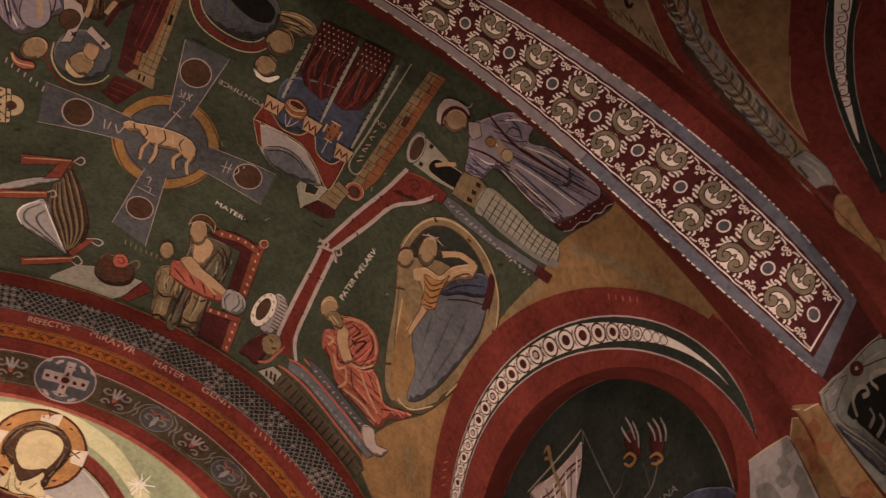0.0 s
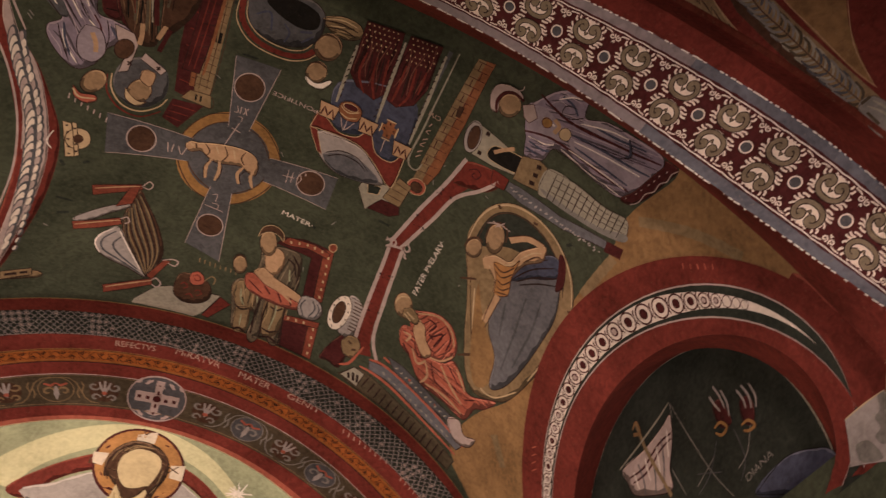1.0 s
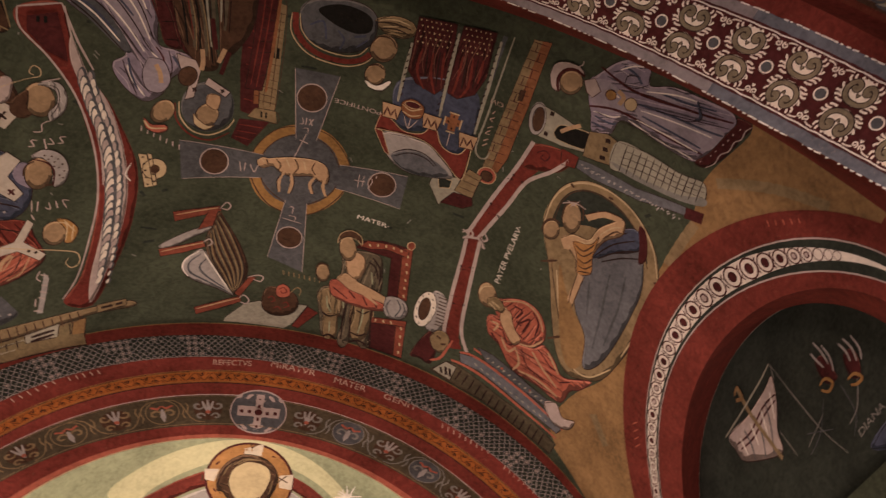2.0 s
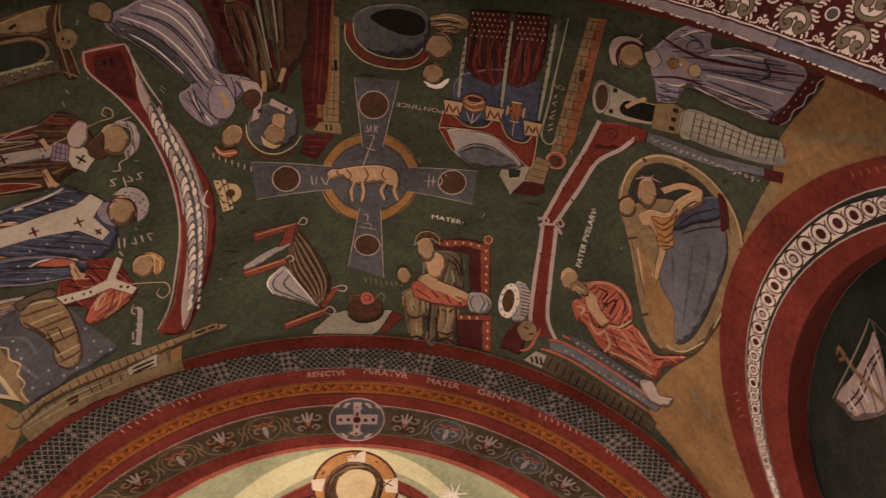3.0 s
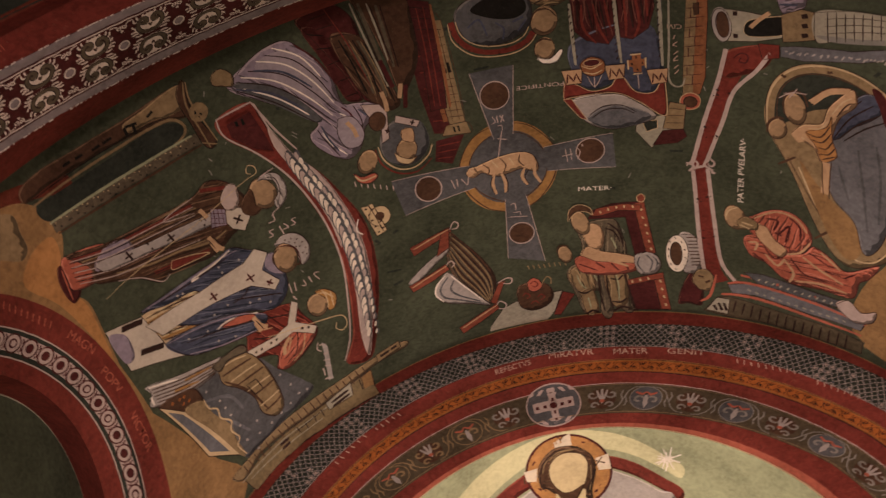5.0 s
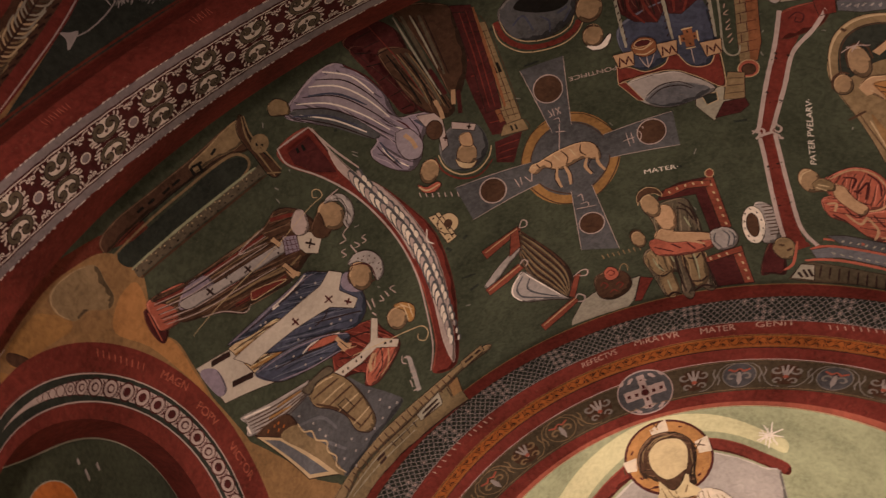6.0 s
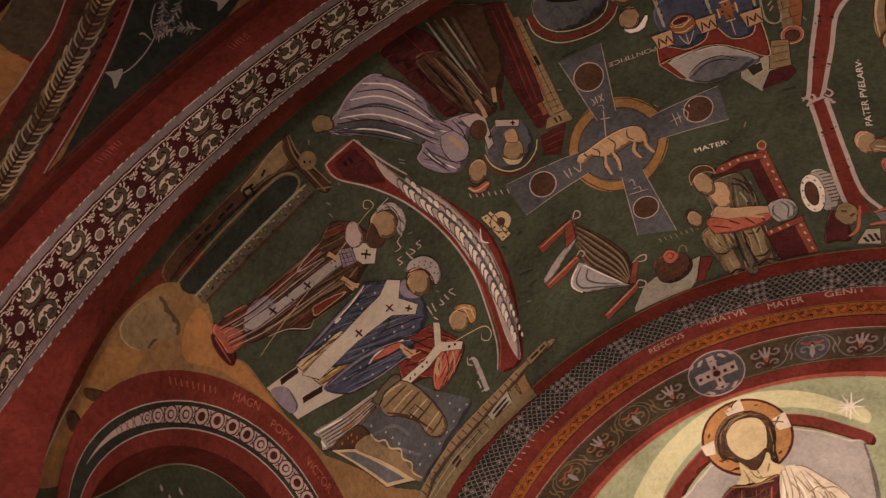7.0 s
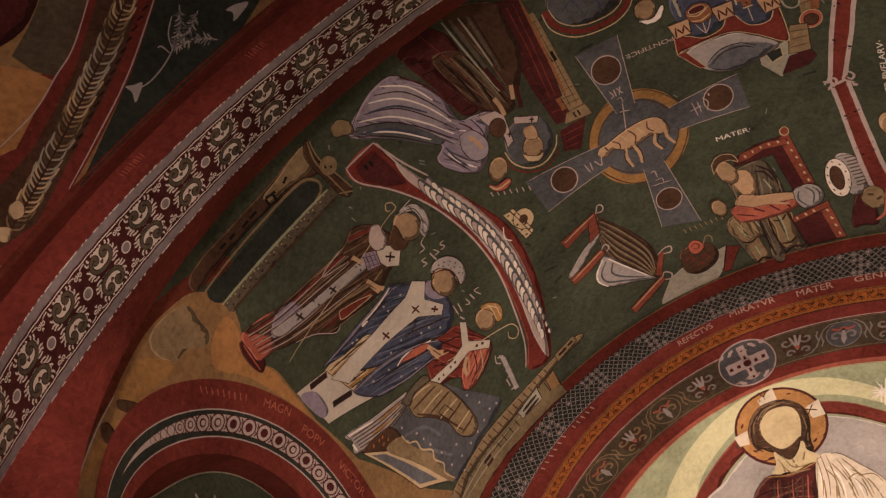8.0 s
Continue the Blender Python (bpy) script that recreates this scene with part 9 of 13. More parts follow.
fill('lower_fold', RED, 1, [(-0.787, -0.121), (-0.743, -0.101), (-0.706, -0.077), (-0.763, -0.089), (-0.795, -0.101)])
strokes('outline', CREAM, 0.0028, [[(-0.787, -0.121), (-0.743, -0.101), (-0.706, -0.077), (-0.763, -0.089), (-0.795, -0.101), (-0.787, -0.121)]], 1)
strokes('staff', CREAM, 0.0020, [[(-0.592, -0.192), (-0.72, -0.163), (-0.947, -0.161)], [(-0.592, -0.192), (-0.565, -0.198), (-0.546, -0.201), (-0.545, -0.218), (-0.557, -0.227), (-0.565, -0.213), (-0.557, -0.205)]])
oval('head_shape', SKIN, (-0.549, -0.143), (0.029, -0.001), (0.005, 0.044))
strokes('outline', DARKLINE, 0.0028, [[(-0.52, -0.144), (-0.522, -0.118), (-0.535, -0.101), (-0.553, -0.101), (-0.57, -0.117), (-0.578, -0.143), (-0.575, -0.168), (-0.562, -0.184), (-0.545, -0.184), (-0.529, -0.169), (-0.52, -0.144)]])
fill('beard', BROWN, 1, [(-0.572, -0.171), (-0.568, -0.151), (-0.571, -0.124), (-0.564, -0.108), (-0.582, -0.1), (-0.603, -0.118), (-0.602, -0.146)])
fill('hood', VEIL, 1, [(-0.552, -0.181), (-0.534, -0.189), (-0.508, -0.178), (-0.496, -0.143), (-0.504, -0.106), (-0.528, -0.087), (-0.533, -0.108), (-0.517, -0.13), (-0.518, -0.161), (-0.536, -0.175)])
strokes('outline', DARKLINE, 0.0023, [[(-0.552, -0.181), (-0.534, -0.189), (-0.508, -0.178), (-0.496, -0.143), (-0.504, -0.106), (-0.528, -0.087), (-0.533, -0.108), (-0.517, -0.13), (-0.518, -0.161), (-0.536, -0.175), (-0.552, -0.181)]], 1)
strokes('hood_line', DARKLINE, 0.0020, [[(-0.545, -0.181), (-0.516, -0.17), (-0.512, -0.132), (-0.528, -0.099)]])
strokes('hood_tail', PINK, 0.0028, [[(-0.527, -0.089), (-0.545, -0.081), (-0.546, -0.062), (-0.562, -0.063)], [(-0.544, -0.188), (-0.508, -0.193)]])
motif('painted_figure', 'bishop figure shape in starry blue cope and white pallium', 'fresco figure', -0.768, 0.012, group='painted bishops')
fill('tunic_hem', LINEN, 0, [(-0.986, -0.093), (-0.832, -0.016), (-0.813, 0.145), (-0.975, 0.046)])
strokes('outline', DARKLINE, 0.0030, [[(-0.986, -0.093), (-0.832, -0.016), (-0.813, 0.145), (-0.975, 0.046), (-0.986, -0.093)]], 0)
fill('hem_blue', LILAC, 1, [(-0.985, -0.076), (-0.949, -0.042), (-0.953, 0.022), (-0.98, 0.013)])
strokes('hem_dark', DARKLINE, 0.0134, [[(-0.952, -0.064), (-0.902, -0.04)], [(-0.937, 0.027), (-0.881, 0.058)]], 0)
fill('under_robe', CREAM, 0, [(-0.9, -0.053), (-0.814, -0.038), (-0.747, -0.019), (-0.7, 0.093), (-0.776, 0.084), (-0.877, 0.059)])
strokes('outline', DARKLINE, 0.0032, [[(-0.9, -0.053), (-0.814, -0.038), (-0.747, -0.019), (-0.7, 0.093), (-0.776, 0.084), (-0.877, 0.059), (-0.9, -0.053)]], 0)
strokes('robe_gold', GOLD, 0.0078, [[(-0.895, -0.026), (-0.8, 0.002), (-0.734, 0.027)], [(-0.891, -0.005), (-0.804, 0.024), (-0.73, 0.047)], [(-0.886, 0.017), (-0.807, 0.046), (-0.725, 0.068)], [(-0.88, 0.039), (-0.81, 0.068), (-0.721, 0.089)]])
strokes('robe_brown', BROWN, 0.0045, [[(-0.892, -0.038), (-0.799, -0.009), (-0.735, 0.015)], [(-0.889, -0.021), (-0.801, 0.008), (-0.732, 0.031)], [(-0.886, -0.004), (-0.802, 0.025), (-0.728, 0.046)], [(-0.883, 0.014), (-0.803, 0.042), (-0.724, 0.062)], [(-0.879, 0.031), (-0.804, 0.059), (-0.721, 0.078)], [(-0.875, 0.049), (-0.804, 0.076), (-0.717, 0.094)]])
fill('cope', BLUE, 1, [(-0.9, -0.063), (-0.823, -0.054), (-0.71, -0.049), (-0.661, -0.055), (-0.627, -0.026), (-0.596, 0.007), (-0.56, 0.085), (-0.567, 0.147), (-0.608, 0.17), (-0.675, 0.131), (-0.749, 0.108), (-0.848, 0.022), (-0.762, 0.028), (-0.769, -0.01), (-0.839, -0.029)])
strokes('outline', DARKLINE, 0.0031, [[(-0.9, -0.063), (-0.823, -0.054), (-0.71, -0.049), (-0.661, -0.055), (-0.627, -0.026), (-0.596, 0.007), (-0.56, 0.085), (-0.567, 0.147), (-0.608, 0.17), (-0.675, 0.131), (-0.749, 0.108), (-0.848, 0.022), (-0.762, 0.028), (-0.769, -0.01), (-0.839, -0.029), (-0.9, -0.063)]], 1)
fill('cope_lower', BLUE, 1, [(-0.879, 0.061), (-0.811, 0.073), (-0.711, 0.112), (-0.629, 0.173), (-0.658, 0.199), (-0.751, 0.176), (-0.833, 0.136)])
strokes('outline', DARKLINE, 0.0032, [[(-0.879, 0.061), (-0.811, 0.073), (-0.711, 0.112), (-0.629, 0.173), (-0.658, 0.199), (-0.751, 0.176), (-0.833, 0.136), (-0.879, 0.061)]], 1)
strokes('cope_edge', LILAC, 0.0034, [[(-0.893, -0.061), (-0.808, -0.047), (-0.708, -0.046), (-0.648, -0.04)], [(-0.871, 0.063), (-0.78, 0.09), (-0.689, 0.128), (-0.631, 0.17)], [(-0.832, 0.133), (-0.75, 0.174), (-0.661, 0.197)]])
strokes('cope_fold_line', DARKLINE, 0.0036, [[(-0.85, -0.048), (-0.754, -0.036), (-0.673, -0.037)], [(-0.83, 0.099), (-0.728, 0.14), (-0.658, 0.17)], [(-0.692, 0.081), (-0.628, 0.116), (-0.581, 0.14)], [(-0.634, 0.047), (-0.663, 0.084), (-0.697, 0.088)]])
strokes('cope_star', VEIL, 0.0045, [[(-0.797, -0.028), (-0.795, -0.023)], [(-0.81, -0.033), (-0.808, -0.028)], [(-0.701, -0.029), (-0.698, -0.024)], [(-0.698, -0.01), (-0.695, -0.005)], [(-0.653, -0.015), (-0.65, -0.01)], [(-0.681, 0.062), (-0.678, 0.067)], [(-0.66, 0.112), (-0.657, 0.117)], [(-0.637, 0.118), (-0.634, 0.123)], [(-0.607, 0.106), (-0.604, 0.111)], [(-0.654, 0.056), (-0.651, 0.061)], [(-0.711, 0.08), (-0.709, 0.085)], [(-0.748, 0.081), (-0.746, 0.086)], [(-0.613, 0.143), (-0.61, 0.148)], [(-0.824, 0.091), (-0.821, 0.096)], [(-0.776, 0.109), (-0.773, 0.114)], [(-0.723, 0.13), (-0.72, 0.136)], [(-0.679, 0.151), (-0.676, 0.156)], [(-0.716, 0.173), (-0.713, 0.178)], [(-0.758, 0.153), (-0.755, 0.159)], [(-0.792, -0.001), (-0.789, 0.004)], [(-0.68, 0.011), (-0.678, 0.016)]], 0)
fill('pallium', LINEN, 0, [(-0.903, -0.023), (-0.76, 0.001), (-0.645, 0.003), (-0.611, -0.017), (-0.585, 0.012), (-0.609, 0.049), (-0.576, 0.103), (-0.593, 0.121), (-0.645, 0.073), (-0.746, 0.052), (-0.875, 0.033)])
strokes('outline', DARKLINE, 0.0026, [[(-0.903, -0.023), (-0.76, 0.001), (-0.645, 0.003), (-0.611, -0.017), (-0.585, 0.012), (-0.609, 0.049), (-0.576, 0.103), (-0.593, 0.121), (-0.645, 0.073), (-0.746, 0.052), (-0.875, 0.033), (-0.903, -0.023)]], 0)
strokes('pallium_cross', MAROON, 0.0045, [[(-0.644, 0.036), (-0.636, 0.067)], [(-0.629, 0.05), (-0.652, 0.052)], [(-0.737, 0.023), (-0.731, 0.051)], [(-0.724, 0.037), (-0.745, 0.037)], [(-0.607, 0.085), (-0.594, 0.102)], [(-0.595, 0.087), (-0.606, 0.099)]], 0)
fill('collar', LILAC, 1, [(-0.587, 0.017), (-0.567, 0.026), (-0.555, 0.069), (-0.564, 0.092), (-0.593, 0.066), (-0.6, 0.039)])
strokes('outline', BLUE, 0.0030, [[(-0.587, 0.017), (-0.567, 0.026), (-0.555, 0.069), (-0.564, 0.092), (-0.593, 0.066), (-0.6, 0.039), (-0.587, 0.017)]], 1)
strokes('sleeve_edge', SCROLLWHITE, 0.0045, [[(-0.752, 0.125), (-0.718, 0.123), (-0.648, 0.152)], [(-0.766, -0.043), (-0.711, -0.042), (-0.664, -0.051)], [(-0.768, -0.039), (-0.75, -0.036)]])
fill('sleeve_cuff', ROSE, 1, [(-0.74, 0.126), (-0.694, 0.13), (-0.656, 0.152), (-0.669, 0.162), (-0.708, 0.147)])
strokes('outline', DARKLINE, 0.0032, [[(-0.74, 0.126), (-0.694, 0.13), (-0.656, 0.152), (-0.669, 0.162), (-0.708, 0.147), (-0.74, 0.126)]], 1)
strokes('hand_shape', FLESH, 0.0093, [[(-0.662, 0.157), (-0.649, 0.19), (-0.634, 0.205)], [(-0.66, 0.174), (-0.651, 0.207)]])
strokes('hand_line', DARKLINE, 0.0022, [[(-0.658, 0.17), (-0.643, 0.207)], [(-0.648, 0.172), (-0.63, 0.198)]])
oval('head_shape', SKIN, (-0.549, 0.052), (0.027, 0.004), (0.000, 0.043))
strokes('outline', DARKLINE, 0.0030, [[(-0.522, 0.056), (-0.527, 0.081), (-0.54, 0.094), (-0.558, 0.092), (-0.572, 0.073), (-0.577, 0.047), (-0.572, 0.023), (-0.558, 0.01), (-0.541, 0.012), (-0.527, 0.03), (-0.522, 0.056)]])
strokes('hair_line', BROWN, 0.0045, [[(-0.558, 0.016), (-0.576, 0.029), (-0.579, 0.053)], [(-0.535, 0.085), (-0.518, 0.087)]])
fill('mitre', VEIL, 1, [(-0.566, 0.004), (-0.543, -0.012), (-0.509, 0.002), (-0.489, 0.042), (-0.495, 0.082), (-0.515, 0.094), (-0.521, 0.072), (-0.52, 0.042), (-0.54, 0.014)])
strokes('outline', DARKLINE, 0.0030, [[(-0.566, 0.004), (-0.543, -0.012), (-0.509, 0.002), (-0.489, 0.042), (-0.495, 0.082), (-0.515, 0.094), (-0.521, 0.072), (-0.52, 0.042), (-0.54, 0.014), (-0.566, 0.004)]], 1)
strokes('mitre_dot', BROWN, 0.0037, [[(-0.54, 0.002), (-0.538, 0.005)], [(-0.526, 0.007), (-0.523, 0.009)], [(-0.513, 0.016), (-0.511, 0.018)], [(-0.504, 0.031), (-0.501, 0.033)], [(-0.5, 0.05), (-0.497, 0.052)], [(-0.501, 0.069), (-0.498, 0.071)], [(-0.533, 0.014), (-0.53, 0.016)], [(-0.52, 0.023), (-0.518, 0.025)], [(-0.511, 0.039), (-0.509, 0.041)], [(-0.509, 0.061), (-0.506, 0.063)], [(-0.52, 0.035), (-0.517, 0.037)]], 0)
strokes('mitre_band', MAROON, 0.0037, [[(-0.563, 0.011), (-0.537, 0.022), (-0.519, 0.047), (-0.518, 0.087)]])
strokes('worn_lettering', PINK, 0.0030, [[(-0.499, -0.042), (-0.51, -0.041), (-0.504, -0.027), (-0.515, -0.026)], [(-0.53, -0.042), (-0.522, -0.026), (-0.535, -0.027)], [(-0.541, -0.041), (-0.536, -0.013)], [(-0.555, -0.04), (-0.566, -0.04), (-0.56, -0.025), (-0.571, -0.025)], [(-0.483, 0.135), (-0.496, 0.134), (-0.486, 0.156)], [(-0.51, 0.133), (-0.505, 0.153)], [(-0.524, 0.135), (-0.52, 0.154), (-0.531, 0.148)], [(-0.546, 0.129), (-0.546, 0.156)], [(-0.559, 0.124), (-0.557, 0.157)], [(-0.557, 0.164), (-0.55, 0.179)]])
motif('painted_figure', 'crowned small figure shape in rose robe with pale stole', 'fresco figure', -0.603, 0.233, group='painted bishops')
fill('vestment', RED, 1, [(-0.675, 0.144), (-0.631, 0.163), (-0.566, 0.182), (-0.542, 0.231), (-0.515, 0.289), (-0.543, 0.325), (-0.595, 0.348), (-0.631, 0.333), (-0.625, 0.299), (-0.664, 0.276), (-0.699, 0.266), (-0.692, 0.217)])
strokes('outline', DARKLINE, 0.0032, [[(-0.675, 0.144), (-0.631, 0.163), (-0.566, 0.182), (-0.542, 0.231), (-0.515, 0.289), (-0.543, 0.325), (-0.595, 0.348), (-0.631, 0.333), (-0.625, 0.299), (-0.664, 0.276), (-0.699, 0.266), (-0.692, 0.217), (-0.675, 0.144)]], 1)
fill('rose_side', ROSE, 1, [(-0.557, 0.246), (-0.52, 0.291), (-0.545, 0.323), (-0.595, 0.348), (-0.627, 0.333), (-0.609, 0.282)])
strokes('outline', MAROON, 0.0033, [[(-0.557, 0.246), (-0.52, 0.291), (-0.545, 0.323), (-0.595, 0.348), (-0.627, 0.333), (-0.609, 0.282), (-0.557, 0.246)]], 1)
strokes('dark_fold_line', DARKLINE, 0.0034, [[(-0.665, 0.169), (-0.619, 0.19), (-0.572, 0.21)], [(-0.675, 0.216), (-0.636, 0.237), (-0.599, 0.248)], [(-0.688, 0.252), (-0.641, 0.269), (-0.605, 0.275)], [(-0.565, 0.269), (-0.575, 0.314), (-0.605, 0.336)]])
strokes('light_fold', FLESH, 0.0037, [[(-0.548, 0.281), (-0.559, 0.321), (-0.587, 0.339)], [(-0.669, 0.196), (-0.622, 0.218)], [(-0.581, 0.272), (-0.599, 0.309)]])
fill('stole', LINEN, 0, [(-0.563, 0.177), (-0.549, 0.191), (-0.565, 0.239), (-0.515, 0.281), (-0.526, 0.297), (-0.576, 0.262), (-0.622, 0.27), (-0.694, 0.264), (-0.703, 0.236), (-0.624, 0.245), (-0.585, 0.235)])
strokes('outline', DARKLINE, 0.0025, [[(-0.563, 0.177), (-0.549, 0.191), (-0.565, 0.239), (-0.515, 0.281), (-0.526, 0.297), (-0.576, 0.262), (-0.622, 0.27), (-0.694, 0.264), (-0.703, 0.236), (-0.624, 0.245), (-0.585, 0.235), (-0.563, 0.177)]], 0)
strokes('stole_cross', DARKLINE, 0.0057, [[(-0.539, 0.27), (-0.534, 0.275)], [(-0.555, 0.264), (-0.549, 0.268)], [(-0.622, 0.255), (-0.617, 0.256)], [(-0.637, 0.255), (-0.632, 0.256)], [(-0.663, 0.255), (-0.658, 0.256)], [(-0.678, 0.253), (-0.673, 0.254)]], 0)
strokes('hand_shape', FLESH, 0.0090, [[(-0.587, 0.27), (-0.603, 0.287), (-0.607, 0.309)]])
oval('head_shape', SKIN, (-0.504, 0.225), (0.025, 0.003), (0.002, 0.034))
strokes('outline', DARKLINE, 0.0031, [[(-0.479, 0.228), (-0.482, 0.247), (-0.494, 0.258), (-0.51, 0.256), (-0.523, 0.243), (-0.529, 0.222), (-0.526, 0.203), (-0.514, 0.193), (-0.498, 0.194), (-0.485, 0.208), (-0.479, 0.228)]])
fill('crown', GOLD, 1, [(-0.504, 0.188), (-0.481, 0.19), (-0.456, 0.22), (-0.464, 0.254), (-0.481, 0.253), (-0.481, 0.221)])
strokes('outline', DARKLINE, 0.0031, [[(-0.504, 0.188), (-0.481, 0.19), (-0.456, 0.22), (-0.464, 0.254), (-0.481, 0.253), (-0.481, 0.221), (-0.504, 0.188)]], 1)
strokes('crown_line', CREAM, 0.0028, [[(-0.5, 0.195), (-0.481, 0.205), (-0.479, 0.248)], [(-0.488, 0.191), (-0.462, 0.226)], [(-0.467, 0.206), (-0.466, 0.249)]])
strokes('staff', CREAM, 0.0024, [[(-0.638, 0.235), (-0.56, 0.259), (-0.485, 0.276), (-0.451, 0.287), (-0.442, 0.313), (-0.455, 0.327), (-0.47, 0.314), (-0.467, 0.299)]])
fill('scroll', VEIL, 0, [(-0.513, 0.33), (-0.499, 0.349), (-0.497, 0.442), (-0.511, 0.441)])
strokes('outline', GREEN, 0.0032, [[(-0.513, 0.33), (-0.499, 0.349), (-0.497, 0.442), (-0.511, 0.441), (-0.513, 0.33)]], 0)
strokes('worn_lettering', PINK, 0.0029, [[(-0.519, 0.336), (-0.503, 0.342)], [(-0.521, 0.326), (-0.526, 0.344), (-0.516, 0.355)], [(-0.513, 0.365), (-0.501, 0.368)], [(-0.514, 0.382), (-0.498, 0.388)], [(-0.514, 0.398), (-0.499, 0.404)], [(-0.519, 0.401), (-0.517, 0.422)], [(-0.518, 0.432), (-0.502, 0.435)]])
motif('painted_font', 'tan sack shape on starry ground beside a grey leg', 'fresco motif', -0.739, 0.298)
fill('ground', SLATE, 1, [(-0.84, 0.23), (-0.761, 0.234), (-0.688, 0.252), (-0.633, 0.331), (-0.572, 0.403), (-0.552, 0.441), (-0.627, 0.469), (-0.745, 0.498), (-0.769, 0.439), (-0.783, 0.379), (-0.835, 0.307)])
fill('leg', VEIL, 1, [(-0.958, 0.114), (-0.875, 0.16), (-0.784, 0.194), (-0.763, 0.202), (-0.785, 0.231), (-0.876, 0.226), (-0.944, 0.19), (-0.967, 0.167), (-0.953, 0.145)])
strokes('outline', DARKLINE, 0.0031, [[(-0.958, 0.114), (-0.875, 0.16), (-0.784, 0.194), (-0.763, 0.202), (-0.785, 0.231), (-0.876, 0.226), (-0.944, 0.19), (-0.967, 0.167), (-0.953, 0.145), (-0.958, 0.114)]], 1)
strokes('leg_fold', BROWN, 0.0037, [[(-0.951, 0.133), (-0.872, 0.175), (-0.778, 0.206)], [(-0.95, 0.144), (-0.871, 0.185), (-0.78, 0.212)], [(-0.949, 0.155), (-0.871, 0.195), (-0.781, 0.218)], [(-0.947, 0.166), (-0.87, 0.205), (-0.783, 0.223)], [(-0.946, 0.176), (-0.87, 0.215), (-0.785, 0.229)]])
strokes('leg_gold', GOLD, 0.0064, [[(-0.865, 0.185), (-0.792, 0.207)], [(-0.897, 0.189), (-0.831, 0.217)]])
strokes('leg_light', WHITE, 0.0046, [[(-0.957, 0.149), (-0.956, 0.173)], [(-0.955, 0.122), (-0.88, 0.167)]])
fill('chest', BROWN, 1, [(-0.95, 0.19), (-0.858, 0.216), (-0.834, 0.27), (-0.854, 0.285), (-0.893, 0.263)])
strokes('outline', DARKLINE, 0.0033, [[(-0.95, 0.19), (-0.858, 0.216), (-0.834, 0.27), (-0.854, 0.285), (-0.893, 0.263), (-0.95, 0.19)]], 1)
strokes('gold_dot', ORANGE, 0.0066, [[(-0.893, 0.217), (-0.891, 0.22)], [(-0.887, 0.236), (-0.885, 0.239)], [(-0.871, 0.24), (-0.868, 0.243)], [(-0.914, 0.211), (-0.911, 0.214)], [(-0.87, 0.26), (-0.868, 0.263)], [(-0.881, 0.22), (-0.878, 0.223)]], 0)
strokes('blue_vein', COVER, 0.0080, [[(-0.838, 0.276), (-0.769, 0.312), (-0.738, 0.371)], [(-0.782, 0.37), (-0.732, 0.436)], [(-0.677, 0.377), (-0.639, 0.42)]])
strokes('star', VEIL, 0.0048, [[(-0.828, 0.296), (-0.824, 0.3)], [(-0.796, 0.304), (-0.792, 0.309)], [(-0.776, 0.361), (-0.772, 0.365)], [(-0.757, 0.404), (-0.753, 0.408)], [(-0.745, 0.452), (-0.741, 0.456)], [(-0.709, 0.459), (-0.705, 0.462)], [(-0.673, 0.455), (-0.669, 0.459)], [(-0.644, 0.447), (-0.64, 0.451)], [(-0.616, 0.439), (-0.612, 0.442)], [(-0.591, 0.427), (-0.587, 0.431)], [(-0.609, 0.392), (-0.605, 0.395)], [(-0.631, 0.35), (-0.627, 0.354)], [(-0.711, 0.424), (-0.707, 0.428)], [(-0.768, 0.46), (-0.764, 0.464)], [(-0.786, 0.333), (-0.782, 0.337)], [(-0.719, 0.492), (-0.714, 0.496)], [(-0.569, 0.429), (-0.565, 0.433)], [(-0.824, 0.255), (-0.82, 0.26)]], 0)
fill('sack_body', TAN, 1, [(-0.777, 0.217), (-0.752, 0.206), (-0.707, 0.228), (-0.669, 0.285), (-0.641, 0.369), (-0.632, 0.431), (-0.656, 0.447), (-0.69, 0.416), (-0.704, 0.365), (-0.736, 0.316), (-0.775, 0.271)])
strokes('outline', DARKLINE, 0.0034, [[(-0.777, 0.217), (-0.752, 0.206), (-0.707, 0.228), (-0.669, 0.285), (-0.641, 0.369), (-0.632, 0.431), (-0.656, 0.447), (-0.69, 0.416), (-0.704, 0.365), (-0.736, 0.316), (-0.775, 0.271), (-0.777, 0.217)]], 1)
strokes('sack_shade', BROWN, 0.0058, [[(-0.772, 0.252), (-0.727, 0.256), (-0.692, 0.259)], [(-0.742, 0.303), (-0.695, 0.303), (-0.666, 0.303)], [(-0.706, 0.36), (-0.666, 0.356), (-0.648, 0.352)], [(-0.682, 0.417), (-0.651, 0.412), (-0.634, 0.403)], [(-0.77, 0.27), (-0.717, 0.335), (-0.676, 0.413)]])
strokes('sack_light', CREAM, 0.0040, [[(-0.766, 0.229), (-0.731, 0.233), (-0.703, 0.243)], [(-0.755, 0.282), (-0.709, 0.282), (-0.681, 0.284)], [(-0.719, 0.337), (-0.672, 0.336), (-0.655, 0.335)], [(-0.692, 0.397), (-0.657, 0.392), (-0.639, 0.388)]])
strokes('patch', DARKLINE, 0.0032, [[(-0.692, 0.32), (-0.678, 0.355), (-0.701, 0.358), (-0.718, 0.32), (-0.692, 0.32)]], 0)
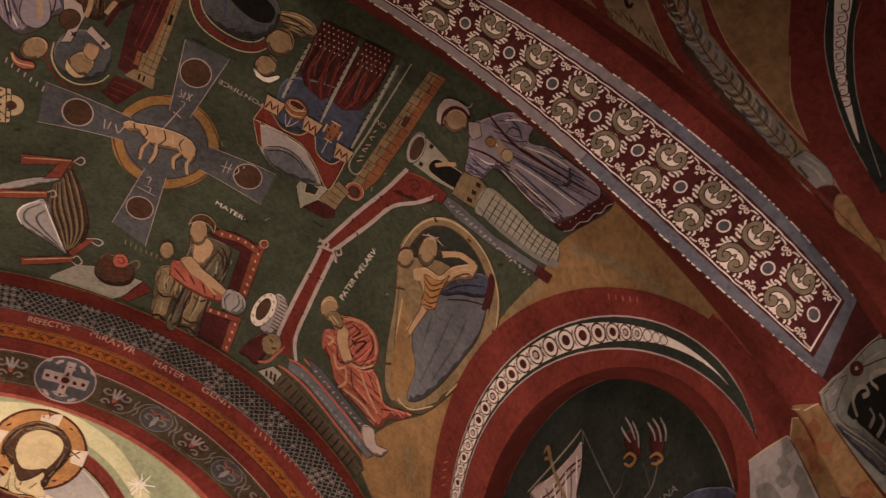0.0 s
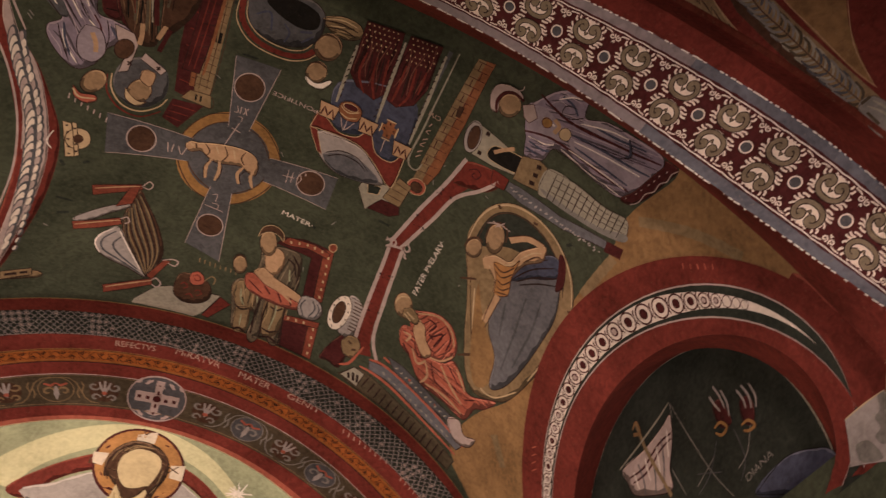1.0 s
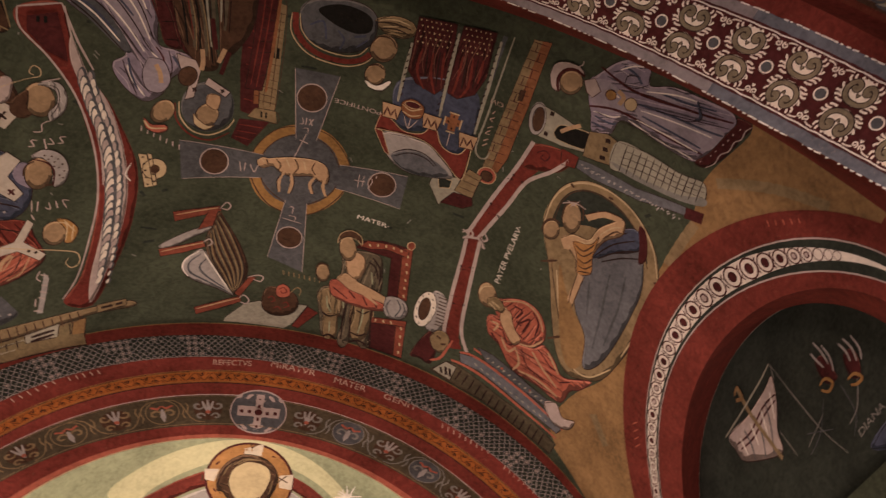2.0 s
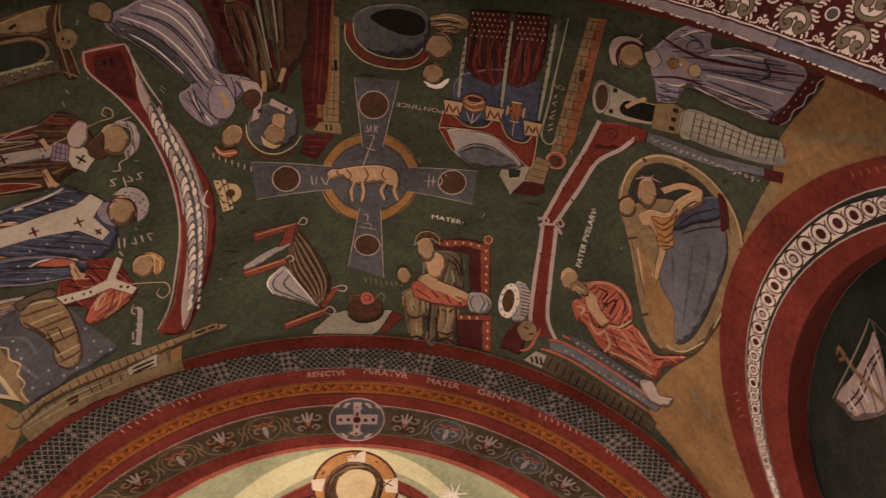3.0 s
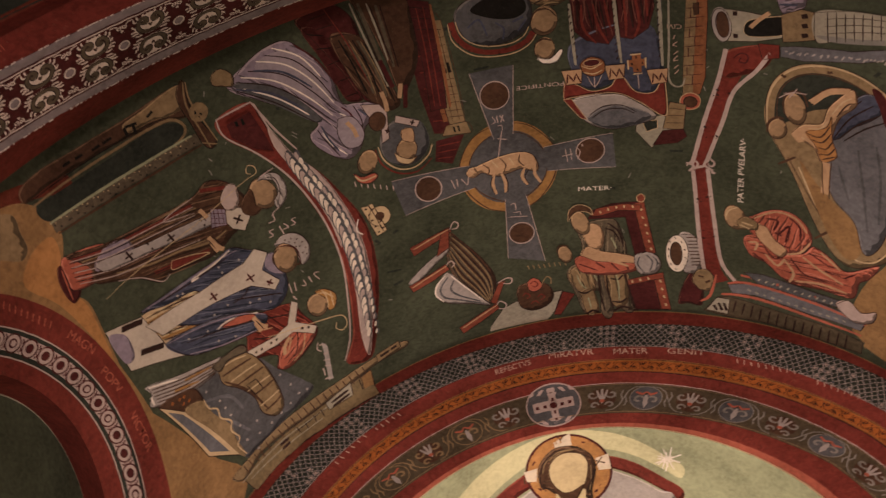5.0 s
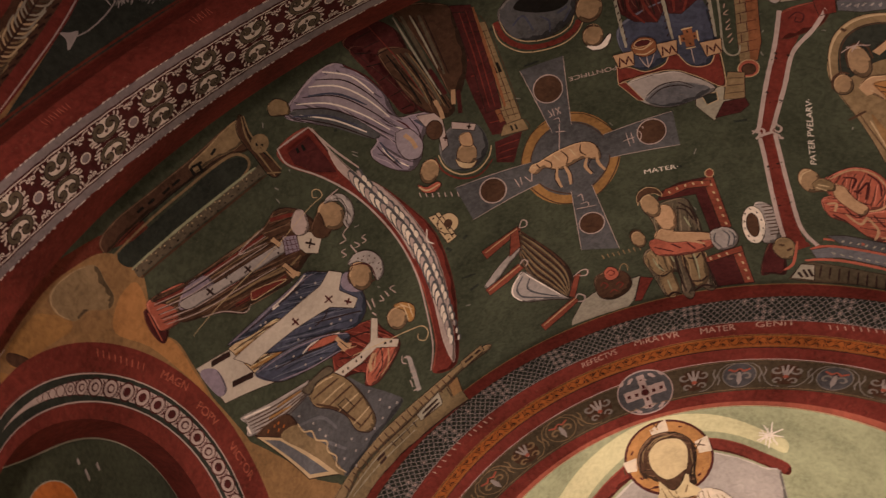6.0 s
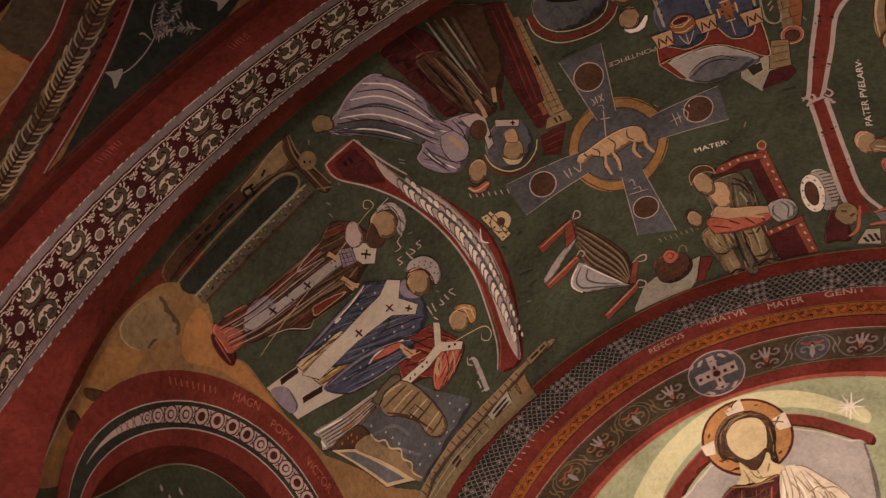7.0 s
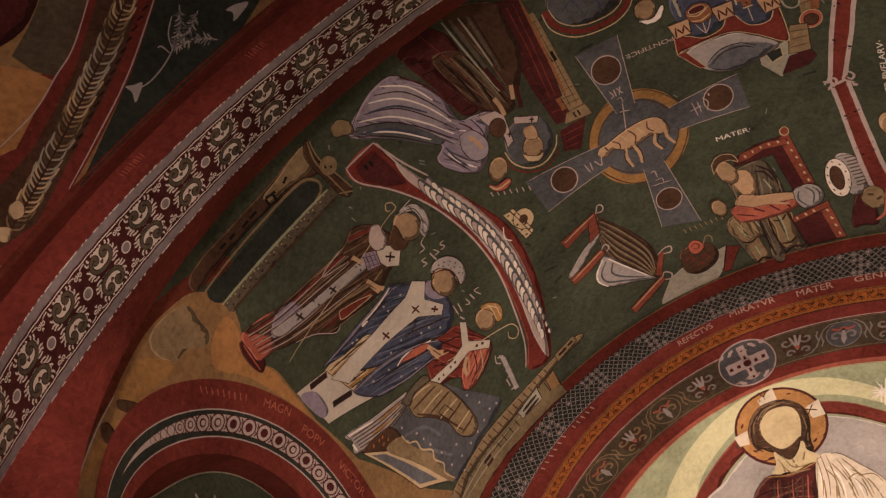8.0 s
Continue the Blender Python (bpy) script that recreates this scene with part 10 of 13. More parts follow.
fill('cushion_tail', OLIVE, 1, [(-0.792, 0.207), (-0.756, 0.205), (-0.708, 0.208), (-0.698, 0.234), (-0.746, 0.224), (-0.775, 0.235)])
strokes('outline', DARKLINE, 0.0033, [[(-0.792, 0.207), (-0.756, 0.205), (-0.708, 0.208), (-0.698, 0.234), (-0.746, 0.224), (-0.775, 0.235), (-0.792, 0.207)]], 1)
fill('panel_frame', CREAM, 0, [(-0.95, 0.19), (-0.889, 0.258), (-0.765, 0.479), (-0.856, 0.416)])
strokes('outline', DARKLINE, 0.0033, [[(-0.95, 0.19), (-0.889, 0.258), (-0.765, 0.479), (-0.856, 0.416), (-0.95, 0.19)]], 0)
fill('panel', COVER, 0, [(-0.932, 0.22), (-0.896, 0.26), (-0.797, 0.446), (-0.85, 0.408)])
fill('foam_edge', TAN, 1, [(-0.889, 0.258), (-0.838, 0.269), (-0.818, 0.324), (-0.781, 0.384), (-0.771, 0.434), (-0.754, 0.483), (-0.771, 0.473), (-0.828, 0.368)])
strokes('foam_line', CREAM, 0.0041, [[(-0.834, 0.27), (-0.827, 0.301), (-0.806, 0.32), (-0.802, 0.349), (-0.777, 0.377), (-0.782, 0.4), (-0.764, 0.431), (-0.771, 0.451), (-0.751, 0.485)]])
motif('painted_cornice', 'pale brick town wall along the apse arch', 'fresco motif', -0.56, 0.488)
fill('wall_top', TAN, 1, [(-0.802, 0.516), (-0.744, 0.499), (-0.634, 0.474), (-0.558, 0.465), (-0.485, 0.457), (-0.412, 0.445), (-0.319, 0.43), (-0.309, 0.446), (-0.385, 0.459), (-0.472, 0.481), (-0.561, 0.497), (-0.637, 0.502), (-0.716, 0.513), (-0.768, 0.541)])
strokes('outline', DARKLINE, 0.0031, [[(-0.802, 0.516), (-0.744, 0.499), (-0.634, 0.474), (-0.558, 0.465), (-0.485, 0.457), (-0.412, 0.445), (-0.319, 0.43), (-0.309, 0.446), (-0.385, 0.459), (-0.472, 0.481), (-0.561, 0.497), (-0.637, 0.502), (-0.716, 0.513), (-0.768, 0.541), (-0.802, 0.516)]], 1)
fill('wall_face', SAND, 0, [(-0.768, 0.543), (-0.713, 0.518), (-0.637, 0.505), (-0.561, 0.499), (-0.472, 0.484), (-0.408, 0.468), (-0.397, 0.527), (-0.441, 0.531), (-0.528, 0.542), (-0.599, 0.551), (-0.676, 0.566), (-0.74, 0.585)])
strokes('outline', DARKLINE, 0.0031, [[(-0.768, 0.543), (-0.713, 0.518), (-0.637, 0.505), (-0.561, 0.499), (-0.472, 0.484), (-0.408, 0.468), (-0.397, 0.527), (-0.441, 0.531), (-0.528, 0.542), (-0.599, 0.551), (-0.676, 0.566), (-0.74, 0.585), (-0.768, 0.543)]], 0)
strokes('course', BROWN, 0.0024, [[(-0.764, 0.509), (-0.753, 0.536)], [(-0.748, 0.505), (-0.736, 0.532)], [(-0.731, 0.501), (-0.719, 0.528)], [(-0.715, 0.498), (-0.703, 0.525)], [(-0.695, 0.494), (-0.684, 0.521)], [(-0.676, 0.489), (-0.664, 0.517)], [(-0.657, 0.485), (-0.645, 0.512)], [(-0.638, 0.479), (-0.626, 0.506)], [(-0.619, 0.478), (-0.608, 0.505)], [(-0.601, 0.476), (-0.59, 0.503)], [(-0.583, 0.473), (-0.571, 0.5)], [(-0.565, 0.469), (-0.553, 0.496)], [(-0.547, 0.468), (-0.536, 0.495)], [(-0.529, 0.467), (-0.518, 0.493)], [(-0.511, 0.465), (-0.5, 0.492)], [(-0.494, 0.463), (-0.483, 0.49)], [(-0.476, 0.461), (-0.465, 0.487)], [(-0.459, 0.457), (-0.448, 0.484)], [(-0.441, 0.453), (-0.43, 0.479)], [(-0.424, 0.45), (-0.413, 0.476)]], 0)
strokes('course', PALESTONE, 0.0023, [[(-0.775, 0.545), (-0.715, 0.531), (-0.638, 0.516), (-0.562, 0.511), (-0.488, 0.498)], [(-0.749, 0.552), (-0.671, 0.54), (-0.584, 0.531), (-0.504, 0.522)]])
fill('gate', PALESTONE, 0, [(-0.525, 0.494), (-0.457, 0.476), (-0.454, 0.51), (-0.518, 0.515)])
strokes('outline', DARKLINE, 0.0030, [[(-0.525, 0.494), (-0.457, 0.476), (-0.454, 0.51), (-0.518, 0.515), (-0.525, 0.494)]], 0)
strokes('window', DARKLINE, 0.0075, [[(-0.511, 0.501), (-0.464, 0.491)], [(-0.509, 0.512), (-0.462, 0.502)], [(-0.657, 0.525), (-0.632, 0.522)], [(-0.652, 0.538), (-0.63, 0.534)]], 0)
strokes('brick_joint', DARKLINE, 0.0021, [[(-0.607, 0.51), (-0.599, 0.528)], [(-0.585, 0.507), (-0.578, 0.528)], [(-0.561, 0.505), (-0.554, 0.526)], [(-0.54, 0.503), (-0.533, 0.522)], [(-0.435, 0.48), (-0.428, 0.507)], [(-0.626, 0.522), (-0.529, 0.507)]], 0)
fill('turret', OCHRE, 0, [(-0.429, 0.477), (-0.403, 0.467), (-0.398, 0.513), (-0.424, 0.517)])
strokes('outline', DARKLINE, 0.0030, [[(-0.429, 0.477), (-0.403, 0.467), (-0.398, 0.513), (-0.424, 0.517), (-0.429, 0.477)]], 0)
fill('house', TAN, 0, [(-0.386, 0.437), (-0.327, 0.424), (-0.323, 0.441), (-0.382, 0.458)])
strokes('outline', DARKLINE, 0.0030, [[(-0.386, 0.437), (-0.327, 0.424), (-0.323, 0.441), (-0.382, 0.458), (-0.386, 0.437)]], 0)
strokes('window', DARKLINE, 0.0058, [[(-0.376, 0.445), (-0.353, 0.44)], [(-0.347, 0.438), (-0.333, 0.434)]], 0)
motif('cross_medallion', 'blue medallion with a jewelled white cross', 'fresco motif', -0.0, 0.64)
oval('disc_edge', PINK, (-0.0, 0.64), (0.072, -0.001), (0.0, 0.045))
oval('disc', SLATE, (-0.0, 0.64), (0.069, -0.001), (0.0, 0.042))
strokes('cross', PINK, 0.0177, [[(-0.001, 0.605), (0.001, 0.676)], [(-0.053, 0.641), (0.053, 0.637)]], 0)
strokes('cross_line', MAROON, 0.0055, [[(-0.001, 0.609), (-0.001, 0.616)], [(0.0, 0.625), (0.0, 0.632)], [(0.001, 0.65), (0.001, 0.657)], [(0.001, 0.666), (0.001, 0.671)], [(-0.047, 0.641), (-0.038, 0.641)], [(-0.027, 0.64), (-0.018, 0.641)], [(0.018, 0.64), (0.027, 0.64)], [(0.038, 0.638), (0.047, 0.638)]], 0)
oval('boss', MAROON, (-0.0, 0.64), (0.01, 0.0), (0.0, 0.006))
motif('halo_figure', 'robed figure shape with an orange cross halo', 'fresco figure', 0.01, 0.798)
fill('yellow_band', PALEYELLOW, 1, [(-0.347, 0.836), (-0.281, 0.783), (-0.189, 0.739), (-0.074, 0.707), (0.038, 0.7), (0.134, 0.716), (0.206, 0.744), (0.277, 0.788), (0.309, 0.809), (0.294, 0.836), (0.252, 0.814), (0.187, 0.78), (0.114, 0.758), (0.031, 0.747), (-0.066, 0.758), (-0.165, 0.795), (-0.236, 0.834), (-0.287, 0.879)])
fill('red_band', RED, 1, [(-0.287, 0.879), (-0.197, 0.824), (-0.094, 0.783), (-0.008, 0.767), (0.106, 0.774), (0.18, 0.796), (0.251, 0.836), (0.293, 0.863), (0.28, 0.886), (0.229, 0.858), (0.165, 0.824), (0.092, 0.802), (0.002, 0.807), (-0.099, 0.824), (-0.181, 0.858), (-0.235, 0.901)])
fill('grey_field', VEIL, 1, [(-0.235, 0.901), (-0.175, 0.861), (-0.092, 0.827), (0.009, 0.807), (0.09, 0.805), (0.163, 0.828), (0.227, 0.862), (0.266, 0.888), (0.185, 1.033)])
oval('halo_rim', MAROON, (0.007, 0.797), (0.107, 0.036), (-0.044, 0.084))
oval('halo', HALO, (0.007, 0.797), (0.101, 0.034), (-0.041, 0.079))
fill('halo_bar', MANTLE, 0, [(-0.019, 0.724), (0.029, 0.706), (0.028, 0.738), (-0.018, 0.738)])
fill('halo_bar', MANTLE, 0, [(0.083, 0.779), (0.119, 0.77), (0.119, 0.808), (0.086, 0.808)])
fill('halo_bar', MANTLE, 0, [(-0.112, 0.783), (-0.074, 0.781), (-0.082, 0.812), (-0.107, 0.808)])
words('letter', BROWN, 'V', (-0.013, 0.72), (0.012, 0.724), 0.0158)
words('letter', BROWN, 'X', (0.076, 0.799), (0.108, 0.792), 0.0167)
words('letter', BROWN, 'L', (-0.116, 0.811), (-0.096, 0.811), 0.0139)
fill('hair', BROWN, 1, [(-0.072, 0.832), (-0.076, 0.798), (-0.061, 0.767), (-0.028, 0.743), (0.008, 0.738), (0.046, 0.747), (0.075, 0.772), (0.078, 0.808), (0.06, 0.848), (0.055, 0.873), (0.034, 0.872), (0.037, 0.847), (-0.032, 0.85), (-0.057, 0.834)])
strokes('outline', BLACK, 0.0024, [[(-0.072, 0.832), (-0.076, 0.798), (-0.061, 0.767), (-0.028, 0.743), (0.008, 0.738), (0.046, 0.747), (0.075, 0.772), (0.078, 0.808), (0.06, 0.848), (0.055, 0.873), (0.034, 0.872), (0.037, 0.847), (-0.032, 0.85), (-0.057, 0.834), (-0.072, 0.832)]])
fill('neck', FACE, 1, [(-0.029, 0.844), (0.037, 0.847), (0.04, 0.869), (0.063, 0.89), (0.04, 0.9), (-0.02, 0.904), (-0.062, 0.894), (-0.043, 0.875)])
strokes('neck_line', TAN, 0.0033, [[(-0.03, 0.88), (-0.031, 0.898)], [(-0.002, 0.876), (0.001, 0.898)], [(0.033, 0.872), (0.016, 0.893)]])
fill('head_shape', FACE, 1, [(-0.039, 0.779), (-0.014, 0.76), (0.015, 0.756), (0.047, 0.764), (0.06, 0.785), (0.054, 0.814), (0.037, 0.844), (0.013, 0.866), (-0.008, 0.872), (-0.023, 0.856), (-0.039, 0.828), (-0.045, 0.803)])
strokes('outline', BROWN, 0.0024, [[(-0.039, 0.779), (-0.014, 0.76), (0.015, 0.756), (0.047, 0.764), (0.06, 0.785), (0.054, 0.814), (0.037, 0.844), (0.013, 0.866), (-0.008, 0.872), (-0.023, 0.856), (-0.039, 0.828), (-0.045, 0.803), (-0.039, 0.779)]])
fill('beard', BROWN, 1, [(-0.042, 0.819), (-0.031, 0.836), (-0.014, 0.849), (0.01, 0.848), (0.04, 0.837), (0.026, 0.859), (0.006, 0.874), (-0.01, 0.876), (-0.026, 0.86), (-0.039, 0.839)])
strokes('hair_line', TAN, 0.0028, [[(-0.04, 0.769), (-0.013, 0.751), (0.023, 0.749)], [(-0.029, 0.766), (-0.004, 0.752), (0.03, 0.75)], [(0.067, 0.794), (0.062, 0.828), (0.052, 0.852)], [(-0.062, 0.797), (-0.051, 0.772), (-0.032, 0.757)]])
fill('robe', MAROON, 1, [(-0.148, 0.937), (-0.112, 0.907), (-0.07, 0.892), (-0.021, 0.906), (0.046, 0.902), (0.015, 0.967), (-0.006, 1.008), (-0.157, 0.958)])
strokes('outline', BLACK, 0.0024, [[(-0.148, 0.937), (-0.112, 0.907), (-0.07, 0.892), (-0.021, 0.906), (0.046, 0.902), (0.015, 0.967), (-0.006, 1.008), (-0.157, 0.958), (-0.148, 0.937)]])
strokes('robe_line', BROWN, 0.004, [[(-0.064, 0.904), (-0.091, 0.957)], [(-0.033, 0.915), (-0.056, 0.969)], [(0.003, 0.917), (-0.025, 0.979)], [(-0.052, 0.908), (-0.074, 0.963)], [(-0.012, 0.917), (-0.041, 0.974)]])
strokes('robe_light', ROSE, 0.0027, [[(-0.057, 0.907), (-0.083, 0.96)], [(-0.022, 0.916), (-0.049, 0.971)], [(0.015, 0.92), (-0.017, 0.982)]])
strokes('robe_edge', GOLD, 0.0027, [[(-0.085, 0.891), (-0.021, 0.906), (0.046, 0.9)]])
fill('mantle', MANTLE, 1, [(0.052, 0.894), (0.1, 0.895), (0.137, 0.928), (0.176, 0.973), (0.185, 1.033), (0.162, 1.072), (-0.015, 1.029), (0.015, 0.967)])
strokes('outline', BROWN, 0.0024, [[(0.052, 0.894), (0.1, 0.895), (0.137, 0.928), (0.176, 0.973), (0.185, 1.033), (0.162, 1.072), (-0.015, 1.029), (0.015, 0.967), (0.052, 0.894)]])
strokes('mantle_line', TAN, 0.0035, [[(0.059, 0.919), (0.071, 0.947), (0.054, 1.002)], [(0.079, 0.912), (0.095, 0.954), (0.096, 1.001)], [(0.106, 0.909), (0.126, 0.947), (0.131, 0.998)], [(0.045, 0.939), (0.025, 0.994)], [(0.114, 0.934), (0.143, 0.966), (0.155, 1.015)], [(0.065, 0.958), (0.047, 1.0)]])
strokes('mantle_light', WHITE, 0.004, [[(0.068, 0.917), (0.083, 0.95), (0.068, 1.006)], [(0.094, 0.911), (0.113, 0.952), (0.116, 1.002)], [(0.045, 0.922), (0.029, 0.971)]])
strokes('star', WHITE, 0.0037, [[(0.245, 0.788), (0.282, 0.796)], [(0.274, 0.773), (0.252, 0.814)], [(0.257, 0.775), (0.269, 0.81)], [(0.284, 0.781), (0.242, 0.804)]], 0)
strokes('star', WHITE, 0.0036, [[(0.237, 0.8), (0.311, 0.778)], [(0.266, 0.764), (0.282, 0.816)], [(0.247, 0.782), (0.304, 0.798)], [(0.291, 0.759), (0.258, 0.821)]], 0)
strokes('drape_line', TAN, 0.0026, [[(0.052, 0.894), (0.044, 0.934), (0.028, 0.969)], [(0.075, 0.893), (0.073, 0.938), (0.06, 0.978)], [(0.094, 0.906), (0.104, 0.949), (0.093, 0.986)], [(0.093, 0.953), (0.122, 0.946), (0.136, 0.964), (0.138, 0.993)], [(0.124, 0.951), (0.157, 0.955), (0.17, 0.974)], [(0.073, 0.918), (0.076, 0.963), (0.072, 0.981)]])
strokes('drape_line', BROWN, 0.0020, [[(0.063, 0.89), (0.058, 0.936), (0.043, 0.973)], [(0.095, 0.929), (0.103, 0.965), (0.103, 0.989)], [(0.112, 0.953), (0.124, 0.975), (0.122, 0.994)]])
strokes('neck_line', TAN, 0.0027, [[(-0.021, 0.862), (-0.008, 0.893), (0.027, 0.899)], [(-0.034, 0.865), (-0.019, 0.902), (0.027, 0.909)]])
strokes('tunic_fold', DARKLINE, 0.0027, [[(-0.076, 0.902), (-0.081, 0.934)], [(-0.047, 0.91), (-0.058, 0.941)], [(-0.021, 0.916), (-0.036, 0.949)], [(0.006, 0.92), (-0.014, 0.956)]])
strokes('hair_line', DARKLINE, 0.0033, [[(-0.022, 0.75), (-0.06, 0.777), (-0.072, 0.815), (-0.06, 0.839)], [(0.073, 0.783), (0.069, 0.819), (0.047, 0.85), (0.047, 0.871)]])
motif('painted_inscription', 'worn white letters along the red arch band', 'inscription', 0.0, 0.549)
words('inscription', LETTER, 'REFECTVS', (-0.124, 0.557), (-0.035, 0.552), 0.0106)
words('inscription', LETTER, 'MIRATVR', (0.01, 0.547), (0.117, 0.551), 0.0118)
words('inscription', LETTER, 'MATER', (0.165, 0.555), (0.244, 0.558), 0.0118)
words('inscription', LETTER, 'GENIT', (0.29, 0.559), (0.375, 0.563), 0.0105)
strokes('worn_lettering', LETTER, 0.0021, [[(0.446, 0.567), (0.449, 0.576)], [(0.462, 0.569), (0.464, 0.578)], [(0.477, 0.571), (0.48, 0.579)], [(0.493, 0.572), (0.496, 0.581)], [(0.509, 0.574), (0.512, 0.582)], [(0.524, 0.575), (0.527, 0.583)], [(0.539, 0.576), (0.543, 0.585)], [(0.555, 0.578), (0.558, 0.586)], [(0.57, 0.579), (0.574, 0.586)]], 0)
strokes('worn_lettering', LETTER, 0.002, [[(0.622, 0.591), (0.624, 0.6)], [(0.637, 0.594), (0.639, 0.602)], [(0.651, 0.596), (0.653, 0.605)], [(0.665, 0.599), (0.667, 0.607)], [(0.679, 0.601), (0.681, 0.609)], [(0.693, 0.604), (0.696, 0.611)], [(0.707, 0.606), (0.71, 0.614)]], 0)
strokes('worn_lettering', LETTER, 0.0021, [[(-0.446, 0.579), (-0.441, 0.586)], [(-0.43, 0.577), (-0.425, 0.584)], [(-0.415, 0.574), (-0.409, 0.582)], [(-0.399, 0.572), (-0.393, 0.579)], [(-0.383, 0.57), (-0.377, 0.577)]], 0)
strokes('worn_lettering', LETTER, 0.0021, [[(-0.569, 0.606), (-0.563, 0.613)], [(-0.552, 0.602), (-0.545, 0.608)], [(-0.534, 0.597), (-0.527, 0.604)], [(-0.517, 0.593), (-0.51, 0.599)], [(-0.499, 0.588), (-0.492, 0.594)], [(-0.481, 0.583), (-0.474, 0.589)]], 0)
motif('painted_inscription', 'faded letters on the dark red niche border', 'inscription', -1.071, -0.251)
LAYER["now"] = 55
strokes('worn_lettering', ROSE, 0.0024, [[(-1.103, -0.363), (-1.114, -0.352)], [(-1.099, -0.348), (-1.11, -0.336)], [(-1.095, -0.332), (-1.105, -0.321)], [(-1.09, -0.315), (-1.101, -0.305)], [(-1.085, -0.299), (-1.096, -0.289)], [(-1.08, -0.283), (-1.092, -0.273)], [(-1.074, -0.267), (-1.087, -0.257)], [(-1.069, -0.25), (-1.081, -0.241)], [(-1.063, -0.234), (-1.076, -0.225)]])
words('worn_lettering', ROSE, 'MAGN', (-1.06, -0.172), (-1.036, -0.084), 0.0179)
words('worn_lettering', ROSE, 'POPV', (-1.041, -0.027), (-1.028, 0.06), 0.0186)
words('worn_lettering', ROSE, 'VICTOR', (-1.025, 0.136), (-1.014, 0.262), 0.0184)
motif('painted_inscription', 'faded letters on the dark red niche border', 'inscription', 1.007, -0.546)
LAYER["now"] = 55
strokes('worn_lettering', ROSE, 0.0023, [[(0.99, -0.525), (1.0, -0.519)], [(0.999, -0.54), (1.009, -0.535)], [(1.008, -0.555), (1.018, -0.55)], [(1.016, -0.57), (1.027, -0.565)], [(1.025, -0.585), (1.035, -0.58)]], 0)
strokes('worn_lettering', ROSE, 0.0022, [[(0.942, 0.329), (0.953, 0.312)], [(0.936, 0.311), (0.947, 0.294)], [(0.93, 0.293), (0.941, 0.276)], [(0.924, 0.275), (0.935, 0.258)]], 0)
motif('painted_ship', 'pale painted sail, masts and nets on a dark ground', 'fresco motif', 1.127, 0.065, tree='R')
fill('sail', PINK, 1, [(1.088, 0.172), (1.11, 0.082), (1.115, -0.004), (1.112, -0.042), (1.159, -0.022), (1.199, 0.016), (1.238, 0.038), (1.168, 0.157), (1.123, 0.175)])
strokes('outline', DARKLINE, 0.0036, [[(1.088, 0.172), (1.11, 0.082), (1.115, -0.004), (1.112, -0.042), (1.159, -0.022), (1.199, 0.016), (1.238, 0.038), (1.168, 0.157), (1.123, 0.175), (1.088, 0.172)]], 1)
strokes('sail_band', MAROON, 0.0054, [[(1.12, 0.161), (1.138, 0.103), (1.135, 0.026), (1.144, -0.027)], [(1.137, 0.156), (1.153, 0.097), (1.149, 0.025), (1.153, -0.021)]])
strokes('sail_fold', SLATE, 0.0052, [[(1.119, 0.118), (1.158, 0.118), (1.186, 0.128)], [(1.127, 0.065), (1.172, 0.07), (1.208, 0.092)], [(1.131, 0.012), (1.178, 0.029), (1.221, 0.06)]])
strokes('sail_light', WHITE, 0.0045, [[(1.12, 0.142), (1.16, 0.144)], [(1.127, 0.088), (1.174, 0.095)], [(1.133, 0.036), (1.188, 0.053)], [(1.129, -0.016), (1.179, 0.007)]])
strokes('mast', TAN, 0.0096, [[(1.05, 0.077), (1.121, 0.073), (1.247, 0.04)]])
strokes('mast_head', OCHRE, 0.0067, [[(1.052, 0.096), (1.048, 0.076), (1.073, 0.072)], [(1.062, 0.098), (1.077, 0.074)]])
strokes('yard', PALESTONE, 0.0045, [[(1.081, 0.185), (1.091, 0.096), (1.094, 0.004), (1.09, -0.051)]])
strokes('rope', GREY, 0.0025, [[(1.094, -0.054), (1.185, -0.083), (1.286, -0.124), (1.357, -0.171)], [(1.204, 0.009), (1.275, -0.012)], [(1.284, -0.06), (1.271, -0.119), (1.263, -0.149)], [(1.26, -0.292), (1.305, -0.256), (1.32, -0.212)], [(1.094, -0.054), (1.122, -0.046)]])
strokes('net', SLATE, 0.0022, [[(1.242, -0.17), (1.286, -0.115), (1.299, -0.055)], [(1.25, -0.234), (1.311, -0.244), (1.343, -0.212)], [(1.264, -0.073), (1.302, -0.158)]])
fill('flame', MAROON, 1, [(1.18, -0.187), (1.18, -0.218), (1.214, -0.231), (1.237, -0.232), (1.226, -0.194)])
fill('flame', MAROON, 1, [(1.214, -0.274), (1.215, -0.306), (1.243, -0.313), (1.267, -0.297), (1.253, -0.271)])
strokes('flame_light', VEIL, 0.0051, [[(1.158, -0.186), (1.18, -0.196), (1.2, -0.208)], [(1.147, -0.205), (1.173, -0.218), (1.202, -0.225)], [(1.165, -0.226), (1.196, -0.236), (1.221, -0.232)], [(1.189, -0.274), (1.213, -0.287), (1.232, -0.289)], [(1.188, -0.291), (1.215, -0.306), (1.24, -0.306)], [(1.195, -0.315), (1.224, -0.326), (1.244, -0.32)]])
strokes('gold_tip', GOLD, 0.0066, [[(1.219, -0.175), (1.218, -0.198), (1.236, -0.215), (1.242, -0.193), (1.228, -0.174)], [(1.254, -0.262), (1.255, -0.286), (1.271, -0.303), (1.273, -0.281), (1.266, -0.264)]])
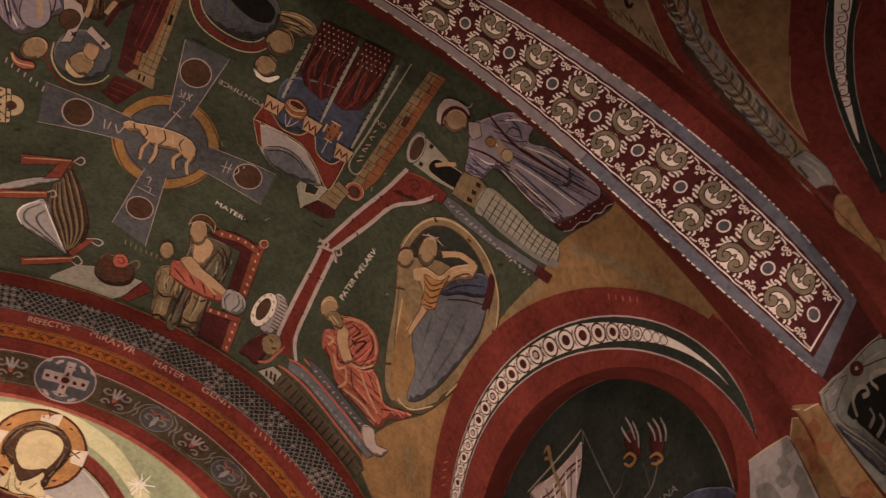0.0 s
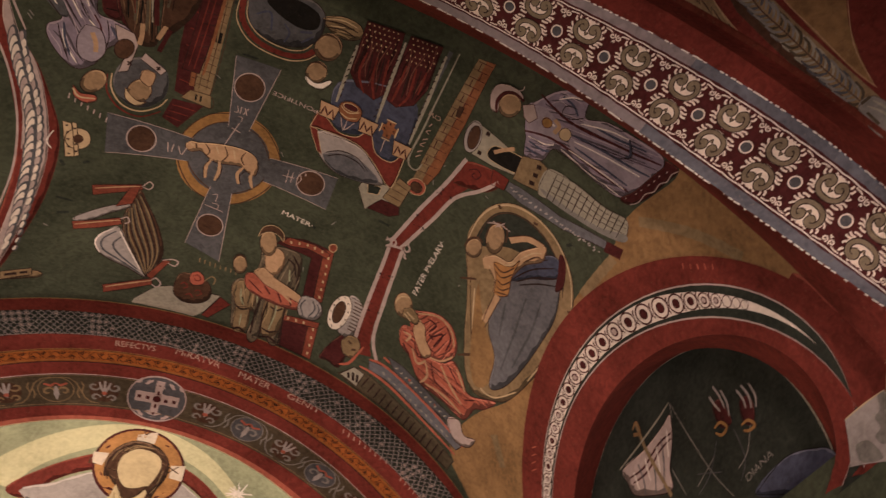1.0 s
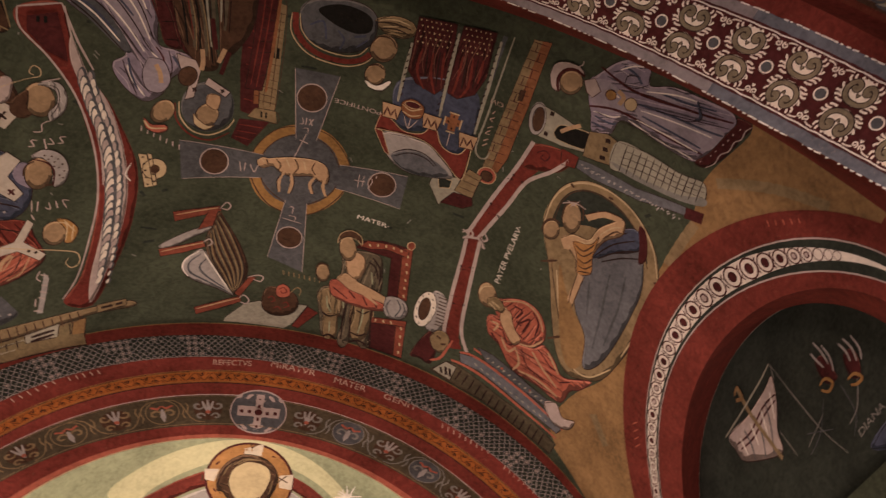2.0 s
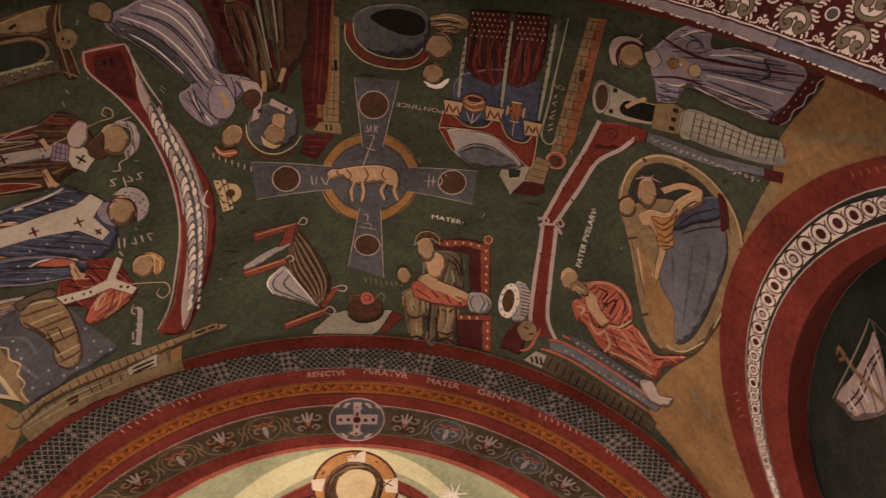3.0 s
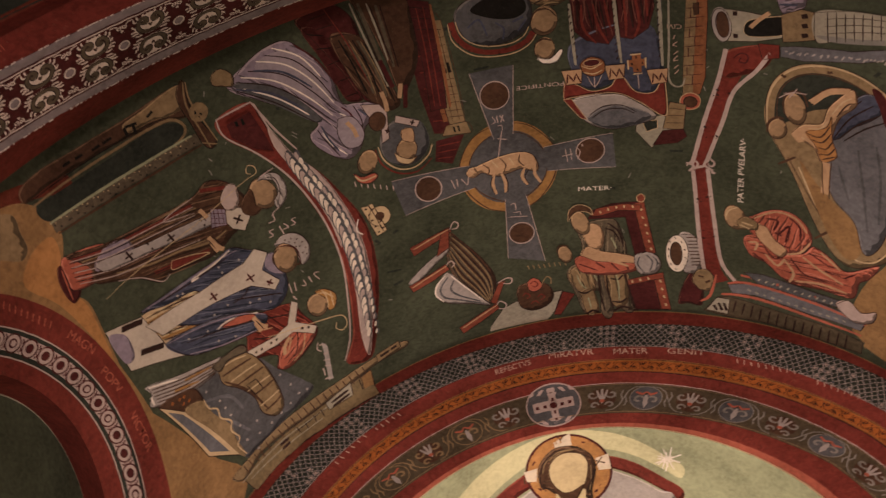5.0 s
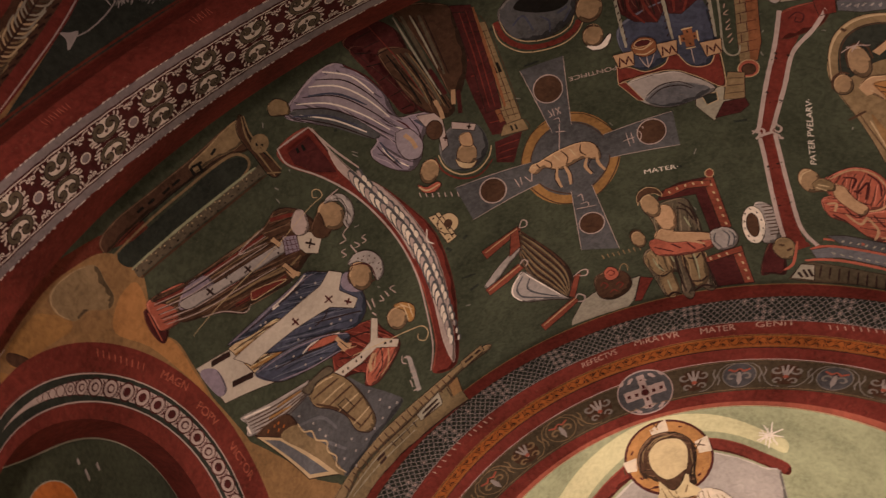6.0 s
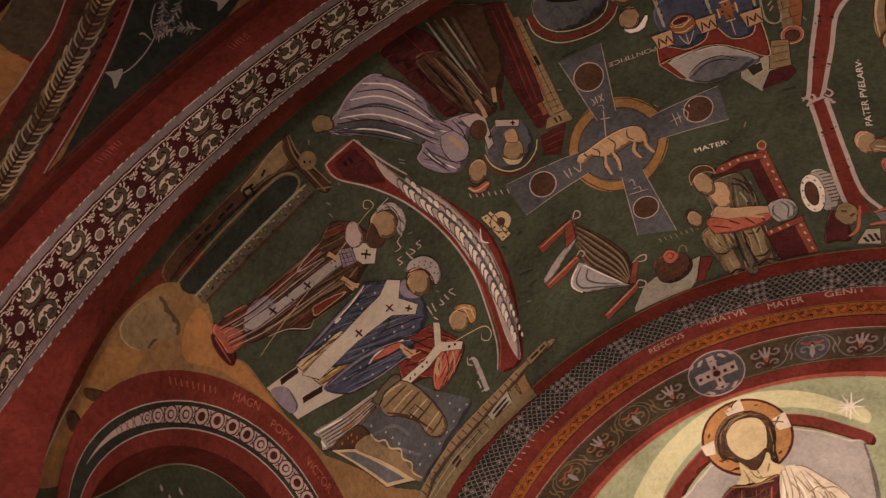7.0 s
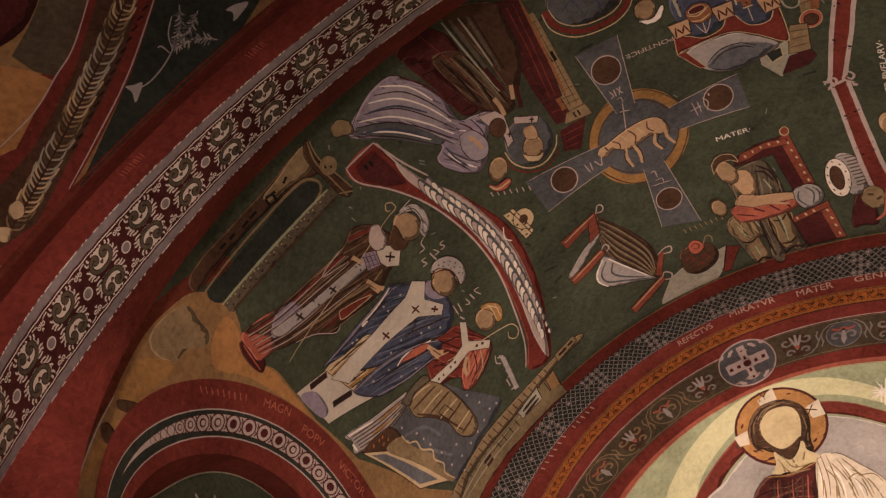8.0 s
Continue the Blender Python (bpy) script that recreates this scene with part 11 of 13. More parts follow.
fill('blue_cloak', BLUE, 1, [(1.384, -0.245), (1.357, -0.361), (1.365, -0.446), (1.385, -0.502), (1.455, -0.531), (1.437, -0.411)])
strokes('outline', BLACK, 0.0028, [[(1.384, -0.245), (1.357, -0.361), (1.365, -0.446), (1.385, -0.502), (1.455, -0.531), (1.437, -0.411), (1.384, -0.245)]], 1)
words('worn_lettering', GREY, 'DIANA', (1.355, -0.232), (1.342, -0.334), 0.0143)
motif('painted_field', 'green painted niche back with an orange halo', 'fresco motif', -1.311, -0.183, tree='L')
oval('halo', ORANGE, (-1.368, -0.204), (0.033, 0.081), (-0.047, 0.027))
strokes('outline', PALESTONE, 0.0042, [[(-1.335, -0.123), (-1.37, -0.122), (-1.403, -0.153), (-1.421, -0.203), (-1.418, -0.252), (-1.395, -0.281), (-1.363, -0.282), (-1.332, -0.253), (-1.313, -0.205), (-1.314, -0.156), (-1.335, -0.123)]])
strokes('pale_mark', VEIL, 0.0060, [[(-1.234, -0.116), (-1.24, -0.099)], [(-1.261, -0.146), (-1.272, -0.122)], [(-1.256, -0.179), (-1.262, -0.168)]])
motif('painted_garland', 'leafy painted garland on the groin of the west bay', 'fresco motif', 0.87, 0.689, tree='W')
fill('red_field', RED, 0, [(0.52, 0.631), (0.689, 0.55), (0.856, 0.463), (0.979, 0.397), (1.128, 0.6), (1.221, 0.817), (1.111, 0.82), (0.934, 0.76), (0.775, 0.718), (0.641, 0.692)])
fill('zigzag_field', TAN, 1, [(0.561, 0.611), (0.619, 0.584), (0.731, 0.673), (0.812, 0.722), (0.769, 0.712), (0.711, 0.699), (0.636, 0.683)])
strokes('zigzag', BROWN, 0.0026, [[(0.602, 0.659), (0.621, 0.667), (0.611, 0.655), (0.638, 0.663), (0.629, 0.651), (0.657, 0.665), (0.649, 0.654), (0.679, 0.674), (0.672, 0.66), (0.702, 0.68), (0.695, 0.667), (0.728, 0.689), (0.722, 0.677), (0.757, 0.703), (0.759, 0.694), (0.786, 0.713)]], 0)
strokes('dark_leaf', DARKLINE, 0.0071, [[(0.597, 0.594), (0.636, 0.639), (0.644, 0.632)]])
fill('ochre_field', OCHRE, 0, [(0.717, 0.536), (0.86, 0.461), (0.906, 0.561), (0.942, 0.631), (0.979, 0.678), (1.017, 0.716), (0.982, 0.705), (0.894, 0.662), (0.819, 0.622)])
strokes('ochre_edge', FLESH, 0.0016, [[(0.718, 0.535), (0.817, 0.619), (0.893, 0.658), (0.98, 0.702), (1.02, 0.717)], [(0.926, 0.595), (0.964, 0.664), (1.017, 0.716)], [(0.619, 0.584), (0.731, 0.673), (0.816, 0.72)]])
fill('garland_ground', TAN, 0, [(0.645, 0.571), (0.711, 0.538), (0.788, 0.62), (0.865, 0.658), (0.955, 0.697), (1.02, 0.726), (1.08, 0.754), (1.11, 0.78), (1.092, 0.803), (1.017, 0.784), (0.937, 0.75), (0.845, 0.709), (0.766, 0.672)])
fill('garland_shade', BROWN, 0, [(0.645, 0.571), (0.665, 0.562), (0.781, 0.662), (0.864, 0.7), (0.956, 0.739), (1.032, 0.771), (1.016, 0.782), (0.937, 0.75), (0.845, 0.709), (0.766, 0.672)])
strokes('leaf', PALESTONE, 0.0047, [[(0.709, 0.603), (0.696, 0.608), (0.66, 0.564)], [(0.711, 0.6), (0.69, 0.549), (0.684, 0.552)], [(0.726, 0.612), (0.711, 0.618), (0.694, 0.611)], [(0.727, 0.609), (0.725, 0.596), (0.693, 0.548)], [(0.742, 0.621), (0.726, 0.628), (0.707, 0.621)], [(0.743, 0.619), (0.741, 0.603), (0.727, 0.592)], [(0.75, 0.626), (0.735, 0.632), (0.718, 0.625)], [(0.751, 0.624), (0.75, 0.61), (0.737, 0.599)], [(0.766, 0.636), (0.75, 0.642), (0.731, 0.635)], [(0.767, 0.633), (0.766, 0.618), (0.752, 0.606)], [(0.782, 0.645), (0.77, 0.651), (0.754, 0.646)], [(0.784, 0.642), (0.78, 0.625), (0.764, 0.614)], [(0.874, 0.69), (0.86, 0.697), (0.844, 0.692)], [(0.875, 0.687), (0.872, 0.673), (0.859, 0.664)]])
strokes('leaf', PALESTONE, 0.0047, [[(0.89, 0.697), (0.875, 0.705), (0.856, 0.7)], [(0.892, 0.694), (0.888, 0.679), (0.874, 0.67)], [(0.907, 0.705), (0.895, 0.711), (0.879, 0.707)], [(0.908, 0.702), (0.904, 0.685), (0.888, 0.674)], [(0.915, 0.709), (0.9, 0.717), (0.881, 0.712)], [(0.916, 0.706), (0.913, 0.691), (0.899, 0.681)], [(0.931, 0.717), (0.919, 0.723), (0.904, 0.719)], [(0.933, 0.714), (0.929, 0.697), (0.913, 0.686)], [(0.948, 0.724), (0.935, 0.731), (0.919, 0.727)], [(0.949, 0.721), (0.946, 0.708), (0.933, 0.699)]])
strokes('leaf', LEAFGREEN, 0.0049, [[(0.717, 0.607), (0.701, 0.614), (0.66, 0.564)], [(0.719, 0.605), (0.694, 0.547), (0.688, 0.55)], [(0.734, 0.617), (0.72, 0.622), (0.705, 0.616)], [(0.735, 0.614), (0.733, 0.597), (0.697, 0.546)], [(0.84, 0.674), (0.825, 0.681), (0.806, 0.675)], [(0.842, 0.671), (0.839, 0.656), (0.824, 0.645)], [(0.857, 0.682), (0.845, 0.688), (0.829, 0.684)], [(0.858, 0.679), (0.854, 0.662), (0.838, 0.651)], [(0.882, 0.693), (0.87, 0.7), (0.854, 0.696)], [(0.883, 0.691), (0.879, 0.674), (0.863, 0.663)], [(0.899, 0.701), (0.885, 0.708), (0.869, 0.704)], [(0.9, 0.698), (0.897, 0.685), (0.884, 0.676)], [(1.005, 0.75), (0.993, 0.757), (0.978, 0.753)], [(1.006, 0.747), (1.002, 0.73), (0.986, 0.719)]])
strokes('leaf', SLATE, 0.0049, [[(0.758, 0.631), (0.745, 0.636), (0.729, 0.63)], [(0.759, 0.628), (0.757, 0.611), (0.742, 0.599)], [(0.774, 0.64), (0.759, 0.646), (0.743, 0.64)], [(0.776, 0.638), (0.774, 0.624), (0.762, 0.614)], [(0.799, 0.653), (0.785, 0.66), (0.768, 0.655)], [(0.8, 0.65), (0.797, 0.637), (0.784, 0.627)], [(0.816, 0.661), (0.8, 0.669), (0.781, 0.663)], [(0.817, 0.659), (0.814, 0.643), (0.799, 0.633)], [(0.923, 0.713), (0.91, 0.72), (0.894, 0.715)], [(0.925, 0.71), (0.921, 0.696), (0.908, 0.687)], [(0.94, 0.72), (0.925, 0.729), (0.906, 0.724)], [(0.941, 0.717), (0.937, 0.703), (0.923, 0.693)], [(0.964, 0.731), (0.95, 0.74), (0.931, 0.735)], [(0.966, 0.728), (0.962, 0.714), (0.948, 0.704)]])
strokes('leaf', SLATE, 0.0047, [[(0.981, 0.739), (0.969, 0.745), (0.954, 0.742)], [(0.982, 0.736), (0.978, 0.719), (0.962, 0.708)]])
strokes('leaf', GREY, 0.0047, [[(0.791, 0.649), (0.775, 0.656), (0.756, 0.651)], [(0.792, 0.646), (0.789, 0.631), (0.774, 0.621)], [(0.807, 0.657), (0.795, 0.663), (0.779, 0.659)], [(0.809, 0.654), (0.805, 0.638), (0.789, 0.626)], [(0.824, 0.665), (0.81, 0.672), (0.793, 0.667)], [(0.825, 0.663), (0.822, 0.649), (0.809, 0.64)], [(0.832, 0.67), (0.82, 0.676), (0.804, 0.671)], [(0.834, 0.667), (0.83, 0.65), (0.814, 0.638)], [(0.849, 0.678), (0.835, 0.684), (0.818, 0.679)], [(0.85, 0.675), (0.847, 0.661), (0.834, 0.652)], [(0.865, 0.686), (0.85, 0.694), (0.831, 0.689)], [(0.867, 0.683), (0.863, 0.668), (0.848, 0.658)], [(0.956, 0.728), (0.944, 0.734), (0.929, 0.731)], [(0.957, 0.725), (0.953, 0.708), (0.937, 0.697)]])
strokes('leaf', GREY, 0.0045, [[(0.973, 0.735), (0.96, 0.742), (0.944, 0.738)], [(0.974, 0.732), (0.97, 0.719), (0.957, 0.71)], [(0.989, 0.742), (0.974, 0.751), (0.956, 0.746)], [(0.99, 0.74), (0.986, 0.725), (0.972, 0.715)], [(0.997, 0.746), (0.984, 0.753), (0.968, 0.749)], [(0.998, 0.743), (0.995, 0.73), (0.982, 0.721)]])
strokes('stalk', BROWN, 0.0023, [[(0.682, 0.553), (0.779, 0.642), (0.854, 0.679), (0.936, 0.717), (1.016, 0.753)]])
strokes('red_bud', ROSE, 0.0041, [[(0.699, 0.61), (0.706, 0.61)], [(0.724, 0.623), (0.731, 0.624)], [(0.723, 0.6), (0.729, 0.604)], [(0.748, 0.631), (0.755, 0.632)]])
fill('bulb', GREY, 1, [(1.004, 0.759), (1.019, 0.733), (1.054, 0.739), (1.081, 0.758), (1.081, 0.785), (1.047, 0.793)])
strokes('outline', BROWN, 0.0019, [[(1.004, 0.759), (1.019, 0.733), (1.054, 0.739), (1.081, 0.758), (1.081, 0.785), (1.047, 0.793), (1.004, 0.759)]], 1)
strokes('bulb_mark', PALESTONE, 0.0040, [[(1.017, 0.752), (1.044, 0.754), (1.071, 0.769)], [(1.022, 0.74), (1.053, 0.746)]])
strokes('bulb_mark', LEAFGREEN, 0.0045, [[(1.007, 0.751), (1.016, 0.736)], [(1.02, 0.762), (1.043, 0.774)]])
fill('neck', MAROON, 1, [(1.06, 0.791), (1.083, 0.767), (1.109, 0.783), (1.109, 0.812), (1.097, 0.814)])
fill('root', OCHRE, 1, [(1.095, 0.785), (1.113, 0.774), (1.153, 0.806), (1.19, 0.832), (1.191, 0.844), (1.154, 0.833), (1.111, 0.82)])
strokes('outline', BROWN, 0.0020, [[(1.095, 0.785), (1.113, 0.774), (1.153, 0.806), (1.19, 0.832), (1.191, 0.844), (1.154, 0.833), (1.111, 0.82), (1.095, 0.785)]], 1)
fill('crescent', DEEP, 0, [(0.907, 0.434), (0.952, 0.41), (0.997, 0.511), (1.041, 0.591), (1.085, 0.65), (1.177, 0.706), (1.157, 0.748), (1.123, 0.721), (1.07, 0.676), (1.014, 0.616), (0.966, 0.551)])
fill('white_band', CREAMWHITE, 1, [(0.921, 0.427), (0.945, 0.413), (0.988, 0.516), (1.019, 0.579), (1.054, 0.629), (1.093, 0.684), (1.054, 0.646), (1.01, 0.596), (0.974, 0.535)])
strokes('scroll', MAROON, 0.0019, [[(0.923, 0.425), (0.935, 0.419), (0.969, 0.476), (0.962, 0.484), (0.956, 0.477), (0.962, 0.473)], [(0.958, 0.494), (0.968, 0.486), (0.977, 0.497), (0.969, 0.506), (0.963, 0.499), (0.969, 0.495)], [(0.966, 0.515), (0.977, 0.507), (0.985, 0.518), (0.978, 0.527), (0.972, 0.52), (0.977, 0.515)], [(0.976, 0.535), (0.986, 0.526), (0.995, 0.538), (0.987, 0.547), (0.981, 0.54), (0.987, 0.535)], [(0.985, 0.554), (0.996, 0.546), (1.004, 0.558), (0.997, 0.567), (0.991, 0.559), (0.997, 0.555)], [(0.996, 0.574), (1.007, 0.566), (1.015, 0.577), (1.008, 0.586), (1.002, 0.579), (1.008, 0.574)], [(1.008, 0.592), (1.019, 0.584), (1.027, 0.596), (1.019, 0.604), (1.013, 0.597), (1.019, 0.593)]])
strokes('scroll', MAROON, 0.0022, [[(1.02, 0.608), (1.031, 0.6), (1.039, 0.612), (1.031, 0.621), (1.026, 0.613), (1.031, 0.609)], [(1.033, 0.624), (1.044, 0.616), (1.051, 0.628), (1.044, 0.636), (1.038, 0.629), (1.044, 0.625)]])
strokes('band_edge', PALESTONE, 0.0017, [[(0.935, 0.483), (0.966, 0.551), (1.014, 0.616), (1.07, 0.676), (1.123, 0.721)], [(0.98, 0.459), (0.997, 0.511), (1.041, 0.591), (1.085, 0.65), (1.146, 0.721)]])
motif('painted_garland', 'leafy painted garland beside a dark green field', 'fresco motif', -0.811, 0.636, tree='W')
fill('red_field', RED, 0, [(-0.992, 0.633), (-0.817, 0.559), (-0.691, 0.47), (-0.584, 0.536), (-0.708, 0.636), (-0.822, 0.709), (-0.921, 0.767), (-0.972, 0.794), (-1.07, 0.79)])
fill('green_corner', LEAFGREEN, 0, [(-0.861, 0.52), (-0.817, 0.495), (-0.742, 0.439), (-0.685, 0.474), (-0.772, 0.552), (-0.821, 0.584), (-0.846, 0.559)])
fill('orange_field', HALO, 0, [(-0.912, 0.494), (-0.846, 0.559), (-0.828, 0.588), (-0.88, 0.617), (-0.927, 0.648), (-0.996, 0.64)])
fill('dark_corner', MAROON, 1, [(-0.842, 0.381), (-0.757, 0.431), (-0.827, 0.495), (-0.904, 0.48)])
strokes('pale_edge', PINK, 0.0025, [[(-0.684, 0.475), (-0.772, 0.555), (-0.82, 0.582), (-0.886, 0.617), (-0.999, 0.646)], [(-0.594, 0.531), (-0.718, 0.635), (-0.816, 0.699), (-0.888, 0.744)]])
fill('garland_ground', BROWN, 0, [(-0.672, 0.483), (-0.62, 0.515), (-0.709, 0.606), (-0.769, 0.647), (-0.856, 0.699), (-0.952, 0.764), (-1.062, 0.772), (-1.029, 0.704), (-0.904, 0.661), (-0.796, 0.593)])
strokes('leaf', TAN, 0.0037, [[(-0.675, 0.543), (-0.653, 0.494), (-0.65, 0.496)], [(-0.673, 0.545), (-0.657, 0.55), (-0.622, 0.514)], [(-0.689, 0.552), (-0.688, 0.537), (-0.656, 0.493)], [(-0.687, 0.555), (-0.674, 0.559), (-0.66, 0.552)], [(-0.702, 0.562), (-0.702, 0.545), (-0.688, 0.532)], [(-0.7, 0.565), (-0.686, 0.569), (-0.67, 0.562)], [(-0.709, 0.567), (-0.709, 0.552), (-0.697, 0.54)], [(-0.707, 0.57), (-0.694, 0.574), (-0.68, 0.567)], [(-0.723, 0.577), (-0.722, 0.56), (-0.709, 0.546)], [(-0.721, 0.579), (-0.706, 0.584), (-0.691, 0.576)], [(-0.736, 0.586), (-0.736, 0.573), (-0.725, 0.562)], [(-0.734, 0.589), (-0.718, 0.594), (-0.701, 0.586)], [(-0.812, 0.637), (-0.811, 0.622), (-0.798, 0.611)], [(-0.81, 0.64), (-0.797, 0.644), (-0.783, 0.639)]])
strokes('leaf', TAN, 0.0032, [[(-0.825, 0.646), (-0.824, 0.629), (-0.81, 0.616)], [(-0.823, 0.649), (-0.81, 0.654), (-0.794, 0.647)], [(-0.839, 0.655), (-0.838, 0.641), (-0.827, 0.631)], [(-0.837, 0.657), (-0.822, 0.663), (-0.805, 0.656)], [(-0.845, 0.659), (-0.844, 0.643), (-0.831, 0.63)], [(-0.844, 0.662), (-0.83, 0.667), (-0.815, 0.661)], [(-0.859, 0.668), (-0.858, 0.655), (-0.847, 0.644)], [(-0.857, 0.671), (-0.842, 0.677), (-0.825, 0.669)], [(-0.872, 0.677), (-0.871, 0.663), (-0.859, 0.652)], [(-0.87, 0.68), (-0.858, 0.685), (-0.844, 0.68)], [(-0.945, 0.723), (-0.943, 0.707), (-0.929, 0.695)], [(-0.943, 0.726), (-0.931, 0.732), (-0.916, 0.727)], [(-0.958, 0.731), (-0.957, 0.718), (-0.945, 0.708)], [(-0.957, 0.734), (-0.942, 0.741), (-0.926, 0.735)]])
strokes('leaf', TAN, 0.0030, [[(-0.971, 0.739), (-0.97, 0.725), (-0.958, 0.715)], [(-0.97, 0.742), (-0.958, 0.747), (-0.945, 0.742)], [(-0.978, 0.743), (-0.976, 0.729), (-0.965, 0.72)], [(-0.976, 0.745), (-0.962, 0.752), (-0.946, 0.747)], [(-0.991, 0.751), (-0.989, 0.737), (-0.978, 0.726)], [(-0.989, 0.753), (-0.978, 0.759), (-0.964, 0.754)]])
strokes('leaf', CREAM, 0.0036, [[(-0.682, 0.548), (-0.657, 0.492), (-0.653, 0.494)], [(-0.68, 0.55), (-0.665, 0.555), (-0.627, 0.511)], [(-0.695, 0.557), (-0.695, 0.544), (-0.684, 0.533)], [(-0.694, 0.56), (-0.678, 0.565), (-0.66, 0.557)], [(-0.784, 0.619), (-0.783, 0.602), (-0.77, 0.589)], [(-0.783, 0.621), (-0.769, 0.626), (-0.753, 0.62)], [(-0.798, 0.628), (-0.797, 0.614), (-0.786, 0.604)], [(-0.796, 0.631), (-0.781, 0.636), (-0.763, 0.629)], [(-0.818, 0.641), (-0.817, 0.628), (-0.806, 0.617)], [(-0.817, 0.644), (-0.801, 0.65), (-0.784, 0.643)], [(-0.832, 0.65), (-0.831, 0.636), (-0.819, 0.624)], [(-0.83, 0.653), (-0.818, 0.658), (-0.804, 0.652)], [(-0.919, 0.707), (-0.918, 0.693), (-0.907, 0.683)], [(-0.917, 0.709), (-0.902, 0.715), (-0.886, 0.709)]])
strokes('leaf', CREAM, 0.0036, [[(-0.932, 0.715), (-0.931, 0.701), (-0.919, 0.69)], [(-0.93, 0.718), (-0.918, 0.723), (-0.905, 0.717)], [(-0.951, 0.727), (-0.95, 0.713), (-0.938, 0.703)], [(-0.95, 0.73), (-0.938, 0.736), (-0.925, 0.731)], [(-0.965, 0.735), (-0.963, 0.719), (-0.949, 0.707)], [(-0.963, 0.738), (-0.951, 0.744), (-0.936, 0.739)]])
strokes('leaf', LEAFGREEN, 0.0034, [[(-0.716, 0.572), (-0.716, 0.558), (-0.705, 0.547)], [(-0.714, 0.574), (-0.698, 0.579), (-0.681, 0.571)], [(-0.729, 0.582), (-0.729, 0.567), (-0.717, 0.554)], [(-0.728, 0.584), (-0.715, 0.588), (-0.701, 0.582)], [(-0.75, 0.596), (-0.749, 0.581), (-0.737, 0.569)], [(-0.748, 0.598), (-0.736, 0.603), (-0.721, 0.597)], [(-0.764, 0.605), (-0.763, 0.588), (-0.749, 0.575)], [(-0.762, 0.608), (-0.748, 0.613), (-0.732, 0.606)], [(-0.852, 0.664), (-0.851, 0.649), (-0.839, 0.638)], [(-0.85, 0.666), (-0.838, 0.671), (-0.824, 0.665)], [(-0.865, 0.673), (-0.864, 0.656), (-0.851, 0.643)], [(-0.864, 0.675), (-0.85, 0.68), (-0.835, 0.674)], [(-0.885, 0.686), (-0.884, 0.669), (-0.87, 0.657)], [(-0.884, 0.688), (-0.871, 0.694), (-0.856, 0.688)]])
strokes('leaf', LEAFGREEN, 0.0033, [[(-0.899, 0.694), (-0.898, 0.68), (-0.887, 0.67)], [(-0.897, 0.697), (-0.882, 0.703), (-0.866, 0.696)], [(-0.984, 0.747), (-0.983, 0.73), (-0.969, 0.719)], [(-0.983, 0.749), (-0.97, 0.755), (-0.956, 0.75)]])
strokes('leaf', PALESTONE, 0.0034, [[(-0.743, 0.591), (-0.742, 0.574), (-0.728, 0.561)], [(-0.741, 0.594), (-0.727, 0.599), (-0.711, 0.592)], [(-0.757, 0.6), (-0.756, 0.587), (-0.745, 0.576)], [(-0.755, 0.603), (-0.739, 0.609), (-0.722, 0.601)], [(-0.771, 0.61), (-0.77, 0.595), (-0.758, 0.583)], [(-0.769, 0.612), (-0.756, 0.617), (-0.742, 0.611)], [(-0.777, 0.614), (-0.777, 0.601), (-0.766, 0.59)], [(-0.776, 0.617), (-0.76, 0.622), (-0.743, 0.615)], [(-0.791, 0.623), (-0.79, 0.609), (-0.778, 0.597)], [(-0.789, 0.626), (-0.777, 0.631), (-0.763, 0.624)], [(-0.805, 0.633), (-0.804, 0.616), (-0.79, 0.603)], [(-0.803, 0.635), (-0.789, 0.64), (-0.774, 0.634)], [(-0.879, 0.681), (-0.878, 0.668), (-0.866, 0.658)], [(-0.877, 0.684), (-0.862, 0.69), (-0.845, 0.684)]])
strokes('leaf', PALESTONE, 0.0030, [[(-0.892, 0.69), (-0.891, 0.675), (-0.879, 0.665)], [(-0.891, 0.692), (-0.878, 0.698), (-0.865, 0.692)], [(-0.905, 0.698), (-0.904, 0.682), (-0.891, 0.669)], [(-0.904, 0.701), (-0.891, 0.706), (-0.876, 0.701)], [(-0.912, 0.702), (-0.911, 0.688), (-0.899, 0.677)], [(-0.91, 0.705), (-0.898, 0.71), (-0.885, 0.705)], [(-0.925, 0.711), (-0.924, 0.694), (-0.911, 0.682)], [(-0.924, 0.713), (-0.911, 0.719), (-0.896, 0.713)], [(-0.938, 0.719), (-0.937, 0.706), (-0.927, 0.696)], [(-0.937, 0.722), (-0.922, 0.728), (-0.906, 0.721)]])
strokes('stalk', DARKLINE, 0.0019, [[(-0.671, 0.542), (-0.737, 0.589), (-0.797, 0.63), (-0.87, 0.678), (-0.943, 0.724), (-0.997, 0.756)]])
strokes('dark_leaf', DARKLINE, 0.0032, [[(-0.654, 0.567), (-0.642, 0.564)], [(-0.67, 0.576), (-0.658, 0.574)], [(-0.686, 0.586), (-0.674, 0.583)], [(-0.702, 0.596), (-0.69, 0.593)], [(-0.718, 0.606), (-0.706, 0.603)], [(-0.734, 0.616), (-0.722, 0.613)], [(-0.75, 0.626), (-0.738, 0.623)], [(-0.765, 0.636), (-0.753, 0.633)], [(-0.781, 0.646), (-0.769, 0.643)], [(-0.796, 0.656), (-0.784, 0.653)], [(-0.812, 0.666), (-0.8, 0.663)], [(-0.827, 0.675), (-0.815, 0.672)], [(-0.842, 0.685), (-0.83, 0.682)], [(-0.857, 0.695), (-0.845, 0.692)]])
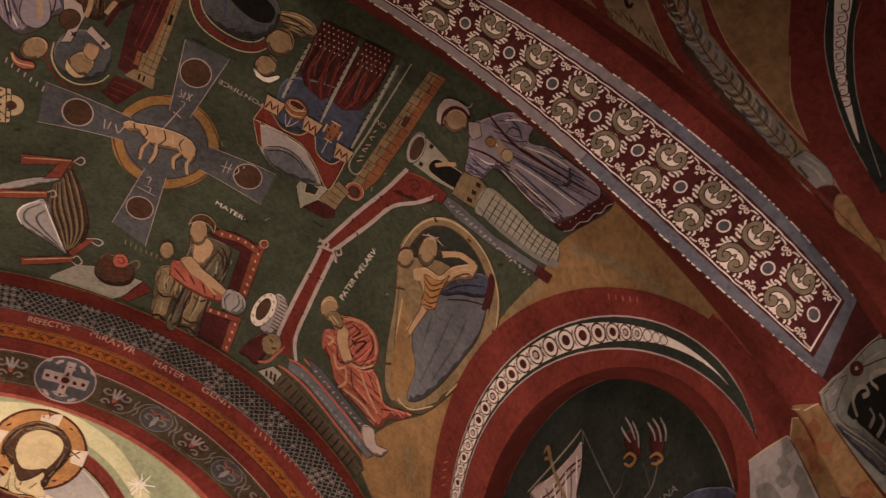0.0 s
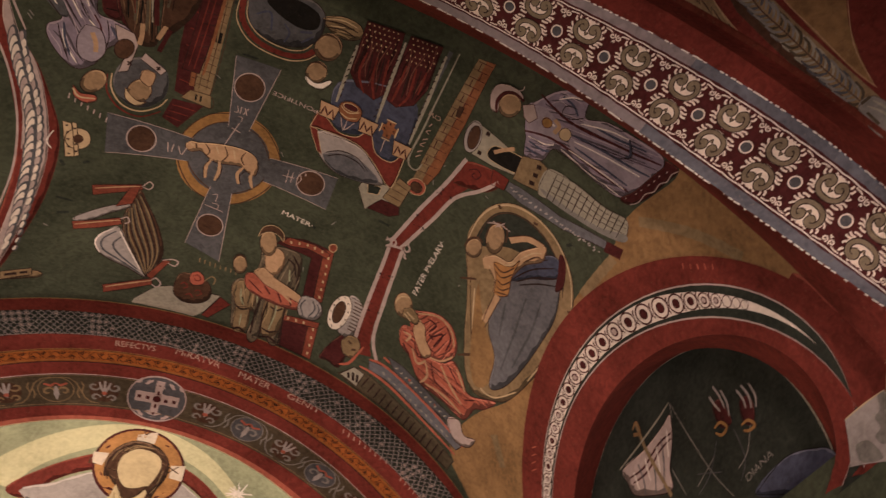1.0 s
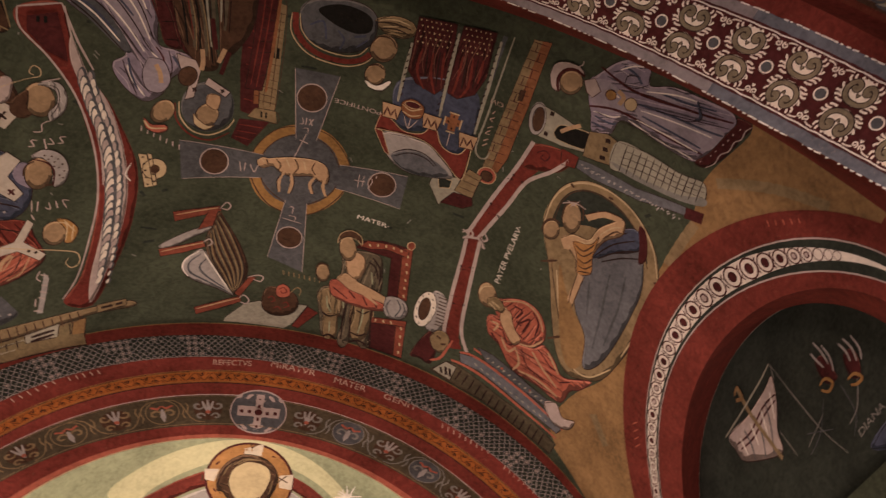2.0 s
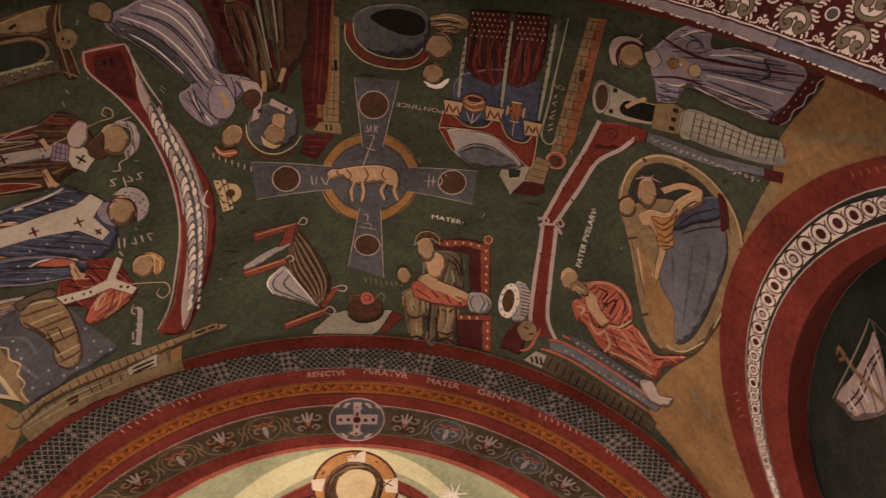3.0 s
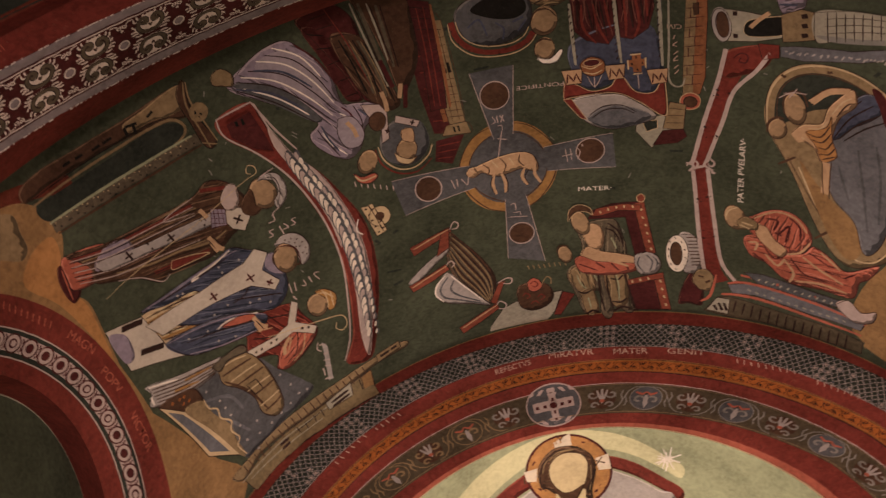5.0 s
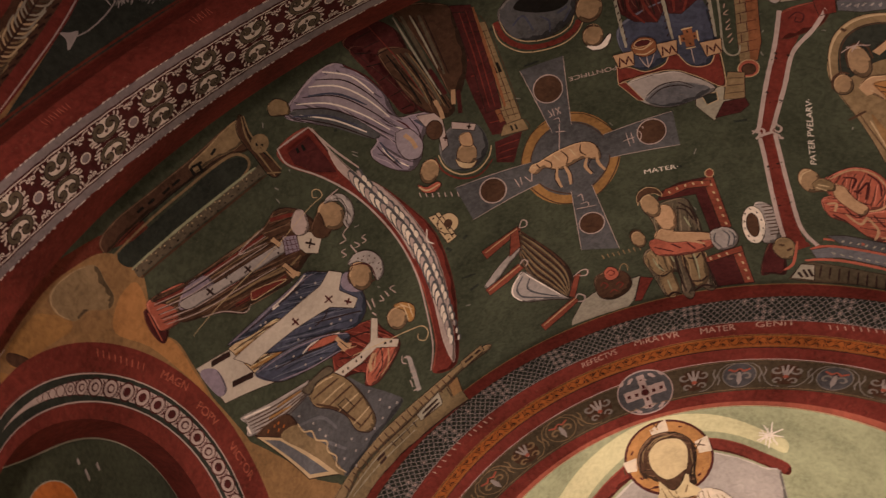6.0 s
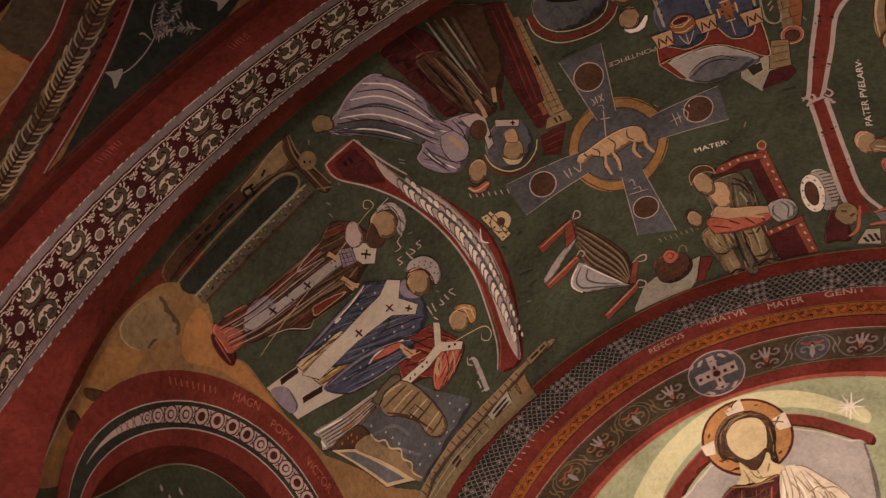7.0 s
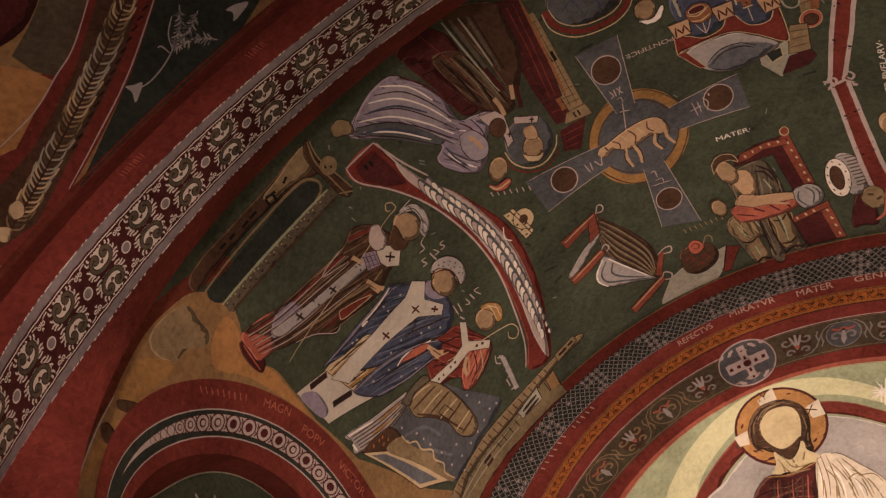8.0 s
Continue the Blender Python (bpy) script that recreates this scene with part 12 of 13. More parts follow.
fill('shell', CREAM, 1, [(-0.98, 0.723), (-0.963, 0.718), (-0.958, 0.731), (-0.966, 0.744), (-0.98, 0.741)])
strokes('outline', BROWN, 0.0015, [[(-0.98, 0.723), (-0.963, 0.718), (-0.958, 0.731), (-0.966, 0.744), (-0.98, 0.741), (-0.98, 0.723)]], 1)
fill('shell', CREAM, 1, [(-1.038, 0.723), (-0.992, 0.747), (-0.995, 0.761), (-1.008, 0.764)])
strokes('outline', BROWN, 0.0017, [[(-1.038, 0.723), (-0.992, 0.747), (-0.995, 0.761), (-1.008, 0.764), (-1.038, 0.723)]], 1)
fill('green_field', DEEP, 0, [(-0.591, 0.533), (-0.427, 0.627), (-0.539, 0.679), (-0.648, 0.699), (-0.744, 0.717), (-0.832, 0.739), (-0.875, 0.752), (-0.826, 0.717), (-0.717, 0.64)])
strokes('plant', VEIL, 0.0024, [[(-0.727, 0.668), (-0.699, 0.668), (-0.668, 0.658), (-0.645, 0.645), (-0.631, 0.631)], [(-0.637, 0.642), (-0.616, 0.62), (-0.598, 0.59)], [(-0.637, 0.642), (-0.605, 0.632), (-0.576, 0.613)], [(-0.635, 0.643), (-0.602, 0.648), (-0.57, 0.668)], [(-0.643, 0.645), (-0.637, 0.62), (-0.618, 0.599)], [(-0.65, 0.646), (-0.656, 0.631), (-0.663, 0.629)]])
strokes('leaf', GREY, 0.0020, [[(-0.628, 0.631), (-0.628, 0.638), (-0.625, 0.643)], [(-0.625, 0.633), (-0.631, 0.636), (-0.638, 0.636)], [(-0.622, 0.627), (-0.622, 0.633), (-0.619, 0.637)], [(-0.618, 0.621), (-0.619, 0.629), (-0.616, 0.636)], [(-0.619, 0.62), (-0.622, 0.628), (-0.62, 0.636)], [(-0.613, 0.616), (-0.618, 0.62), (-0.624, 0.62)], [(-0.607, 0.603), (-0.609, 0.612), (-0.606, 0.619)], [(-0.604, 0.605), (-0.61, 0.608), (-0.617, 0.608)], [(-0.603, 0.598), (-0.602, 0.603), (-0.599, 0.608)], [(-0.601, 0.599), (-0.606, 0.603), (-0.611, 0.604)]])
strokes('leaf', VEIL, 0.0021, [[(-0.632, 0.637), (-0.633, 0.643), (-0.63, 0.648)], [(-0.631, 0.637), (-0.636, 0.64), (-0.641, 0.64)], [(-0.627, 0.632), (-0.627, 0.639), (-0.624, 0.644)], [(-0.623, 0.626), (-0.626, 0.632), (-0.625, 0.637)], [(-0.622, 0.627), (-0.629, 0.629), (-0.635, 0.627)], [(-0.621, 0.628), (-0.629, 0.629), (-0.636, 0.627)], [(-0.616, 0.623), (-0.623, 0.624), (-0.629, 0.623)], [(-0.61, 0.61), (-0.609, 0.618), (-0.605, 0.624)], [(-0.608, 0.611), (-0.616, 0.615), (-0.623, 0.614)], [(-0.606, 0.604), (-0.611, 0.608), (-0.617, 0.609)]])
strokes('leaf', SLATE, 0.0021, [[(-0.633, 0.636), (-0.634, 0.645), (-0.631, 0.652)], [(-0.63, 0.638), (-0.636, 0.641), (-0.642, 0.64)], [(-0.627, 0.632), (-0.634, 0.634), (-0.641, 0.631)], [(-0.617, 0.622), (-0.624, 0.625), (-0.63, 0.624)], [(-0.613, 0.616), (-0.612, 0.623), (-0.608, 0.628)], [(-0.615, 0.615), (-0.614, 0.622), (-0.611, 0.627)], [(-0.612, 0.617), (-0.62, 0.619), (-0.627, 0.618)], [(-0.611, 0.609), (-0.609, 0.618), (-0.604, 0.624)], [(-0.609, 0.61), (-0.615, 0.613), (-0.62, 0.612)], [(-0.606, 0.604), (-0.606, 0.61), (-0.603, 0.614)], [(-0.604, 0.597), (-0.604, 0.604), (-0.6, 0.609)], [(-0.602, 0.598), (-0.61, 0.601), (-0.618, 0.599)]])
strokes('leaf', GREY, 0.0019, [[(-0.632, 0.639), (-0.637, 0.643), (-0.639, 0.649)], [(-0.631, 0.641), (-0.638, 0.638), (-0.642, 0.633)], [(-0.624, 0.638), (-0.632, 0.636), (-0.638, 0.63)], [(-0.617, 0.636), (-0.624, 0.636), (-0.63, 0.632)], [(-0.604, 0.631), (-0.606, 0.637), (-0.605, 0.642)], [(-0.603, 0.633), (-0.61, 0.632), (-0.615, 0.628)], [(-0.597, 0.629), (-0.605, 0.628), (-0.61, 0.624)], [(-0.593, 0.622), (-0.596, 0.63), (-0.595, 0.637)], [(-0.587, 0.618), (-0.589, 0.626), (-0.587, 0.633)], [(-0.586, 0.62), (-0.592, 0.621), (-0.598, 0.619)], [(-0.581, 0.615), (-0.584, 0.62), (-0.583, 0.625)], [(-0.58, 0.616), (-0.586, 0.616), (-0.592, 0.614)], [(-0.579, 0.617), (-0.585, 0.619), (-0.591, 0.617)]])
strokes('leaf', VEIL, 0.0021, [[(-0.631, 0.64), (-0.636, 0.644), (-0.638, 0.649)], [(-0.63, 0.642), (-0.637, 0.641), (-0.641, 0.637)], [(-0.624, 0.638), (-0.629, 0.645), (-0.629, 0.652)], [(-0.617, 0.636), (-0.622, 0.643), (-0.622, 0.651)], [(-0.611, 0.634), (-0.617, 0.638), (-0.62, 0.645)], [(-0.61, 0.634), (-0.617, 0.633), (-0.621, 0.63)], [(-0.61, 0.635), (-0.617, 0.635), (-0.623, 0.631)], [(-0.605, 0.63), (-0.607, 0.635), (-0.606, 0.64)], [(-0.599, 0.626), (-0.603, 0.632), (-0.603, 0.639)], [(-0.592, 0.623), (-0.595, 0.631), (-0.594, 0.638)], [(-0.592, 0.624), (-0.598, 0.623), (-0.602, 0.62)], [(-0.586, 0.62), (-0.587, 0.625), (-0.586, 0.63)]])
strokes('leaf', SLATE, 0.0018, [[(-0.625, 0.637), (-0.628, 0.642), (-0.628, 0.647)], [(-0.624, 0.64), (-0.63, 0.639), (-0.634, 0.636)], [(-0.618, 0.634), (-0.622, 0.639), (-0.622, 0.644)], [(-0.617, 0.637), (-0.624, 0.637), (-0.63, 0.634)], [(-0.611, 0.632), (-0.615, 0.638), (-0.615, 0.645)], [(-0.604, 0.631), (-0.611, 0.631), (-0.617, 0.628)], [(-0.598, 0.627), (-0.6, 0.633), (-0.598, 0.637)], [(-0.598, 0.628), (-0.605, 0.628), (-0.611, 0.625)], [(-0.591, 0.625), (-0.598, 0.627), (-0.604, 0.625)], [(-0.585, 0.621), (-0.593, 0.622), (-0.6, 0.619)], [(-0.58, 0.616), (-0.585, 0.622), (-0.585, 0.629)]])
strokes('leaf', GREY, 0.0019, [[(-0.63, 0.643), (-0.638, 0.644), (-0.643, 0.649)], [(-0.623, 0.644), (-0.631, 0.647), (-0.635, 0.653)], [(-0.615, 0.646), (-0.621, 0.648), (-0.624, 0.652)], [(-0.615, 0.647), (-0.622, 0.643), (-0.626, 0.638)], [(-0.616, 0.648), (-0.622, 0.642), (-0.624, 0.636)], [(-0.608, 0.647), (-0.616, 0.65), (-0.621, 0.657)], [(-0.594, 0.651), (-0.601, 0.65), (-0.607, 0.652)], [(-0.595, 0.654), (-0.598, 0.649), (-0.597, 0.644)], [(-0.582, 0.66), (-0.589, 0.661), (-0.595, 0.665)], [(-0.581, 0.659), (-0.59, 0.658), (-0.598, 0.66)], [(-0.583, 0.662), (-0.585, 0.655), (-0.584, 0.649)], [(-0.574, 0.663), (-0.583, 0.664), (-0.589, 0.668)], [(-0.576, 0.666), (-0.579, 0.658), (-0.578, 0.652)]])
strokes('leaf', VEIL, 0.0021, [[(-0.63, 0.644), (-0.637, 0.648), (-0.641, 0.654)], [(-0.63, 0.646), (-0.636, 0.641), (-0.638, 0.636)], [(-0.623, 0.645), (-0.63, 0.647), (-0.634, 0.651)], [(-0.615, 0.645), (-0.622, 0.647), (-0.625, 0.651)], [(-0.608, 0.646), (-0.615, 0.65), (-0.618, 0.656)], [(-0.601, 0.648), (-0.61, 0.646), (-0.618, 0.648)], [(-0.6, 0.647), (-0.607, 0.647), (-0.612, 0.649)], [(-0.594, 0.652), (-0.601, 0.652), (-0.606, 0.655)], [(-0.587, 0.655), (-0.595, 0.654), (-0.602, 0.656)], [(-0.589, 0.658), (-0.595, 0.651), (-0.596, 0.643)], [(-0.582, 0.661), (-0.586, 0.653), (-0.585, 0.646)], [(-0.575, 0.665), (-0.58, 0.658), (-0.581, 0.651)]])
strokes('leaf', SLATE, 0.0019, [[(-0.63, 0.645), (-0.637, 0.64), (-0.64, 0.634)], [(-0.623, 0.646), (-0.628, 0.642), (-0.63, 0.637)], [(-0.623, 0.647), (-0.628, 0.642), (-0.63, 0.637)], [(-0.608, 0.648), (-0.615, 0.641), (-0.617, 0.634)], [(-0.608, 0.649), (-0.614, 0.643), (-0.615, 0.637)], [(-0.601, 0.649), (-0.606, 0.643), (-0.607, 0.636)], [(-0.602, 0.65), (-0.606, 0.644), (-0.607, 0.638)], [(-0.595, 0.653), (-0.598, 0.645), (-0.597, 0.638)], [(-0.588, 0.656), (-0.596, 0.656), (-0.602, 0.659)], [(-0.588, 0.657), (-0.593, 0.651), (-0.593, 0.644)], [(-0.575, 0.664), (-0.583, 0.664), (-0.589, 0.666)]])
fill('flower', VEIL, 1, [(-0.738, 0.655), (-0.724, 0.66), (-0.711, 0.663), (-0.722, 0.675), (-0.736, 0.684), (-0.733, 0.668)])
fill('flower', VEIL, 1, [(-0.535, 0.636), (-0.518, 0.636), (-0.496, 0.644), (-0.515, 0.653), (-0.532, 0.657), (-0.527, 0.645)])
motif('pier_block', 'grey marbled pier block under the niche border', 'pier block', 1.397, 0.249, tree='T')
LAYER["now"] = 50
fill('face', VEIL, 0, [(1.318, 0.321), (1.366, 0.181), (1.412, 0.185), (1.469, 0.195), (1.531, 0.208), (1.376, 0.398)])
fill('marble_mark', GREY, 1, [(1.36, 0.207), (1.369, 0.185), (1.395, 0.196), (1.387, 0.22), (1.41, 0.226), (1.414, 0.251), (1.434, 0.253), (1.423, 0.285), (1.398, 0.289), (1.398, 0.26), (1.376, 0.256), (1.377, 0.227)])
fill('marble_mark', GREY, 1, [(1.422, 0.211), (1.445, 0.2), (1.472, 0.208), (1.507, 0.222), (1.471, 0.274), (1.458, 0.241), (1.434, 0.241)])
fill('marble_mark', GREY, 1, [(1.366, 0.35), (1.382, 0.315), (1.41, 0.304), (1.439, 0.31), (1.398, 0.364)])
strokes('edge', CREAM, 0.0030, [[(1.318, 0.321), (1.342, 0.251), (1.366, 0.181)]], 0)
motif('pier_block', 'ochre painted pier block beside the leaf capital', 'pier block', 1.546, 0.059, tree='T')
LAYER["now"] = 50
fill('face', OCHRE, 0, [(1.353, 0.139), (1.424, 0.011), (1.492, 0.008), (1.594, -0.006), (1.66, -0.02), (1.688, -0.022), (1.533, 0.205), (1.469, 0.195), (1.374, 0.182)])
fill('marble_mark', BRICK, 1, [(1.438, 0.082), (1.441, 0.044), (1.473, 0.045), (1.484, 0.076), (1.51, 0.037), (1.525, 0.067), (1.451, 0.144), (1.481, 0.151), (1.462, 0.186), (1.425, 0.172), (1.391, 0.19), (1.383, 0.166), (1.409, 0.138)])
fill('marble_mark', BRICK, 1, [(1.62, 0.052), (1.62, -0.003), (1.653, -0.002), (1.644, 0.054)])
strokes('edge', CREAM, 0.0031, [[(1.353, 0.139), (1.416, 0.051), (1.424, 0.011)], [(1.353, 0.139), (1.374, 0.182)]], 0)
# brown stroke paints the shade along the joint with the grey block
strokes('shade_line', BROWN, 0.0057, [[(1.375, 0.184), (1.471, 0.197), (1.529, 0.206)]], 0)
# relief is painted flat: black for shaded hollows, pale strokes for lit ridges
motif('impost_capital', 'carved grey green leaf capital under the arch, its relief shading painted flat', 'capital', 1.51, -0.118, tree='T')
LAYER["now"] = 56
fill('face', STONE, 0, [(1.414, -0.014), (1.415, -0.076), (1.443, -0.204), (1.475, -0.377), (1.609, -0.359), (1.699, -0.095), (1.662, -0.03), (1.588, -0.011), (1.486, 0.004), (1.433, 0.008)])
fill('hollow_shade', BLACK, 1, [(1.478, -0.048), (1.493, -0.157), (1.529, -0.286), (1.567, -0.379), (1.655, -0.192), (1.604, -0.12), (1.549, -0.084)])
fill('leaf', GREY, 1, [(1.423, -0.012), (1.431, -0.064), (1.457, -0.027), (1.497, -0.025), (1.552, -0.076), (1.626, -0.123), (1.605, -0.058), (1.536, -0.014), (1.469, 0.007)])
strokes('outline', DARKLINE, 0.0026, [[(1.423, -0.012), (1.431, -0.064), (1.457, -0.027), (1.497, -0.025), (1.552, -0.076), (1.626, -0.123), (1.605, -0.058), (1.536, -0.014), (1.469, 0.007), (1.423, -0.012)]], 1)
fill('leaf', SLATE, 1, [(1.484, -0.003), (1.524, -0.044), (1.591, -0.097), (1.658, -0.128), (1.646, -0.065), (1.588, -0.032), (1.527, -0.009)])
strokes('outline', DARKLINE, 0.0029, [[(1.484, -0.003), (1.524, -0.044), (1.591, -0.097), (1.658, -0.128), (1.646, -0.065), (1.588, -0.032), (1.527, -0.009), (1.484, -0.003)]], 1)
fill('leaf', GREY, 1, [(1.419, -0.019), (1.419, -0.076), (1.443, -0.129), (1.44, -0.056), (1.456, -0.025), (1.452, -0.003)])
strokes('outline', DARKLINE, 0.0025, [[(1.419, -0.019), (1.419, -0.076), (1.443, -0.129), (1.44, -0.056), (1.456, -0.025), (1.452, -0.003), (1.419, -0.019)]], 1)
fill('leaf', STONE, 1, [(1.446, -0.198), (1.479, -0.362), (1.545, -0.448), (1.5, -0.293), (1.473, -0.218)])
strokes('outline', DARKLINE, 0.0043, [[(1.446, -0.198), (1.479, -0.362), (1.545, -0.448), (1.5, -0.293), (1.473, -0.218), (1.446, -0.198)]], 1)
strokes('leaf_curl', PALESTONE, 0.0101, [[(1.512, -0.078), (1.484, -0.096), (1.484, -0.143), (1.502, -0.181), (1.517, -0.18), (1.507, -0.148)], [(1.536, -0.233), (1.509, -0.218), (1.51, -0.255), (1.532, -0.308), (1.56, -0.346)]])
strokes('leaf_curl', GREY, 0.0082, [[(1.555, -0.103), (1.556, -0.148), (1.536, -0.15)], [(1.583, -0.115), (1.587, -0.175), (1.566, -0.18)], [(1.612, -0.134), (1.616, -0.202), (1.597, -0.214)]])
strokes('leaf_rib_light', PALESTONE, 0.0030, [[(1.436, -0.011), (1.492, -0.017), (1.558, -0.058), (1.621, -0.101)], [(1.428, -0.036), (1.427, -0.072)], [(1.51, -0.014), (1.581, -0.06), (1.648, -0.097)], [(1.473, -0.228), (1.499, -0.341)]])
strokes('top_edge_light', PALESTONE, 0.0037, [[(1.414, -0.014), (1.415, -0.076), (1.443, -0.204), (1.475, -0.377)]])
oval('boss', MAROON, (1.46, -0.187), (0.018, -0.031), (0.009, 0.018))
oval('boss_core', PINK, (1.46, -0.187), (0.004, -0.007), (0.002, 0.005))

# ---- scroll band on the soffit of the transverse arch ----


def along(curve_a, curve_b, face=None):
    """A chart on the strip between two curves: metres along its middle, and 0 to 1 across."""
    mid = [a.lerp(b, 0.5) for a, b in zip(curve_a, curve_b)]
    run = [0.0]
    for p, q in zip(mid, mid[1:]):
        run.append(run[-1] + (q - p).length)
    half = run[len(run) // 2]

    def chart(s, w, lift):
        s += half
        lo, hi = 0, len(run) - 2
        while lo < hi:
            m = (lo + hi + 1) // 2
            lo, hi = (m, hi) if run[m] <= s else (lo, m - 1)
        f = (s - run[lo]) / (run[lo + 1] - run[lo])
        p = curve_a[lo].lerp(curve_a[lo + 1], f).lerp(curve_b[lo].lerp(curve_b[lo + 1], f), w)
        return p + (face or (Vector((0, p.y + 0.25, Z_T)) - p).normalized()) * lift
    return chart, half, run[-1] - half


def owner_on(ob, tree):
    LAYER["owner"], LAYER["tree"], LAYER["now"], LAYER["at"] = ob, tree, 0, Vector((0, 0, 0))


def spiral(s, w, r0, r1, start, turns, aspect, n=16):
    return [(s + (r0 + (r1 - r0) * i / n) * math.cos(start + turns * 2 * math.pi * i / n),
             w + (r0 + (r1 - r0) * i / n) * aspect * math.sin(start + turns * 2 * math.pi * i / n)) for i in range(n + 1)]


def ring_strip(name, mat, s0, s1, w0, w1):
    """A straight strip along a chart, cut fine."""
    bm = bmesh.new()
    n = max(2, int((s1 - s0) / 0.02))
    row = None
    for i in range(n + 1):
        s = s0 + (s1 - s0) * i / n
        j = 0.012 * math.sin(i * 1.7) + 0.008 * math.sin(i * 4.1)
        a, b = bm.verts.new((s, w0 + j * 0.3, 0)), bm.verts.new((s, w1 + j * 0.3, 0))
        if row:
            bm.faces.new((row[0], row[1], b, a))
        row = (a, b)
    return lay(name, bm, mat)


def paint_line(name, mat, path, width, aspect):
    """A brush line in a chart whose second axis is stretched by aspect (0 to 1 across)."""
    bm = bmesh.new()
    row = None
    for i, p in enumerate(path):
        q0, q1 = path[max(0, i - 1)], path[min(len(path) - 1, i + 1)]
        dx, dy = q1[0] - q0[0], (q1[1] - q0[1]) / aspect
        L = math.hypot(dx, dy) or 1.0
        k = width * 0.5 * (0.55 + 0.45 * math.sin(math.pi * (0.12 + 0.76 * i / (len(path) - 1))))
        a, b = bm.verts.new((p[0] - dy / L * k, p[1] + dx / L * k * aspect, 0)), bm.verts.new((p[0] + dy / L * k, p[1] - dx / L * k * aspect, 0))
        if row:
            bm.faces.new((row[0], row[1], b, a))
        row = (a, b)
    return lay(name, bm, mat)


def dot(name, mat, s, w, r, aspect, n=14):
    bm = bmesh.new()
    mid = bm.verts.new((s, w, 0))
    rings = [[bm.verts.new((s + r * q * math.cos(2 * math.pi * i / n), w + r * q * aspect * math.sin(2 * math.pi * i / n), 0)) for i in range(n)] for q in (0.5, 1.0)]
    for i in range(n):
        j = (i + 1) % n
        bm.faces.new((mid, rings[0][i], rings[0][j]))
        bm.faces.new((rings[0][i], rings[1][i], rings[1][j], rings[0][j]))
    return lay(name, bm, mat)


def joined(name, mat, paths, width, aspect):
    """Many fine marks, too small to count, as one part."""
    bm = bmesh.new()
    for path in paths:
        row = None
        for i, p in enumerate(path):
            q0, q1 = path[max(0, i - 1)], path[min(len(path) - 1, i + 1)]
            dx, dy = q1[0] - q0[0], (q1[1] - q0[1]) / aspect
            L = math.hypot(dx, dy) or 1.0
            a = bm.verts.new((p[0] - dy / L * width / 2, p[1] + dx / L * width / 2 * aspect, 0))
            b = bm.verts.new((p[0] + dy / L * width / 2, p[1] - dx / L * width / 2 * aspect, 0))
            if row:
                bm.faces.new((row[0], row[1], b, a))
            row = (a, b)
    return tagged(lay(name, bm, mat), kind="stuff")


FIRST = 2.18
TREES["soffit"], T_LO, T_HI = along(t1, t2)
rng0 = random.Random(2)
owner_on(t_arch, "soffit")
S_END = 2.225
for w0, w1 in ((0.0, 0.118), (0.882, 1.0)):
    ring_strip("border", BORDER, -2.6, 1.35, w0, w1)
    ring_strip("border", BLUEGREY, 1.35, S_END + 0.05, w0, w1)
ring_strip("end_border", BLUEGREY, S_END + 0.012, S_END + 0.05, 0.118, 0.882)
ring_strip("border_line", WHITE, -2.6, S_END, 0.143, 0.157)
ring_strip("border_line", WHITE, -2.6, S_END, 0.843, 0.857)
ring_strip("end_line", WHITE, S_END - 0.005, S_END, 0.143, 0.857)
DASHES = [[(-2.6 + 0.019 * i, w), (-2.6 + 0.019 * i + 0.019 * rng0.random() + 0.003, w + 0.008 * rng0.random())] for w in (-0.008, 1.0) for i in range(256) if rng0.random() < 0.82]
LAYER["now"] = 8
joined("border_fleck", WHITE, DASHES, 0.0036, 1 / 0.25)


def swell(name, mat, path, widths, aspect):
    """A brush line whose width swells and thins along its way, with round ends."""
    bm = bmesh.new()
    row = None
    for i, p in enumerate(path):
        q0, q1 = path[max(0, i - 1)], path[min(len(path) - 1, i + 1)]
        dx, dy = q1[0] - q0[0], (q1[1] - q0[1]) / aspect
        L = math.hypot(dx, dy) or 1.0
        k = 0.5 * widths[i]
        a, b = bm.verts.new((p[0] - dy / L * k, p[1] + dx / L * k * aspect, 0)), bm.verts.new((p[0] + dy / L * k, p[1] - dx / L * k * aspect, 0))
        if row:
            bm.faces.new((row[0], row[1], b, a))
        row = (a, b)
    return lay(name, bm, mat)


def blob(name, mat, line):
    """A painted field in a chart, fanned from its middle."""
    bm = bmesh.new()
    n = len(line)
    mid = (sum(p[0] for p in line) / n, sum(p[1] for p in line) / n)
    hub = bm.verts.new((*mid, 0))
    inner = [bm.verts.new(((p[0] + mid[0]) / 2, (p[1] + mid[1]) / 2, 0)) for p in line]
    rim_ = [bm.verts.new((*p, 0)) for p in line]
    for i in range(n):
        j = (i + 1) % n
        bm.faces.new((hub, inner[i], inner[j]))
        bm.faces.new((inner[i], rim_[i], rim_[j], inner[j]))
    return lay(name, bm, mat)


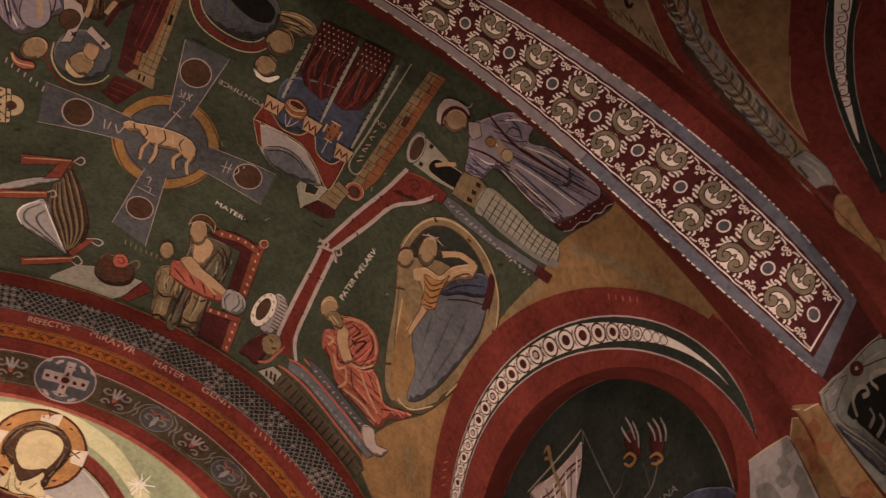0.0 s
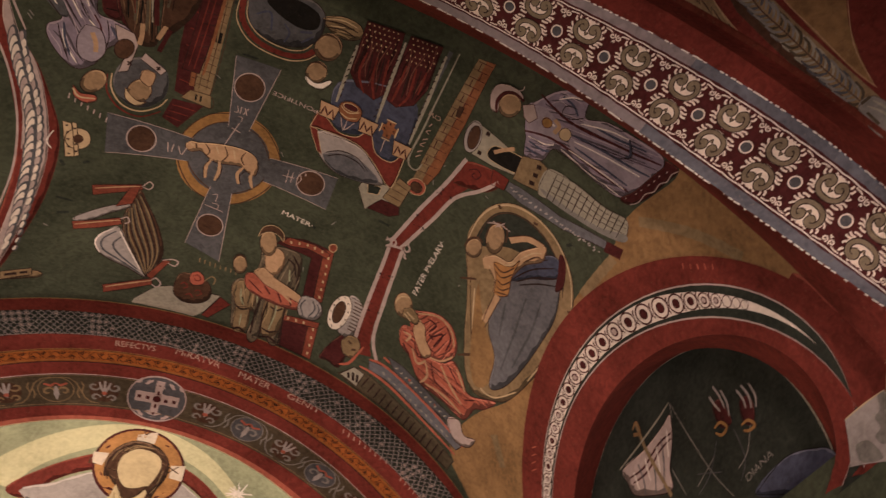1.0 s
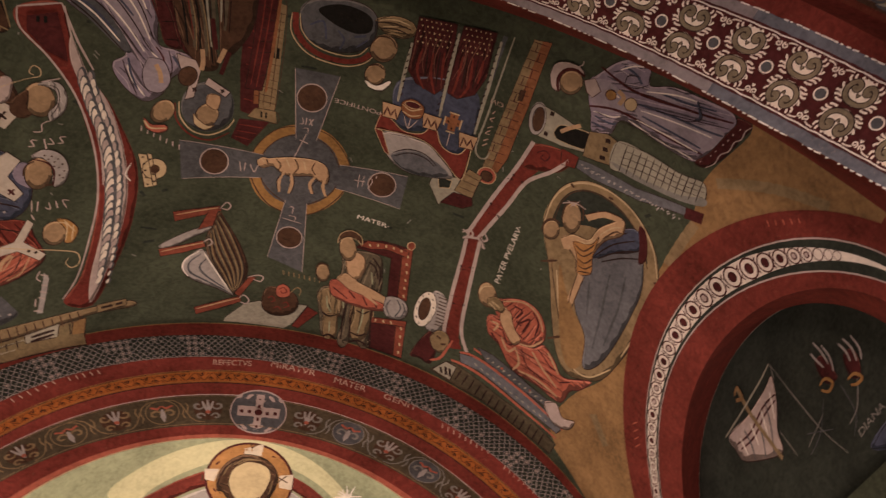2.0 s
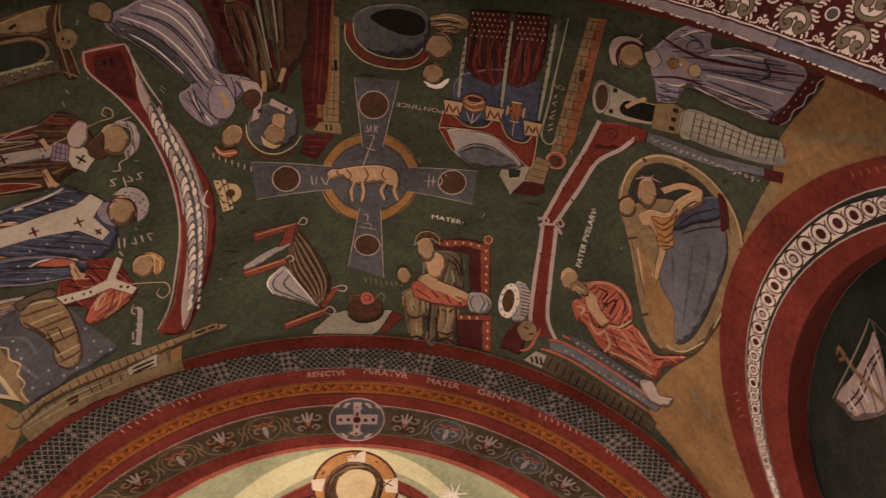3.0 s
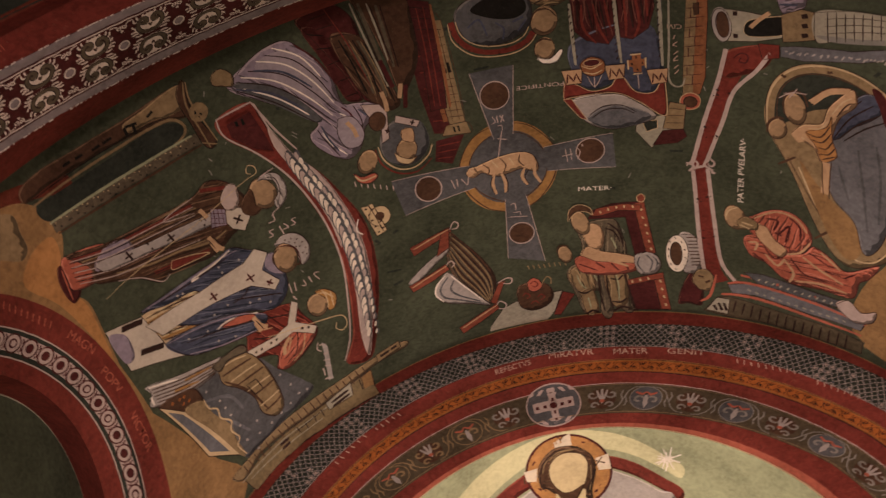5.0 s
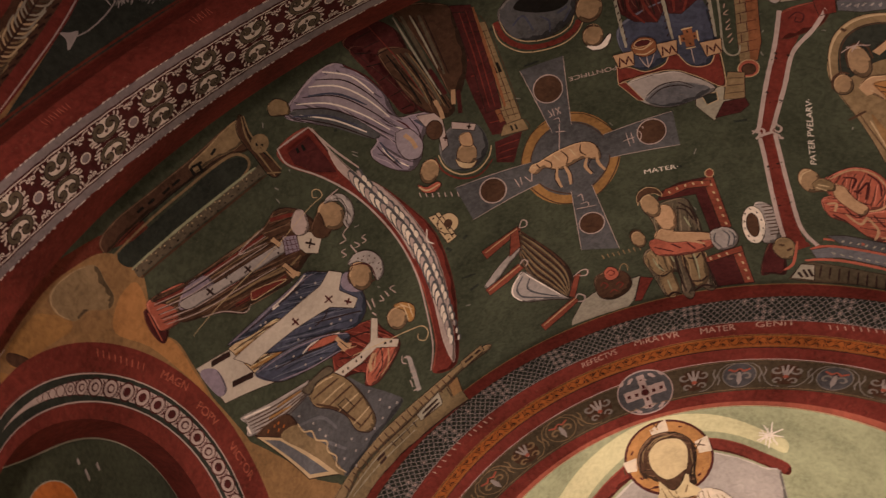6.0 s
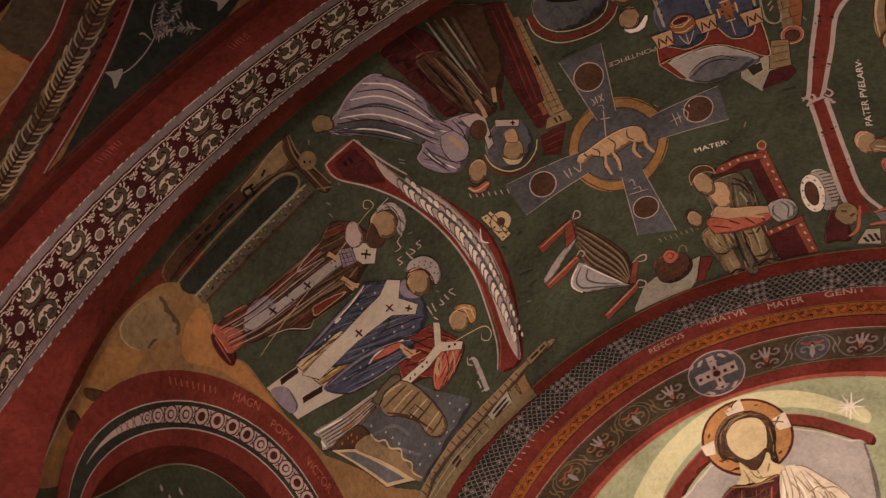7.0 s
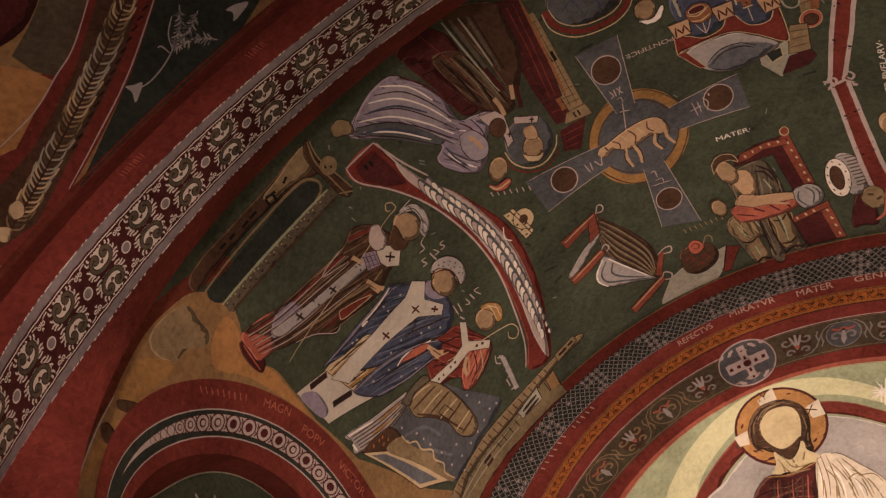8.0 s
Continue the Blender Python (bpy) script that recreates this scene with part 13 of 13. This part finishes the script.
# one half of a scroll, from its belly to its curled end: along the band, and out from its middle
HALF = [(0.0, 0.0135), (0.018, 0.0155), (0.034, 0.026), (0.041, 0.043), (0.036, 0.060), (0.023, 0.069), (0.0115, 0.061), (0.014, 0.049), (0.022, 0.051)]
LEAVES = [((0.040, 0.018), (0.052, 0.020), (0.062, 0.016)), ((0.044, 0.026), (0.056, 0.030), (0.066, 0.028)), ((0.030, 0.008), (0.042, 0.007), (0.053, 0.010)),
          ((0.047, 0.040), (0.056, 0.044), (0.060, 0.052)), ((0.044, 0.062), (0.052, 0.066), (0.053, 0.076)), ((0.034, 0.070), (0.041, 0.075), (0.041, 0.083)),
          ((0.020, 0.072), (0.022, 0.078), (0.018, 0.084)), ((0.008, 0.066), (0.008, 0.074), (0.005, 0.083))]
HEART_SHAPE = [(x * 0.8, 0.036 + (y - 0.043) * 0.8) for x, y in ((0.0, 0.034), (0.006, 0.041), (0.009, 0.047), (0.007, 0.052), (0.003, 0.052), (0.0, 0.049), (-0.003, 0.052), (-0.007, 0.052), (-0.009, 0.047), (-0.006, 0.041))]

k = 0
while k < 26:
    pitch = 0.179 if k < 8 else 0.195
    s = FIRST - 0.179 * min(k, 8) - 0.195 * max(0, k - 8)
    local = (TREES["soffit"](s, 0.0, 0) - TREES["soffit"](s, 1.0, 0)).length
    asp = 1.0 / local
    size = local * 0.343 / 0.089
    long_ = pitch / 0.184
    c = s - pitch * 0.5
    body, ground = (SCROLLPALE, CREAMWHITE) if k < 9 else (OLIVE, SCROLLWHITE)
    LAYER["now"] = 9
    dot("medallion_rim", ground, s, 0.5, 0.0205, asp)
    dot("medallion", SLATE if k < 9 else BORDER, s, 0.5, 0.0158, asp)
    fine, tips = [], []
    for sign in (-1, 1):
        wob = rng0.uniform(0.97, 1.03)

        def at(x, y):
            return (c + x * long_ * wob, 0.5 + sign * y * size * asp)

        oval_ = []
        for i in range(40):
            t = 2 * math.pi * i / 40
            oval_.append(at(0.0515 * math.cos(t) * (1 + 0.05 * math.sin(6 * t)), 0.043 + 0.0385 * math.sin(t)))
        LAYER["now"] = 9
        blob("leaf_ground", ground, oval_)
        for side_ in (-1, 1):
            for leaf_ in LEAVES:
                tips.append([at(side_ * x, y) for x, y in rounded(leaf_, False, 4)])
        half = rounded(HALF, False, 4)
        whole_ = [(-x, y) for x, y in half[:0:-1]] + half
        n = len(whole_)
        path = [at(x, y) for x, y in whole_]
        wide = [0.0118 + 0.0030 * abs(2 * i / (n - 1) - 1) ** 2 for i in range(n)]
        LAYER["now"] = 13
        swell("scroll_line", DARKLINE, path, [w + 0.0062 for w in wide], asp)
        for e in (path[0], path[-1]):
            dot("scroll_end_line", DARKLINE, e[0], e[1], 0.0104, asp, 10)
        swell("scroll", body, path, wide, asp)
        for e in (path[0], path[-1]):
            dot("scroll_end", body, e[0], e[1], 0.0078, asp, 10)
        blob("heart", MAROON if k >= 9 else DARKLINE, [at(x, y) for x, y in HEART_SHAPE])
        blob("heart_core", body, [at(x * 0.55, 0.037 + (y - 0.037) * 0.55) for x, y in HEART_SHAPE])
        for side_ in (-1, 1):
            x0, y0 = s + side_ * 0.011, 0.5 + sign * 0.070 * size * asp
            fine.append(spiral(x0, y0, 0.0095, 0.002, 1.57 * sign + 0.5 * side_ * sign, 1.2 * side_ * sign, asp, 14))
            fine.append([(x0 + side_ * 0.030, 0.5 + sign * 0.083 * size * asp), (x0 + side_ * 0.014, 0.5 + sign * 0.082 * size * asp), (x0 + side_ * 0.004, y0 + sign * 0.0085 * asp)])
        fine.append([(s, 0.5 + sign * 0.060 * size * asp), (s - 0.004, 0.5 + sign * 0.052 * size * asp)])
        fine.append([(s, 0.5 + sign * 0.060 * size * asp), (s + 0.004, 0.5 + sign * 0.052 * size * asp)])
    LAYER["now"] = 8
    joined("leaf_tips", ground, tips, 0.0062, asp)
    joined("curls", ground, fine, 0.0042, asp)
    k += 1

# worn letters on the red margin
TREES["t_margin"] = along(t2, t3)[0]
owner_on(t_arch, "t_margin")
MARKS = [[(s + 0.011 * i, 0.55), (s + 0.011 * i + 0.003 * (i % 3 - 1), 0.80)] for s, n in ((-1.62, 9), (-1.05, 7), (-0.72, 4)) for i in range(n)]
joined("worn_lettering", ROSE, MARKS, 0.0022, 1 / 0.07)

# ---- apse arch bands ----
for k in range(7):
    TREES["ring%d" % k] = along(ring_curves[k], ring_curves[k + 1], Vector((0, -1, 0)))[0]

owner_on(apse_arch, "ring1")
ASP = 1 / 0.18
rng = random.Random(7)
net, knots, stars = [], [], []
step = 0.034
for i in range(-70, 70):
    s = i * step
    for r in range(4):
        w = 0.14 + 0.24 * r
        j = rng.uniform(-0.002, 0.002)
        for g in (-1, 1):
            net.append([(s - 0.017, w - 0.12 * g), (s - 0.006 + j, w - 0.05 * g), (s + 0.006 + j, w + 0.05 * g), (s + 0.017, w + 0.12 * g)])
        knots.append([(s - 0.004, w), (s + 0.004, w)])
        run_ = (i + 200) % 11 in (0, 1, 2)
        if run_ and rng.random() < 0.75 or rng.random() < 0.10:
            for t in range(3):
                ca, sa = 0.0115 * math.cos(t * 1.047 + 0.5), 0.0115 * math.sin(t * 1.047 + 0.5) * ASP
                stars.append([(s + 0.017 - ca, w - sa), (s + 0.017 + ca, w + sa)])
joined("lattice", VEIL, net, 0.0036, ASP)
joined("lattice_knot", BLUE, knots, 0.006, ASP)
joined("lattice_star", PINK, stars, 0.0042, ASP)
ring_strip("line", PINK, -2.3, 2.3, 0.975, 0.993)
owner_on(apse_arch, "ring0")
ring_strip("line", OCHRE, -2.5, 2.5, 0.0, 0.07)
owner_on(apse_arch, "ring2")
ring_strip("line", GOLD, -2.1, 2.1, 0.95, 0.985)
owner_on(apse_arch, "ring3")
asp3 = 1 / 0.10
ring_strip("line", DARKLINE, -2.1, 2.1, 0.0, 0.03)
ring_strip("line", GOLD, -2.1, 2.1, 0.06, 0.11)
ring_strip("line", GOLD, -2.1, 2.1, 0.89, 0.94)
vine, leaves = [], []
for i in range(-46, 47):
    s, g = i * 0.046, (1 if i % 2 else -1)
    vine.append([(s - 0.023, 0.5 - 0.24 * g), (s - 0.014, 0.5 - 0.02 * g), (s, 0.5 + 0.20 * g), (s + 0.012, 0.5 + 0.29 * g), (s + 0.023, 0.5 + 0.24 * g)])
    for q in range(4):
        leaves.append([(s - 0.002, 0.5 - 0.02 * g), (s - 0.012 + 0.008 * q, 0.5 - (0.16 + 0.04 * (q % 2)) * g), (s - 0.016 + 0.011 * q, 0.5 - (0.25 + 0.06 * (q % 3)) * g)])
    leaves.append([(s - 0.018, 0.5 + 0.12 * g), (s - 0.012, 0.5 + 0.30 * g)])
joined("vine", DARKLINE, vine, 0.0042, asp3)
joined("vine_leaf", DARKLINE, leaves, 0.0042, asp3)
owner_on(apse_arch, "ring4")
ring_strip("line", DARKLINE, -2.0, 2.0, 0.0, 0.08)
ring_strip("line", PINK, -2.0, 2.0, 0.95, 1.0)
owner_on(apse_arch, "ring5")
asp5 = 1 / 0.205
ring_strip("line", TAN, -1.9, 1.9, 0.03, 0.045)
ring_strip("line", TAN, -1.9, 1.9, 0.945, 0.965)
for i in range(-7, 8):
    if i == 0:
        continue
    s = i * 0.222 + (0.03 if i > 0 else -0.03)
    LAYER["now"] = 3
    up = 1 if i % 2 else -1
    tone = GREY if i > -2 else TAN
    if i % 2 == 0:
        dot("roundel_rim", tone, s, 0.5, 0.083, asp5, 28)
        dot("roundel", SLATE if i > 0 else LEAFGREEN, s, 0.5, 0.078, asp5, 28)
        for sx in (-1, 1):
            paint_line("curl", tone, spiral(s + sx * 0.036, 0.5 - 0.06 * up, 0.030, 0.008, 1.57 + 1.57 * sx, -0.85 * sx * up, asp5, 12), 0.013, asp5)
            paint_line("petal", ROSE, [(s, 0.5 + 0.20 * up), (s + sx * 0.022, 0.5 + 0.12 * up), (s + sx * 0.052, 0.5 + 0.20 * up)], 0.015, asp5)
        blob("bud", VEIL, [(s, 0.5 - 0.34 * up), (s + 0.014, 0.5 - 0.16 * up), (s + 0.008, 0.5 + 0.06 * up), (s, 0.5 + 0.12 * up), (s - 0.008, 0.5 + 0.06 * up), (s - 0.014, 0.5 - 0.16 * up)])
        dot("knot", BROWN, s, 0.5 + 0.14 * up, 0.008, asp5, 8)
    else:
        dot("field", BROWN, s, 0.5, 0.070, asp5, 20)
        for sx in (-1, 1):
            paint_line("curl", tone, spiral(s + sx * 0.048, 0.5 - 0.14 * up, 0.030, 0.007, 1.57 + 1.57 * sx, -0.9 * sx * up, asp5, 12), 0.013, asp5)
            paint_line("curl", tone, spiral(s + sx * 0.040, 0.5 + 0.22 * up, 0.024, 0.006, 1.57 + 1.57 * sx, 0.9 * sx * up, asp5, 12), 0.012, asp5)
            paint_line("petal", VEIL, [(s, 0.5 + 0.10 * up), (s + sx * 0.016, 0.5 - 0.10 * up), (s + sx * 0.026, 0.5 - 0.28 * up)], 0.013, asp5)
        paint_line("petal", VEIL, [(s, 0.5 + 0.16 * up), (s, 0.5 - 0.10 * up), (s, 0.5 - 0.32 * up)], 0.014, asp5)
        dot("bud", ROSE, s, 0.5 + 0.08 * up, 0.012, asp5)
    if i != -1:
        LAYER["now"] = 2
        paint_line("tendril", tone, [(s + 0.02, 0.5 + 0.40 * up), (s + 0.06, 0.5 + 0.37 * up), (s + 0.09, 0.5 + 0.24 * up), (s + 0.111, 0.5), (s + 0.132, 0.5 - 0.24 * up), (s + 0.162, 0.5 - 0.37 * up), (s + 0.202, 0.5 - 0.40 * up)], 0.007, asp5)
        paint_line("tendril_leaf", tone, [(s + 0.118, 0.5 - 0.06 * up), (s + 0.126, 0.5 + 0.12 * up), (s + 0.116, 0.5 + 0.26 * up)], 0.009, asp5)
        paint_line("tendril_leaf", tone, [(s + 0.104, 0.5 + 0.06 * up), (s + 0.096, 0.5 - 0.12 * up), (s + 0.106, 0.5 - 0.26 * up)], 0.009, asp5)
owner_on(apse_arch, "ring6")
ring_strip("worn_edge", ROSE, -1.8, 1.8, 0.70, 0.93)
ring_strip("worn_edge", CREAM, -1.8, 1.8, 0.95, 1.0)

# ---- crescent bands round the niches ----
for niche, side in zip([o for o in scene.objects if o.name.startswith("side_niche")], ("right", "left")):
    sgn = 1
    l1, l2 = (niche_line(side, k, 161, None, 0.007) for k in (1, 2))
    TREES["crescent"] = along(l1, l2)[0]
    _, lo, hi = along(l1, l2)
    owner_on(niche, "crescent")
    white_at = lambda s: (TREES["crescent"](s, 0, 0) - TREES["crescent"](s, 1, 0)).length
    n = int((lo + hi) / 0.015)
    ring_strip("edge", PINK, -lo + 0.02, hi - 0.02, 0.0, 0.05)
    ring_strip("edge", PINK, -lo + 0.02, hi - 0.02, 0.95, 1.0)
    s0, s1 = -lo * 0.74, hi * 0.97
    part = lambda s: min(1.0, max(0.0, (s - s0) / (lo * 0.42))) * min(1.0, max(0.0, (s1 - s) / (hi * 0.2)))
    band = bmesh.new()
    row = None
    for i in range(241):
        s = s0 + (s1 - s0) * i / 240
        q = (0.345 if side == "right" else 0.29) * part(s) + 0.004
        ends = [band.verts.new((s, 0.49 - q, 0)), band.verts.new((s, 0.49 + q, 0))]
        if row:
            band.faces.new((row[0], row[1], ends[1], ends[0]))
        row = ends
    lay("white_band", band, SCROLLWHITE if side == "right" else PINK)
    s = -lo * 0.56
    while s < hi * 0.9:
        wide = white_at(s) * max(0.25, part(s))
        r = max(0.012, wide * 0.335)
        a_ = 1 / max(0.03, white_at(s))
        LAYER["now"] = 6
        dot("bead_line", MAROON, s, 0.49, r * 1.06, a_)
        dot("bead_ring", SCROLLWHITE if side == "right" else PINK, s, 0.49, r * 0.88, a_)
        if wide > 0.07:
            dot("bead_line", MAROON, s, 0.49, r * 0.52, a_)
            dot("bead_core", PINK, s + r * 0.05, 0.49, r * 0.34, a_) if rng.random() < 0.5 else None
            paint_line("spandrel", MAROON, [(s + r * 1.02, 0.24), (s + r * 1.25, 0.34), (s + r * 1.1, 0.42)], 0.007, a_)
            paint_line("spandrel", MAROON, [(s + r * 1.02, 0.74), (s + r * 1.25, 0.64), (s + r * 1.1, 0.56)], 0.007, a_)
        s += r * 2.3
